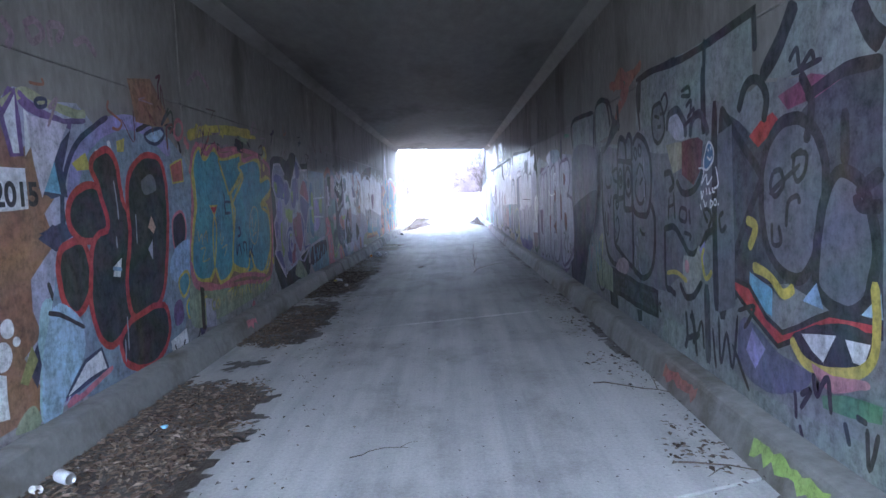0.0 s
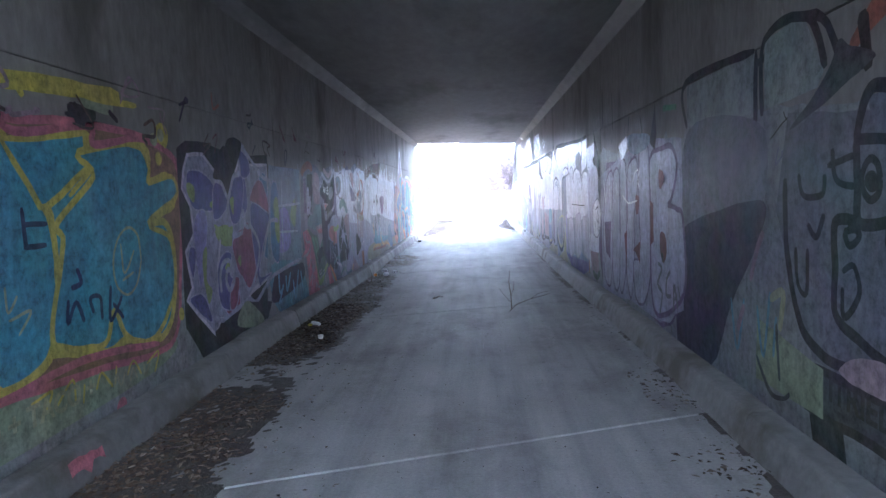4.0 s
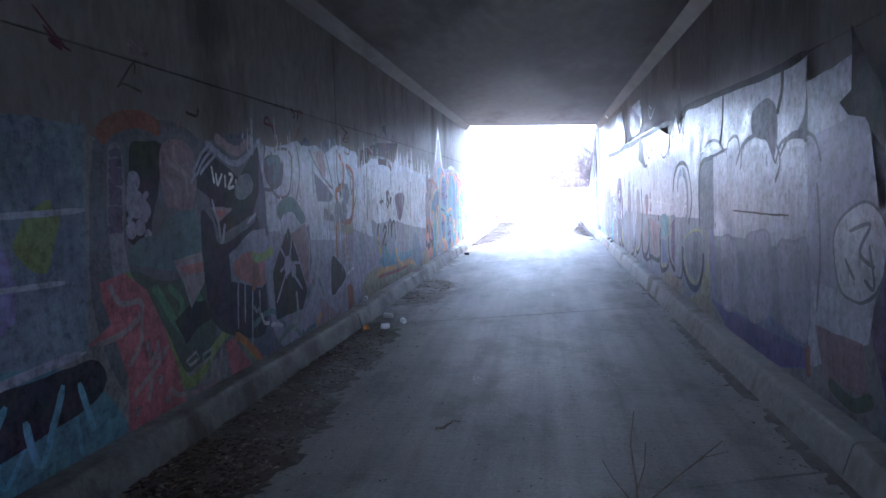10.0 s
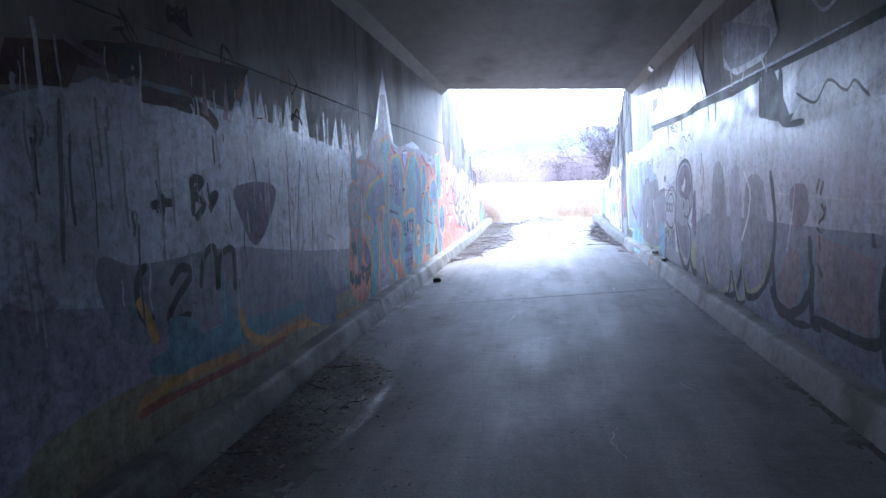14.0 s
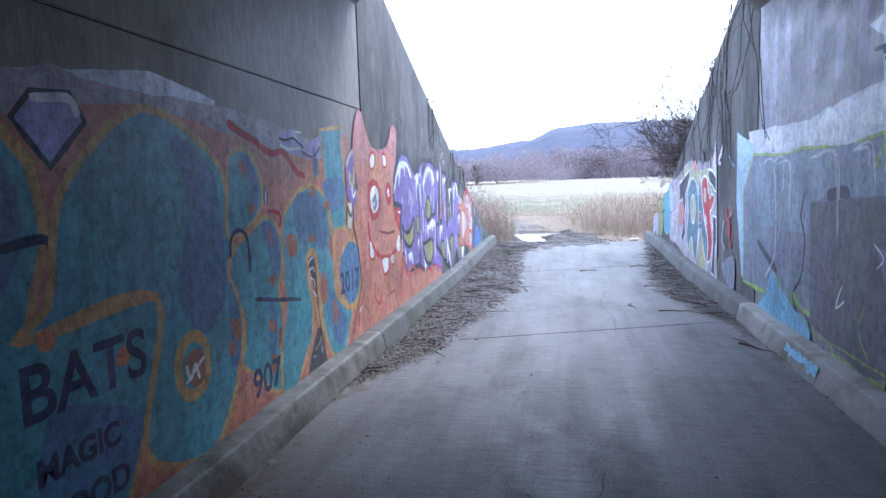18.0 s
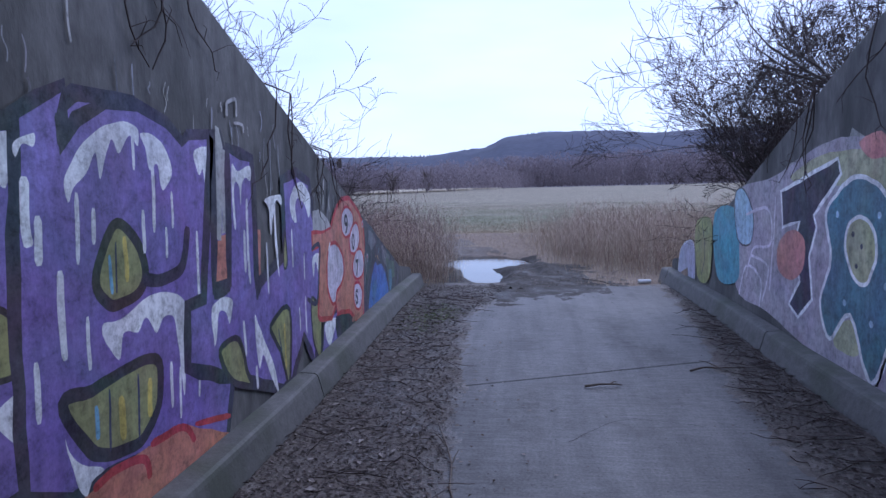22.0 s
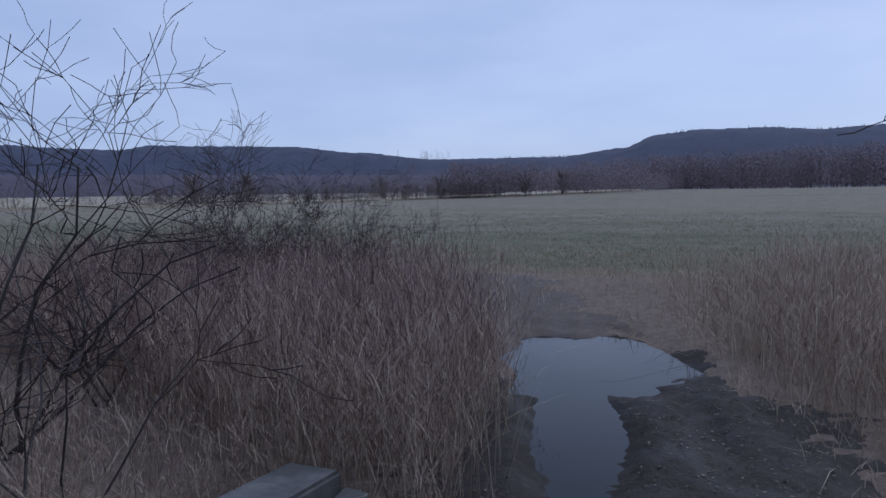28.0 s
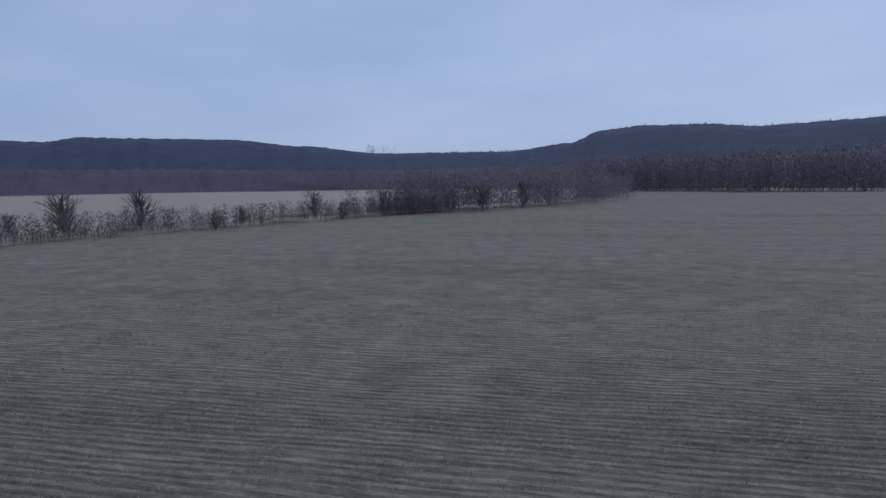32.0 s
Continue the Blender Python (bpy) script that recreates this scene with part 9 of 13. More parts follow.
line(mural, "white", 0.014, (4.09, 1.42), (4.08, 1.39), (4.05, 1.39))
line(mural, "white", 0.014, (4.29, 1.31), (4.27, 1.27))
line(mural, "white", 0.014, (4.23, 1.34), (4.2, 1.29), (4.18, 1.33))
line(mural, "white", 0.014, (4.12, 1.34), (4.12, 1.29), (4.08, 1.32), (4.12, 1.34))
line(mural, "white", 0.014, (4.06, 1.34), (4.03, 1.34), (4.03, 1.31), (4.06, 1.31), (4.06, 1.34))
line(mural, "white", 0.014, (4, 1.32), (3.99, 1.31))
line(mural, "black", 0.03, (4.16, 1.19), (4.23, 1.26), (4.16, 1.28), (4.1, 1.22), (4.16, 1.16))
line(mural, "black", 0.03, (4.12, 1.22), (4.02, 1.21))
line(mural, "black", 0.03, (4.07, 1.28), (4.06, 1.17))
line(mural, "black", 0.03, (3.92, 1.27), (3.98, 1.23), (3.95, 1.15), (3.88, 1.19))
line(mural, "black", 0.03, (4.9, 1.36), (4.92, 1.18))
line(mural, "black", 0.03, (4.8, 1.39), (4.77, 1.19))
line(mural, "black", 0.03, (4.9, 1.28), (4.77, 1.31))
line(mural, "black", 0.03, (4.65, 1.28), (4.68, 1.2), (4.56, 1.18), (4.54, 1.26), (4.65, 1.28))
line(mural, "black", 0.03, (4.49, 1.27), (4.47, 1.16))
line(mural, "black", 0.03, (4.59, 1.1), (4.46, 1.09), (4.48, 1.05))
line(mural, "black", 0.05, (5.01, 1.53), (4.87, 1.54), (4.8, 1.45), (4.9, 1.4))
line(mural, "black", 0.05, (4.74, 1.48), (4.62, 1.39), (4.46, 1.39), (4.32, 1.45), (4.25, 1.54))
line(mural, "black", 0.05, (5.02, 1.1), (4.8, 1.13), (4.65, 1.06), (4.51, 0.97), (4.4, 0.96), (4.26, 1.03), (4.18, 1.11), (4.07, 1.15))
line(mural, "black", 0.05, (5, 1.1), (4.98, 0.68), (4.86, 0.64), (4.76, 0.62))
fill(mural, "chalk", True, (4.59, 0.93), (4.4, 0.94), (4.31, 1.03), (4.26, 0.94), (4.3, 0.75), (4.5, 0.67), (4.61, 0.76))
dot(mural, "pink", 4.53, 0.86, 0.05)
fill(mural, "lavender", False, (4.31, 1), (4.2, 1.07), (4.22, 0.9))
line(mural, "yellow", 0.035, (4.96, 0.76), (4.73, 0.79), (4.53, 0.75))
line(mural, "yellow", 0.035, (4.22, 1.02), (4.26, 0.94), (4.19, 0.82), (4.09, 0.88))
line(mural, "black", 0.045, (4.67, 0.72), (4.55, 0.64), (4.4, 0.67), (4.26, 0.79))
line(mural, "black", 0.045, (4.55, 0.53), (4.52, 0.36), (4.57, 0.26))
line(mural, "black", 0.045, (4.47, 0.52), (4.39, 0.44), (4.41, 0.32))
line(mural, "black", 0.045, (4.44, 0.56), (4.34, 0.25))
line(mural, "black", 0.045, (4.52, 0.34), (4.29, 0.42))
line(mural, "charcoal", 0.1, (4.18, 0.78), (4.15, 0.25))
fill(mural, "slate", False, (7, 1.59), (6.42, 1.67), (5.9, 1.67), (5.88, 0.73), (6.33, 0.79), (6.64, 0.67), (6.89, 0.84), (7.03, 1.21))
fill(mural, "slate", True, (7, 1.59), (5.9, 1.67), (5.88, 0.73), (6.33, 0.79), (6.64, 0.67), (6.89, 0.84), (7.03, 1.21))
fill(mural, "slate", False, (6.35, 1.89), (5.91, 1.89), (5.72, 1.89), (5.49, 1.81), (5.36, 1.65), (5.35, 1.42), (5.43, 1.24), (5.32, 1.26), (5.27, 1.08), (5.3, 0.83), (5.45, 0.69), (5.68, 0.65), (5.88, 0.73))
line(mural, "black", 0.055, (7.07, 1.55), (7.03, 1.13), (6.87, 0.77), (6.64, 0.66), (6.44, 0.66))
line(mural, "black", 0.055, (6.42, 1.7), (6.35, 1.89), (6.25, 1.92), (6.12, 1.86), (6.1, 1.69))
line(mural, "black", 0.055, (6.1, 1.86), (6.01, 1.93), (5.91, 1.87), (5.9, 1.68))
line(mural, "black", 0.055, (6.42, 1.71), (6.15, 1.69), (5.9, 1.67))
line(mural, "black", 0.055, (5.9, 1.67), (5.9, 1.47), (5.89, 1.24))
line(mural, "black", 0.055, (5.89, 1.24), (6.02, 1.23), (6.17, 1.23))
line(mural, "black", 0.055, (6.17, 1.23), (6.17, 1.47), (6.18, 1.68))
line(mural, "black", 0.055, (6.42, 1.71), (6.4, 1.51), (6.38, 1.34), (6.17, 1.35))
line(mural, "black", 0.055, (6.38, 1.34), (6.57, 1.33), (6.56, 1.1), (6.55, 0.89), (6.33, 0.8), (5.94, 0.7), (5.88, 0.76), (5.89, 1.24))
line(mural, "black", 0.055, (5.87, 1.83), (5.72, 1.9), (5.49, 1.82), (5.35, 1.65), (5.34, 1.42), (5.43, 1.22), (5.6, 1.19), (5.85, 1.24), (5.9, 1.55))
line(mural, "black", 0.055, (5.36, 1.3), (5.26, 1.19), (5.25, 0.94), (5.33, 0.75), (5.54, 0.64), (5.78, 0.66), (5.91, 0.71))
line(mural, "black", 0.035, (6.24, 1.53), (6.25, 1.47), (6.3, 1.44), (6.35, 1.47), (6.37, 1.53), (6.35, 1.59), (6.31, 1.62), (6.26, 1.59), (6.24, 1.53))
line(mural, "black", 0.04, (5.93, 1.49), (5.95, 1.4), (6.02, 1.36), (6.09, 1.4), (6.13, 1.5), (6.1, 1.59), (6.03, 1.62), (5.96, 1.58), (5.93, 1.49))
dot(mural, "black", 6.3, 1.52, 0.05)
dot(mural, "black", 6.02, 1.48, 0.05)
line(mural, "black", 0.03, (5.75, 1.73), (5.76, 1.7), (5.78, 1.69), (5.81, 1.71), (5.83, 1.74), (5.82, 1.78), (5.79, 1.79), (5.76, 1.77), (5.75, 1.73))
line(mural, "black", 0.03, (5.61, 1.76), (5.62, 1.72), (5.65, 1.71), (5.69, 1.73), (5.7, 1.77), (5.69, 1.8), (5.66, 1.81), (5.63, 1.79), (5.61, 1.76))
line(mural, "black", 0.035, (6.92, 1.57), (6.87, 1.46), (6.69, 1.46), (6.67, 1.56))
line(mural, "black", 0.035, (6.61, 1.68), (6.57, 1.53), (6.42, 1.5))
line(mural, "black", 0.035, (6.65, 1.6), (6.42, 1.64))
line(mural, "black", 0.035, (6.82, 1.31), (6.73, 1.25), (6.67, 1.37))
line(mural, "black", 0.035, (6.94, 1.18), (6.91, 0.99), (6.82, 0.95), (6.82, 1.18))
line(mural, "black", 0.035, (6.5, 1.29), (6.45, 1.23), (6.38, 1.28), (6.41, 1.31), (6.5, 1.29))
line(mural, "black", 0.035, (6.5, 1.1), (6.41, 1.14), (6.37, 1.01), (6.48, 0.89), (6.5, 1.03))
line(mural, "black", 0.035, (5.75, 1.55), (5.66, 1.64), (5.55, 1.57), (5.5, 1.42), (5.56, 1.31), (5.7, 1.3), (5.8, 1.41), (5.75, 1.52))
line(mural, "black", 0.035, (5.66, 1.46), (5.57, 1.52))
line(mural, "black", 0.035, (5.67, 1.07), (5.6, 1.03), (5.51, 1.03))
line(mural, "lilac", 0.016, (5.81, 0.91), (5.78, 0.78))
line(mural, "lilac", 0.016, (5.76, 1), (5.73, 0.9))
line(mural, "lilac", 0.016, (5.7, 0.74), (5.63, 0.67))
line(mural, "lilac", 0.016, (5.84, 0.82), (5.81, 0.71))
line(mural, "lilac", 0.016, (5.54, 1.69), (5.52, 1.32))
fill(mural, "charcoal", False, (6.82, 0.58), (6.26, 0.59), (5.83, 0.56), (5.45, 0.56), (5.19, 0.58), (5.18, 0.37), (5.36, 0.37), (5.72, 0.36), (6.25, 0.37), (6.81, 0.35), rim="black", width=0.05)
fill(mural, "pinkgrey", True, (6.52, 0.63), (6.29, 0.75), (6.06, 0.73), (6.06, 0.63), (6.29, 0.59))
fill(mural, "black", False, (6.77, 0.33), (6.47, 0.35), (6.43, 0.18), (6.72, 0.15))
fill(mural, "black", False, (5.77, 0.32), (5.62, 0.34), (5.61, 0.24), (5.74, 0.21))
fill(mural, "mint", False, (8.71, 2.31), (7.47, 2.32), (7.42, 1.93), (8.71, 1.88))
fill(mural, "mint", False, (7.34, 2.35), (6.89, 2.37), (6.69, 2.06), (6.75, 1.99), (7.33, 1.95))
fill(mural, "charcoal", True, (6.66, 2.05), (6.58, 2.18), (6.47, 2.13), (6.29, 2.06), (6.36, 2.02), (6.69, 1.9), (7.02, 1.81), (6.88, 1.9))
line(mural, "black", 0.055, (8.71, 1.98), (8.74, 2.34), (7.47, 2.32))
line(mural, "black", 0.055, (7.45, 2.32), (7.45, 1.82))
line(mural, "black", 0.055, (7.36, 1.92), (7.34, 2.35), (6.86, 2.36), (6.68, 2.07))
fill(mural, "gunmetal", True, (8.71, 1.94), (7.42, 1.9), (7.33, 1.42), (7.6, 1.22), (8.72, 1.01))
fill(mural, "indigo", True, (8.88, 1.15), (7.51, 1.42), (7.32, 1.28), (7.8, 0.71), (8.15, 0.2), (8.89, 0.12), (8.97, 0.74))
fill(mural, "indigo", True, (8.72, 0.82), (7.92, 0.96), (8.03, 0.51), (8.29, 0.19), (8.8, 0.19))
fill(mural, "sage", False, (7.4, 0.71), (6.65, 0.59), (6.64, 0.34), (7.4, 0.33))
line(mural, "skyteal", 0.03, (7.8, 0.76), (7.69, 0.44), (7.59, 0.79))
line(mural, "skyteal", 0.03, (7.4, 0.78), (7.31, 0.49), (7.23, 0.89))
line(mural, "skyteal", 0.03, (7.15, 0.76), (7.18, 0.52))
line(mural, "olivepale", 0.05, (7.23, 0.85), (7.07, 0.91), (7.11, 0.69))
line(mural, "charcoal", 0.03, (7.4, 0.47), (7.22, 0.3), (7.06, 0.31), (6.98, 0.36))
line(mural, "charcoal", 0.03, (7.15, 0.72), (7.1, 0.4))
line(mural, "mauvered", 0.05, (7.5, 0.92), (7.41, 1.12), (7.32, 1.24))
line(mural, "mauvered", 0.05, (7.59, 0.75), (7.69, 0.57))
word(mural, "black", 0.13, "ITRIED", 6.6, 0.46)
word(mural, "black", 0.12, "Bloody", 5.79, 0.43)
word(mural, "black", 0.12, "Paint", 5.42, 0.42)

mural = graffiti("pale_bubble_letters", "R", "pale lavender bubble letters edged with plum and maroon")
fill(mural, "plum", False, (12.5, 0.73), (12.16, 0.23), (10.86, 0.25), (10.07, 0.27), (9.39, 0.21), (9.08, 0.31), (8.75, 0.68), (8.77, 1.23), (8.96, 1.38), (9.86, 1.91), (10.43, 1.85), (11.89, 1.85))
fill(mural, "lilacpale", True, (9.81, 1.87), (9.49, 1.89), (9.11, 1.86), (8.94, 1.72), (8.96, 1.5), (9.17, 1.38), (8.89, 1.27), (8.76, 1.06), (8.79, 0.84), (8.88, 0.54), (9.15, 0.3), (9.47, 0.27), (9.75, 0.39), (9.86, 0.51), (9.66, 0.96), (9.81, 1.15), rim="plum", width=0.03)
fill(mural, "maroon", True, (9.45, 1.65), (9.33, 1.63), (9.34, 1.54), (9.45, 1.54))
fill(mural, "maroon", True, (9.44, 1.08), (9.28, 1.06), (9.27, 0.86), (9.41, 0.86))
fill(mural, "lilacpale", True, (10.7, 1.78), (10.19, 1.83), (9.86, 1.74), (9.86, 0.79), (9.8, 0.48), (10.07, 0.31), (10.57, 0.31), (10.71, 0.49), (10.5, 0.86), (10.77, 1.16), rim="plum", width=0.025)
fill(mural, "umber", True, (10.5, 0.86), (10.19, 0.89), (10.24, 0.66), (10.5, 0.65))
fill(mural, "lilacpale", True, (11.33, 1.36), (10.84, 1.37), (10.78, 0.65), (10.71, 0.28), (11.09, 0.33), (11.26, 0.58), rim="plum", width=0.02)
fill(mural, "lilacpale", True, (12, 1.65), (11.47, 1.69), (11.34, 0.76), (11.26, 0.3), (11.63, 0.33), (11.93, 0.69), rim="plum", width=0.02)
line(mural, "bluegrey", 0.03, (9.57, 0.7), (9.39, 0.67), (9.52, 0.58), (9.31, 0.59))
line(mural, "bluegrey", 0.03, (9.27, 0.72), (9.15, 0.62), (9.31, 0.43))
line(mural, "bluegrey", 0.03, (9.08, 0.49), (9.01, 0.65), (8.94, 0.55))
line(mural, "white", 0.012, (10.84, 1.58), (10.59, 1.56), (10.59, 1.38))
line(mural, "white", 0.012, (10.24, 1.68), (10.49, 1.61), (10.19, 1.53))
fill(mural, "maroon", True, (9.87, 1.39), (9.71, 1.37), (9.63, 1.02), (9.78, 0.97), (9.84, 1.17))
fill(mural, "lilacpale", True, (9.85, 1.84), (9.51, 1.89), (9.39, 1.62), (9.35, 0.84), (9.44, 0.4), (9.62, 0.35), (9.83, 0.41), (9.81, 0.95), (9.9, 1.35), rim="plum", width=0.04)
fill(mural, "maroon", False, (10.52, 0.86), (10.22, 0.96), (10.21, 0.72), (10.41, 0.64))
line(mural, "black", 0.03, (9.57, 0.84), (9.46, 0.85))
line(mural, "black", 0.03, (9.59, 0.71), (9.6, 0.6), (9.45, 0.59))
line(mural, "umber", 0.02, (9.68, 1.01), (9.59, 1.14))
fill(mural, "violetgrey", False, (10.95, 1.9), (9.84, 1.99), (8.84, 1.92), (8.78, 0.49), (9.46, 0.25), (10.69, 0.25), (12.21, 0.2), (12.29, 1.69))
fill(mural, "lilac", True, (12.1, 1.17), (11.91, 1.62), (11.53, 1.71), (11.49, 1.11), (11.62, 0.43), (11.79, 0.24), (12.05, 0.34), (12.14, 0.75), rim="plum", width=0.03)
fill(mural, "lilac", True, (11.5, 1.66), (11.18, 1.71), (11.15, 1.14), (11.14, 0.52), (11.33, 0.25), (11.56, 0.44), (11.53, 1.06), rim="plum", width=0.03)
fill(mural, "lilac", True, (11.1, 1.77), (10.83, 1.78), (10.79, 1.16), (10.85, 0.58), (11.04, 0.28), (11.17, 0.41), (11.12, 1.09), rim="plum", width=0.03)
fill(mural, "lilac", True, (10.72, 1.73), (10.41, 1.84), (10.3, 1.76), (10.29, 1.51), (10.45, 1.19), (10.44, 0.81), (10.5, 0.5), (10.61, 0.28), (10.79, 0.47), (10.84, 0.83), (10.75, 1.24), rim="plum", width=0.03)
fill(mural, "lilac", True, (10.23, 1.84), (10.05, 1.9), (9.86, 1.9), (9.81, 1.36), (9.79, 0.79), (9.86, 0.52), (10.09, 0.31), (10.36, 0.31), (10.46, 0.51), (10.47, 0.72), (10.25, 0.78), (10.19, 0.96), (10.23, 1.27), rim="plum", width=0.03)
fill(mural, "lilac", True, (9.8, 1.8), (9.41, 1.87), (9.12, 1.87), (8.98, 1.74), (9, 1.58), (9.12, 1.41), (9.21, 1.36), (8.97, 1.33), (8.81, 1.24), (8.78, 0.63), (9.53, 0.3), (9.77, 0.55), (9.79, 1.3), rim="plum", width=0.05)
fill(mural, "maroon", True, (9.5, 1.67), (9.36, 1.65), (9.35, 1.56), (9.48, 1.5))
fill(mural, "maroon", True, (9.46, 1.09), (9.31, 1.08), (9.27, 0.9), (9.37, 0.82), (9.46, 0.92))
fill(mural, "maroon", False, (9.81, 1.39), (9.7, 1.37), (9.68, 1), (9.8, 0.94))
fill(mural, "maroon", True, (10.37, 1.43), (10.24, 1.41), (10.26, 1.26), (10.37, 1.25))
fill(mural, "maroon", False, (10.49, 0.84), (10.19, 0.96), (10.2, 0.71), (10.39, 0.82))
fill(mural, "maroon", False, (10.92, 0.98), (10.77, 1.04), (10.81, 0.59))
fill(mural, "plum", False, (12.08, 1.07), (11.65, 1.1), (11.72, 0.61), (11.97, 0.67))
line(mural, "mauve", 0.02, (10.83, 1.64), (10.59, 1.58), (10.48, 1.66))
line(mural, "white", 0.02, (10.48, 1.59), (10.39, 1.68), (10.26, 1.71))
line(mural, "white", 0.02, (11.01, 1.44), (10.71, 1.35), (10.31, 1.38))
line(mural, "white", 0.02, (10.18, 1.72), (10.27, 1.62), (10.22, 1.51))
line(mural, "gunmetal", 0.04, (9.54, 0.8), (9.41, 0.76), (9.55, 0.6), (9.4, 0.53), (9.48, 0.33))
line(mural, "gunmetal", 0.04, (9.15, 0.77), (9.26, 0.68), (9.27, 0.54), (9.13, 0.55))
line(mural, "gunmetal", 0.045, (9.06, 0.42), (9.04, 0.66), (8.94, 0.47))
line(mural, "gunmetal", 0.035, (9.05, 0.54), (8.97, 0.56))
line(mural, "gunmetal", 0.03, (8.94, 0.67), (8.87, 0.55))
fill(mural, "black", True, (9.43, 0.91), (9.37, 0.91), (9.39, 0.83))
fill(mural, "black", False, (9.81, 1.95), (9.62, 2.31), (9.57, 2.02), (9.63, 1.87))
line(mural, "black", 0.02, (10.65, 2.31), (10.72, 2.02))
line(mural, "black", 0.025, (10.17, 2.25), (10.05, 1.98))
fill(mural, "silverband", False, (11.18, 2.01), (10.78, 2.1), (10.72, 1.96), (11.01, 1.83))
line(mural, "black", 0.03, (12.14, 2.83), (12.11, 2.33))
line(mural, "black", 0.03, (11.53, 2.69), (11.5, 2.24))
fill(mural, "black", False, (12.79, 2.35), (12.56, 2.1), (12.35, 1.69), (12.52, 1.75), (12.7, 1.98))
line(mural, "black", 0.03, (10.41, 1.87), (10.28, 1.91), (10.21, 1.94))
line(mural, "silverbright", 0.03, (11.74, 1.67), (11.65, 1.19))
line(mural, "silverbright", 0.03, (11.35, 1.7), (11.26, 1.43))
line(mural, "silverbright", 0.04, (12.09, 1.63), (11.97, 1.33))
line(mural, "greysoft", 0.02, (10.2, 0.71), (10.29, 0.55), (10.24, 0.42))
fill(mural, "bluegrey", True, (10.72, 2.09), (9.88, 2.04), (9.88, 1.92), (10.51, 1.88))
line(mural, "green", 0.05, (9.37, 2.22), (9.18, 2.21), (8.97, 2.19))


mural = graffiti("white_bubble_letters", "R", "silver-white bubble letters fading to blue under a black-edged block line")
fill(mural, "silverband", False, (16.34, 1.98), (13.85, 2.09), (12.76, 2.18), (12.53, 1.74), (12.38, 1.16), (12.49, 0.63), (13.17, 0.31), (14.01, 0.32), (16.18, 0.3), (19.29, 0.52), (20.87, 1.28))
fill(mural, "lilac", True, (16.54, 1.71), (14.92, 1.83), (14.03, 1.74), (13.06, 1.8), (12.59, 1.82), (12.46, 1.23), (12.55, 0.84), (13.04, 0.86), (14.93, 0.84), (16.56, 0.98))
fill(mural, "silverband", False, (27.23, 2.39), (19.34, 2.41), (18.03, 2.18), (17.58, 2.4), (17.25, 2.23), (17.05, 2.38), (15.34, 2.34), (14.02, 2.3), (13.39, 2.31), (13.3, 0.98), (14.74, 0.97), (17.53, 0.85), (27.3, 0.59))
fill(mural, "dusk", False, (16.52, 0.93), (14.74, 1.02), (13.31, 1.01), (13.27, 0.47), (14.08, 0.41), (15.72, 0.3), (17.51, 0.3), (20.26, 0.37), (22.13, 0.73))
fill(mural, "slate", True, (14.47, 2.07), (14.09, 2.13), (13.9, 1.96), (13.96, 1.67), (14.12, 1.81), (14.46, 1.88))
fill(mural, "slate", True, (13.41, 1.93), (13.38, 2.11), (13.36, 1.78), (13.54, 1.81))
fill(mural, "bluemidsoft", False, (15.9, 0.32), (15.24, 0.33), (14.48, 0.38), (14.08, 0.48), (13.74, 0.45), (13.27, 0.47), (13.26, 0.27), (13.89, 0.21), (14.95, 0.2))
fill(mural, "ultra", False, (15.72, 0.3), (14.96, 0.32), (14.17, 0.35), (13.27, 0.39), (13.26, 0.28), (13.98, 0.2), (14.95, 0.18))
fill(mural, "lilac", True, (15.39, 0.96), (14.93, 0.96), (14.81, 0.47), (15.07, 0.31), (15.31, 0.34), (15.4, 0.61), rim="violetgrey", width=0.025)
fill(mural, "lilac", True, (14.62, 0.99), (14.31, 1.1), (14.03, 1.08), (13.95, 0.6), (14.21, 0.4), (14.52, 0.39), rim="violetgrey", width=0.025)
fill(mural, "lilac", True, (13.86, 1.02), (13.56, 1.08), (13.31, 1.08), (13.27, 0.5), (13.52, 0.44), (13.76, 0.52), rim="violetgrey", width=0.025)
line(mural, "slate", 0.03, (16.34, 1.72), (15.97, 1.92), (15.54, 1.91), (15.3, 1.79))
line(mural, "slate", 0.03, (16.34, 1.71), (16.31, 0.83), (16.09, 0.51))
line(mural, "slate", 0.03, (14.78, 1.62), (14.73, 1.8), (14.46, 1.87), (14.16, 1.84), (13.93, 1.63))
line(mural, "slate", 0.03, (13.93, 1.63), (13.82, 1.77), (13.6, 1.8), (13.35, 1.76))
line(mural, "slate", 0.03, (15.24, 1.75), (15.17, 1.88), (14.91, 1.91), (14.81, 1.76))
line(mural, "silverbright", 0.05, (16.24, 1.75), (15.87, 1.86), (15.54, 1.86))
line(mural, "silverbright", 0.05, (14.69, 1.75), (14.45, 1.82), (14.21, 1.8))
line(mural, "silverbright", 0.05, (13.83, 1.7), (13.6, 1.76), (13.4, 1.74))
line(mural, "silverbright", 0.05, (16.9, 1.65), (17.01, 1.4), (16.76, 1.16))
line(mural, "black", 0.06, (27.23, 2.38), (20.83, 2.35), (18.03, 2.36), (17.87, 2.11), (17.67, 2.46), (17.35, 2.15), (17.1, 2.41), (15.34, 2.36), (14.02, 2.31), (13.39, 2.32))
line(mural, "black", 0.06, (15.37, 2.33), (15.38, 2.09), (15.45, 1.88))
line(mural, "black", 0.06, (13.82, 2.32), (13.82, 2.15), (13.91, 1.99))
line(mural, "lilacwhite", 0.02, (14.93, 2.2), (15.05, 2.12), (14.8, 2.07))
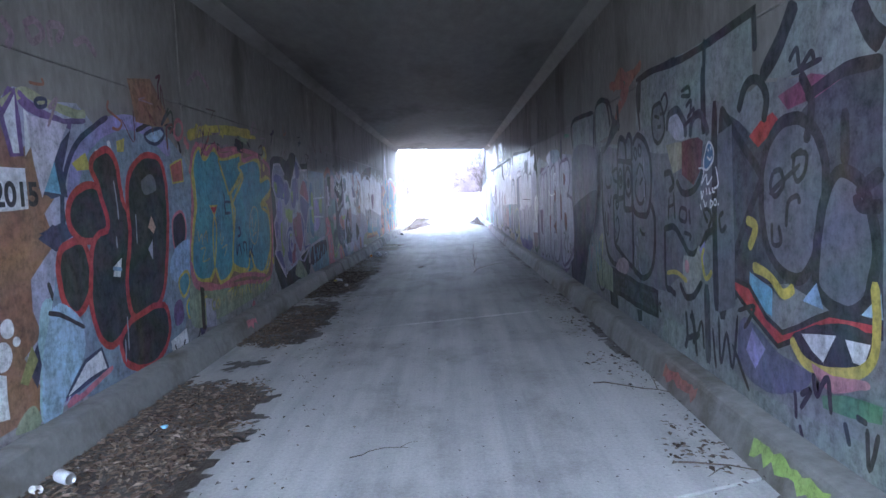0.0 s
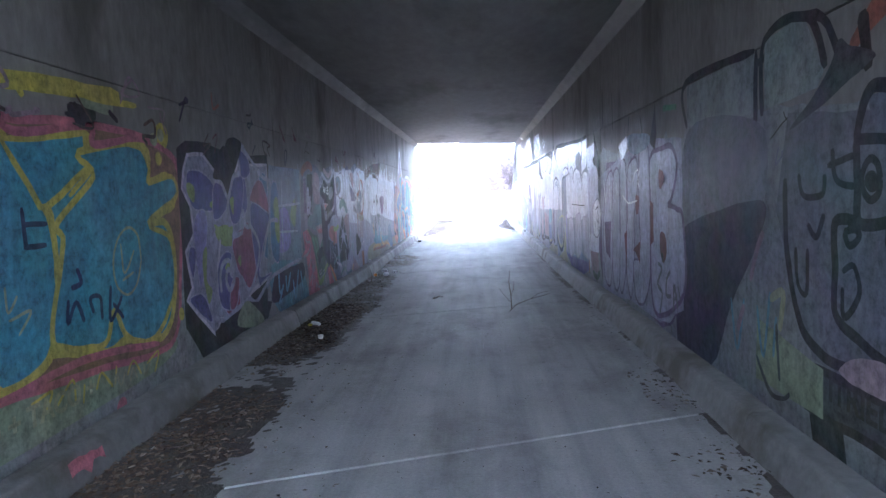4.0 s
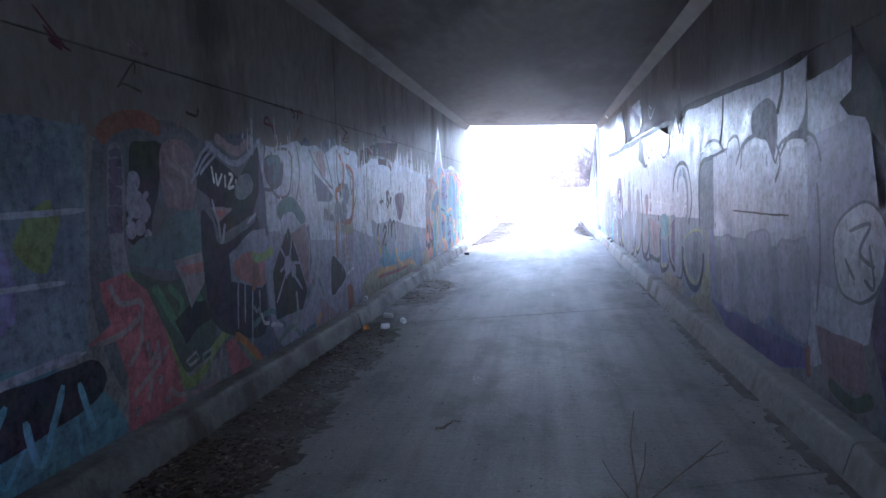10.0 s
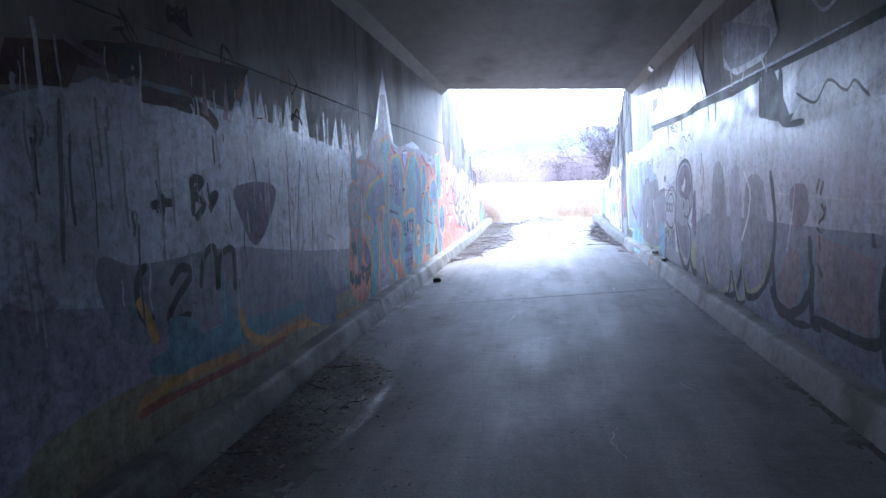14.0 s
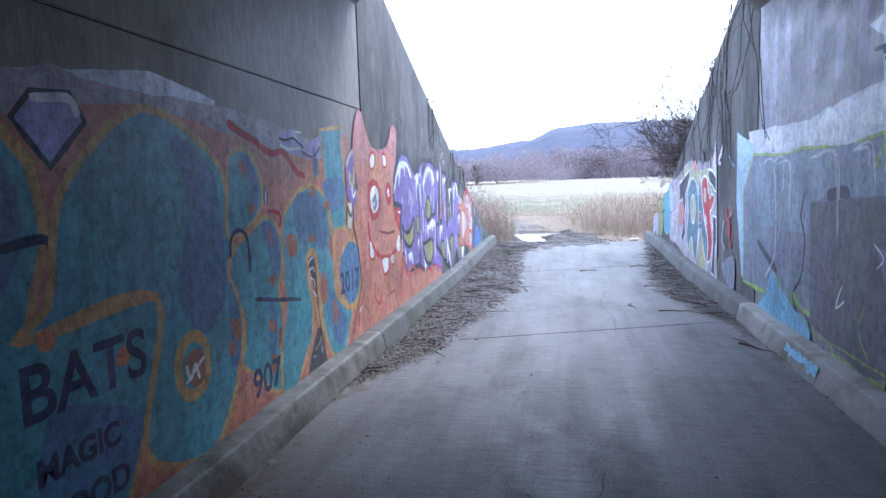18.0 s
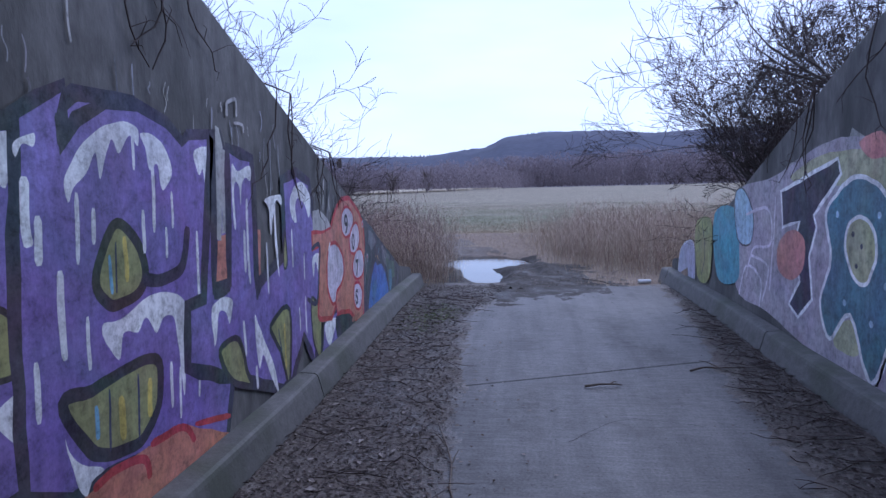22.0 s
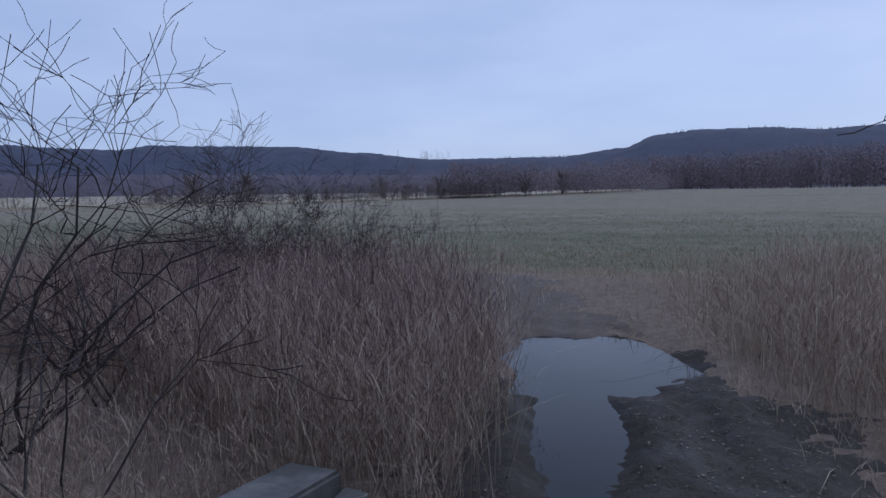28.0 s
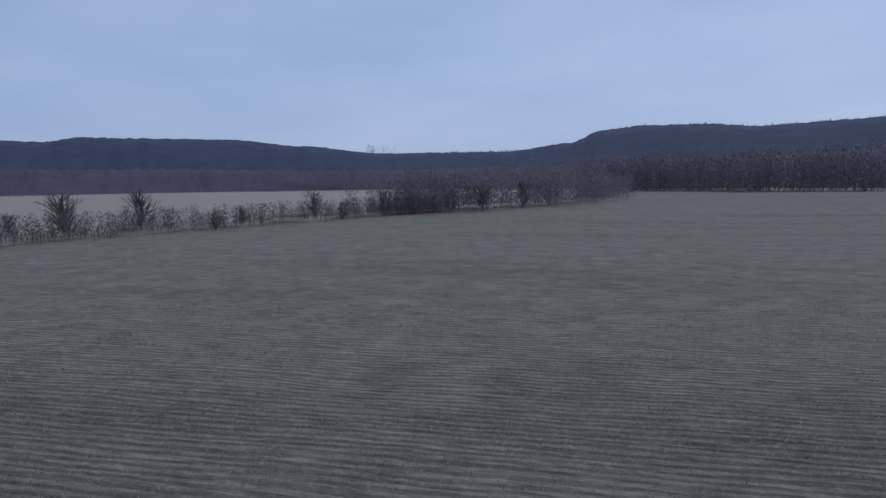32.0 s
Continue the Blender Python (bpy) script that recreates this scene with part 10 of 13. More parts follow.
line(mural, "lilacwhite", 0.02, (14.81, 2.24), (14.69, 2.14), (14.86, 2.14))
line(mural, "lilacwhite", 0.02, (16.17, 2.3), (16.36, 2.21), (15.98, 2.14))
line(mural, "lilacwhite", 0.02, (15.98, 2.22), (15.89, 2.15))
line(mural, "black", 0.015, (15.01, 1.25), (14.22, 1.25), (13.64, 1.26))
line(mural, "rust", 0.07, (13.27, 0.43), (13.26, 0.22))
fill(mural, "black", False, (12.77, 2.35), (12.67, 2.16), (12.46, 2.01), (12.36, 1.8), (12.39, 1.63), (12.59, 1.82), (12.79, 1.86), (12.91, 1.94), (12.76, 1.99))
fill(mural, "silverbright", True, (12.92, 1.2), (12.74, 1.33), (12.52, 1.37), (12.34, 1.24), (12.37, 0.98), (12.55, 0.84), (12.81, 0.85), (12.91, 1), rim="slate", width=0.02)
line(mural, "slate", 0.025, (12.74, 1.21), (12.51, 1.26), (12.62, 1.1), (12.45, 1.04))
line(mural, "slate", 0.025, (12.79, 1.05), (12.67, 0.94))
line(mural, "slate", 0.025, (12.56, 0.96), (12.45, 0.93), (12.51, 1.15))
fill(mural, "mauvered", False, (13.17, 0.58), (12.55, 0.61), (12.48, 0.32), (13.03, 0.3))
line(mural, "darkgreen", 0.08, (12.96, 0.28), (12.65, 0.24), (12.43, 0.34))
line(mural, "slate", 0.03, (14.92, 1.66), (14.67, 1.85), (14.13, 1.87), (13.84, 1.68), (13.93, 1.49))
line(mural, "slate", 0.03, (13.84, 1.68), (13.63, 1.82), (13.27, 1.78), (13.13, 1.61))
line(mural, "slate", 0.03, (16.35, 1.49), (16.34, 1.7), (15.19, 1.82))
line(mural, "slate", 0.03, (13.19, 1.49), (13.12, 1.1), (13.15, 0.67))

mural = graffiti("letters_with_dark_edges", "R", "mauve and yellow letters with dark blue outlines beside rust runs")
fill(mural, "silverband", False, (20.22, 1.95), (18.4, 1.97), (17.62, 2.07), (16.9, 1.96), (16.25, 1.81), (15.72, 1.84), (15.67, 1.15), (16.56, 1.09), (18.02, 1.05), (20.19, 1.08))
fill(mural, "dusk", False, (22.94, 0.98), (18.54, 1.05), (16.56, 1.11), (15.67, 1.15), (15.62, 0.35), (16.24, 0.25), (17.02, 0.21), (18.51, 0.2), (21.17, 0.22), (24.77, 0.45))
fill(mural, "bluesteel", False, (16.29, 1.72), (15.89, 1.78), (15.71, 1.76), (15.66, 1.02), (16.13, 1.01), (16.3, 1.19))
line(mural, "darkgrey", 0.05, (17.8, 1.38), (17.71, 1.62), (17.41, 1.76), (16.99, 1.73), (16.75, 1.51), (16.69, 1.25), (16.85, 1.02))
line(mural, "darkgrey", 0.05, (16.27, 1.03), (16.32, 1.5), (16.21, 1.72), (15.89, 1.76), (15.71, 1.77))
line(mural, "bluegrey", 0.1, (17.52, 1.38), (17.44, 1.59), (17.19, 1.66), (16.96, 1.51), (16.91, 1.2), (17.06, 0.97))
line(mural, "white", 0.025, (17.45, 1.72), (17.6, 1.53), (17.45, 1.32))
line(mural, "white", 0.025, (17.27, 1.71), (17.09, 1.46))
line(mural, "white", 0.025, (17.19, 1.09), (17.03, 1.32), (16.94, 1.13))
line(mural, "white", 0.025, (17.12, 1.22), (16.97, 1.24))
line(mural, "white", 0.025, (16.42, 1.77), (16.54, 1.61), (16.36, 1.69), (16.51, 1.56))
line(mural, "white", 0.025, (16.57, 1.34), (16.52, 1.22))
line(mural, "white", 0.02, (16.31, 2.2), (16.44, 2.17), (16.3, 2.1), (16.45, 2.08))
line(mural, "white", 0.02, (16.25, 2.05), (16.24, 2.2), (16.14, 2.14), (16.23, 2.12))
line(mural, "white", 0.02, (16.09, 2.16), (16.07, 2.06), (15.98, 2.06))
line(mural, "white", 0.02, (16.08, 2.12), (15.99, 2.12))
line(mural, "white", 0.02, (15.91, 2.15), (15.87, 2.05), (15.78, 2.11))
line(mural, "white", 0.02, (15.95, 2.21), (15.74, 2.2))
fill(mural, "white", False, (16.3, 1.83), (16.11, 1.88), (15.83, 1.88), (15.84, 1.82), (16.18, 1.84))
line(mural, "navy", 0.1, (17.19, 0.58), (17.04, 0.41), (16.7, 0.3), (16.38, 0.33), (16.16, 0.51), (16.1, 0.75))
line(mural, "navy", 0.1, (17.15, 0.73), (17.19, 0.58))
line(mural, "olivepale", 0.06, (17.07, 0.6), (16.92, 0.43), (16.66, 0.36), (16.38, 0.39), (16.22, 0.53), (16.18, 0.74))
line(mural, "olivepale", 0.04, (17.06, 0.83), (16.74, 0.93), (16.37, 0.99), (16.13, 0.97))
line(mural, "olivepale", 0.04, (15.98, 0.99), (15.89, 0.78), (15.95, 0.55))
fill(mural, "olivepale", True, (16.17, 0.41), (15.89, 0.7), (15.79, 0.44), (15.93, 0.29), (16.16, 0.27))
fill(mural, "lavender", False, (15.81, 1), (15.66, 1.05), (15.62, 0.31), (15.74, 0.42))
fill(mural, "bluesteel", True, (17, 0.84), (16.24, 0.96), (16.2, 0.62), (16.43, 0.43), (16.76, 0.43), (16.95, 0.57))
line(mural, "charcoal", 0.06, (20.34, 0.85), (20.65, 0.52), (20.32, 0.25), (19.75, 0.33), (19.61, 0.88))
line(mural, "charcoal", 0.06, (18.94, 1.05), (18.71, 0.35), (18.42, 0.32))
line(mural, "charcoal", 0.06, (18.15, 0.26), (17.27, 0.3), (17.16, 0.72))
line(mural, "charcoal", 0.06, (18.73, 0.95), (18.01, 0.89), (17.91, 0.47))
fill(mural, "olivesoft", False, (18.61, 0.24), (17.83, 0.27), (17.21, 0.29), (17.14, 0.16), (17.82, 0.16), (18.51, 0.17))
fill(mural, "olivesoft", False, (17.02, 0.19), (16.24, 0.29), (15.76, 0.31), (15.61, 0.21), (16.24, 0.17), (16.91, 0.15))
fill(mural, "silverbright", False, (22.36, 3.06), (20.87, 3.05), (20.6, 2.64), (20.99, 2.47), (21.75, 2.46), (22.22, 2.61))
line(mural, "silverbright", 0.03, (22, 2.59), (21.91, 2.36))
line(mural, "silverbright", 0.03, (21.51, 2.49), (21.59, 2.37))
line(mural, "silverbright", 0.03, (21.03, 2.51), (20.92, 2.38))
line(mural, "silverbright", 0.03, (19.96, 2.76), (19.69, 2.58), (19.26, 2.7))
line(mural, "silverbright", 0.03, (19.83, 2.8), (19.57, 2.72))
line(mural, "black", 0.05, (27.25, 2.39), (22.45, 2.35), (19.95, 2.34), (18.08, 2.34), (17.98, 2.19), (17.64, 2.46), (17.47, 2.29), (17.31, 2.3), (17.15, 2.12), (17.03, 2.39), (16.37, 2.37), (15.75, 2.36))
line(mural, "black", 0.045, (18, 2.32), (18.06, 2))
line(mural, "black", 0.045, (18.78, 2.31), (18.81, 1.96))
line(mural, "black", 0.045, (20.53, 2.34), (20.46, 2))
line(mural, "black", 0.045, (22.94, 2.34), (22.84, 2.08))
line(mural, "black", 0.045, (17.15, 2.12), (17.21, 2.02))
line(mural, "umber", 0.03, (19.65, 1.37), (19.7, 1.27))
line(mural, "umber", 0.03, (19.6, 1.2), (19.64, 1.09))
line(mural, "umber", 0.03, (19.75, 1.03), (19.59, 0.95))
line(mural, "umber", 0.03, (19.64, 0.86), (19.66, 0.72))
line(mural, "umber", 0.03, (23.2, 1.74), (23.26, 1.46))
line(mural, "umber", 0.03, (23.15, 1.36), (23.2, 1.14))
line(mural, "umber", 0.03, (23.26, 1.04), (23.15, 0.82))
fill(mural, "charcoal", False, (21.01, 2.38), (20.7, 2.35), (20.28, 1.87), (20.46, 1.86), (20.98, 1.95))
line(mural, "black", 0.05, (18.82, 2.32), (18.81, 2.01))
line(mural, "black", 0.05, (20.95, 2.37), (21, 1.95))
line(mural, "black", 0.05, (20.51, 2.3), (20.46, 1.91), (20.23, 1.9))
line(mural, "black", 0.05, (18.06, 2.31), (18.09, 2.01))
fill(mural, "white", False, (20.28, 1.88), (19.99, 2.05), (19.66, 2.09), (19.17, 1.95), (18.74, 2.03), (18.2, 1.9), (17.73, 1.94), (17.72, 1.73), (18.2, 1.79), (18.73, 1.89), (19.16, 1.87), (19.98, 1.79))
line(mural, "black", 0.022, (20.19, 2.07), (19.83, 1.95), (19.62, 2.08), (19.35, 1.97), (19.23, 2.02), (19.03, 1.89))
line(mural, "black", 0.022, (18.74, 2.01), (18.62, 1.92), (18.37, 1.9), (18.12, 2.02))
line(mural, "black", 0.022, (18.64, 2.08), (18.38, 2.12), (18.41, 1.97))
fill(mural, "dusk", False, (23.08, 0.76), (20.65, 0.8), (19.87, 1), (18.78, 0.96), (17.68, 1.11), (17.63, 0.31), (18.11, 0.25), (18.86, 0.32), (20.63, 0.26), (22.89, 0.21))
fill(mural, "mauvered", False, (19.76, 0.98), (18.89, 0.89), (18.91, 0.4), (19.68, 0.4))
fill(mural, "bluemidsoft", False, (18.67, 0.7), (18.22, 0.72), (18.23, 0.41), (18.65, 0.36))
fill(mural, "plum", False, (18, 0.95), (17.68, 1.05), (17.64, 0.44), (17.85, 0.49))
fill(mural, "skyteal", True, (18.69, 1.05), (18.15, 1.05), (18.18, 0.81), (18.67, 0.75))
line(mural, "charcoal", 0.075, (20.65, 0.74), (20.52, 0.34), (20.08, 0.34), (19.85, 0.59), (19.87, 0.96))
line(mural, "charcoal", 0.075, (19.76, 0.35), (18.86, 0.37), (18.81, 0.65), (18.76, 0.87))
line(mural, "charcoal", 0.075, (18.75, 0.7), (18.71, 0.26), (18.19, 0.34), (18.15, 0.47))
line(mural, "charcoal", 0.075, (18.14, 0.78), (18.08, 0.56), (17.89, 0.41), (17.63, 0.36))
line(mural, "charcoal", 0.075, (23.07, 0.44), (22.65, 0.09), (21.8, 0.17), (21.49, 0.53))
line(mural, "olivepale", 0.05, (23.08, 0.6), (22.86, 0.22), (22.23, 0.15), (21.8, 0.27))
line(mural, "olivepale", 0.05, (21.41, 0.27), (20.84, 0.4), (20.73, 0.72))
line(mural, "olivepale", 0.05, (18.65, 0.3), (18.24, 0.36))
line(mural, "olivepale", 0.05, (18.08, 1.09), (17.92, 0.92), (17.99, 0.8))
fill(mural, "olivesoft", False, (18.85, 0.21), (18.11, 0.31), (17.63, 0.27), (17.62, 0.14), (18.1, 0.17), (18.74, 0.15))
line(mural, "white", 0.05, (21.32, 1.46), (21.36, 1.12), (21.45, 0.85))
line(mural, "lilacwhite", 0.03, (22.12, 1.83), (21.84, 1.99), (21.45, 1.86), (21.33, 1.66))
line(mural, "lilacwhite", 0.03, (22.57, 1.71), (22.42, 1.85))
line(mural, "lilacwhite", 0.03, (18.34, 1.46), (18.18, 1.53), (18.1, 1.38))
line(mural, "lilacwhite", 0.03, (17.89, 1.62), (17.76, 1.58))
line(mural, "silverbright", 0.02, (20.67, 1.27), (19.13, 1.25), (17.69, 1.23))
line(mural, "umber", 0.03, (19.72, 1.39), (19.77, 1.29))
line(mural, "umber", 0.03, (19.68, 1.21), (19.62, 1.14), (19.72, 1.06))
line(mural, "umber", 0.03, (19.7, 0.98), (19.67, 0.86))
line(mural, "umber", 0.03, (19.72, 0.77), (19.63, 0.68))
line(mural, "umber", 0.03, (23.16, 1.65), (23.08, 1.33))
line(mural, "umber", 0.03, (23.08, 1.21), (23.15, 0.92))
fill(mural, "mauvegrey", True, (22.65, 1.5), (22.19, 1.44), (22.03, 0.4), (22.3, 0.12), (22.7, 0.29))
fill(mural, "lilac", True, (21.94, 1.44), (21.64, 1.48), (21.53, 0.68), (21.74, 0.5), (21.9, 0.75))
fill(mural, "mauvegrey", True, (21.43, 1.33), (20.94, 1.38), (20.78, 0.82), (21, 0.42), (21.35, 0.41))
fill(mural, "mauvered", True, (20.4, 0.69), (20.15, 0.84), (19.98, 0.65), (20.2, 0.33), (20.48, 0.43))
fill(mural, "mauvered", True, (20.27, 1.3), (19.96, 1.34), (19.91, 1.1), (20.16, 1))
fill(mural, "bluegrey", False, (20.01, 0.94), (19.81, 0.68), (19.9, 0.52), (20.03, 0.72))
line(mural, "charcoal", 0.08, (20.74, 1.47), (20.6, 1.05), (20.68, 0.61), (21, 0.32), (21.37, 0.25), (21.52, 0.58))
line(mural, "charcoal", 0.08, (20.67, 0.44), (20.47, 0.26), (20.12, 0.31), (19.83, 0.52), (19.81, 0.75))
line(mural, "charcoal", 0.08, (19.81, 0.75), (19.79, 0.33), (19.63, 0.3))
line(mural, "olivepale", 0.05, (23.02, 0.37), (22.69, 0.1), (22.13, 0.16), (21.97, 0.47))
line(mural, "olivepale", 0.05, (21.81, 0.44), (21.65, 0.19), (21.43, 0.19), (21.52, 0.58))
line(mural, "olivepale", 0.05, (20.74, 0.74), (20.89, 0.44), (21.24, 0.3), (21.38, 0.41))
line(mural, "charcoal", 0.04, (23.14, 0.42), (22.73, 0.06), (22.04, 0.12), (21.89, 0.42))
line(mural, "charcoal", 0.04, (21.86, 0.43), (21.67, 0.13), (21.39, 0.17))
fill(mural, "olivesoft", False, (21.11, 0.17), (20.46, 0.23), (19.63, 0.23), (19.62, 0.13), (20.45, 0.06), (21.22, 0.06))
line(mural, "black", 0.055, (20.54, 2.34), (20.52, 1.89), (20.01, 1.83))
line(mural, "black", 0.055, (21.04, 2.31), (21.03, 1.96))
line(mural, "black", 0.055, (22.55, 2.36), (22.58, 2.05))
line(mural, "black", 0.055, (21.75, 2.29), (22.78, 2.31))
fill(mural, "charcoal", False, (21.04, 2.31), (20.57, 1.9), (21.02, 1.95))
line(mural, "white", 0.04, (21.5, 1.48), (21.29, 1.28), (21.33, 1.04), (21.53, 0.77))
line(mural, "lilacwhite", 0.03, (22.38, 1.89), (22.21, 2.01), (21.96, 1.94), (21.88, 1.8))
line(mural, "lilacwhite", 0.03, (22.57, 1.85), (22.29, 1.91))
line(mural, "lilacwhite", 0.03, (21.6, 1.98), (21.4, 2.02), (21.21, 1.96), (21.2, 1.87))
line(mural, "lilacwhite", 0.03, (20.36, 1.46), (20.19, 1.42), (20.21, 1.15), (20.32, 0.79))


mural = graffiti("chrome_roller_letters", "R", "tall chrome and violet roller letters high beside the portal")
fill(mural, "silverband", False, (29.55, 3.22), (26.34, 2.98), (24.7, 2.79), (24.61, 1.54), (25.32, 1.43), (26.23, 1.27), (27.37, 0.99), (29.44, 0.38))
line(mural, "violetgrey", 0.1, (28.38, 3.06), (28.2, 2.06))
line(mural, "violetgrey", 0.1, (27.48, 2.99), (27.33, 2.11))
line(mural, "violetgrey", 0.09, (28.91, 2.96), (28.82, 2.04))
line(mural, "violetgrey", 0.12, (27.88, 2.53), (27.08, 2.52))
line(mural, "violetgrey", 0.1, (26.94, 2.98), (26.86, 2.22))
line(mural, "greysoft", 0.12, (26.52, 2.58), (26.43, 2.32))
line(mural, "indigosoft", 0.03, (26.48, 3.01), (26.32, 2.74), (25.93, 2.65))
line(mural, "black", 0.035, (26.81, 2.3), (25.48, 2.31), (24.67, 2.32))
line(mural, "black", 0.04, (25.4, 2.33), (25.34, 1.96))
line(mural, "black", 0.02, (25.18, 2.1), (25.1, 2.24), (25.01, 2.12))
line(mural, "black", 0.02, (24.94, 2.29), (24.97, 2.15), (24.82, 2.16))
line(mural, "black", 0.025, (25.31, 2.67), (25.23, 2.73), (24.97, 2.62))
fill(mural, "lilacpale", False, (26.04, 1.42), (25.88, 1.79), (25.35, 1.9), (25.07, 1.78), (24.93, 1.51), (25.13, 1.35), (25.41, 1.3), rim="greysoft", width=0.03)
fill(mural, "lilacpale", True, (25.65, 0.94), (25.5, 1.17), (25.12, 1.27), (24.86, 1.17), (24.88, 0.87), (25.17, 0.66), (25.52, 0.69), rim="greysoft", width=0.03)
fill(mural, "mauvegrey", False, (29.63, 3.34), (29.09, 3.28), (26.86, 2.68), (26.81, 2.16), (27.35, 2.12), (28.14, 2.02), (29, 2.02), (29.54, 2.02))
line(mural, "violetpale", 0.14, (28.73, 3.11), (28.74, 2.45))
line(mural, "violetpale", 0.14, (28.04, 2.93), (28.04, 2.41))
line(mural, "violetpale", 0.14, (27.55, 2.84), (27.54, 2.27))
line(mural, "violetpale", 0.14, (27.15, 2.76), (27.14, 2.32))
line(mural, "violetpale", 0.1, (29.08, 3.12), (29.08, 2.26))
line(mural, "slate", 0.08, (28.26, 2.96), (28.29, 2.65))
fill(mural, "skypale", True, (28.82, 1.96), (28.6, 2.02), (28.28, 1.93), (28.21, 1.71), (28.74, 1.71))
fill(mural, "skypale", True, (27.92, 2.03), (27.64, 2.08), (27.41, 1.95), (27.4, 1.8), (27.86, 1.8))
line(mural, "red", 0.03, (29.38, 1.84), (28.75, 1.84))
fill(mural, "silverband", False, (30, 2.05), (26.8, 2), (26.78, 1.79), (28.31, 1.71), (29.98, 1.77))

mural = graffiti("charcoal_slab_letters", "R", "charcoal slab letters with cracks and a lime-edged blue splash")
fill(mural, "skypale", False, (30.53, 2.09), (29.83, 1.9), (29.73, 0.36), (30.23, 0.33), (30.52, 1.25))
fill(mural, "bluesteel", False, (29.82, 1.79), (28.63, 1.74), (28.32, 1.79), (27.32, 1.75), (26.78, 1.82), (26.65, 0.23), (27.49, 0.23), (27.58, 0.31), (28.31, 0.36), (28.43, 0.46), (28.52, 0.28), (29.02, 0.56), (29.27, 0.31), (30.14, 0.3), (30.21, 1.35), rim="lime", width=0.03)
fill(mural, "bluegrey", False, (29.74, 1.72), (26.78, 1.78), (26.73, 1.21), (27.56, 1.03), (29.69, 1.01))
line(mural, "charcoal", 0.1, (27.7, 1.37), (27.29, 1.38), (27.26, 0.93))
line(mural, "charcoal", 0.08, (29.6, 0.83), (28.9, 0.58))
line(mural, "silver", 0.025, (29.44, 1.67), (29.08, 1.66), (28.98, 0.81), (29.29, 0.48))
line(mural, "silver", 0.025, (28.91, 1.66), (28.6, 1.65), (28.59, 1.16))
line(mural, "silver", 0.025, (28.07, 1.69), (27.52, 1.69), (27.48, 1))
line(mural, "silver", 0.025, (27.25, 1.72), (27, 1.72), (26.99, 1.56))
line(mural, "silver", 0.02, (27.46, 0.72), (27.34, 0.62), (27.55, 0.45))
line(mural, "black", 0.03, (28.19, 1.39), (28.27, 1.18), (28.16, 0.97), (28.23, 0.64), (28.43, 0.46))
line(mural, "black", 0.02, (28.05, 0.73), (27.77, 0.57), (27.66, 0.36))
line(mural, "black", 0.02, (27.82, 0.77), (27.76, 0.47))
line(mural, "black", 0.02, (27.07, 0.69), (27.22, 0.48))
line(mural, "black", 0.03, (27.27, 1.5), (27.02, 1.22), (27.14, 1.09))
line(mural, "lime", 0.03, (30.14, 0.3), (29.27, 0.31), (29.02, 0.56), (28.52, 0.28), (28.37, 0.45), (28.21, 0.35), (27.58, 0.28), (27.49, 0.2), (26.65, 0.21))
fill(mural, "olivepale", False, (26.94, 0.6), (26.82, 0.54), (26.89, 0.39), (26.8, 0.35), (26.88, 0.22), rim="lime", width=0.03)
line(mural, "lime", 0.03, (26.78, 1.74), (26.93, 1.5), (26.76, 1.55))
line(mural, "lime", 0.03, (26.72, 1.1), (26.82, 0.99), (26.71, 0.95))
fill(mural, "skyblue", True, (29.27, 0.26), (29.02, 0.56), (28.64, 0.3), (28.11, 0.29), (28, 0.21), (28.5, 0.2), (29.12, 0.2))
fill(mural, "skyblue", True, (29.47, 0.2), (29.19, 0.2), (29.24, 0.2), (29.42, 0.2))
line(mural, "skyblue", 0.05, (27.19, 0.2), (27.12, 0.2))
fill(mural, "bluegrey", False, (27.29, 1.66), (25.69, 1.36), (25.61, 0.34), (25.91, 0.28), (26.41, 0.25), (27.2, 0.3))
fill(mural, "bluesteel", False, (27.02, 1.21), (25.68, 1.17), (25.62, 0.37), (25.92, 0.32), (26.41, 0.28), (26.97, 0.38))
line(mural, "charcoal", 0.12, (26.67, 1.2), (26.62, 1.36), (26.37, 1.33))
line(mural, "charcoal", 0.12, (26.3, 1.24), (26.15, 1.41), (25.9, 1.41), (25.75, 1.25))
fill(mural, "slate", True, (26.25, 1.22), (26.15, 1.35), (25.95, 1.35), (25.87, 1.27), (25.98, 1.22), rim="charcoal", width=0.04)
fill(mural, "olivepale", False, (27.01, 0.6), (26.87, 0.54), (26.93, 0.42), (26.86, 0.38), (26.96, 0.22), rim="lime", width=0.02)
fill(mural, "olivepale", False, (26.61, 0.86), (26.46, 0.8), (26.47, 0.67), rim="lime", width=0.02)
fill(mural, "olivepale", False, (26.83, 1.05), (26.76, 1.08), (26.73, 0.95), rim="lime", width=0.02)
line(mural, "lime", 0.03, (27.55, 0.23), (26.96, 0.21), (26.41, 0.23), (25.91, 0.25))
fill(mural, "skyblue", True, (26.05, 0.69), (25.9, 0.74), (25.64, 0.61), (25.61, 0.33), (25.91, 0.29))
line(mural, "lime", 0.03, (26.07, 0.97), (25.96, 0.96), (25.81, 0.82), (25.66, 0.95))
line(mural, "pinkgrey", 0.05, (25.96, 0.85), (25.9, 0.76))
line(mural, "pinkgrey", 0.05, (25.73, 0.72), (25.7, 0.64))
line(mural, "silver", 0.02, (26.12, 0.68), (26.14, 0.53), (26.1, 0.39))
line(mural, "silver", 0.02, (26.71, 0.87), (26.5, 0.61))
line(mural, "black", 0.03, (26.47, 0.61), (26.45, 0.36))
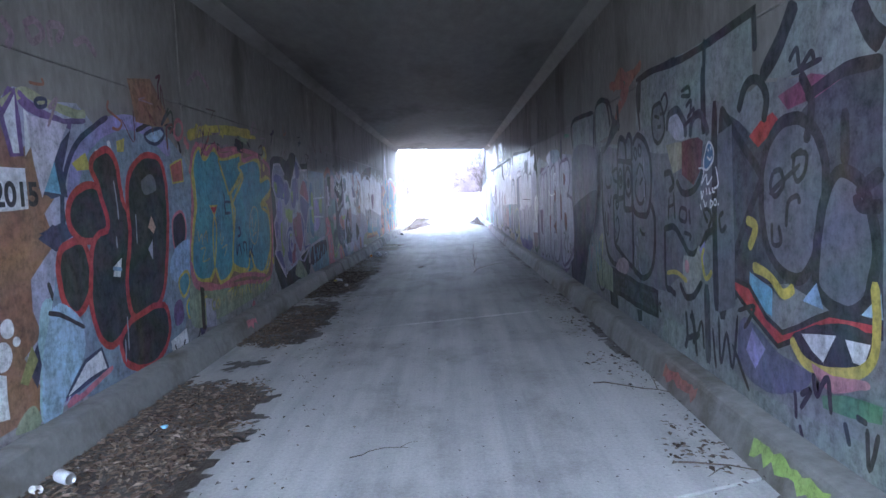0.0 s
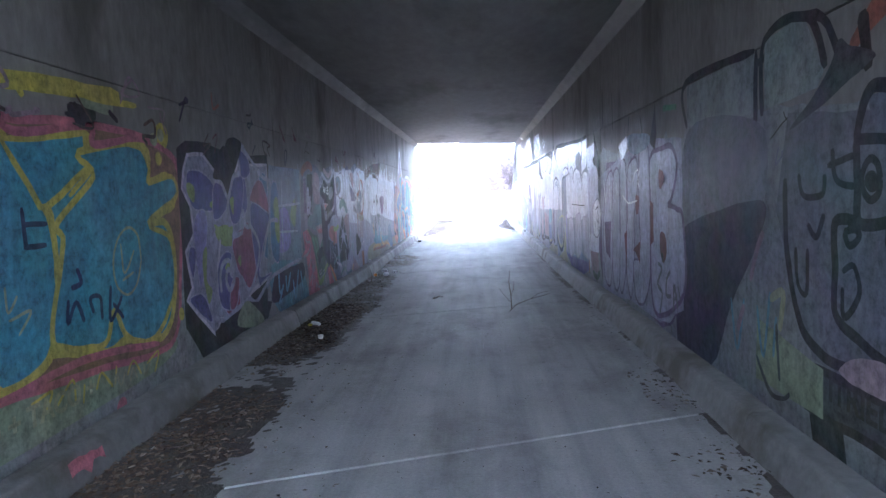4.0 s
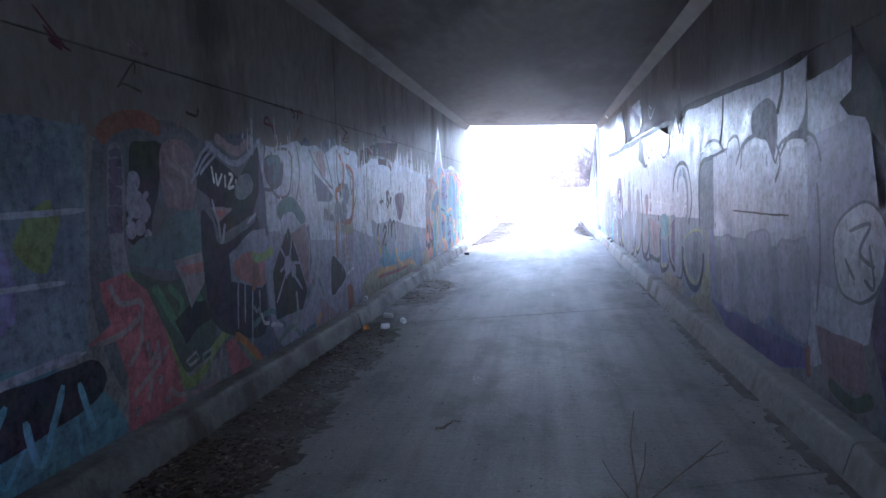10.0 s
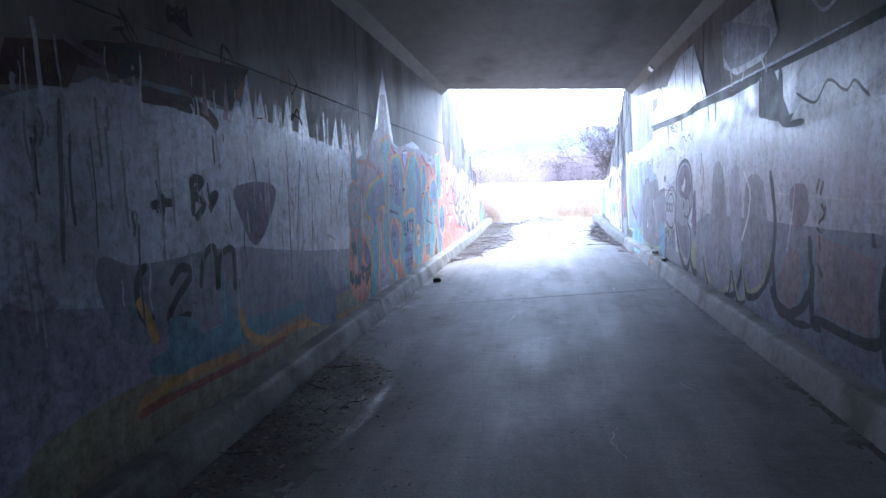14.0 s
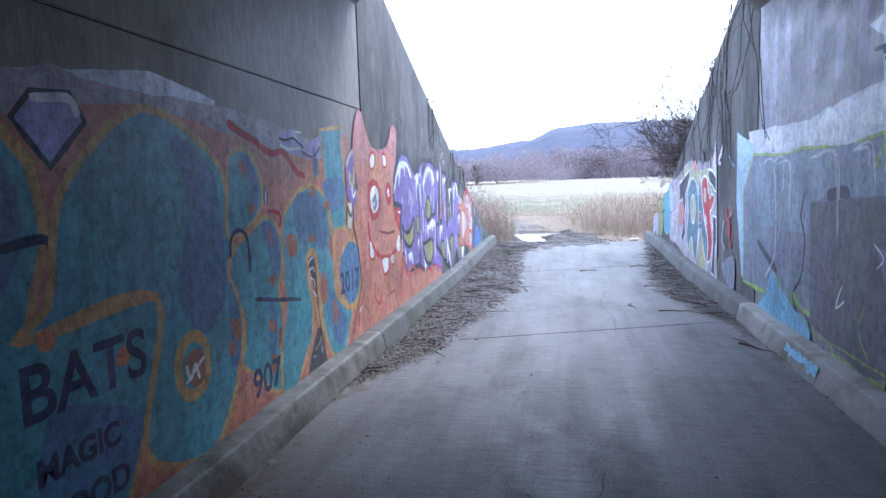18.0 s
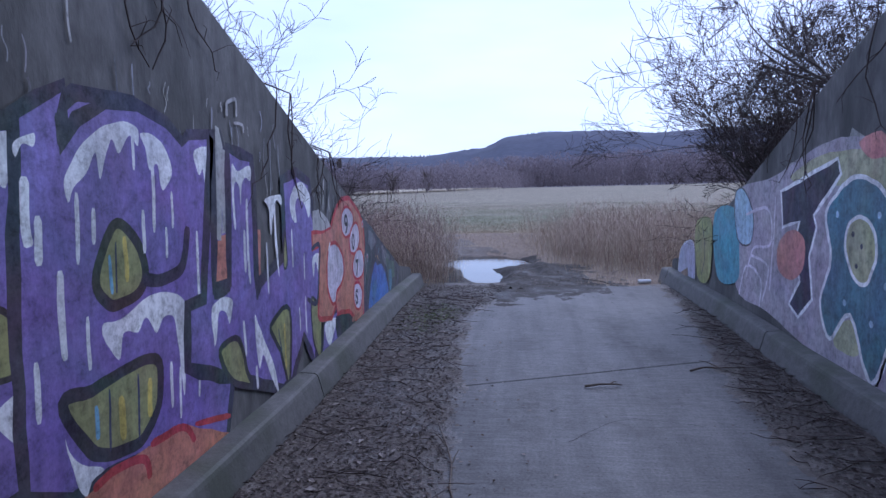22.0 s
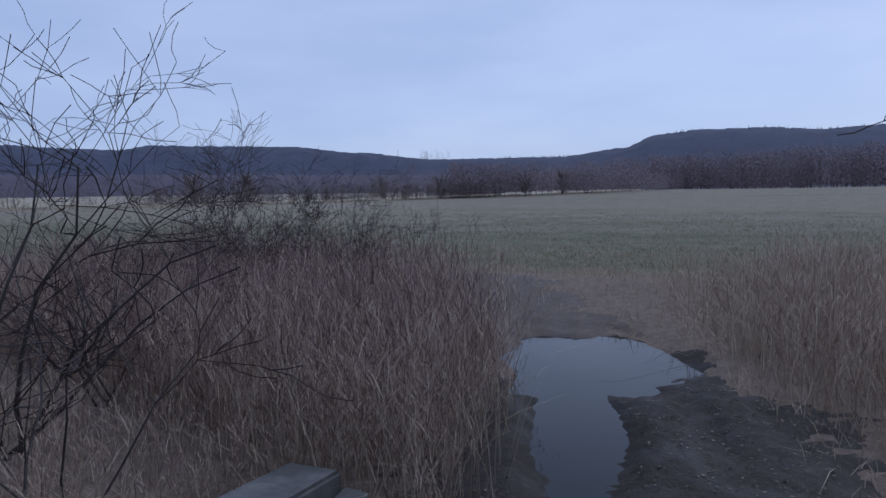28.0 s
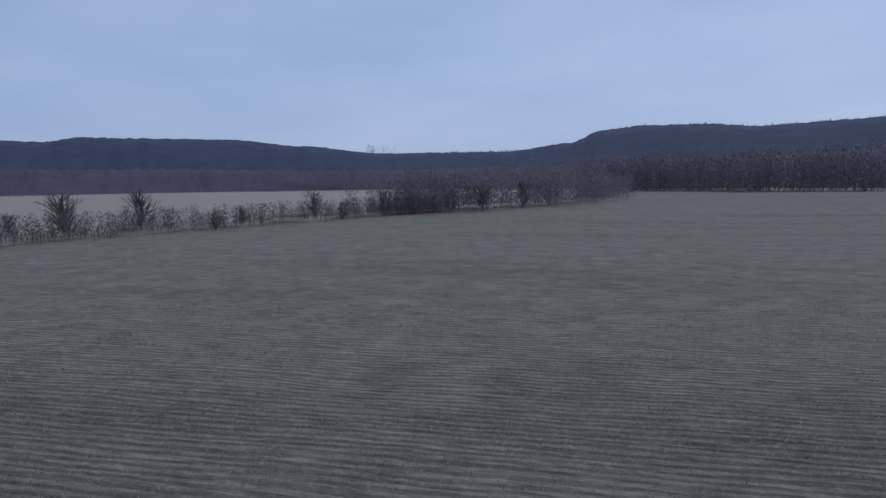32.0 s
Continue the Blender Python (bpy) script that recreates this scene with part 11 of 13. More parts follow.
fill(mural, "white", True, (26.15, 1.85), (26, 1.89), (25.98, 1.72), (26.12, 1.67))
fill(mural, "white", True, (26.28, 1.65), (26.17, 1.67), (26.18, 1.6))
fill(mural, "lilacpale", True, (26.52, 2.19), (26.26, 2.17), (26.15, 2.07), (26.48, 2.09))
fill(mural, "lilacpale", True, (26.53, 1.92), (26.3, 1.97), (26.08, 1.86), (26.24, 1.82))
fill(mural, "greysoft", False, (26.8, 2.62), (26.52, 2.63), (26.29, 2.56), (26.28, 2.39), (26.76, 2.42))
line(mural, "black", 0.035, (26.82, 2.38), (26.28, 2.38), (25.77, 2.34))
line(mural, "black", 0.025, (26.42, 2.8), (26.25, 2.7), (26.09, 2.69))
fill(mural, "gunmetal", False, (26.85, 2.85), (26.32, 2.83), (26.17, 2.47), (26.74, 2.47))
fill(mural, "bluesilver", True, (26.33, 2.93), (25.83, 2.85), (25.6, 2.58), (25.92, 2.43), (26.25, 2.63))
line(mural, "slate", 0.03, (26.36, 2.94), (26.25, 2.65), (26.05, 2.52), (25.9, 2.56))
line(mural, "black", 0.05, (26.81, 2.3), (25.48, 2.31), (24.59, 2.33))
fill(mural, "gunmetal", False, (25.45, 2.33), (25.29, 2.34), (25.25, 2.07), (25.38, 2.05))
line(mural, "black", 0.02, (25.21, 2.26), (25.14, 2.14), (25.08, 2.25))
line(mural, "black", 0.02, (24.9, 2.24), (25.02, 2.24), (25.01, 2.15), (24.9, 2.14))
line(mural, "black", 0.02, (24.95, 2.19), (25.02, 2.19))
line(mural, "black", 0.02, (24.74, 2.22), (24.84, 2.21), (24.82, 2.13), (24.71, 2.12))
fill(mural, "gunmetal", False, (28.04, 1.31), (26.84, 1.39), (25.73, 1.43), (25.6, 1.12), (25.81, 0.78), (25.66, 0.37), (26.95, 0.22), (27.99, 0.26))
fill(mural, "bluesteel", False, (26.82, 1.03), (25.72, 1.2), (25.64, 0.81), (25.91, 0.43), (26.46, 0.38))
fill(mural, "violetpale", True, (25.93, 1.75), (25.71, 1.9), (25.17, 1.92), (24.91, 1.79), (24.77, 1.55), (24.8, 1.36), (25.12, 1.24), (25.51, 1.28), (25.85, 1.36))
line(mural, "mauve", 0.04, (25.62, 1.73), (25.57, 1.62), (25.45, 1.64), (25.48, 1.75), (25.6, 1.74))
line(mural, "mauve", 0.04, (25.35, 1.62), (25.34, 1.77), (25.22, 1.63), (25.21, 1.77))
line(mural, "mauve", 0.04, (25.03, 1.76), (25.14, 1.75), (25.12, 1.61), (25.01, 1.62))
line(mural, "slate", 0.03, (25.24, 1.92), (24.91, 1.87), (24.73, 1.72))
fill(mural, "lilacpale", True, (25.64, 0.94), (25.45, 1.15), (25.12, 1.29), (24.87, 1.23), (24.76, 1.03), (24.83, 0.8), (25.08, 0.65), (25.38, 0.69), rim="indigosoft", width=0.04)
line(mural, "limedull", 0.03, (25.55, 0.72), (25.26, 0.61), (24.97, 0.64), (24.74, 0.77))
fill(mural, "skyblue", False, (26.05, 0.71), (25.86, 0.68), (25.7, 0.52), (25.62, 0.35), (25.7, 0.2), (25.84, 0.2), (26.14, 0.29), (25.98, 0.42), (26.1, 0.52))
fill(mural, "skyblue", False, (29.11, 0.58), (28.74, 0.41), (28.19, 0.26), (28.68, 0.24), (29.03, 0.2), (29.42, 0.2), (29.57, 0.2), (29.23, 0.33))
line(mural, "limedull", 0.02, (28.24, 0.32), (27.94, 0.2), (27.53, 0.2), (26.95, 0.2), (26.37, 0.21), (25.9, 0.23))
line(mural, "limedull", 0.02, (26.97, 0.6), (27.05, 0.41), (26.89, 0.24))
line(mural, "navy", 0.022, (25.65, 0.65), (25.61, 0.53), (25.5, 0.58), (25.55, 0.66))
line(mural, "navy", 0.022, (25.44, 0.55), (25.32, 0.6), (25.39, 0.5), (25.27, 0.54))
line(mural, "navy", 0.022, (25.61, 0.4), (25.47, 0.48), (25.55, 0.33), (25.42, 0.38))
line(mural, "navy", 0.022, (25.33, 0.44), (25.28, 0.34), (25.18, 0.5), (25.13, 0.38))
line(mural, "navy", 0.022, (25.08, 0.68), (25.07, 0.52), (24.97, 0.62), (24.94, 0.49))
line(mural, "navy", 0.022, (25.14, 0.34), (25.06, 0.46), (24.95, 0.34))
fill(mural, "silverband", False, (24.87, 0.77), (24.75, 0.76), (24.56, 0.34), (24.76, 0.3))
line(mural, "black", 0.02, (24.8, 0.73), (24.73, 0.52))
line(mural, "black", 0.02, (24.73, 0.44), (24.64, 0.5), (24.66, 0.36))
fill(mural, "silverbright", True, (24.79, 1.83), (24.55, 1.88), (24.53, 1.54), (24.74, 1.57))
line(mural, "black", 0.03, (24.77, 1.84), (24.78, 1.58), (24.52, 1.53))
fill(mural, "bluegrey", True, (24.76, 1.38), (24.52, 1.49), (24.5, 1.2), (24.71, 1.2))
fill(mural, "plum", True, (24.75, 1.16), (24.5, 1.22), (24.46, 0.72), (24.74, 0.81))
fill(mural, "silverbright", True, (29.36, 1.86), (29.05, 2.05), (28.69, 1.8))
fill(mural, "silverbright", True, (28, 1.87), (27.68, 2.08), (27.39, 1.81))
fill(mural, "silverbright", True, (27.23, 1.92), (26.96, 1.99), (26.71, 1.87))
fill(mural, "white", True, (26.63, 2.13), (26.31, 2.16), (26.19, 1.99), (26.53, 1.98))
fill(mural, "silverbright", True, (26.52, 1.88), (26.24, 1.96), (26.05, 1.8))
fill(mural, "silverbright", True, (26.12, 1.78), (25.9, 1.84), (25.91, 1.56), (26.06, 1.6))
line(mural, "silver", 0.02, (29.1, 1.68), (28.77, 1.68), (28.88, 0.89))
line(mural, "silver", 0.02, (27.95, 1.69), (27.57, 1.7), (27.47, 1.05))
line(mural, "silver", 0.02, (27.18, 1.74), (26.95, 1.75), (26.88, 1.47))
line(mural, "white", 0.015, (26.86, 1.06), (26.72, 0.98), (26.81, 0.9))
line(mural, "white", 0.015, (27.35, 0.7), (27.46, 0.5), (27.31, 0.58))
line(mural, "black", 0.012, (26.67, 1.23), (25.72, 1.24), (24.95, 1.24))
line(mural, "indigosoft", 0.02, (28.02, 0.95), (27.78, 0.71), (28, 0.42))


mural = graffiti("chrome_roller_drips", "R", "chrome roller paint with ragged drips high on the wall")
fill(mural, "mauve", False, (22.35, 3.14), (20.81, 2.72), (20.8, 2.53), (21.24, 2.53), (21.6, 2.53), (21.99, 2.56), (22.25, 2.74))
fill(mural, "lilac", False, (22.18, 3.1), (21.38, 2.88), (21.43, 2.66), (21.92, 2.65), (22.12, 2.82))
line(mural, "mauve", 0.03, (22.16, 2.62), (22.14, 2.5))
line(mural, "mauve", 0.03, (21.7, 2.55), (21.72, 2.49))
line(mural, "mauve", 0.03, (22.24, 2.56), (22.24, 2.5))
line(mural, "mauve", 0.03, (20.9, 2.49), (20.87, 2.34))
fill(mural, "silverband", False, (25.87, 2.77), (24.59, 3.18), (23.68, 3.18), (23.23, 2.71), (23, 2.43), (24.26, 2.33), (26.55, 2.32), (27.06, 2.56))
line(mural, "darkgrey", 0.03, (25.47, 3.04), (25.27, 2.53))
line(mural, "darkgrey", 0.03, (24.85, 3.08), (24.74, 2.54))
line(mural, "darkgrey", 0.03, (24.28, 3.15), (24.12, 2.45))
line(mural, "darkgrey", 0.03, (26.09, 2.98), (25.66, 2.74), (26.09, 2.63))
line(mural, "darkgrey", 0.03, (23.68, 3.12), (23.76, 2.41))
line(mural, "darkgrey", 0.03, (23.34, 2.73), (23.1, 2.38))
line(mural, "black", 0.05, (26.96, 2.38), (24.26, 2.32), (22.78, 2.31), (21.75, 2.3), (21.04, 2.32))

mural = graffiti("violet_creature", "R", "mauve long-nosed creature with a heart and dark outlines")
fill(mural, "silverband", False, (26.82, 1.94), (24.87, 1.85), (23.56, 1.92), (23.53, 1.45), (23.72, 1.41), (24.78, 1.4), (26.17, 1.22))
fill(mural, "mauvegrey", True, (24.76, 1.08), (24.72, 1.44), (24.42, 1.64), (24.05, 1.67), (23.8, 1.55), (23.7, 1.3), (23.76, 1.04), (23.98, 0.83), (23.81, 0.7), (23.79, 0.4), (24.04, 0.17), (24.33, 0.26), (24.61, 0.51), (24.8, 0.8), rim="charcoal", width=0.05)
fill(mural, "plum", True, (24.61, 1.4), (24.32, 1.59), (24.01, 1.6), (23.83, 1.45), (23.78, 1.23), (24.1, 1.13), (24.49, 1.19))
fill(mural, "gunmetal", True, (24.68, 0.78), (24.36, 0.73), (23.99, 0.75), (23.87, 0.54), (23.96, 0.32), (24.23, 0.33), (24.5, 0.49))
fill(mural, "lilacwhite", False, (24.12, 1.4), (24.17, 1.48), (24.25, 1.36), (24.38, 1.32), (24.39, 1.25), (24.24, 1.2), (24.11, 1.3), (24.07, 1.42), rim="charcoal", width=0.025)
line(mural, "charcoal", 0.035, (23.84, 1.04), (23.89, 0.94), (24.02, 0.88), (24.18, 0.9), (24.25, 1), (24.19, 1.1), (24.04, 1.15), (23.9, 1.13), (23.84, 1.04))
line(mural, "lilac", 0.03, (24.14, 1.05), (24.16, 0.98), (24.23, 0.95), (24.3, 0.97), (24.33, 1.03), (24.3, 1.1), (24.24, 1.13), (24.17, 1.11), (24.14, 1.05))
line(mural, "olivepale", 0.05, (24.49, 0.4), (24.28, 0.28), (24.04, 0.26))
line(mural, "charcoal", 0.09, (24.8, 0.8), (24.54, 0.39), (24.22, 0.17), (23.95, 0.18), (23.79, 0.39))
fill(mural, "olivepale", True, (23.76, 0.4), (23.47, 0.62), (23.44, 0.24), (23.64, 0.25))
line(mural, "charcoal", 0.09, (23.81, 0.32), (23.63, 0.18), (23.43, 0.17))
fill(mural, "plum", True, (23.67, 1.16), (23.51, 1.24), (23.47, 0.69), (23.67, 0.73))
line(mural, "charcoal", 0.04, (23.67, 1.16), (23.57, 1.1), (23.65, 1))
line(mural, "charcoal", 0.04, (23.75, 0.82), (23.65, 0.91), (23.49, 0.95))
line(mural, "black", 0.07, (26.84, 2.35), (25.41, 2.3), (24.56, 2.3), (24.1, 2.3), (23.59, 2.31))
line(mural, "black", 0.06, (24.44, 2.33), (24.35, 2.09))
line(mural, "black", 0.06, (25.44, 2.34), (25.4, 2.13))
line(mural, "lilacwhite", 0.04, (24.74, 1.71), (24.79, 1.54))
line(mural, "lilacwhite", 0.04, (24.74, 1.73), (24.43, 1.84), (24.24, 1.78), (24.33, 1.73))
fill(mural, "white", False, (24.76, 1.72), (24.59, 1.84), (24.29, 1.83), (24.19, 1.76), (24.53, 1.74), (24.71, 1.58))
line(mural, "black", 0.018, (25.17, 2.28), (25.11, 2.18), (25.01, 2.27))
line(mural, "black", 0.018, (24.99, 2.23), (24.98, 2.15), (24.86, 2.14))
line(mural, "black", 0.018, (24.98, 2.19), (24.89, 2.19))
line(mural, "black", 0.018, (24.8, 2.22), (24.66, 2.18), (24.79, 2.13), (24.66, 2.1))
line(mural, "black", 0.018, (24.61, 2.21), (24.57, 2.13))
line(mural, "black", 0.018, (24.44, 1.96), (24.25, 2.02), (24.07, 1.94), (23.91, 2.02), (23.76, 1.94), (23.62, 2.03))
line(mural, "black", 0.018, (26.3, 1.85), (26.39, 1.62), (26.11, 1.73))
line(mural, "black", 0.018, (25.93, 1.83), (25.76, 1.63))
line(mural, "charcoal", 0.03, (25.63, 0.81), (25.34, 1.12), (25.07, 1.18), (24.86, 0.98), (24.91, 0.75), (25.16, 0.65), (25.53, 0.71), (25.63, 0.81))
fill(mural, "lilac", True, (25.53, 0.82), (25.31, 1.07), (25.1, 1.13), (24.93, 0.98), (24.97, 0.76), (25.18, 0.7), (25.47, 0.75))
word(mural, "black", 0.11, "MY", 25.73, 1.37)
word(mural, "black", 0.15, "ROCK", 25.53, 0.9)

mural = graffiti("teal_red_wing_letters", "R", "teal, red and black letters with white outlines on pale yellow")
fill(mural, "rosegrey", False, (34.9, 1.45), (34.6, 1.65), (34.05, 1.76), (33.63, 1.63), (33.5, 1.88), (33.15, 1.73), (32.85, 1.82), (32.42, 1.77), (32.23, 1.78), (31.96, 1.75), (31.62, 1.71), (31.5, 0.2), (31.84, 0.22), (32.29, 0.21), (32.97, 0.2), (33.69, 0.25), (34.51, 0.29), (34.86, 0.86))
fill(mural, "cream2", False, (34.21, 1.61), (33.64, 1.71), (33.35, 1.76), (33.08, 1.67), (32.84, 1.72), (32.41, 1.76), (31.96, 1.71), (31.62, 1.65), (31.5, 0.2), (31.84, 0.24), (32.3, 0.23), (32.97, 0.23), (33.31, 0.29), (33.55, 0.45), (34, 1.15))
fill(mural, "mauvewarm", True, (35.94, 1.35), (35.03, 1.53), (34.53, 1.64), (33.96, 1.79), (33.46, 1.82), (33.03, 1.75), (32.66, 1.79), (32.33, 1.76), (32.05, 1.79), (31.67, 1.72), (31.55, 0.22), (32.21, 0.2), (33.12, 0.21), (33.84, 0.2), (34.95, 0.26), (35.87, 0.37))
fill(mural, "olivepale", True, (34.52, 1.53), (33.95, 1.71), (33.23, 1.71), (32.83, 1.64), (32.33, 1.68), (32.18, 1.63), (31.72, 1.58), (31.7, 1.36), (32.31, 1.41), (33.01, 1.44), (33.93, 1.48))
fill(mural, "olivepale", True, (32.9, 0.66), (32.67, 0.73), (32.29, 0.22), (32.79, 0.18))
fill(mural, "coral", True, (33.4, 1.77), (33.12, 1.82), (32.98, 1.68), (33.23, 1.65))
fill(mural, "charcoal", True, (32.76, 1.96), (32.61, 1.98), (32.47, 1.86), (32.52, 1.73), (32.7, 1.78))
fill(mural, "charcoal", True, (32.09, 1.83), (31.97, 1.83), (31.95, 1.68), (32.05, 1.69))
fill(mural, "lilacwhite", True, (31.85, 1.78), (31.75, 2), (31.69, 2.02), (31.66, 1.58), (31.79, 1.63))
fill(mural, "olivepale", True, (33.6, 0.43), (33.25, 0.52), (33.3, 0.27), (33.64, 0.26))
fill(mural, "indigo", False, (34.71, 1.42), (33.69, 1.67), (33.63, 1.56), (33.82, 1.4), (34.05, 1.23), (33.99, 1.13), (34.11, 0.88), (34.03, 0.54), (34.28, 0.35), (34.48, 0.42), (34.27, 0.66), (34.42, 0.96), (34.31, 1.17), (34.65, 1.1), rim="white", width=0.035)
fill(mural, "coral", True, (34.74, 0.93), (34.49, 1.08), (34.21, 1.02), (34.22, 0.77), (34.46, 0.64), (34.73, 0.71))
fill(mural, "darkteal2", True, (33.85, 1.24), (33.65, 1.43), (33.39, 1.53), (33.11, 1.46), (32.94, 1.28), (32.78, 1), (32.85, 0.67), (33.12, 0.23), (33.43, 0.53), (33.72, 0.29), (33.89, 0.56), (33.74, 0.91), rim="white", width=0.035)
fill(mural, "olivepale", True, (33.51, 1.16), (33.36, 1.25), (33.2, 1.2), (33.12, 1.01), (33.23, 0.79), (33.39, 0.81), (33.52, 0.98), rim="white", width=0.03)
fill(mural, "darkteal2", False, (32.91, 1.2), (32.83, 1.6), (32.67, 1.44), (32.58, 1.21), (32.42, 0.88), (32.16, 0.62), (32.21, 0.23), (32.42, 0.42), (32.65, 0.73), (32.76, 0.72), (33.06, 0.23), (32.83, 0.67), rim="white", width=0.035)
fill(mural, "red", False, (32.84, 0.98), (32.69, 1.01), (32.62, 0.84), (32.8, 0.8), rim="white", width=0.02)
fill(mural, "red", True, (32.65, 1.44), (32.51, 1.55), (32.32, 1.55), (32.19, 1.47), (32.14, 1.31), (31.75, 1.28), (31.77, 1.19), (31.91, 1.07), (32.02, 1.03), (31.9, 0.91), (31.8, 0.69), (31.84, 0.48), (32, 0.3), (32.17, 0.28), (32.12, 0.56), (32.26, 0.75), (32.43, 0.96), (32.58, 1.21), rim="white", width=0.04)
fill(mural, "olivepale", True, (32.43, 1.37), (32.35, 1.35), (32.31, 1.23), (32.37, 1.17), (32.44, 1.24), rim="white", width=0.02)
fill(mural, "olivepale", True, (32.1, 1.35), (32, 1.38), (31.93, 1.32), (31.99, 1.24), (32.08, 1.26), rim="white", width=0.025)
fill(mural, "olivepale", True, (32.35, 0.97), (32.27, 0.94), (32.23, 0.83), (32.31, 0.85), rim="white", width=0.02)
line(mural, "white", 0.035, (31.99, 0.93), (31.89, 0.74), (31.86, 0.54), (31.96, 0.33))
fill(mural, "indigo", False, (32.19, 1.65), (31.9, 1.64), (31.65, 1.54), (31.64, 1.33), (31.76, 1.36), (31.86, 1.42), (32.02, 1.45), (32.15, 1.52), rim="white", width=0.04)
fill(mural, "indigo", False, (31.83, 0.99), (31.61, 0.97), (31.57, 0.47), (31.67, 0.61), (31.65, 0.21), (31.91, 0.25), (31.79, 0.55), rim="white", width=0.04)
dot(mural, "charcoal", 33.43, 1.12, 0.02)
dot(mural, "charcoal", 33.31, 1.04, 0.02)
dot(mural, "charcoal", 33.37, 0.9, 0.02)
dot(mural, "charcoal", 32.02, 1.31, 0.02)
dot(mural, "charcoal", 32.74, 0.52, 0.02)
dot(mural, "charcoal", 32.66, 0.43, 0.02)
dot(mural, "charcoal", 32.59, 0.33, 0.02)
dot(mural, "charcoal", 32.64, 1.54, 0.02)
dot(mural, "charcoal", 32.32, 1.61, 0.02)
dot(mural, "charcoal", 32.73, 0.28, 0.02)
dot(mural, "charcoal", 33.69, 1.62, 0.02)
dot(mural, "charcoal", 34.22, 1.57, 0.02)
dot(mural, "skypale", 33.66, 1.25, 0.025)
dot(mural, "skypale", 33.51, 0.61, 0.025)
dot(mural, "skypale", 33.15, 0.53, 0.025)
dot(mural, "skypale", 33, 0.81, 0.025)
dot(mural, "skypale", 33.1, 1.27, 0.025)
dot(mural, "skypale", 32.32, 0.52, 0.025)
dot(mural, "skypale", 32.8, 1.28, 0.025)
fill(mural, "teal", True, (36.69, 1.13), (35.9, 1.21), (35.78, 0.73), (35.85, 0.42), (36.54, 0.39))
fill(mural, "skypale", True, (35.96, 1.35), (35.7, 1.44), (35.39, 1.18), (35.45, 0.88), (35.84, 0.9), rim="charcoal", width=0.02)
fill(mural, "olive", True, (37.51, 0.95), (36.85, 1.07), (36.77, 0.64), (36.92, 0.27), (37.4, 0.28))
line(mural, "charcoal", 0.02, (37.2, 0.97), (37.06, 0.61), (37.22, 0.3))
line(mural, "lilacwhite", 0.03, (35.6, 1.17), (35.01, 1.25), (34.92, 0.92), (35.37, 0.83), (35.55, 0.51))
line(mural, "lilacwhite", 0.03, (35.44, 0.76), (34.97, 0.69), (35.1, 0.33))
line(mural, "lilacwhite", 0.03, (34.84, 1.37), (34.85, 1.04), (34.92, 0.47))
line(mural, "lilacwhite", 0.03, (35.76, 0.29), (35.56, 0.63), (35.15, 0.55), (35.17, 0.26))
fill(mural, "lilac", True, (38.31, 0.54), (37.75, 0.72), (37.55, 0.57), (37.59, 0.21), (38.37, 0.17), rim="white", width=0.02)
line(mural, "red", 0.03, (30.99, 1.13), (31.05, 1), (30.91, 0.95), (30.96, 0.78))
line(mural, "red", 0.03, (30.89, 1.14), (30.75, 1.09), (30.84, 1.02))
line(mural, "red", 0.04, (30.9, 0.89), (30.81, 0.62), (30.7, 0.88))
line(mural, "lilac", 0.04, (31.16, 0.96), (31.26, 0.71), (31.09, 0.57))
fill(mural, "bluesteel", True, (31.23, 0.34), (30.6, 0.53), (30.58, 0.23), (30.92, 0.24))
line(mural, "bluesilver", 0.05, (31.29, 1.95), (31.52, 1.76), (31.35, 1.72))
line(mural, "sage", 0.03, (31.42, 0.43), (31.45, 0.2))
line(mural, "chalk", 0.03, (31.2, 0.57), (31.2, 0.28))
line(mural, "red", 0.03, (31.09, 1.15), (30.98, 1.06), (31.04, 0.97), (30.87, 1.01))
line(mural, "red", 0.03, (30.91, 0.85), (30.81, 0.64))
fill(mural, "red", False, (30.97, 0.97), (30.82, 0.97), (30.82, 0.77), (30.92, 0.82))
line(mural, "pinkgrey", 0.02, (30.84, 1.17), (30.87, 1.03), (30.74, 1.08), (30.76, 1.17))
line(mural, "navy", 0.03, (31.18, 0.65), (31.05, 0.73), (30.99, 0.61))
line(mural, "white", 0.03, (31.48, 1.77), (31.32, 1.91), (31.27, 1.98), (31.36, 1.79))
line(mural, "bluemidsoft", 0.04, (30.94, 1.82), (30.79, 1.72), (30.61, 1.67))

# ---- plants beyond the portal ----


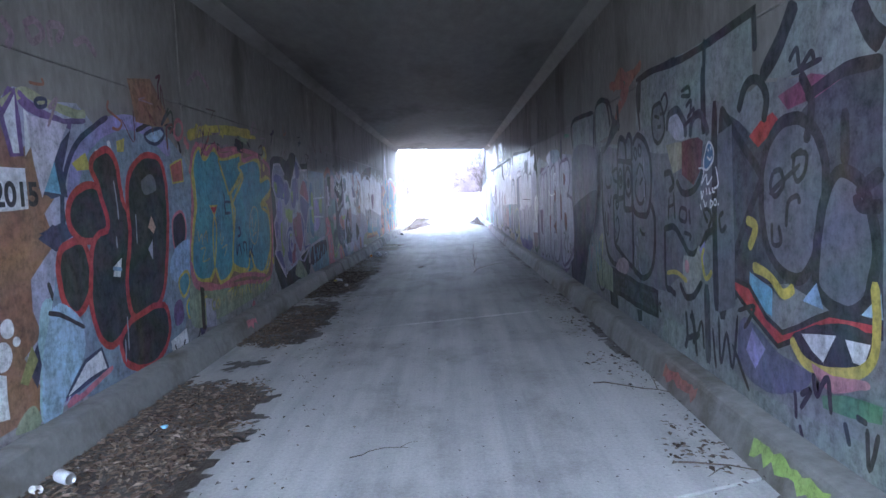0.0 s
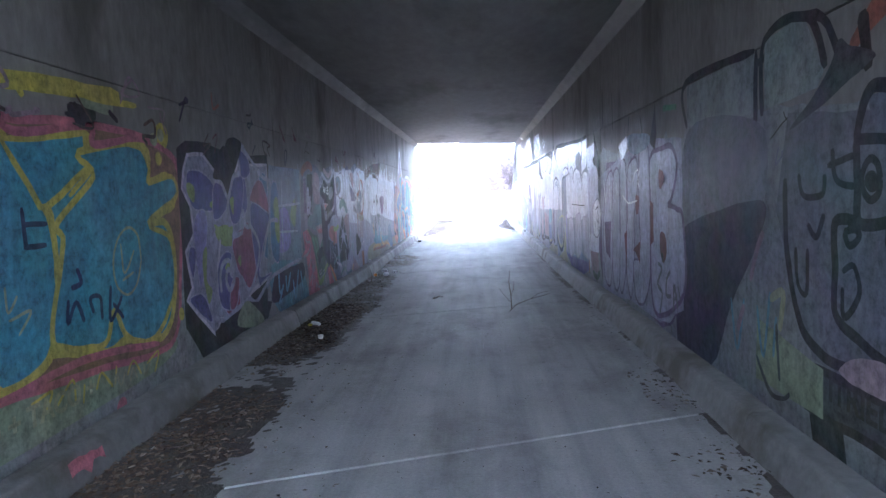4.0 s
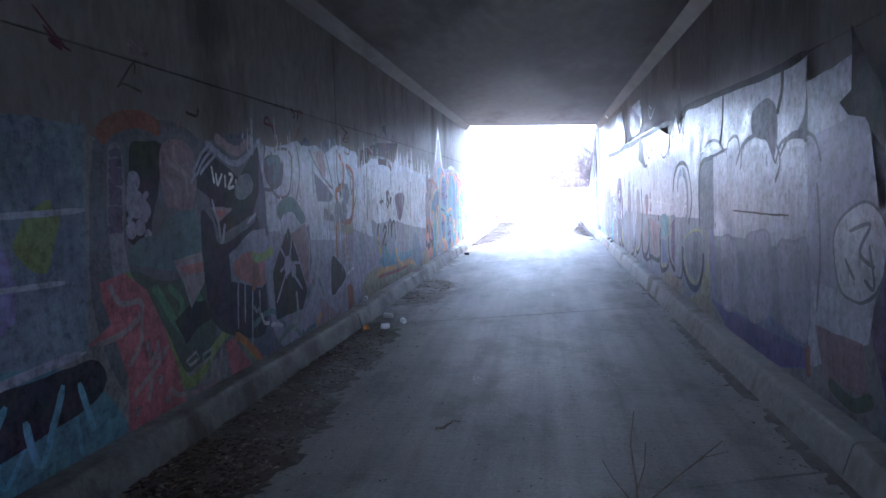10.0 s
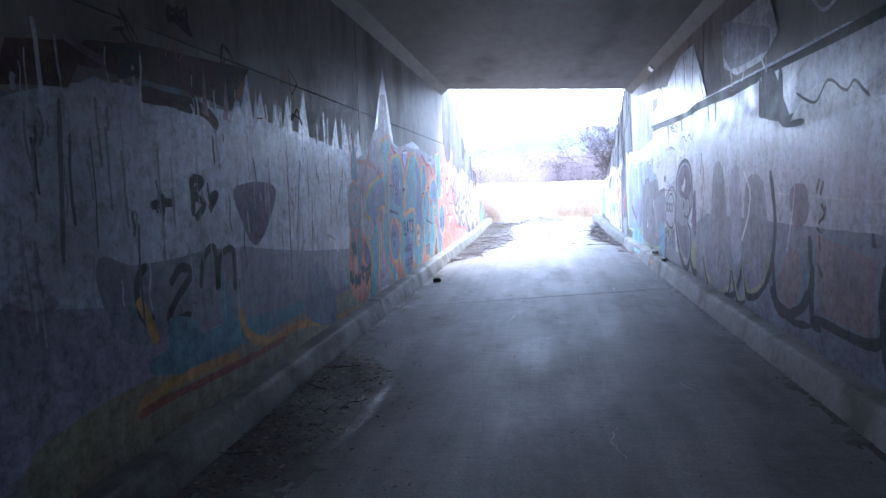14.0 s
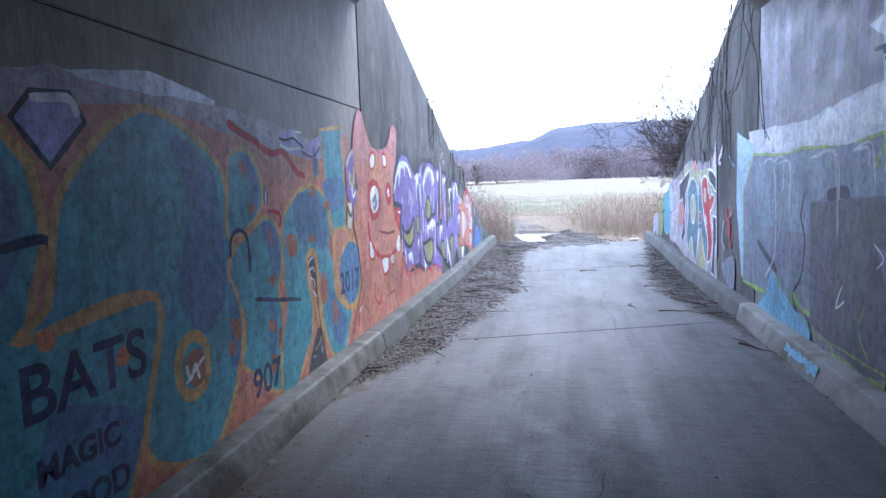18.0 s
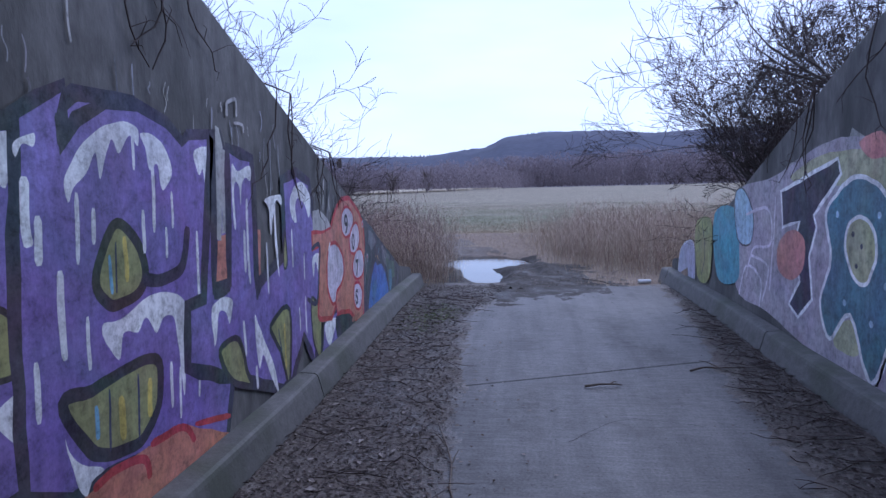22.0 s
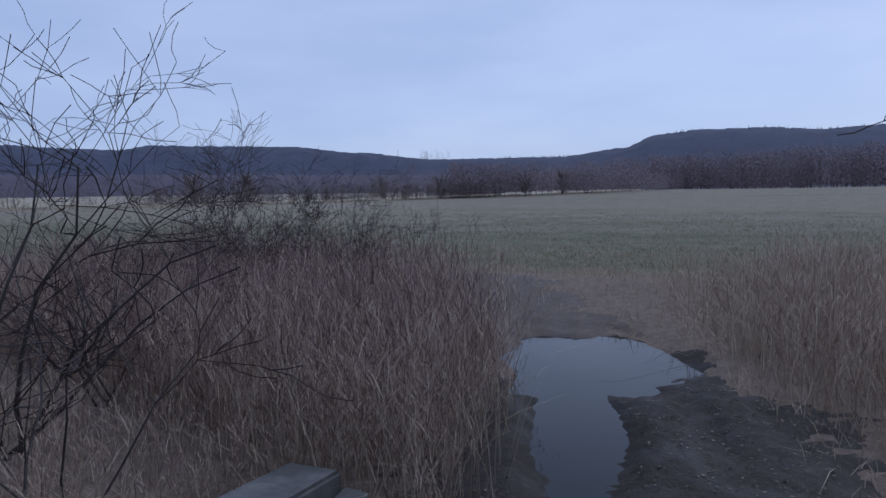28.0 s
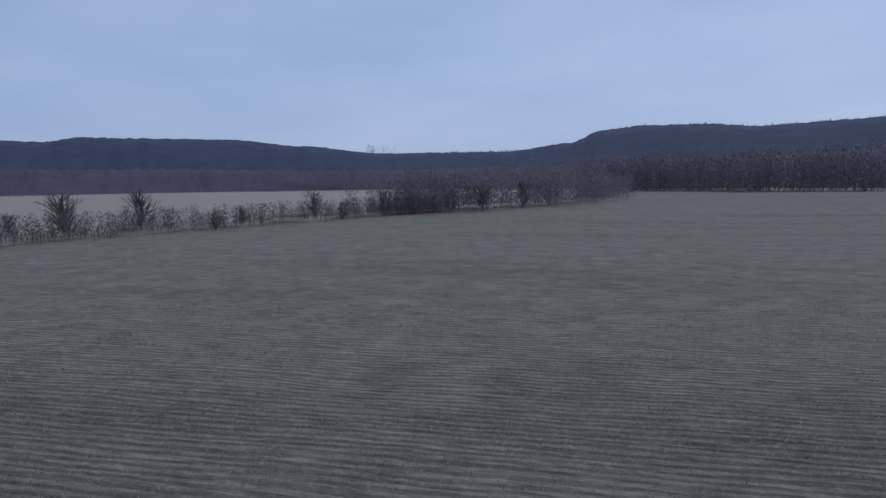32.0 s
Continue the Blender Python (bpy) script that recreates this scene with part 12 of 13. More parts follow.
def weed_bed(name, count, area, height, seed, mat, label, keep=None, twigs=8):
    """Tangled dead stems: each bends at a joint or two and carries a brush of short side shoots."""
    rnd = random.Random(seed)
    heap = Heap()
    x0, x1, y0, y1 = area
    while count > 0:
        count -= 1
        x, y = rnd.uniform(x0, x1), rnd.uniform(y0, y1)
        if keep and not keep(x, y, rnd):
            continue
        c = noise.noise((x * 0.7, y * 0.7, seed)) * 0.5 + 0.5
        h = height * rnd.uniform(0.35, 1.1) * (0.5 + 0.7 * c)
        p = Vector((x, y, ground_height(x, y) - 0.03))
        d = Vector((rnd.gauss(0, 0.22), rnd.gauss(0, 0.22), 1)).normalized()
        joints = [p]
        for _ in range(3):
            p = p + d * h / 3
            d = (d + Vector((rnd.gauss(0, 0.28), rnd.gauss(0, 0.28), rnd.gauss(0, 0.1)))).normalized()
            joints.append(p)
        w = 0.0028 * rnd.uniform(0.7, 1.5)
        a = rnd.uniform(0, 6.28)
        side = Vector((math.cos(a) * w, math.sin(a) * w, 0))
        i = len(heap.v)
        for k, q in enumerate(joints):
            heap.v += [tuple(q + side * (1 - 0.25 * k)), tuple(q - side * (1 - 0.25 * k))]
        heap.f += [(i + 2 * k, i + 2 * k + 1, i + 2 * k + 3, i + 2 * k + 2) for k in range(3)]
        for _ in range(twigs):
            k = rnd.choice((0, 1, 1, 2, 2, 2))
            q = joints[k].lerp(joints[k + 1], rnd.random())
            heap.blade(q.x, q.y, q.z, h * rnd.uniform(0.06, 0.22), 0.004, rnd.choice((0.4, 0.9, 1.6)) * rnd.uniform(0.5, 1.3), rnd.uniform(0, 6.28), 0.3)
    return tagged(part(name, heap.pair(), mat), label, "weeds", kind="stuff")


def trail_x(y):
    """Middle line of the muddy track through the reeds."""
    return -1.25 - 0.12 * (y - 41)


def off_left(x, y, rnd):
    far = max(0.0, y - 42.6) * 0.85
    return x < trail_x(y) - 0.75 - 0.45 * max(0, min(1, (y - 40.2))) - far + rnd.gauss(0, 0.14) and y > 38.5 - (x + 2.4) * 0.35


def off_right(x, y, rnd):
    return x > trail_x(y) + 1.5 + rnd.gauss(0, 0.18) + max(0, 41.0 - y) * 0.8 + max(0.0, y - 43.0) * 0.35 and y > 39.4


def off_field(x, y, rnd):
    return abs(x - trail_x(y) + 0.6) > 1.0 + 0.4 * rnd.random() or y > 48


stand("reeds_west", 1800, (-5, -1.6, 38.4, 46.5), 1.05, 11, REED, "tall dry brown reeds beside the puddle", 0.0035, keep=off_left, lean=0.6)
weed_bed("weeds_west", 22000, (-11, -1.9, 38.2, 46), 1.32, 12, WEED, "dense tangle of dead brown weeds", keep=off_left)
weed_bed("red_stems_west", 5200, (-10, -2.3, 39.2, 46.5), 1.6, 35, islands("red_stem", [(0.13, 0.075, 0.082), (0.19, 0.11, 0.11), (0.09, 0.058, 0.066), (0.27, 0.18, 0.165)]), "thin reddish stems standing over the dead weeds", keep=off_left, twigs=7)
stand("pale_stalks_west", 900, (-8, -1.9, 38.8, 46), 1.0, 36, STRAW, "pale broken stalks among the weeds", 0.0045, keep=off_left, lean=1.3)
weed_bed("weeds_bank_west", 3500, (-9, -2.85, 33, 39.2), 0.8, 16, WEED, "dead weeds on the bank behind the wing wall")
stand("reeds_east", 8000, (-0.3, 7, 39.4, 48), 1.25, 13, REED, "tall dry reddish-brown reeds", 0.0035, keep=off_right, lean=0.6)
weed_bed("weeds_east", 14000, (0.0, 10, 39.5, 49), 1.15, 14, WEED, "dead brown weeds under the trees", keep=off_right)
weed_bed("weeds_bank_east", 1300, (2.1, 9, 33, 39.4), 0.7, 17, WEED, "dead weeds on the bank behind the wing wall")
stand("fallen_stalks_east", 900, (-1.1, 2.4, 42.6, 47), 0.9, 41, STRAW, "pale fallen stalks beside the track", 0.006, keep=lambda x, y, r: x > trail_x(y) + 0.9 + 0.3 * r.random(), lean=1.9)
weed_bed("weeds_verge_east", 1500, (-0.6, 3.5, 42.4, 47.5), 0.8, 42, WEED, "thin dead weeds edging the straw", keep=lambda x, y, r: x > trail_x(y) + 1.2 + 0.5 * r.random())
stand("straw_verge", 38000, (-9, 9, 38.2, 54), 0.22, 15, STRAW, "flattened pale straw and dead grass", 0.005, keep=lambda x, y, r: pool_depth(x, y) < 0.01 and (abs(x - trail_x(y) - 0.15) > (0.95 if y < 41.3 else 0.75) + 0.3 * r.random() or y > 43.6) and y > 38.35 + 0.1 * x, lean=1.8, category="dry grass")
stand("grass_tufts", 16000, (-14, 10, 47, 56), 0.2, 18, STRAW, "tufts of pale dead grass at the field edge", 0.0045, keep=off_field, lean=0.7, category="dry grass")
STUBBLE = islands("stubble", [(0.112, 0.14, 0.056), (0.19, 0.207, 0.101), (0.336, 0.297, 0.218), (0.515, 0.459, 0.358), (0.269, 0.23, 0.168), (0.403, 0.347, 0.269)])


def stubble(name, count, area, pitch, height, seed, label):
    """Cut stalks and shoots drilled in rows across the field, broken and patchy."""
    rnd = random.Random(seed)
    heap = Heap()
    x0, x1, y0, y1 = area
    ca, sa = math.cos(radians(13)), math.sin(radians(13))
    for _ in range(count):
        u, w = rnd.uniform(x0, x1), y0 + (y1 - y0) * rnd.random() ** 1.5
        w = round(w / pitch) * pitch + rnd.gauss(0, 0.055)
        x, y = u * ca - (w - 60) * sa, 60 + u * sa + (w - 60) * ca
        c = noise.noise((x * 0.25, y * 0.5, seed)) + 0.6 * noise.noise((x * 1.1, y * 1.7, seed + 3))
        if c < rnd.uniform(-0.6, 0.25) or y < 50.5 + 1.5 * noise.noise((x * 0.4, 0, 3)):
            continue
        heap.blade(x, y, ground_height(x, y) - 0.02, height * rnd.uniform(0.4, 1.2), 0.011 * rnd.uniform(0.6, 1.5), rnd.uniform(0, 1.5), rnd.uniform(0, 6.28))
    return tagged(part(name, heap.pair(), STUBBLE), label, "crop", kind="stuff")


stubble("field_stubble", 150000, (-26, 18, 49.5, 86), 0.36, 0.12, 19, "pale stubble and green shoots in drilled rows")

bush("bare_shrub", -3.1, 36.2, 1.75, 5, 21, "leafless grey shrub behind the wing wall", 0.4, levels=3, radius=0.011, forks=(2, 4))
bush("bare_shrub", -3.3, 37.3, 1.8, 5, 33, "leafless upright shrub behind the wing wall", 0.35, levels=3, radius=0.009, forks=(2, 3))
bush("bare_shrub", -5.2, 36.8, 2.6, 5, 22, "leafless grey shrub on the bank", 0.45, levels=3, radius=0.018, forks=(3, 5))
bush("bare_shrub", -3.6, 35.0, 2.2, 5, 27, "leafless crooked shrub above the wing wall", 0.5, levels=3, radius=0.014, forks=(3, 5))
bush("bare_tree", -5.2, 38.5, 3.1, 4, 37, "leafless young tree rising over the weeds", 0.35, lean=(0.3, 0), levels=3, radius=0.02, forks=(3, 4), category="tree")
bush("bare_shrub", -5.4, 39.5, 2.0, 5, 23, "leafless shrub among the dead weeds", 0.6, levels=3, radius=0.013, forks=(3, 5))
bush("bare_shrub", -6.8, 43.5, 2.25, 9, 24, "tall thin leafless shrub among dead weeds", 0.75, levels=3, radius=0.011, forks=(4, 6))
bush("bare_shrub", -5.9, 44.4, 2.1, 9, 28, "low leafless shrub leaning towards the track", 0.8, lean=(0.5, 0), levels=3, radius=0.01, forks=(4, 5))
bush("bare_shrub", -8.4, 44.6, 2.2, 8, 39, "low leafless shrub at the field edge", 0.6, levels=3, radius=0.008, forks=(3, 4))
bush("bare_shrub", -7.2, 42.0, 1.9, 7, 34, "low leafless shrub in the weeds", 0.8, levels=3, radius=0.009, forks=(3, 5))
bush("bare_tree", 2.8, 37.0, 2.75, 15, 25, "spreading leafless tree leaning over the wing wall", 0.75, lean=(-0.5, -0.2), levels=4, radius=0.024, forks=(4, 6), droop=0.0, category="tree")
bush("bare_tree", 3.8, 38.2, 3.5, 10, 26, "leafless tree above the reeds", 0.9, lean=(-0.1, 0), levels=4, radius=0.024, forks=(4, 5), droop=0.01, category="tree")
bush("bare_tree", 3.2, 34.8, 2.4, 7, 29, "leafless thorny tree on the bank", 0.9, lean=(-0.35, 0.1), levels=4, radius=0.026, forks=(3, 5), category="tree")
bush("bare_shrub", 3.2, 38.3, 1.8, 9, 30, "low leafless shrub behind the wing wall end", 1.2, levels=3, radius=0.014, forks=(4, 6))
bush("bare_shrub", -3.3, 33.6, 1.5, 5, 31, "dark leafless shrub above the wing wall", 0.7, levels=3, radius=0.015, forks=(3, 5))
# an old bird's nest in the shrub by the wall
nest = Heap()
nest_rnd = random.Random(5)
for _ in range(90):
    w, q = nest_rnd.uniform(0, 6.28), nest_rnd.uniform(-0.05, 0.05)
    r = 0.032 * math.sqrt(max(0.05, 1 - (q / 0.06) ** 2))
    nest.tube([(r * math.cos(w + d), r * math.sin(w + d), q + nest_rnd.uniform(-0.012, 0.012)) for d in (0, 0.5, 1.0, 1.5)], [0.003, 0.003, 0.003, 0.002], 3)
birds_nest = part("bird_nest", nest.pair(), STICK)
birds_nest.location = (-2.98, 36.5, 1.86)
tagged(birds_nest, "small old bird nest of twigs caught in a bare shrub", "nest")
for k, (x, y, h) in enumerate(((-2.95, 30.2, 0.7), (-2.95, 31.6, 0.9), (-3.0, 33.0, 0.8), (-2.95, 34.2, 0.9), (2.2, 31.2, 0.9), (2.25, 32.6, 1.0), (2.2, 35.6, 0.9))):
    bush("bank_brush", x, y, h, 5, 60 + k, "thin bare brush on the wing wall edge", 1.1, levels=2, radius=0.008, forks=(4, 6))


def field_tree(x, y, h, seed, name, label):
    rnd = random.Random(seed)
    root = tagged(place(name), label, "shrub", "shrubs of the hedgerow")
    root.location = (x, y, ground_height(x, y))
    stem, crown = Heap(), Heap()
    for _ in range(rnd.randint(2, 4)):
        grow(stem, crown, (0, 0, -0.2), (rnd.uniform(-0.4, 0.4), rnd.uniform(-0.3, 0.3), 1), h * 0.6, h * 0.018, 2, rnd, 0.0, 3, (4, 6))
    bare_crown(crown, 0, 0, 0, h, h * 0.9, rnd, 120)
    part("trunk", stem.pair(), HEDGE, root)
    part("crown", crown.pair(), HEDGE, root)


for k, (x, y, h) in enumerate(((-70.6, 116.4, 5.4), (-68.5, 127, 5.6), (-74, 112, 3.0), (-55.5, 125, 2.8), (-58.3, 135.7, 2.6), (-55.7, 153.5, 4.8), (-49, 150, 3.0), (-44.8, 158.8, 4.8), (-41.6, 166, 4.6), (-36, 171, 4.6), (-30, 172.7, 5.0), (-24, 186, 6.0))):
    field_tree(x, y, h * 1.3, 80 + k, "hedgerow_shrub", "bare dark shrub standing in the hedgerow")


def vine(name, x_face, side, y, top, length, seed, label):
    """Bare creeper stems hanging down a wall face."""
    rnd = random.Random(seed)
    root = tagged(place(name), label, "vine", "creepers on the wing walls")
    root.location = (x_face, y, top)
    for _ in range(rnd.randint(3, 5)):
        heap, p, d = Heap(), Vector((side * 0.02, rnd.uniform(-0.3, 0.3), 0.05)), Vector((0, rnd.uniform(-0.3, 0.3), -1))
        pts = [Vector((-side * 0.15, p.y, 0.12)), p.copy()]
        steps = rnd.randint(5, 10)
        for k in range(steps):
            d = (d + Vector((0, rnd.uniform(-0.7, 0.7), rnd.uniform(-0.4, 0.3)))).normalized()
            p = p + d * length / steps
            p.x = side * (0.012 + 0.03 * rnd.random())
            pts.append(p.copy())
            if rnd.random() < 0.6:
                q = p + Vector((side * 0.05 * rnd.random(), rnd.uniform(-0.25, 0.25), rnd.uniform(-0.2, 0.12)))
                heap.tube([tuple(p), tuple((p + q) / 2 + Vector((side * 0.02, 0, 0.02))), tuple(q)], [0.003, 0.0022, 0.0012], 3)
        heap.tube([tuple(v) for v in pts], [0.006 * (1 - 0.7 * k / len(pts)) + 0.001 for k in range(len(pts))], 4)
        part("stem", heap.pair(), TWIG, root)


for k, (y, ln) in enumerate(((30.0, 2.4), (30.6, 2.2), (31.3, 1.7), (32.0, 1.6), (33.0, 1.2), (34.2, 0.9))):
    vine("hanging_vine", RIGHT, -1, y, 4.12 - 0.42 * (y - 29.7), ln, 100 + k, "bare creeper hanging down the wing wall")
for k, (y, ln) in enumerate(((31.5, 0.8), (33.0, 0.9), (34.0, 0.6))):
    vine("hanging_vine", LEFT, 1, y, 4.04 - 0.385 * (y - 28.2), ln, 110 + k, "bare creeper trailing over the wing wall")

# ---- puddle and mud ----
bm = bmesh.new()
ring = [bm.verts.new((-1.4 + 2.4 * math.cos(a), 41.4 + 3.2 * math.sin(a), -0.125)) for a in [2 * math.pi * k / 48 for k in range(48)]]
bm.faces.new(ring)
tagged(part("water", bm, WATER), "still puddle reflecting the sky in the muddy track", "puddle", kind="structure")


def lay(name, mat, area, depth, step, height, label, category, seed, base=None, kind="stuff"):
    """A thin uneven layer over the ground: depth(x, y) says where it lies (above 0) and how thick it is."""
    x0, x1, y0, y1 = area
    nx, ny = int((x1 - x0) / step), int((y1 - y0) / step)
    val, idx, v, f = {}, {}, [], []
    for j in range(ny + 1):
        for i in range(nx + 1):
            x, y = x0 + i * step, y0 + j * step
            val[i, j] = depth(x, y) + 0.45 * noise.noise((x * 1.6, y * 1.6, seed)) + 0.45 * noise.noise((x * 5, y * 5, seed)) + 0.3 * noise.noise((x * 13, y * 13, seed)) + 0.2 * noise.noise((x * 27, y * 27, seed))
    def at(i, j):
        if (i, j) not in idx:
            x, y = x0 + i * step, y0 + j * step
            d = max(0.0, min(1.0, val[i, j]))
            g = base(x, y) if base else 0.0
            g += 0.0 if base else sag(y)
            idx[i, j] = len(v)
            v.append((x + 0.3 * step * noise.noise((x * 9, y * 9, 1)), y + 0.3 * step * noise.noise((x * 9, y * 9, 5)), g + (0.0015 if d > 0 else -0.001) + height * d * (0.7 + 0.5 * noise.noise((x * 11, y * 11, seed)) + (0.4 * noise.noise((x * 24, y * 24, seed)) if base else 0.0))))
        return idx[i, j]
    for j in range(ny):
        for i in range(nx):
            if max(val[i, j], val[i + 1, j], val[i, j + 1], val[i + 1, j + 1]) > 0:
                f.append((at(i, j), at(i + 1, j), at(i + 1, j + 1), at(i, j + 1)))
    return tagged(smooth(part(name, (v, f), mat)), label, category, kind=kind)


EDGE_W = [(1, -1.45), (3.9, -1.3), (5.3, -1.4), (6.9, -1.32), (8.4, -1.45), (9.9, -1.6), (12, -1.5), (14.4, -1.6), (15.5, -1.7), (16.5, -1.85), (18, -1.6), (19.5, -1.5), (20.5, -1.95), (24, -2.02), (26.6, -2.1), (28.7, -1.55), (30, -1.32), (32, -1.12), (35.9, -1.3), (37, -1.05), (38.2, -0.9)]
EDGE_E = [(1, 1.42), (4.4, 1.45), (7.0, 1.36), (8.8, 1.45), (10, 1.4), (13, 1.38), (20, 1.37), (26, 1.42), (28.2, 1.45), (29.1, 1.38), (30.2, 1.1), (31.8, 0.82), (33.5, 0.9), (35, 1.1), (37.5, 1.3)]


HEAPED = [(1, 0.6), (2.6, 0.78), (4.6, 0.75), (5.4, 0.3), (6.4, 0.4), (7.2, 0.52), (8.2, 0.45), (8.9, 0.3), (9.8, 1.0), (12.5, 1.0), (13.5, 0.7), (14.4, 1.0), (15.8, 1.0), (16.4, 0.5), (17.3, 0.6), (18, 0.95), (19.8, 0.95), (20.4, 0.4), (26, 0.5), (27.2, 1.0), (39, 1.0)]


def west_litter(x, y):
    edge = lerp(EDGE_W, y)
    gap = 0.95 * noise.noise((x * 0.7, y * 0.75, 20.0)) + 0.5 * noise.noise((x * 2.1, y * 2.1, 21.0)) if y < 26 else 0.0
    return min(1.0, (edge - x) / 0.22) * lerp(HEAPED, y) + gap * (1.3 - lerp(HEAPED, y)) - 0.9 * (1.0 - lerp(HEAPED, y))


def east_litter(x, y):
    return min(1.0, (x - lerp(EDGE_E, y)) / 0.2) + (0.5 * noise.noise((x * 0.4, y * 0.5, 30.0)) - 0.35 if y < 28 else 0.0)


DIRT = surface("dirt_over_concrete", (0.03, 0.024, 0.02), (0.115, 0.092, 0.075), 2.5, 30, (0.35, 0.85), 0.8, 60, stain=((0.15, 0.13, 0.112), 7.0, 0.36))
lay("dirt_west", DIRT, (-2.26, -0.7, 1.0, 38.6), west_litter, 0.04, 0.007, "dark dirt and rotted leaves along the curb", "dirt", 2)
lay("dirt_east", DIRT, (0.6, 1.52, 1.0, 38.4), east_litter, 0.045, 0.006, "dirt and twigs along the curb", "dirt", 3)


def mud_depth(x, y):
    near = 1.2 - abs(x - trail_x(y) - 0.2) / (0.98 if y > 41.3 else 1.15 if y > 38 else 1.2 - 0.25 * (38 - y))
    d = min(near, (y - 36.9 - 0.55 * max(0, x + 1.0)) * 0.9, (43.3 - y) * 0.8)
    return d if y < 41.6 or d > 0.4 else d - (0.4 - d) * 1.8


lay("mud_on_pavement", MUD, (-2.2, 0.6, 36.6, 38.3), mud_depth, 0.018, 0.004, "wet mud washed over the pavement end", "mud", 5)
lay("mud", MUD, (-3.2, 1.4, 38.0, 44.6), mud_depth, 0.05, 0.055, "churned wet mud round the puddle", "mud", 5, base=ground_height)


def track_depth(x, y):
    """Trodden earth that bends away from the puddle into the field."""
    mid = trail_x(y) - 0.25 - 0.42 * max(0.0, y - 43.2)
    return min(0.9 - abs(x - mid) / 0.85, (y - 42.5) * 0.9, (47.2 - y) * 0.45)


EARTH = surface("trodden_earth", (0.045, 0.036, 0.03), (0.16, 0.125, 0.10), 2.2, 26, (0.6, 0.95), 0.9, 45)
lay("trodden_track", EARTH, (-6.2, 0.2, 42.4, 47.4), track_depth, 0.06, 0.045, "trodden brown earth of the field track", "earth", 8, base=ground_height)

def scatter(name, count, area, want, seed, mat, size, label, category, base=None, lift=0.006):
    """Very many loose leaves or chips."""
    rnd = random.Random(seed)
    heap = Heap()
    x0, x1, y0, y1 = area
    for _ in range(count):
        x, y = rnd.uniform(x0, x1), rnd.uniform(y0, y1)
        if want(x, y) + 0.35 * noise.noise((x * 2.2, y * 2.2, 2)) > rnd.uniform(-0.1, 0.7):
            heap.flake(x, y, (base(x, y) if base else sag(y)) + lift + 0.008 * rnd.random(), size * rnd.uniform(0.4, 1.5), rnd)
    return tagged(part(name, heap.pair(), mat), label, category, kind="stuff")


CHIP = islands("grey_leaf_mulch", [(0.036, 0.029, 0.026), (0.072, 0.057, 0.052), (0.122, 0.100, 0.090), (0.054, 0.042, 0.038), (0.202, 0.171, 0.158)])
scatter("leaf_litter", 22000, (-2.24, -1.0, 1.5, 8.8), west_litter, 51, LEAF_DRY, 0.021, "dry brown leaves heaped along the curb", "leaves")
scatter("leaf_litter", 9000, (-2.24, -1.0, 8.8, 12.5), west_litter, 63, LEAF, 0.021, "brown dead leaves heaped along the curb", "leaves")
scatter("leaf_litter", 16000, (-2.24, -1.0, 12.5, 27.5), west_litter, 52, LEAF, 0.016, "rotted leaf scraps along the curb", "leaves")
scatter("leaf_mulch", 42000, (-2.24, -0.8, 27, 38.3), west_litter, 53, CHIP, 0.0125, "grey-brown leaf mulch along the curb", "leaves")
scatter("leaf_mulch", 17000, (0.6, 1.5, 28, 38), east_litter, 54, CHIP, 0.0125, "grey-brown leaf mulch and bark scraps", "leaves")
for k, (cx, cy, r) in enumerate(((1.3, 5.0, 0.5), (1.25, 6.6, 0.6), (1.3, 8.2, 0.5), (1.32, 3.4, 0.4))):
    scatter("leaf_clump", 260, (cx - r, 1.5, cy - r, cy + r), lambda x, y: 0.9 - math.hypot((x - cx) / 0.22, (y - cy) / r) * 0.8, 90 + k, LEAF, 0.02, "small drift of dead leaves by the curb", "leaves")
scatter("pale_leaves", 520, (-2.2, -0.8, 27.5, 38.2), west_litter, 62, islands("bleached_leaf", [(0.14, 0.12, 0.105), (0.30, 0.265, 0.24), (0.19, 0.165, 0.145)]), 0.021, "bleached dead leaves on the mulch", "leaves", lift=0.012)
scatter("curb_scraps", 2500, (1.0, 1.5, 1.5, 28), lambda x, y: 0.9 * (x - 1.15) / 0.3 - 0.35, 55, CHIP, 0.013, "scraps of leaf and grit along the curb", "leaves")
scatter("grit", 5000, (-1.9, 1.4, 1.5, 38), lambda x, y: 0.35, 56, CHIP, 0.008, "grit and leaf crumbs scattered on the pavement", "grit", lift=0.001)
scatter("stray_leaves", 5000, (-2.0, -0.4, 1.5, 38), lambda x, y: 0.55 * max(0.0, 1.0 - abs(x - lerp(EDGE_W, y) - 0.1) / 0.45) - 0.1, 61, LEAF, 0.014, "stray dead leaves blown from the curb", "leaves")
scatter("trash_flecks", 500, (-2.24, -1.1, 2, 22), west_litter, 57, islands("pale_scraps", [(0.45, 0.43, 0.40), (0.62, 0.60, 0.57)]), 0.009, "pale scraps of paper and shell in the dirt", "litter")
scatter("moss_patch", 5000, (-2.2, -1.2, 34.3, 37.4), lambda x, y: 0.75 - math.hypot((x + 1.75) / 0.45, (y - 36.0) / 1.1), 58, MOSS, 0.016, "green moss growing in the leaf mulch", "moss")
scatter("wet_leaves", 14000, (-3, 1.2, 37.9, 44), lambda x, y: mud_depth(x, y) * 0.6 if pool_depth(x, y) < 0.08 else -1, 59, LEAF, 0.012, "trodden leaves in the mud", "leaves", base=ground_height, lift=0.03)


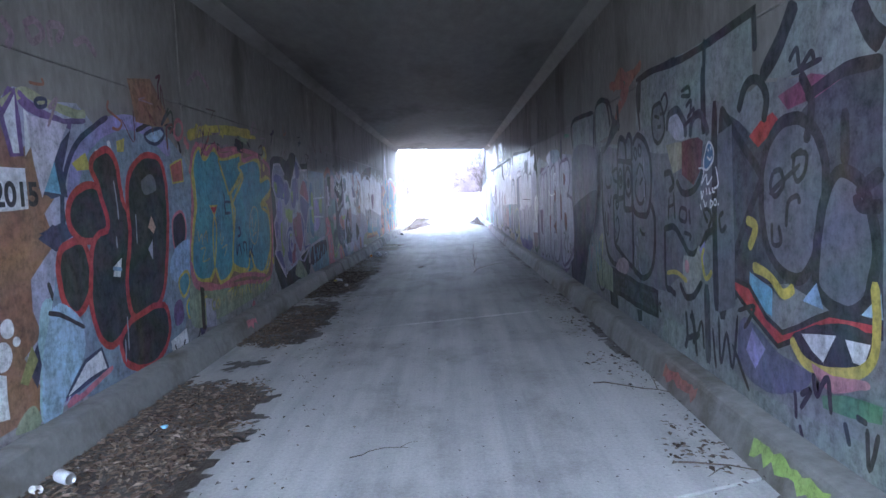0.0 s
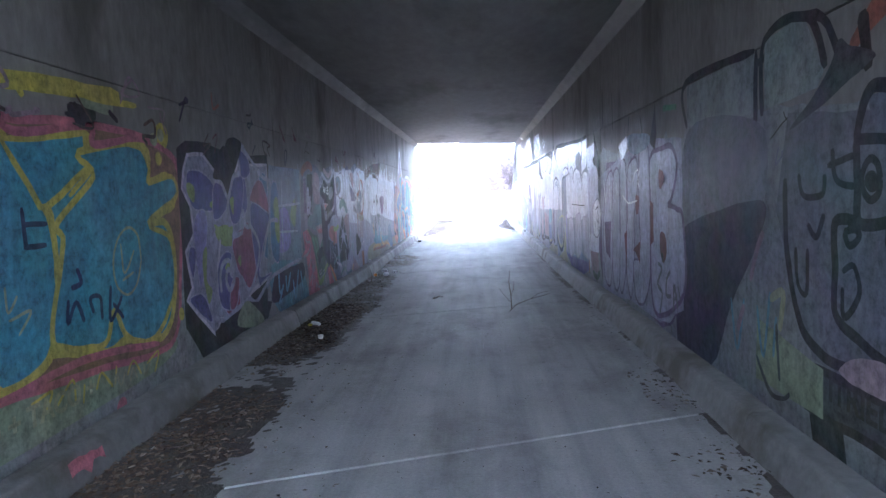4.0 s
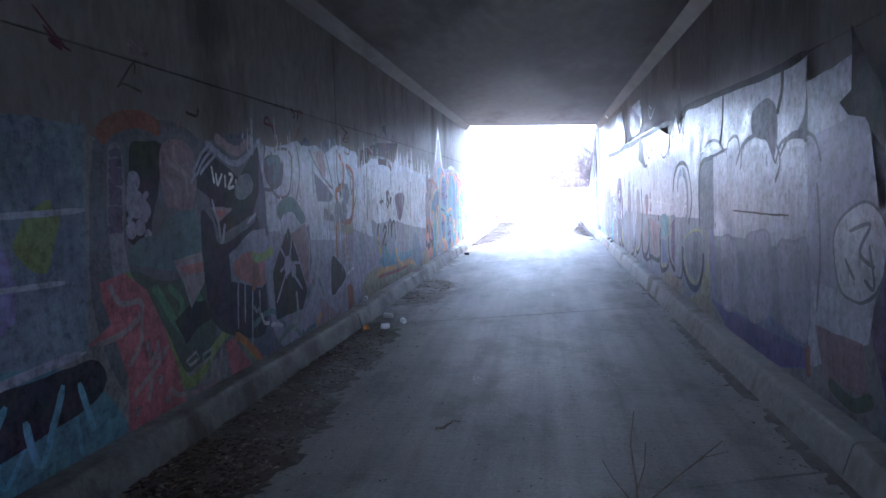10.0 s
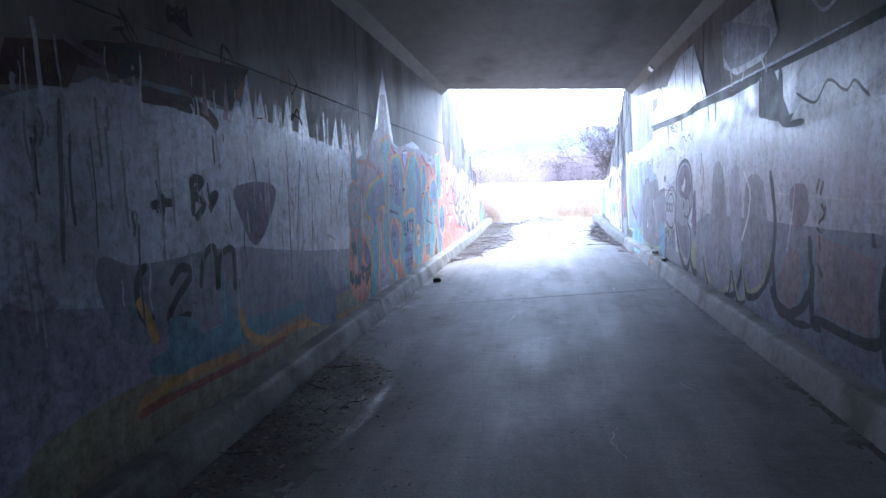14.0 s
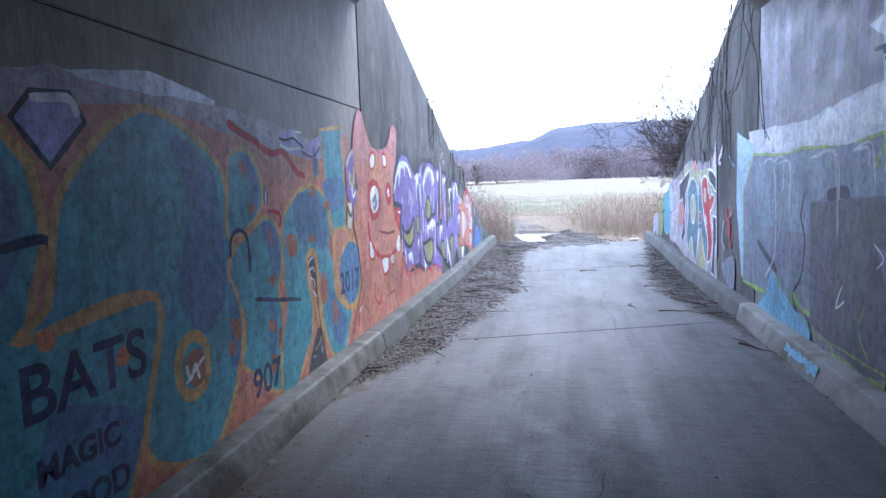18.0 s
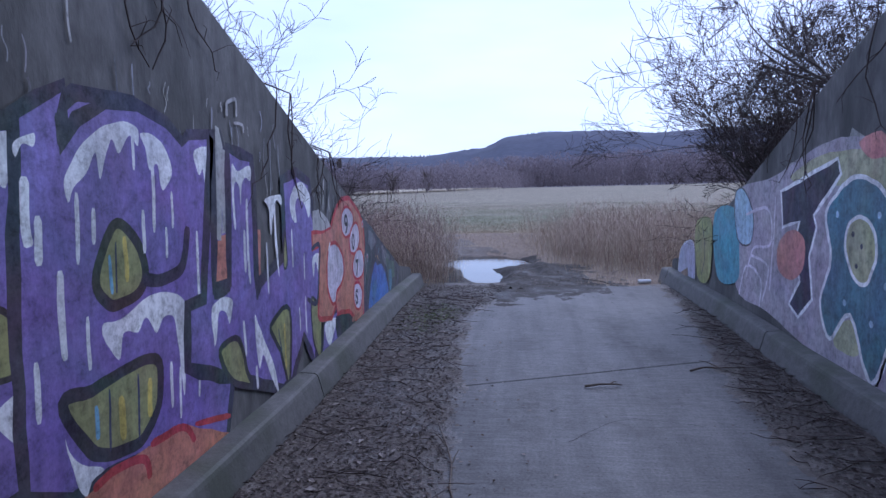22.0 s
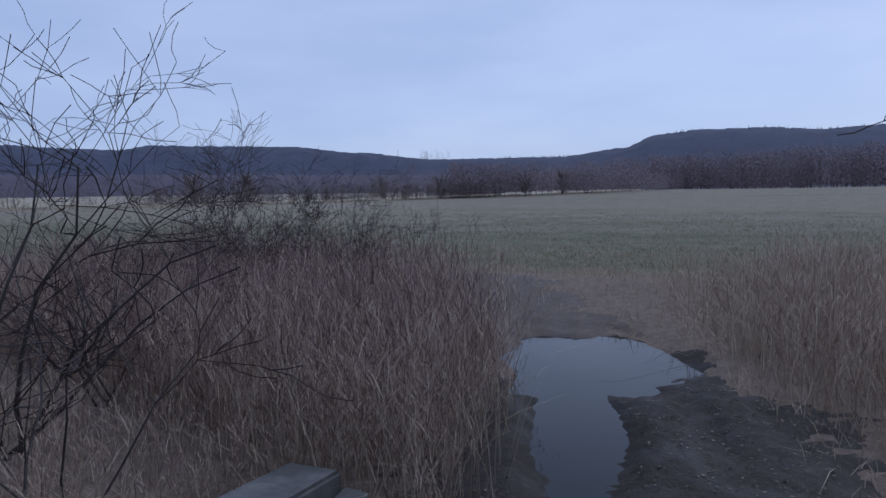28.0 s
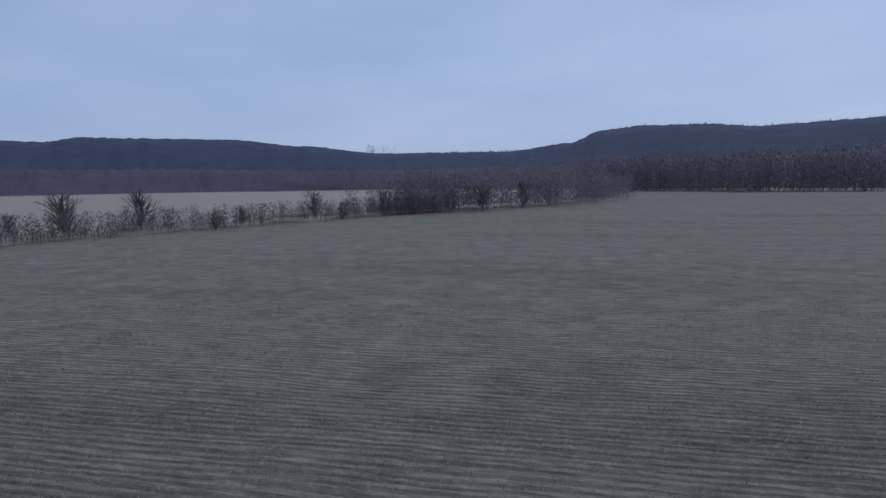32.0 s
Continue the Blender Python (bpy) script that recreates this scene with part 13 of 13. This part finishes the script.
def twigs_on(name, count, area, want, seed, label):
    """Loose dead twigs lying about."""
    rnd = random.Random(seed)
    heap = Heap()
    x0, x1, y0, y1 = area
    for _ in range(count):
        x, y = rnd.uniform(x0, x1), rnd.uniform(y0, y1)
        if want(x, y) < rnd.uniform(0.0, 0.6):
            continue
        a, ln = rnd.uniform(0, 6.28), rnd.uniform(0.08, 0.38)
        pts = [(x + math.cos(a) * ln * q + rnd.uniform(-0.02, 0.02), y + math.sin(a) * ln * q + rnd.uniform(-0.02, 0.02), sag(y) + 0.012 + 0.025 * rnd.random()) for q in (0, 0.35, 0.7, 1)]
        heap.tube(pts, [0.0035, 0.003, 0.0025, 0.0015], 3)
    return tagged(part(name, heap.pair(), TWIG), label, "twigs", kind="stuff")


twigs_on("twig_litter", 500, (0.6, 1.5, 29.5, 36.5), east_litter, 71, "dead twigs piled along the curb")
twigs_on("twig_litter", 350, (-2.2, -0.9, 27, 37.5), west_litter, 72, "dead twigs in the leaf mulch")
twigs_on("twig_litter", 60, (-2.2, -1.2, 2, 22), west_litter, 73, "dead twigs in the dirt")


def fallen_stick(a, b, radius, seed, label, forks=1, name="fallen_stick"):
    """A dead stick lying on the floor from a to b."""
    rnd = random.Random(seed)
    A, B = Vector((*a, radius + sag(a[1]))), Vector((*b, radius + sag(b[1])))
    root = tagged(place(name), label, "stick")
    root.location = A
    d = B - A
    heap = Heap()
    pts = [Vector((0, 0, 0)) + d * q + Vector((rnd.uniform(-0.03, 0.03), rnd.uniform(-0.03, 0.03), rnd.uniform(0, 0.02))) * (1 if 0 < q < 1 else 0) for q in (0, 0.2, 0.4, 0.6, 0.8, 1)]
    heap.tube([tuple(p) for p in pts], [radius * (1 - 0.6 * k / 5) for k in range(6)], 6)
    smooth(part("stem", heap.pair(), STICK, root))
    for _ in range(forks):
        p = pts[rnd.randint(1, 4)]
        q = p + Vector((rnd.uniform(-0.2, 0.2), rnd.uniform(-0.2, 0.2), rnd.uniform(0, 0.06)))
        side = Heap()
        side.tube([tuple(p), tuple((p + q) / 2 + Vector((0, 0, 0.01))), tuple(q)], [radius * 0.6, radius * 0.45, radius * 0.2], 4)
        part("side_twig", side.pair(), STICK, root)
    return root


fallen_stick((1.13, 3.2), (1.57, 3.04), 0.006, 1, "thin dead stick lying by the curb", 2)
fallen_stick((1.0, 4.6), (1.5, 4.3), 0.006, 2, "thin dead stick on the pavement", 3)
fallen_stick((-0.62, 3.38), (-0.3, 3.5), 0.003, 3, "dry leaf stalk on the pavement", 1)
fallen_stick((-1.95, 31.44), (-1.63, 31.57), 0.012, 4, "pale forked stick on leaf mulch", 2)
fallen_stick((0.71, 34.0), (1.12, 34.1), 0.010, 5, "dark stick on the pavement", 1)
fallen_stick((-0.2, 33.56), (0.09, 33.6), 0.012, 6, "short dark stick on the pavement", 1)
fallen_stick((0.98, 31.06), (1.35, 30.4), 0.012, 7, "long pale stick on twig litter", 2)
fallen_stick((-1.34, 31.7), (-1.08, 31.44), 0.009, 8, "dead stick on the pavement edge", 1)
fallen_stick((0.7, 30.15), (1.1, 30.1), 0.010, 9, "dark stick on the pavement", 0)
fallen_stick((0.37, 30.5), (0.42, 30.25), 0.007, 10, "short forked stick on the pavement", 2)
fallen_stick((-1.74, 28.1), (-1.55, 27.85), 0.006, 11, "bent wire-like twig on dirt", 2)
fallen_stick((0.3, 39.0), (0.75, 38.2), 0.012, 12, "pale stick lying in the mud", 0)
fallen_stick((1.25, 28.6), (1.5, 28.15), 0.012, 13, "pale stick along the curb", 1)
fallen_stick((-0.74, 12.8), (-0.6, 12.95), 0.010, 14, "short dark stick on the pavement", 0)
fallen_stick((-1.0, 31.5), (-1.3, 32.9), 0.007, 15, "long thin twig beside the litter", 2)

# the branch that stands up from the floor
branch = tagged(place("fallen_branch"), "dead forked branch lying on the pavement with one shoot upright", "branch")
branch.location = (0.35, 11.55, 0.01 + sag(11.55))
for nm, pts, r in (
    ("stem", [(0, 0, 0), (0.05, 0.12, 0.02), (0.1, 0.3, 0.03), (0.32, 0.6, 0.05), (0.62, 1.05, 0.04)], 0.008),
    ("upright_shoot", [(0.03, 0.08, 0.01), (0.02, 0.12, 0.2), (0.0, 0.16, 0.36), (0.02, 0.2, 0.5)], 0.0065),
    ("side_shoot", [(0.02, 0.12, 0.16), (0.06, 0.16, 0.26), (0.07, 0.2, 0.36)], 0.004),
    ("side_shoot", [(0.03, 0.1, 0.08), (-0.08, 0.18, 0.2), (-0.12, 0.22, 0.26)], 0.0035),
    ("side_shoot", [(0.32, 0.6, 0.05), (0.42, 0.62, 0.12), (0.55, 0.66, 0.14)], 0.004),
):
    heap = Heap()
    heap.tube(pts, [r * (1 - 0.7 * k / len(pts)) for k in range(len(pts))], 6)
    smooth(part(nm, heap.pair(), STICK, branch))

# ---- litter ----


def lathe(profile, sides=20):
    """A turned shape about z from (radius, height) pairs."""
    v, f, n = [], [], len(profile)
    for s in range(sides):
        a = 2 * math.pi * s / sides
        v += [(r * math.cos(a), r * math.sin(a), z) for r, z in profile]
    for s in range(sides):
        t = (s + 1) % sides
        f += [(s * n + k, t * n + k, t * n + k + 1, s * n + k + 1) for k in range(n - 1)]
    return (v, f)


ALU = surface("bare_aluminium", (0.5, 0.5, 0.5), (0.72, 0.72, 0.72), 8, 60, (0.25, 0.45), 0.15, 60, metal=0.9)
LABEL_WHITE = surface("white_can_print", (0.55, 0.56, 0.58), (0.75, 0.76, 0.78), 8, 60, (0.35, 0.5), 0.1, 60, stain=((0.2, 0.19, 0.18), 30, 0.3))
LABEL_DARK = surface("black_can_print", (0.012, 0.012, 0.014), (0.04, 0.04, 0.045), 8, 60, (0.3, 0.5), 0.1, 60)
LABEL_ORANGE = surface("orange_print", (0.5, 0.16, 0.02), (0.75, 0.28, 0.05), 8, 60, (0.35, 0.5), 0.1, 60)
LABEL_YELLOW = surface("yellow_plastic", (0.45, 0.36, 0.05), (0.6, 0.5, 0.1), 8, 60, (0.35, 0.5), 0.1, 60)
PAPER = surface("dirty_paper", (0.45, 0.44, 0.41), (0.68, 0.66, 0.62), 12, 60, (0.7, 0.9), 0.3, 60)


def can(x, y, turn, label, skin, length=0.122, radius=0.033, z=None, tilt=90):
    """A drink can lying on its side: printed body, necked ends, recessed lid, tab."""
    root = tagged(place("drink_can"), label, "can", "cans and cups on the floor")
    root.matrix_world = pose(x, y, (radius if z is None else z) + 0.004 + sag(y), tilt, 0, turn) @ pose(0, 0, -length / 2)
    R, H = radius, length
    smooth(part("body", lathe([(R * 0.82, 0.004), (R, 0.014), (R, H * 0.5), (R * 0.985, H * 0.55), (R, H * 0.62), (R, H - 0.016), (R * 0.84, H - 0.004)]), skin, root))
    rim = smooth(part("rim", lathe([(R * 0.84, H - 0.004), (R * 0.87, H), (R * 0.80, H), (R * 0.78, H - 0.005), (0.0005, H - 0.005)]), ALU, root))
    smooth(part("base", lathe([(R * 0.82, 0.004), (R * 0.74, 0.0), (R * 0.66, 0.004), (0.0005, 0.010)]), ALU, root))
    bm = bmesh.new()
    box(bm, (-0.006, -0.004, H - 0.005), (0.010, 0.004, H - 0.0035), 0.0008)
    part("tab", bm, ALU, rim)
    return root


def cup(x, y, label, skin, r=0.03, h=0.05, tilt=0, turn=0):
    root = tagged(place("paper_cup"), label, "cup", "cans and cups on the floor")
    root.matrix_world = pose(x, y, sag(y) + 0.006 + (r * 0.85 if tilt else 0), tilt, 0, turn)
    smooth(part("wall", lathe([(0.0005, 0.002), (r * 0.72, 0.0), (r * 0.78, 0.004), (r, h), (r * 0.96, h), (r * 0.74, 0.006)]), skin, root))
    smooth(part("rolled_rim", lathe([(r * 0.97, h - 0.002), (r * 1.05, h), (r * 0.99, h + 0.003), (r * 0.95, h)]), PAPER, root))
    return root


can(-2.08, 3.16, 60, "white crushed drink can lying on dead leaves", LABEL_WHITE)
cup(-2.18, 3.05, "small white bottle cap cup on dead leaves", PAPER, 0.024, 0.05, 90, 70)
can(-2.02, 10.9, 50, "white and yellow can lying in the dirt", LABEL_WHITE, 0.15, 0.024)
cup(-2.08, 10.82, "yellow plastic cap in the dirt", LABEL_YELLOW, 0.024, 0.03, 90, 50)
cup(-1.76, 10.11, "white paper cup standing in the dirt", PAPER, 0.03, 0.045)
cup(-2.12, 15.93, "orange plastic cup beside the curb", LABEL_ORANGE, 0.035, 0.06, 90, 20)
can(-2.03, 16.64, 80, "silver drink can lying in the dirt", ALU)
can(-1.90, 15.98, 110, "crushed pale can lying in the dirt", LABEL_WHITE, 0.1)
can(-1.76, 16.31, 30, "crushed silver can lying in the dirt", ALU, 0.09)
can(-2.36, 16.75, 10, "silver can resting on the curb top", ALU, 0.11, 0.03, 0.235)
can(-2.02, 24.55, 100, "black drink can lying beside the curb", LABEL_DARK, 0.13)
can(1.58, 25.2, 20, "black drink can resting on the curb", LABEL_DARK, 0.13, 0.033, 0.225)
can(1.60, 26.2, 70, "dull can lying on the curb top", ALU, 0.11, 0.03, 0.235)
can(1.22, 38.7, 95, "white plastic bottle lying past the pavement end", LABEL_WHITE, 0.2, 0.032, 0.0)
bm = bmesh.new()
bmesh.ops.create_icosphere(bm, subdivisions=2, radius=0.022)
for v in bm.verts:
    v.co *= 1 + 0.4 * noise.noise(v.co * 60)
    v.co.z = v.co.z * 0.5
wrapper = part("candy_wrapper", bm, surface("blue_foil", (0.12, 0.36, 0.55), (0.3, 0.6, 0.8), 20, 60, (0.25, 0.4), 0.3, 60))
wrapper.location = (-1.88, 3.88, 0.03)
tagged(wrapper, "crumpled light blue wrapper lying on dead leaves", "wrapper")

# a small plate on the ceiling splay near the portal
bm = bmesh.new()
box(bm, (-0.05, -0.12, -0.02), (0.05, 0.12, 0.02), 0.006)
box_plate = tagged(place("junction_box"), "pale metal junction box on the ceiling corner", "junction box")
box_plate.matrix_world = pose(RIGHT - 0.06, 26.7, CEIL - 0.075, 0, 45, 0)
cover = part("cover", bm, ALU, box_plate)
for sy in (-0.09, 0.09):
    bm = bmesh.new()
    bmesh.ops.create_cone(bm, cap_ends=True, segments=8, radius1=0.008, radius2=0.006, depth=0.01)
    screw = part("screw", bm, ALU, cover)
    screw.location = (0, sy, -0.022)

# ---- marks on the floor and curbs ----
CRACK = surface("crack_shadow", (0.02, 0.02, 0.02), (0.05, 0.048, 0.045), 5, 40, (0.8, 0.95), 0.2)
CHALK = surface("chalk_scuff", (0.42, 0.42, 0.42), (0.6, 0.6, 0.6), 6, 40, (0.7, 0.9), 0.2)


def crack(pts, width, label, mat=CRACK, name="floor_crack"):
    """A thin ragged line lying on the slab."""
    v, f = [], []
    fine = curve_through(list(pts), False, 8)
    for k, (x, y) in enumerate(fine):
        x += 0.02 * noise.noise((x * 14, y * 14, 2))
        y += 0.02 * noise.noise((x * 14, y * 14, 6))
        w = width * (0.6 + 0.6 * abs(noise.noise((x * 9, y * 9, 4))))
        a, b = fine[max(k - 1, 0)], fine[min(k + 1, len(fine) - 1)]
        dx, dy = b[0] - a[0], b[1] - a[1]
        ln = math.hypot(dx, dy) or 1
        v += [(x - dy / ln * w, y + dx / ln * w, 0.0014), (x + dy / ln * w, y - dx / ln * w, 0.0014)]
    f = [(2 * k, 2 * k + 1, 2 * k + 3, 2 * k + 2) for k in range(len(fine) - 1)]
    tagged(settle(part(name, (v, f), mat)), label, "crack", kind="structure")


crack([(-0.2, 25.6), (-0.28, 25.0), (-0.38, 24.6), (-0.42, 24.1)], 0.004, "hairline crack in the concrete slab")
crack([(0.1, 29.0), (0.12, 29.8), (0.02, 30.5), (0.1, 31.4)], 0.004, "hairline crack in the concrete slab")
crack([(0.2, 25.2), (0.32, 24.7), (0.3, 24.2)], 0.003, "hairline crack in the concrete slab")
crack([(-0.4, 32.5), (0.0, 32.9), (0.5, 32.8)], 0.003, "hairline crack in the concrete slab")
rnd = random.Random(77)
for _ in range(14):
    x, y = rnd.uniform(-0.9, 0.9), rnd.uniform(9, 24)
    crack([(x, y), (x + rnd.uniform(-0.08, 0.08), y + rnd.uniform(0.05, 0.3)), (x + rnd.uniform(-0.2, 0.2), y + rnd.uniform(0.1, 0.5))], 0.0016, "pale scuff on the concrete", CHALK, "floor_scuff")


def curb_mark(x_face, side, y0, y1, colour, label, seed):
    """Spray paint that ran over the curb, hugging its slope."""
    rnd = random.Random(seed)
    v, f, rows = [], [], 0
    y = y0
    while y < y1:
        lo, hi = 0.05 + 0.06 * rnd.random(), 0.14 + 0.03 * rnd.random()
        for z in (lo, (lo + hi) / 2, hi):
            p = 0.205 - (z - 0.03) / 0.134 * 0.037 + 0.01
            v.append((x_face + side * p, y, z))
        rows += 1
        y += 0.05
    for k in range(rows - 1):
        for c in range(2):
            f.append((3 * k + c, 3 * k + c + 1, 3 * k + c + 4, 3 * k + c + 3))
    tagged(settle(part("curb_paint", (v, f), paint_of(colour))), label, "paint", kind="structure")


curb_mark(RIGHT, -1, 2.5, 3.15, "lime", "bright green spray paint on the curb", 1)
curb_mark(RIGHT, -1, 3.9, 4.5, "rust", "rust-orange spray paint on the curb", 2)
curb_mark(RIGHT, -1, 27.3, 28.1, "skyblue", "light blue paint run over the curb", 3)
curb_mark(RIGHT, -1, 25.6, 26.1, "rust", "rusty stain on the curb", 4)
curb_mark(LEFT, 1, 6.6, 6.9, "rose", "pink spray paint on the curb", 5)
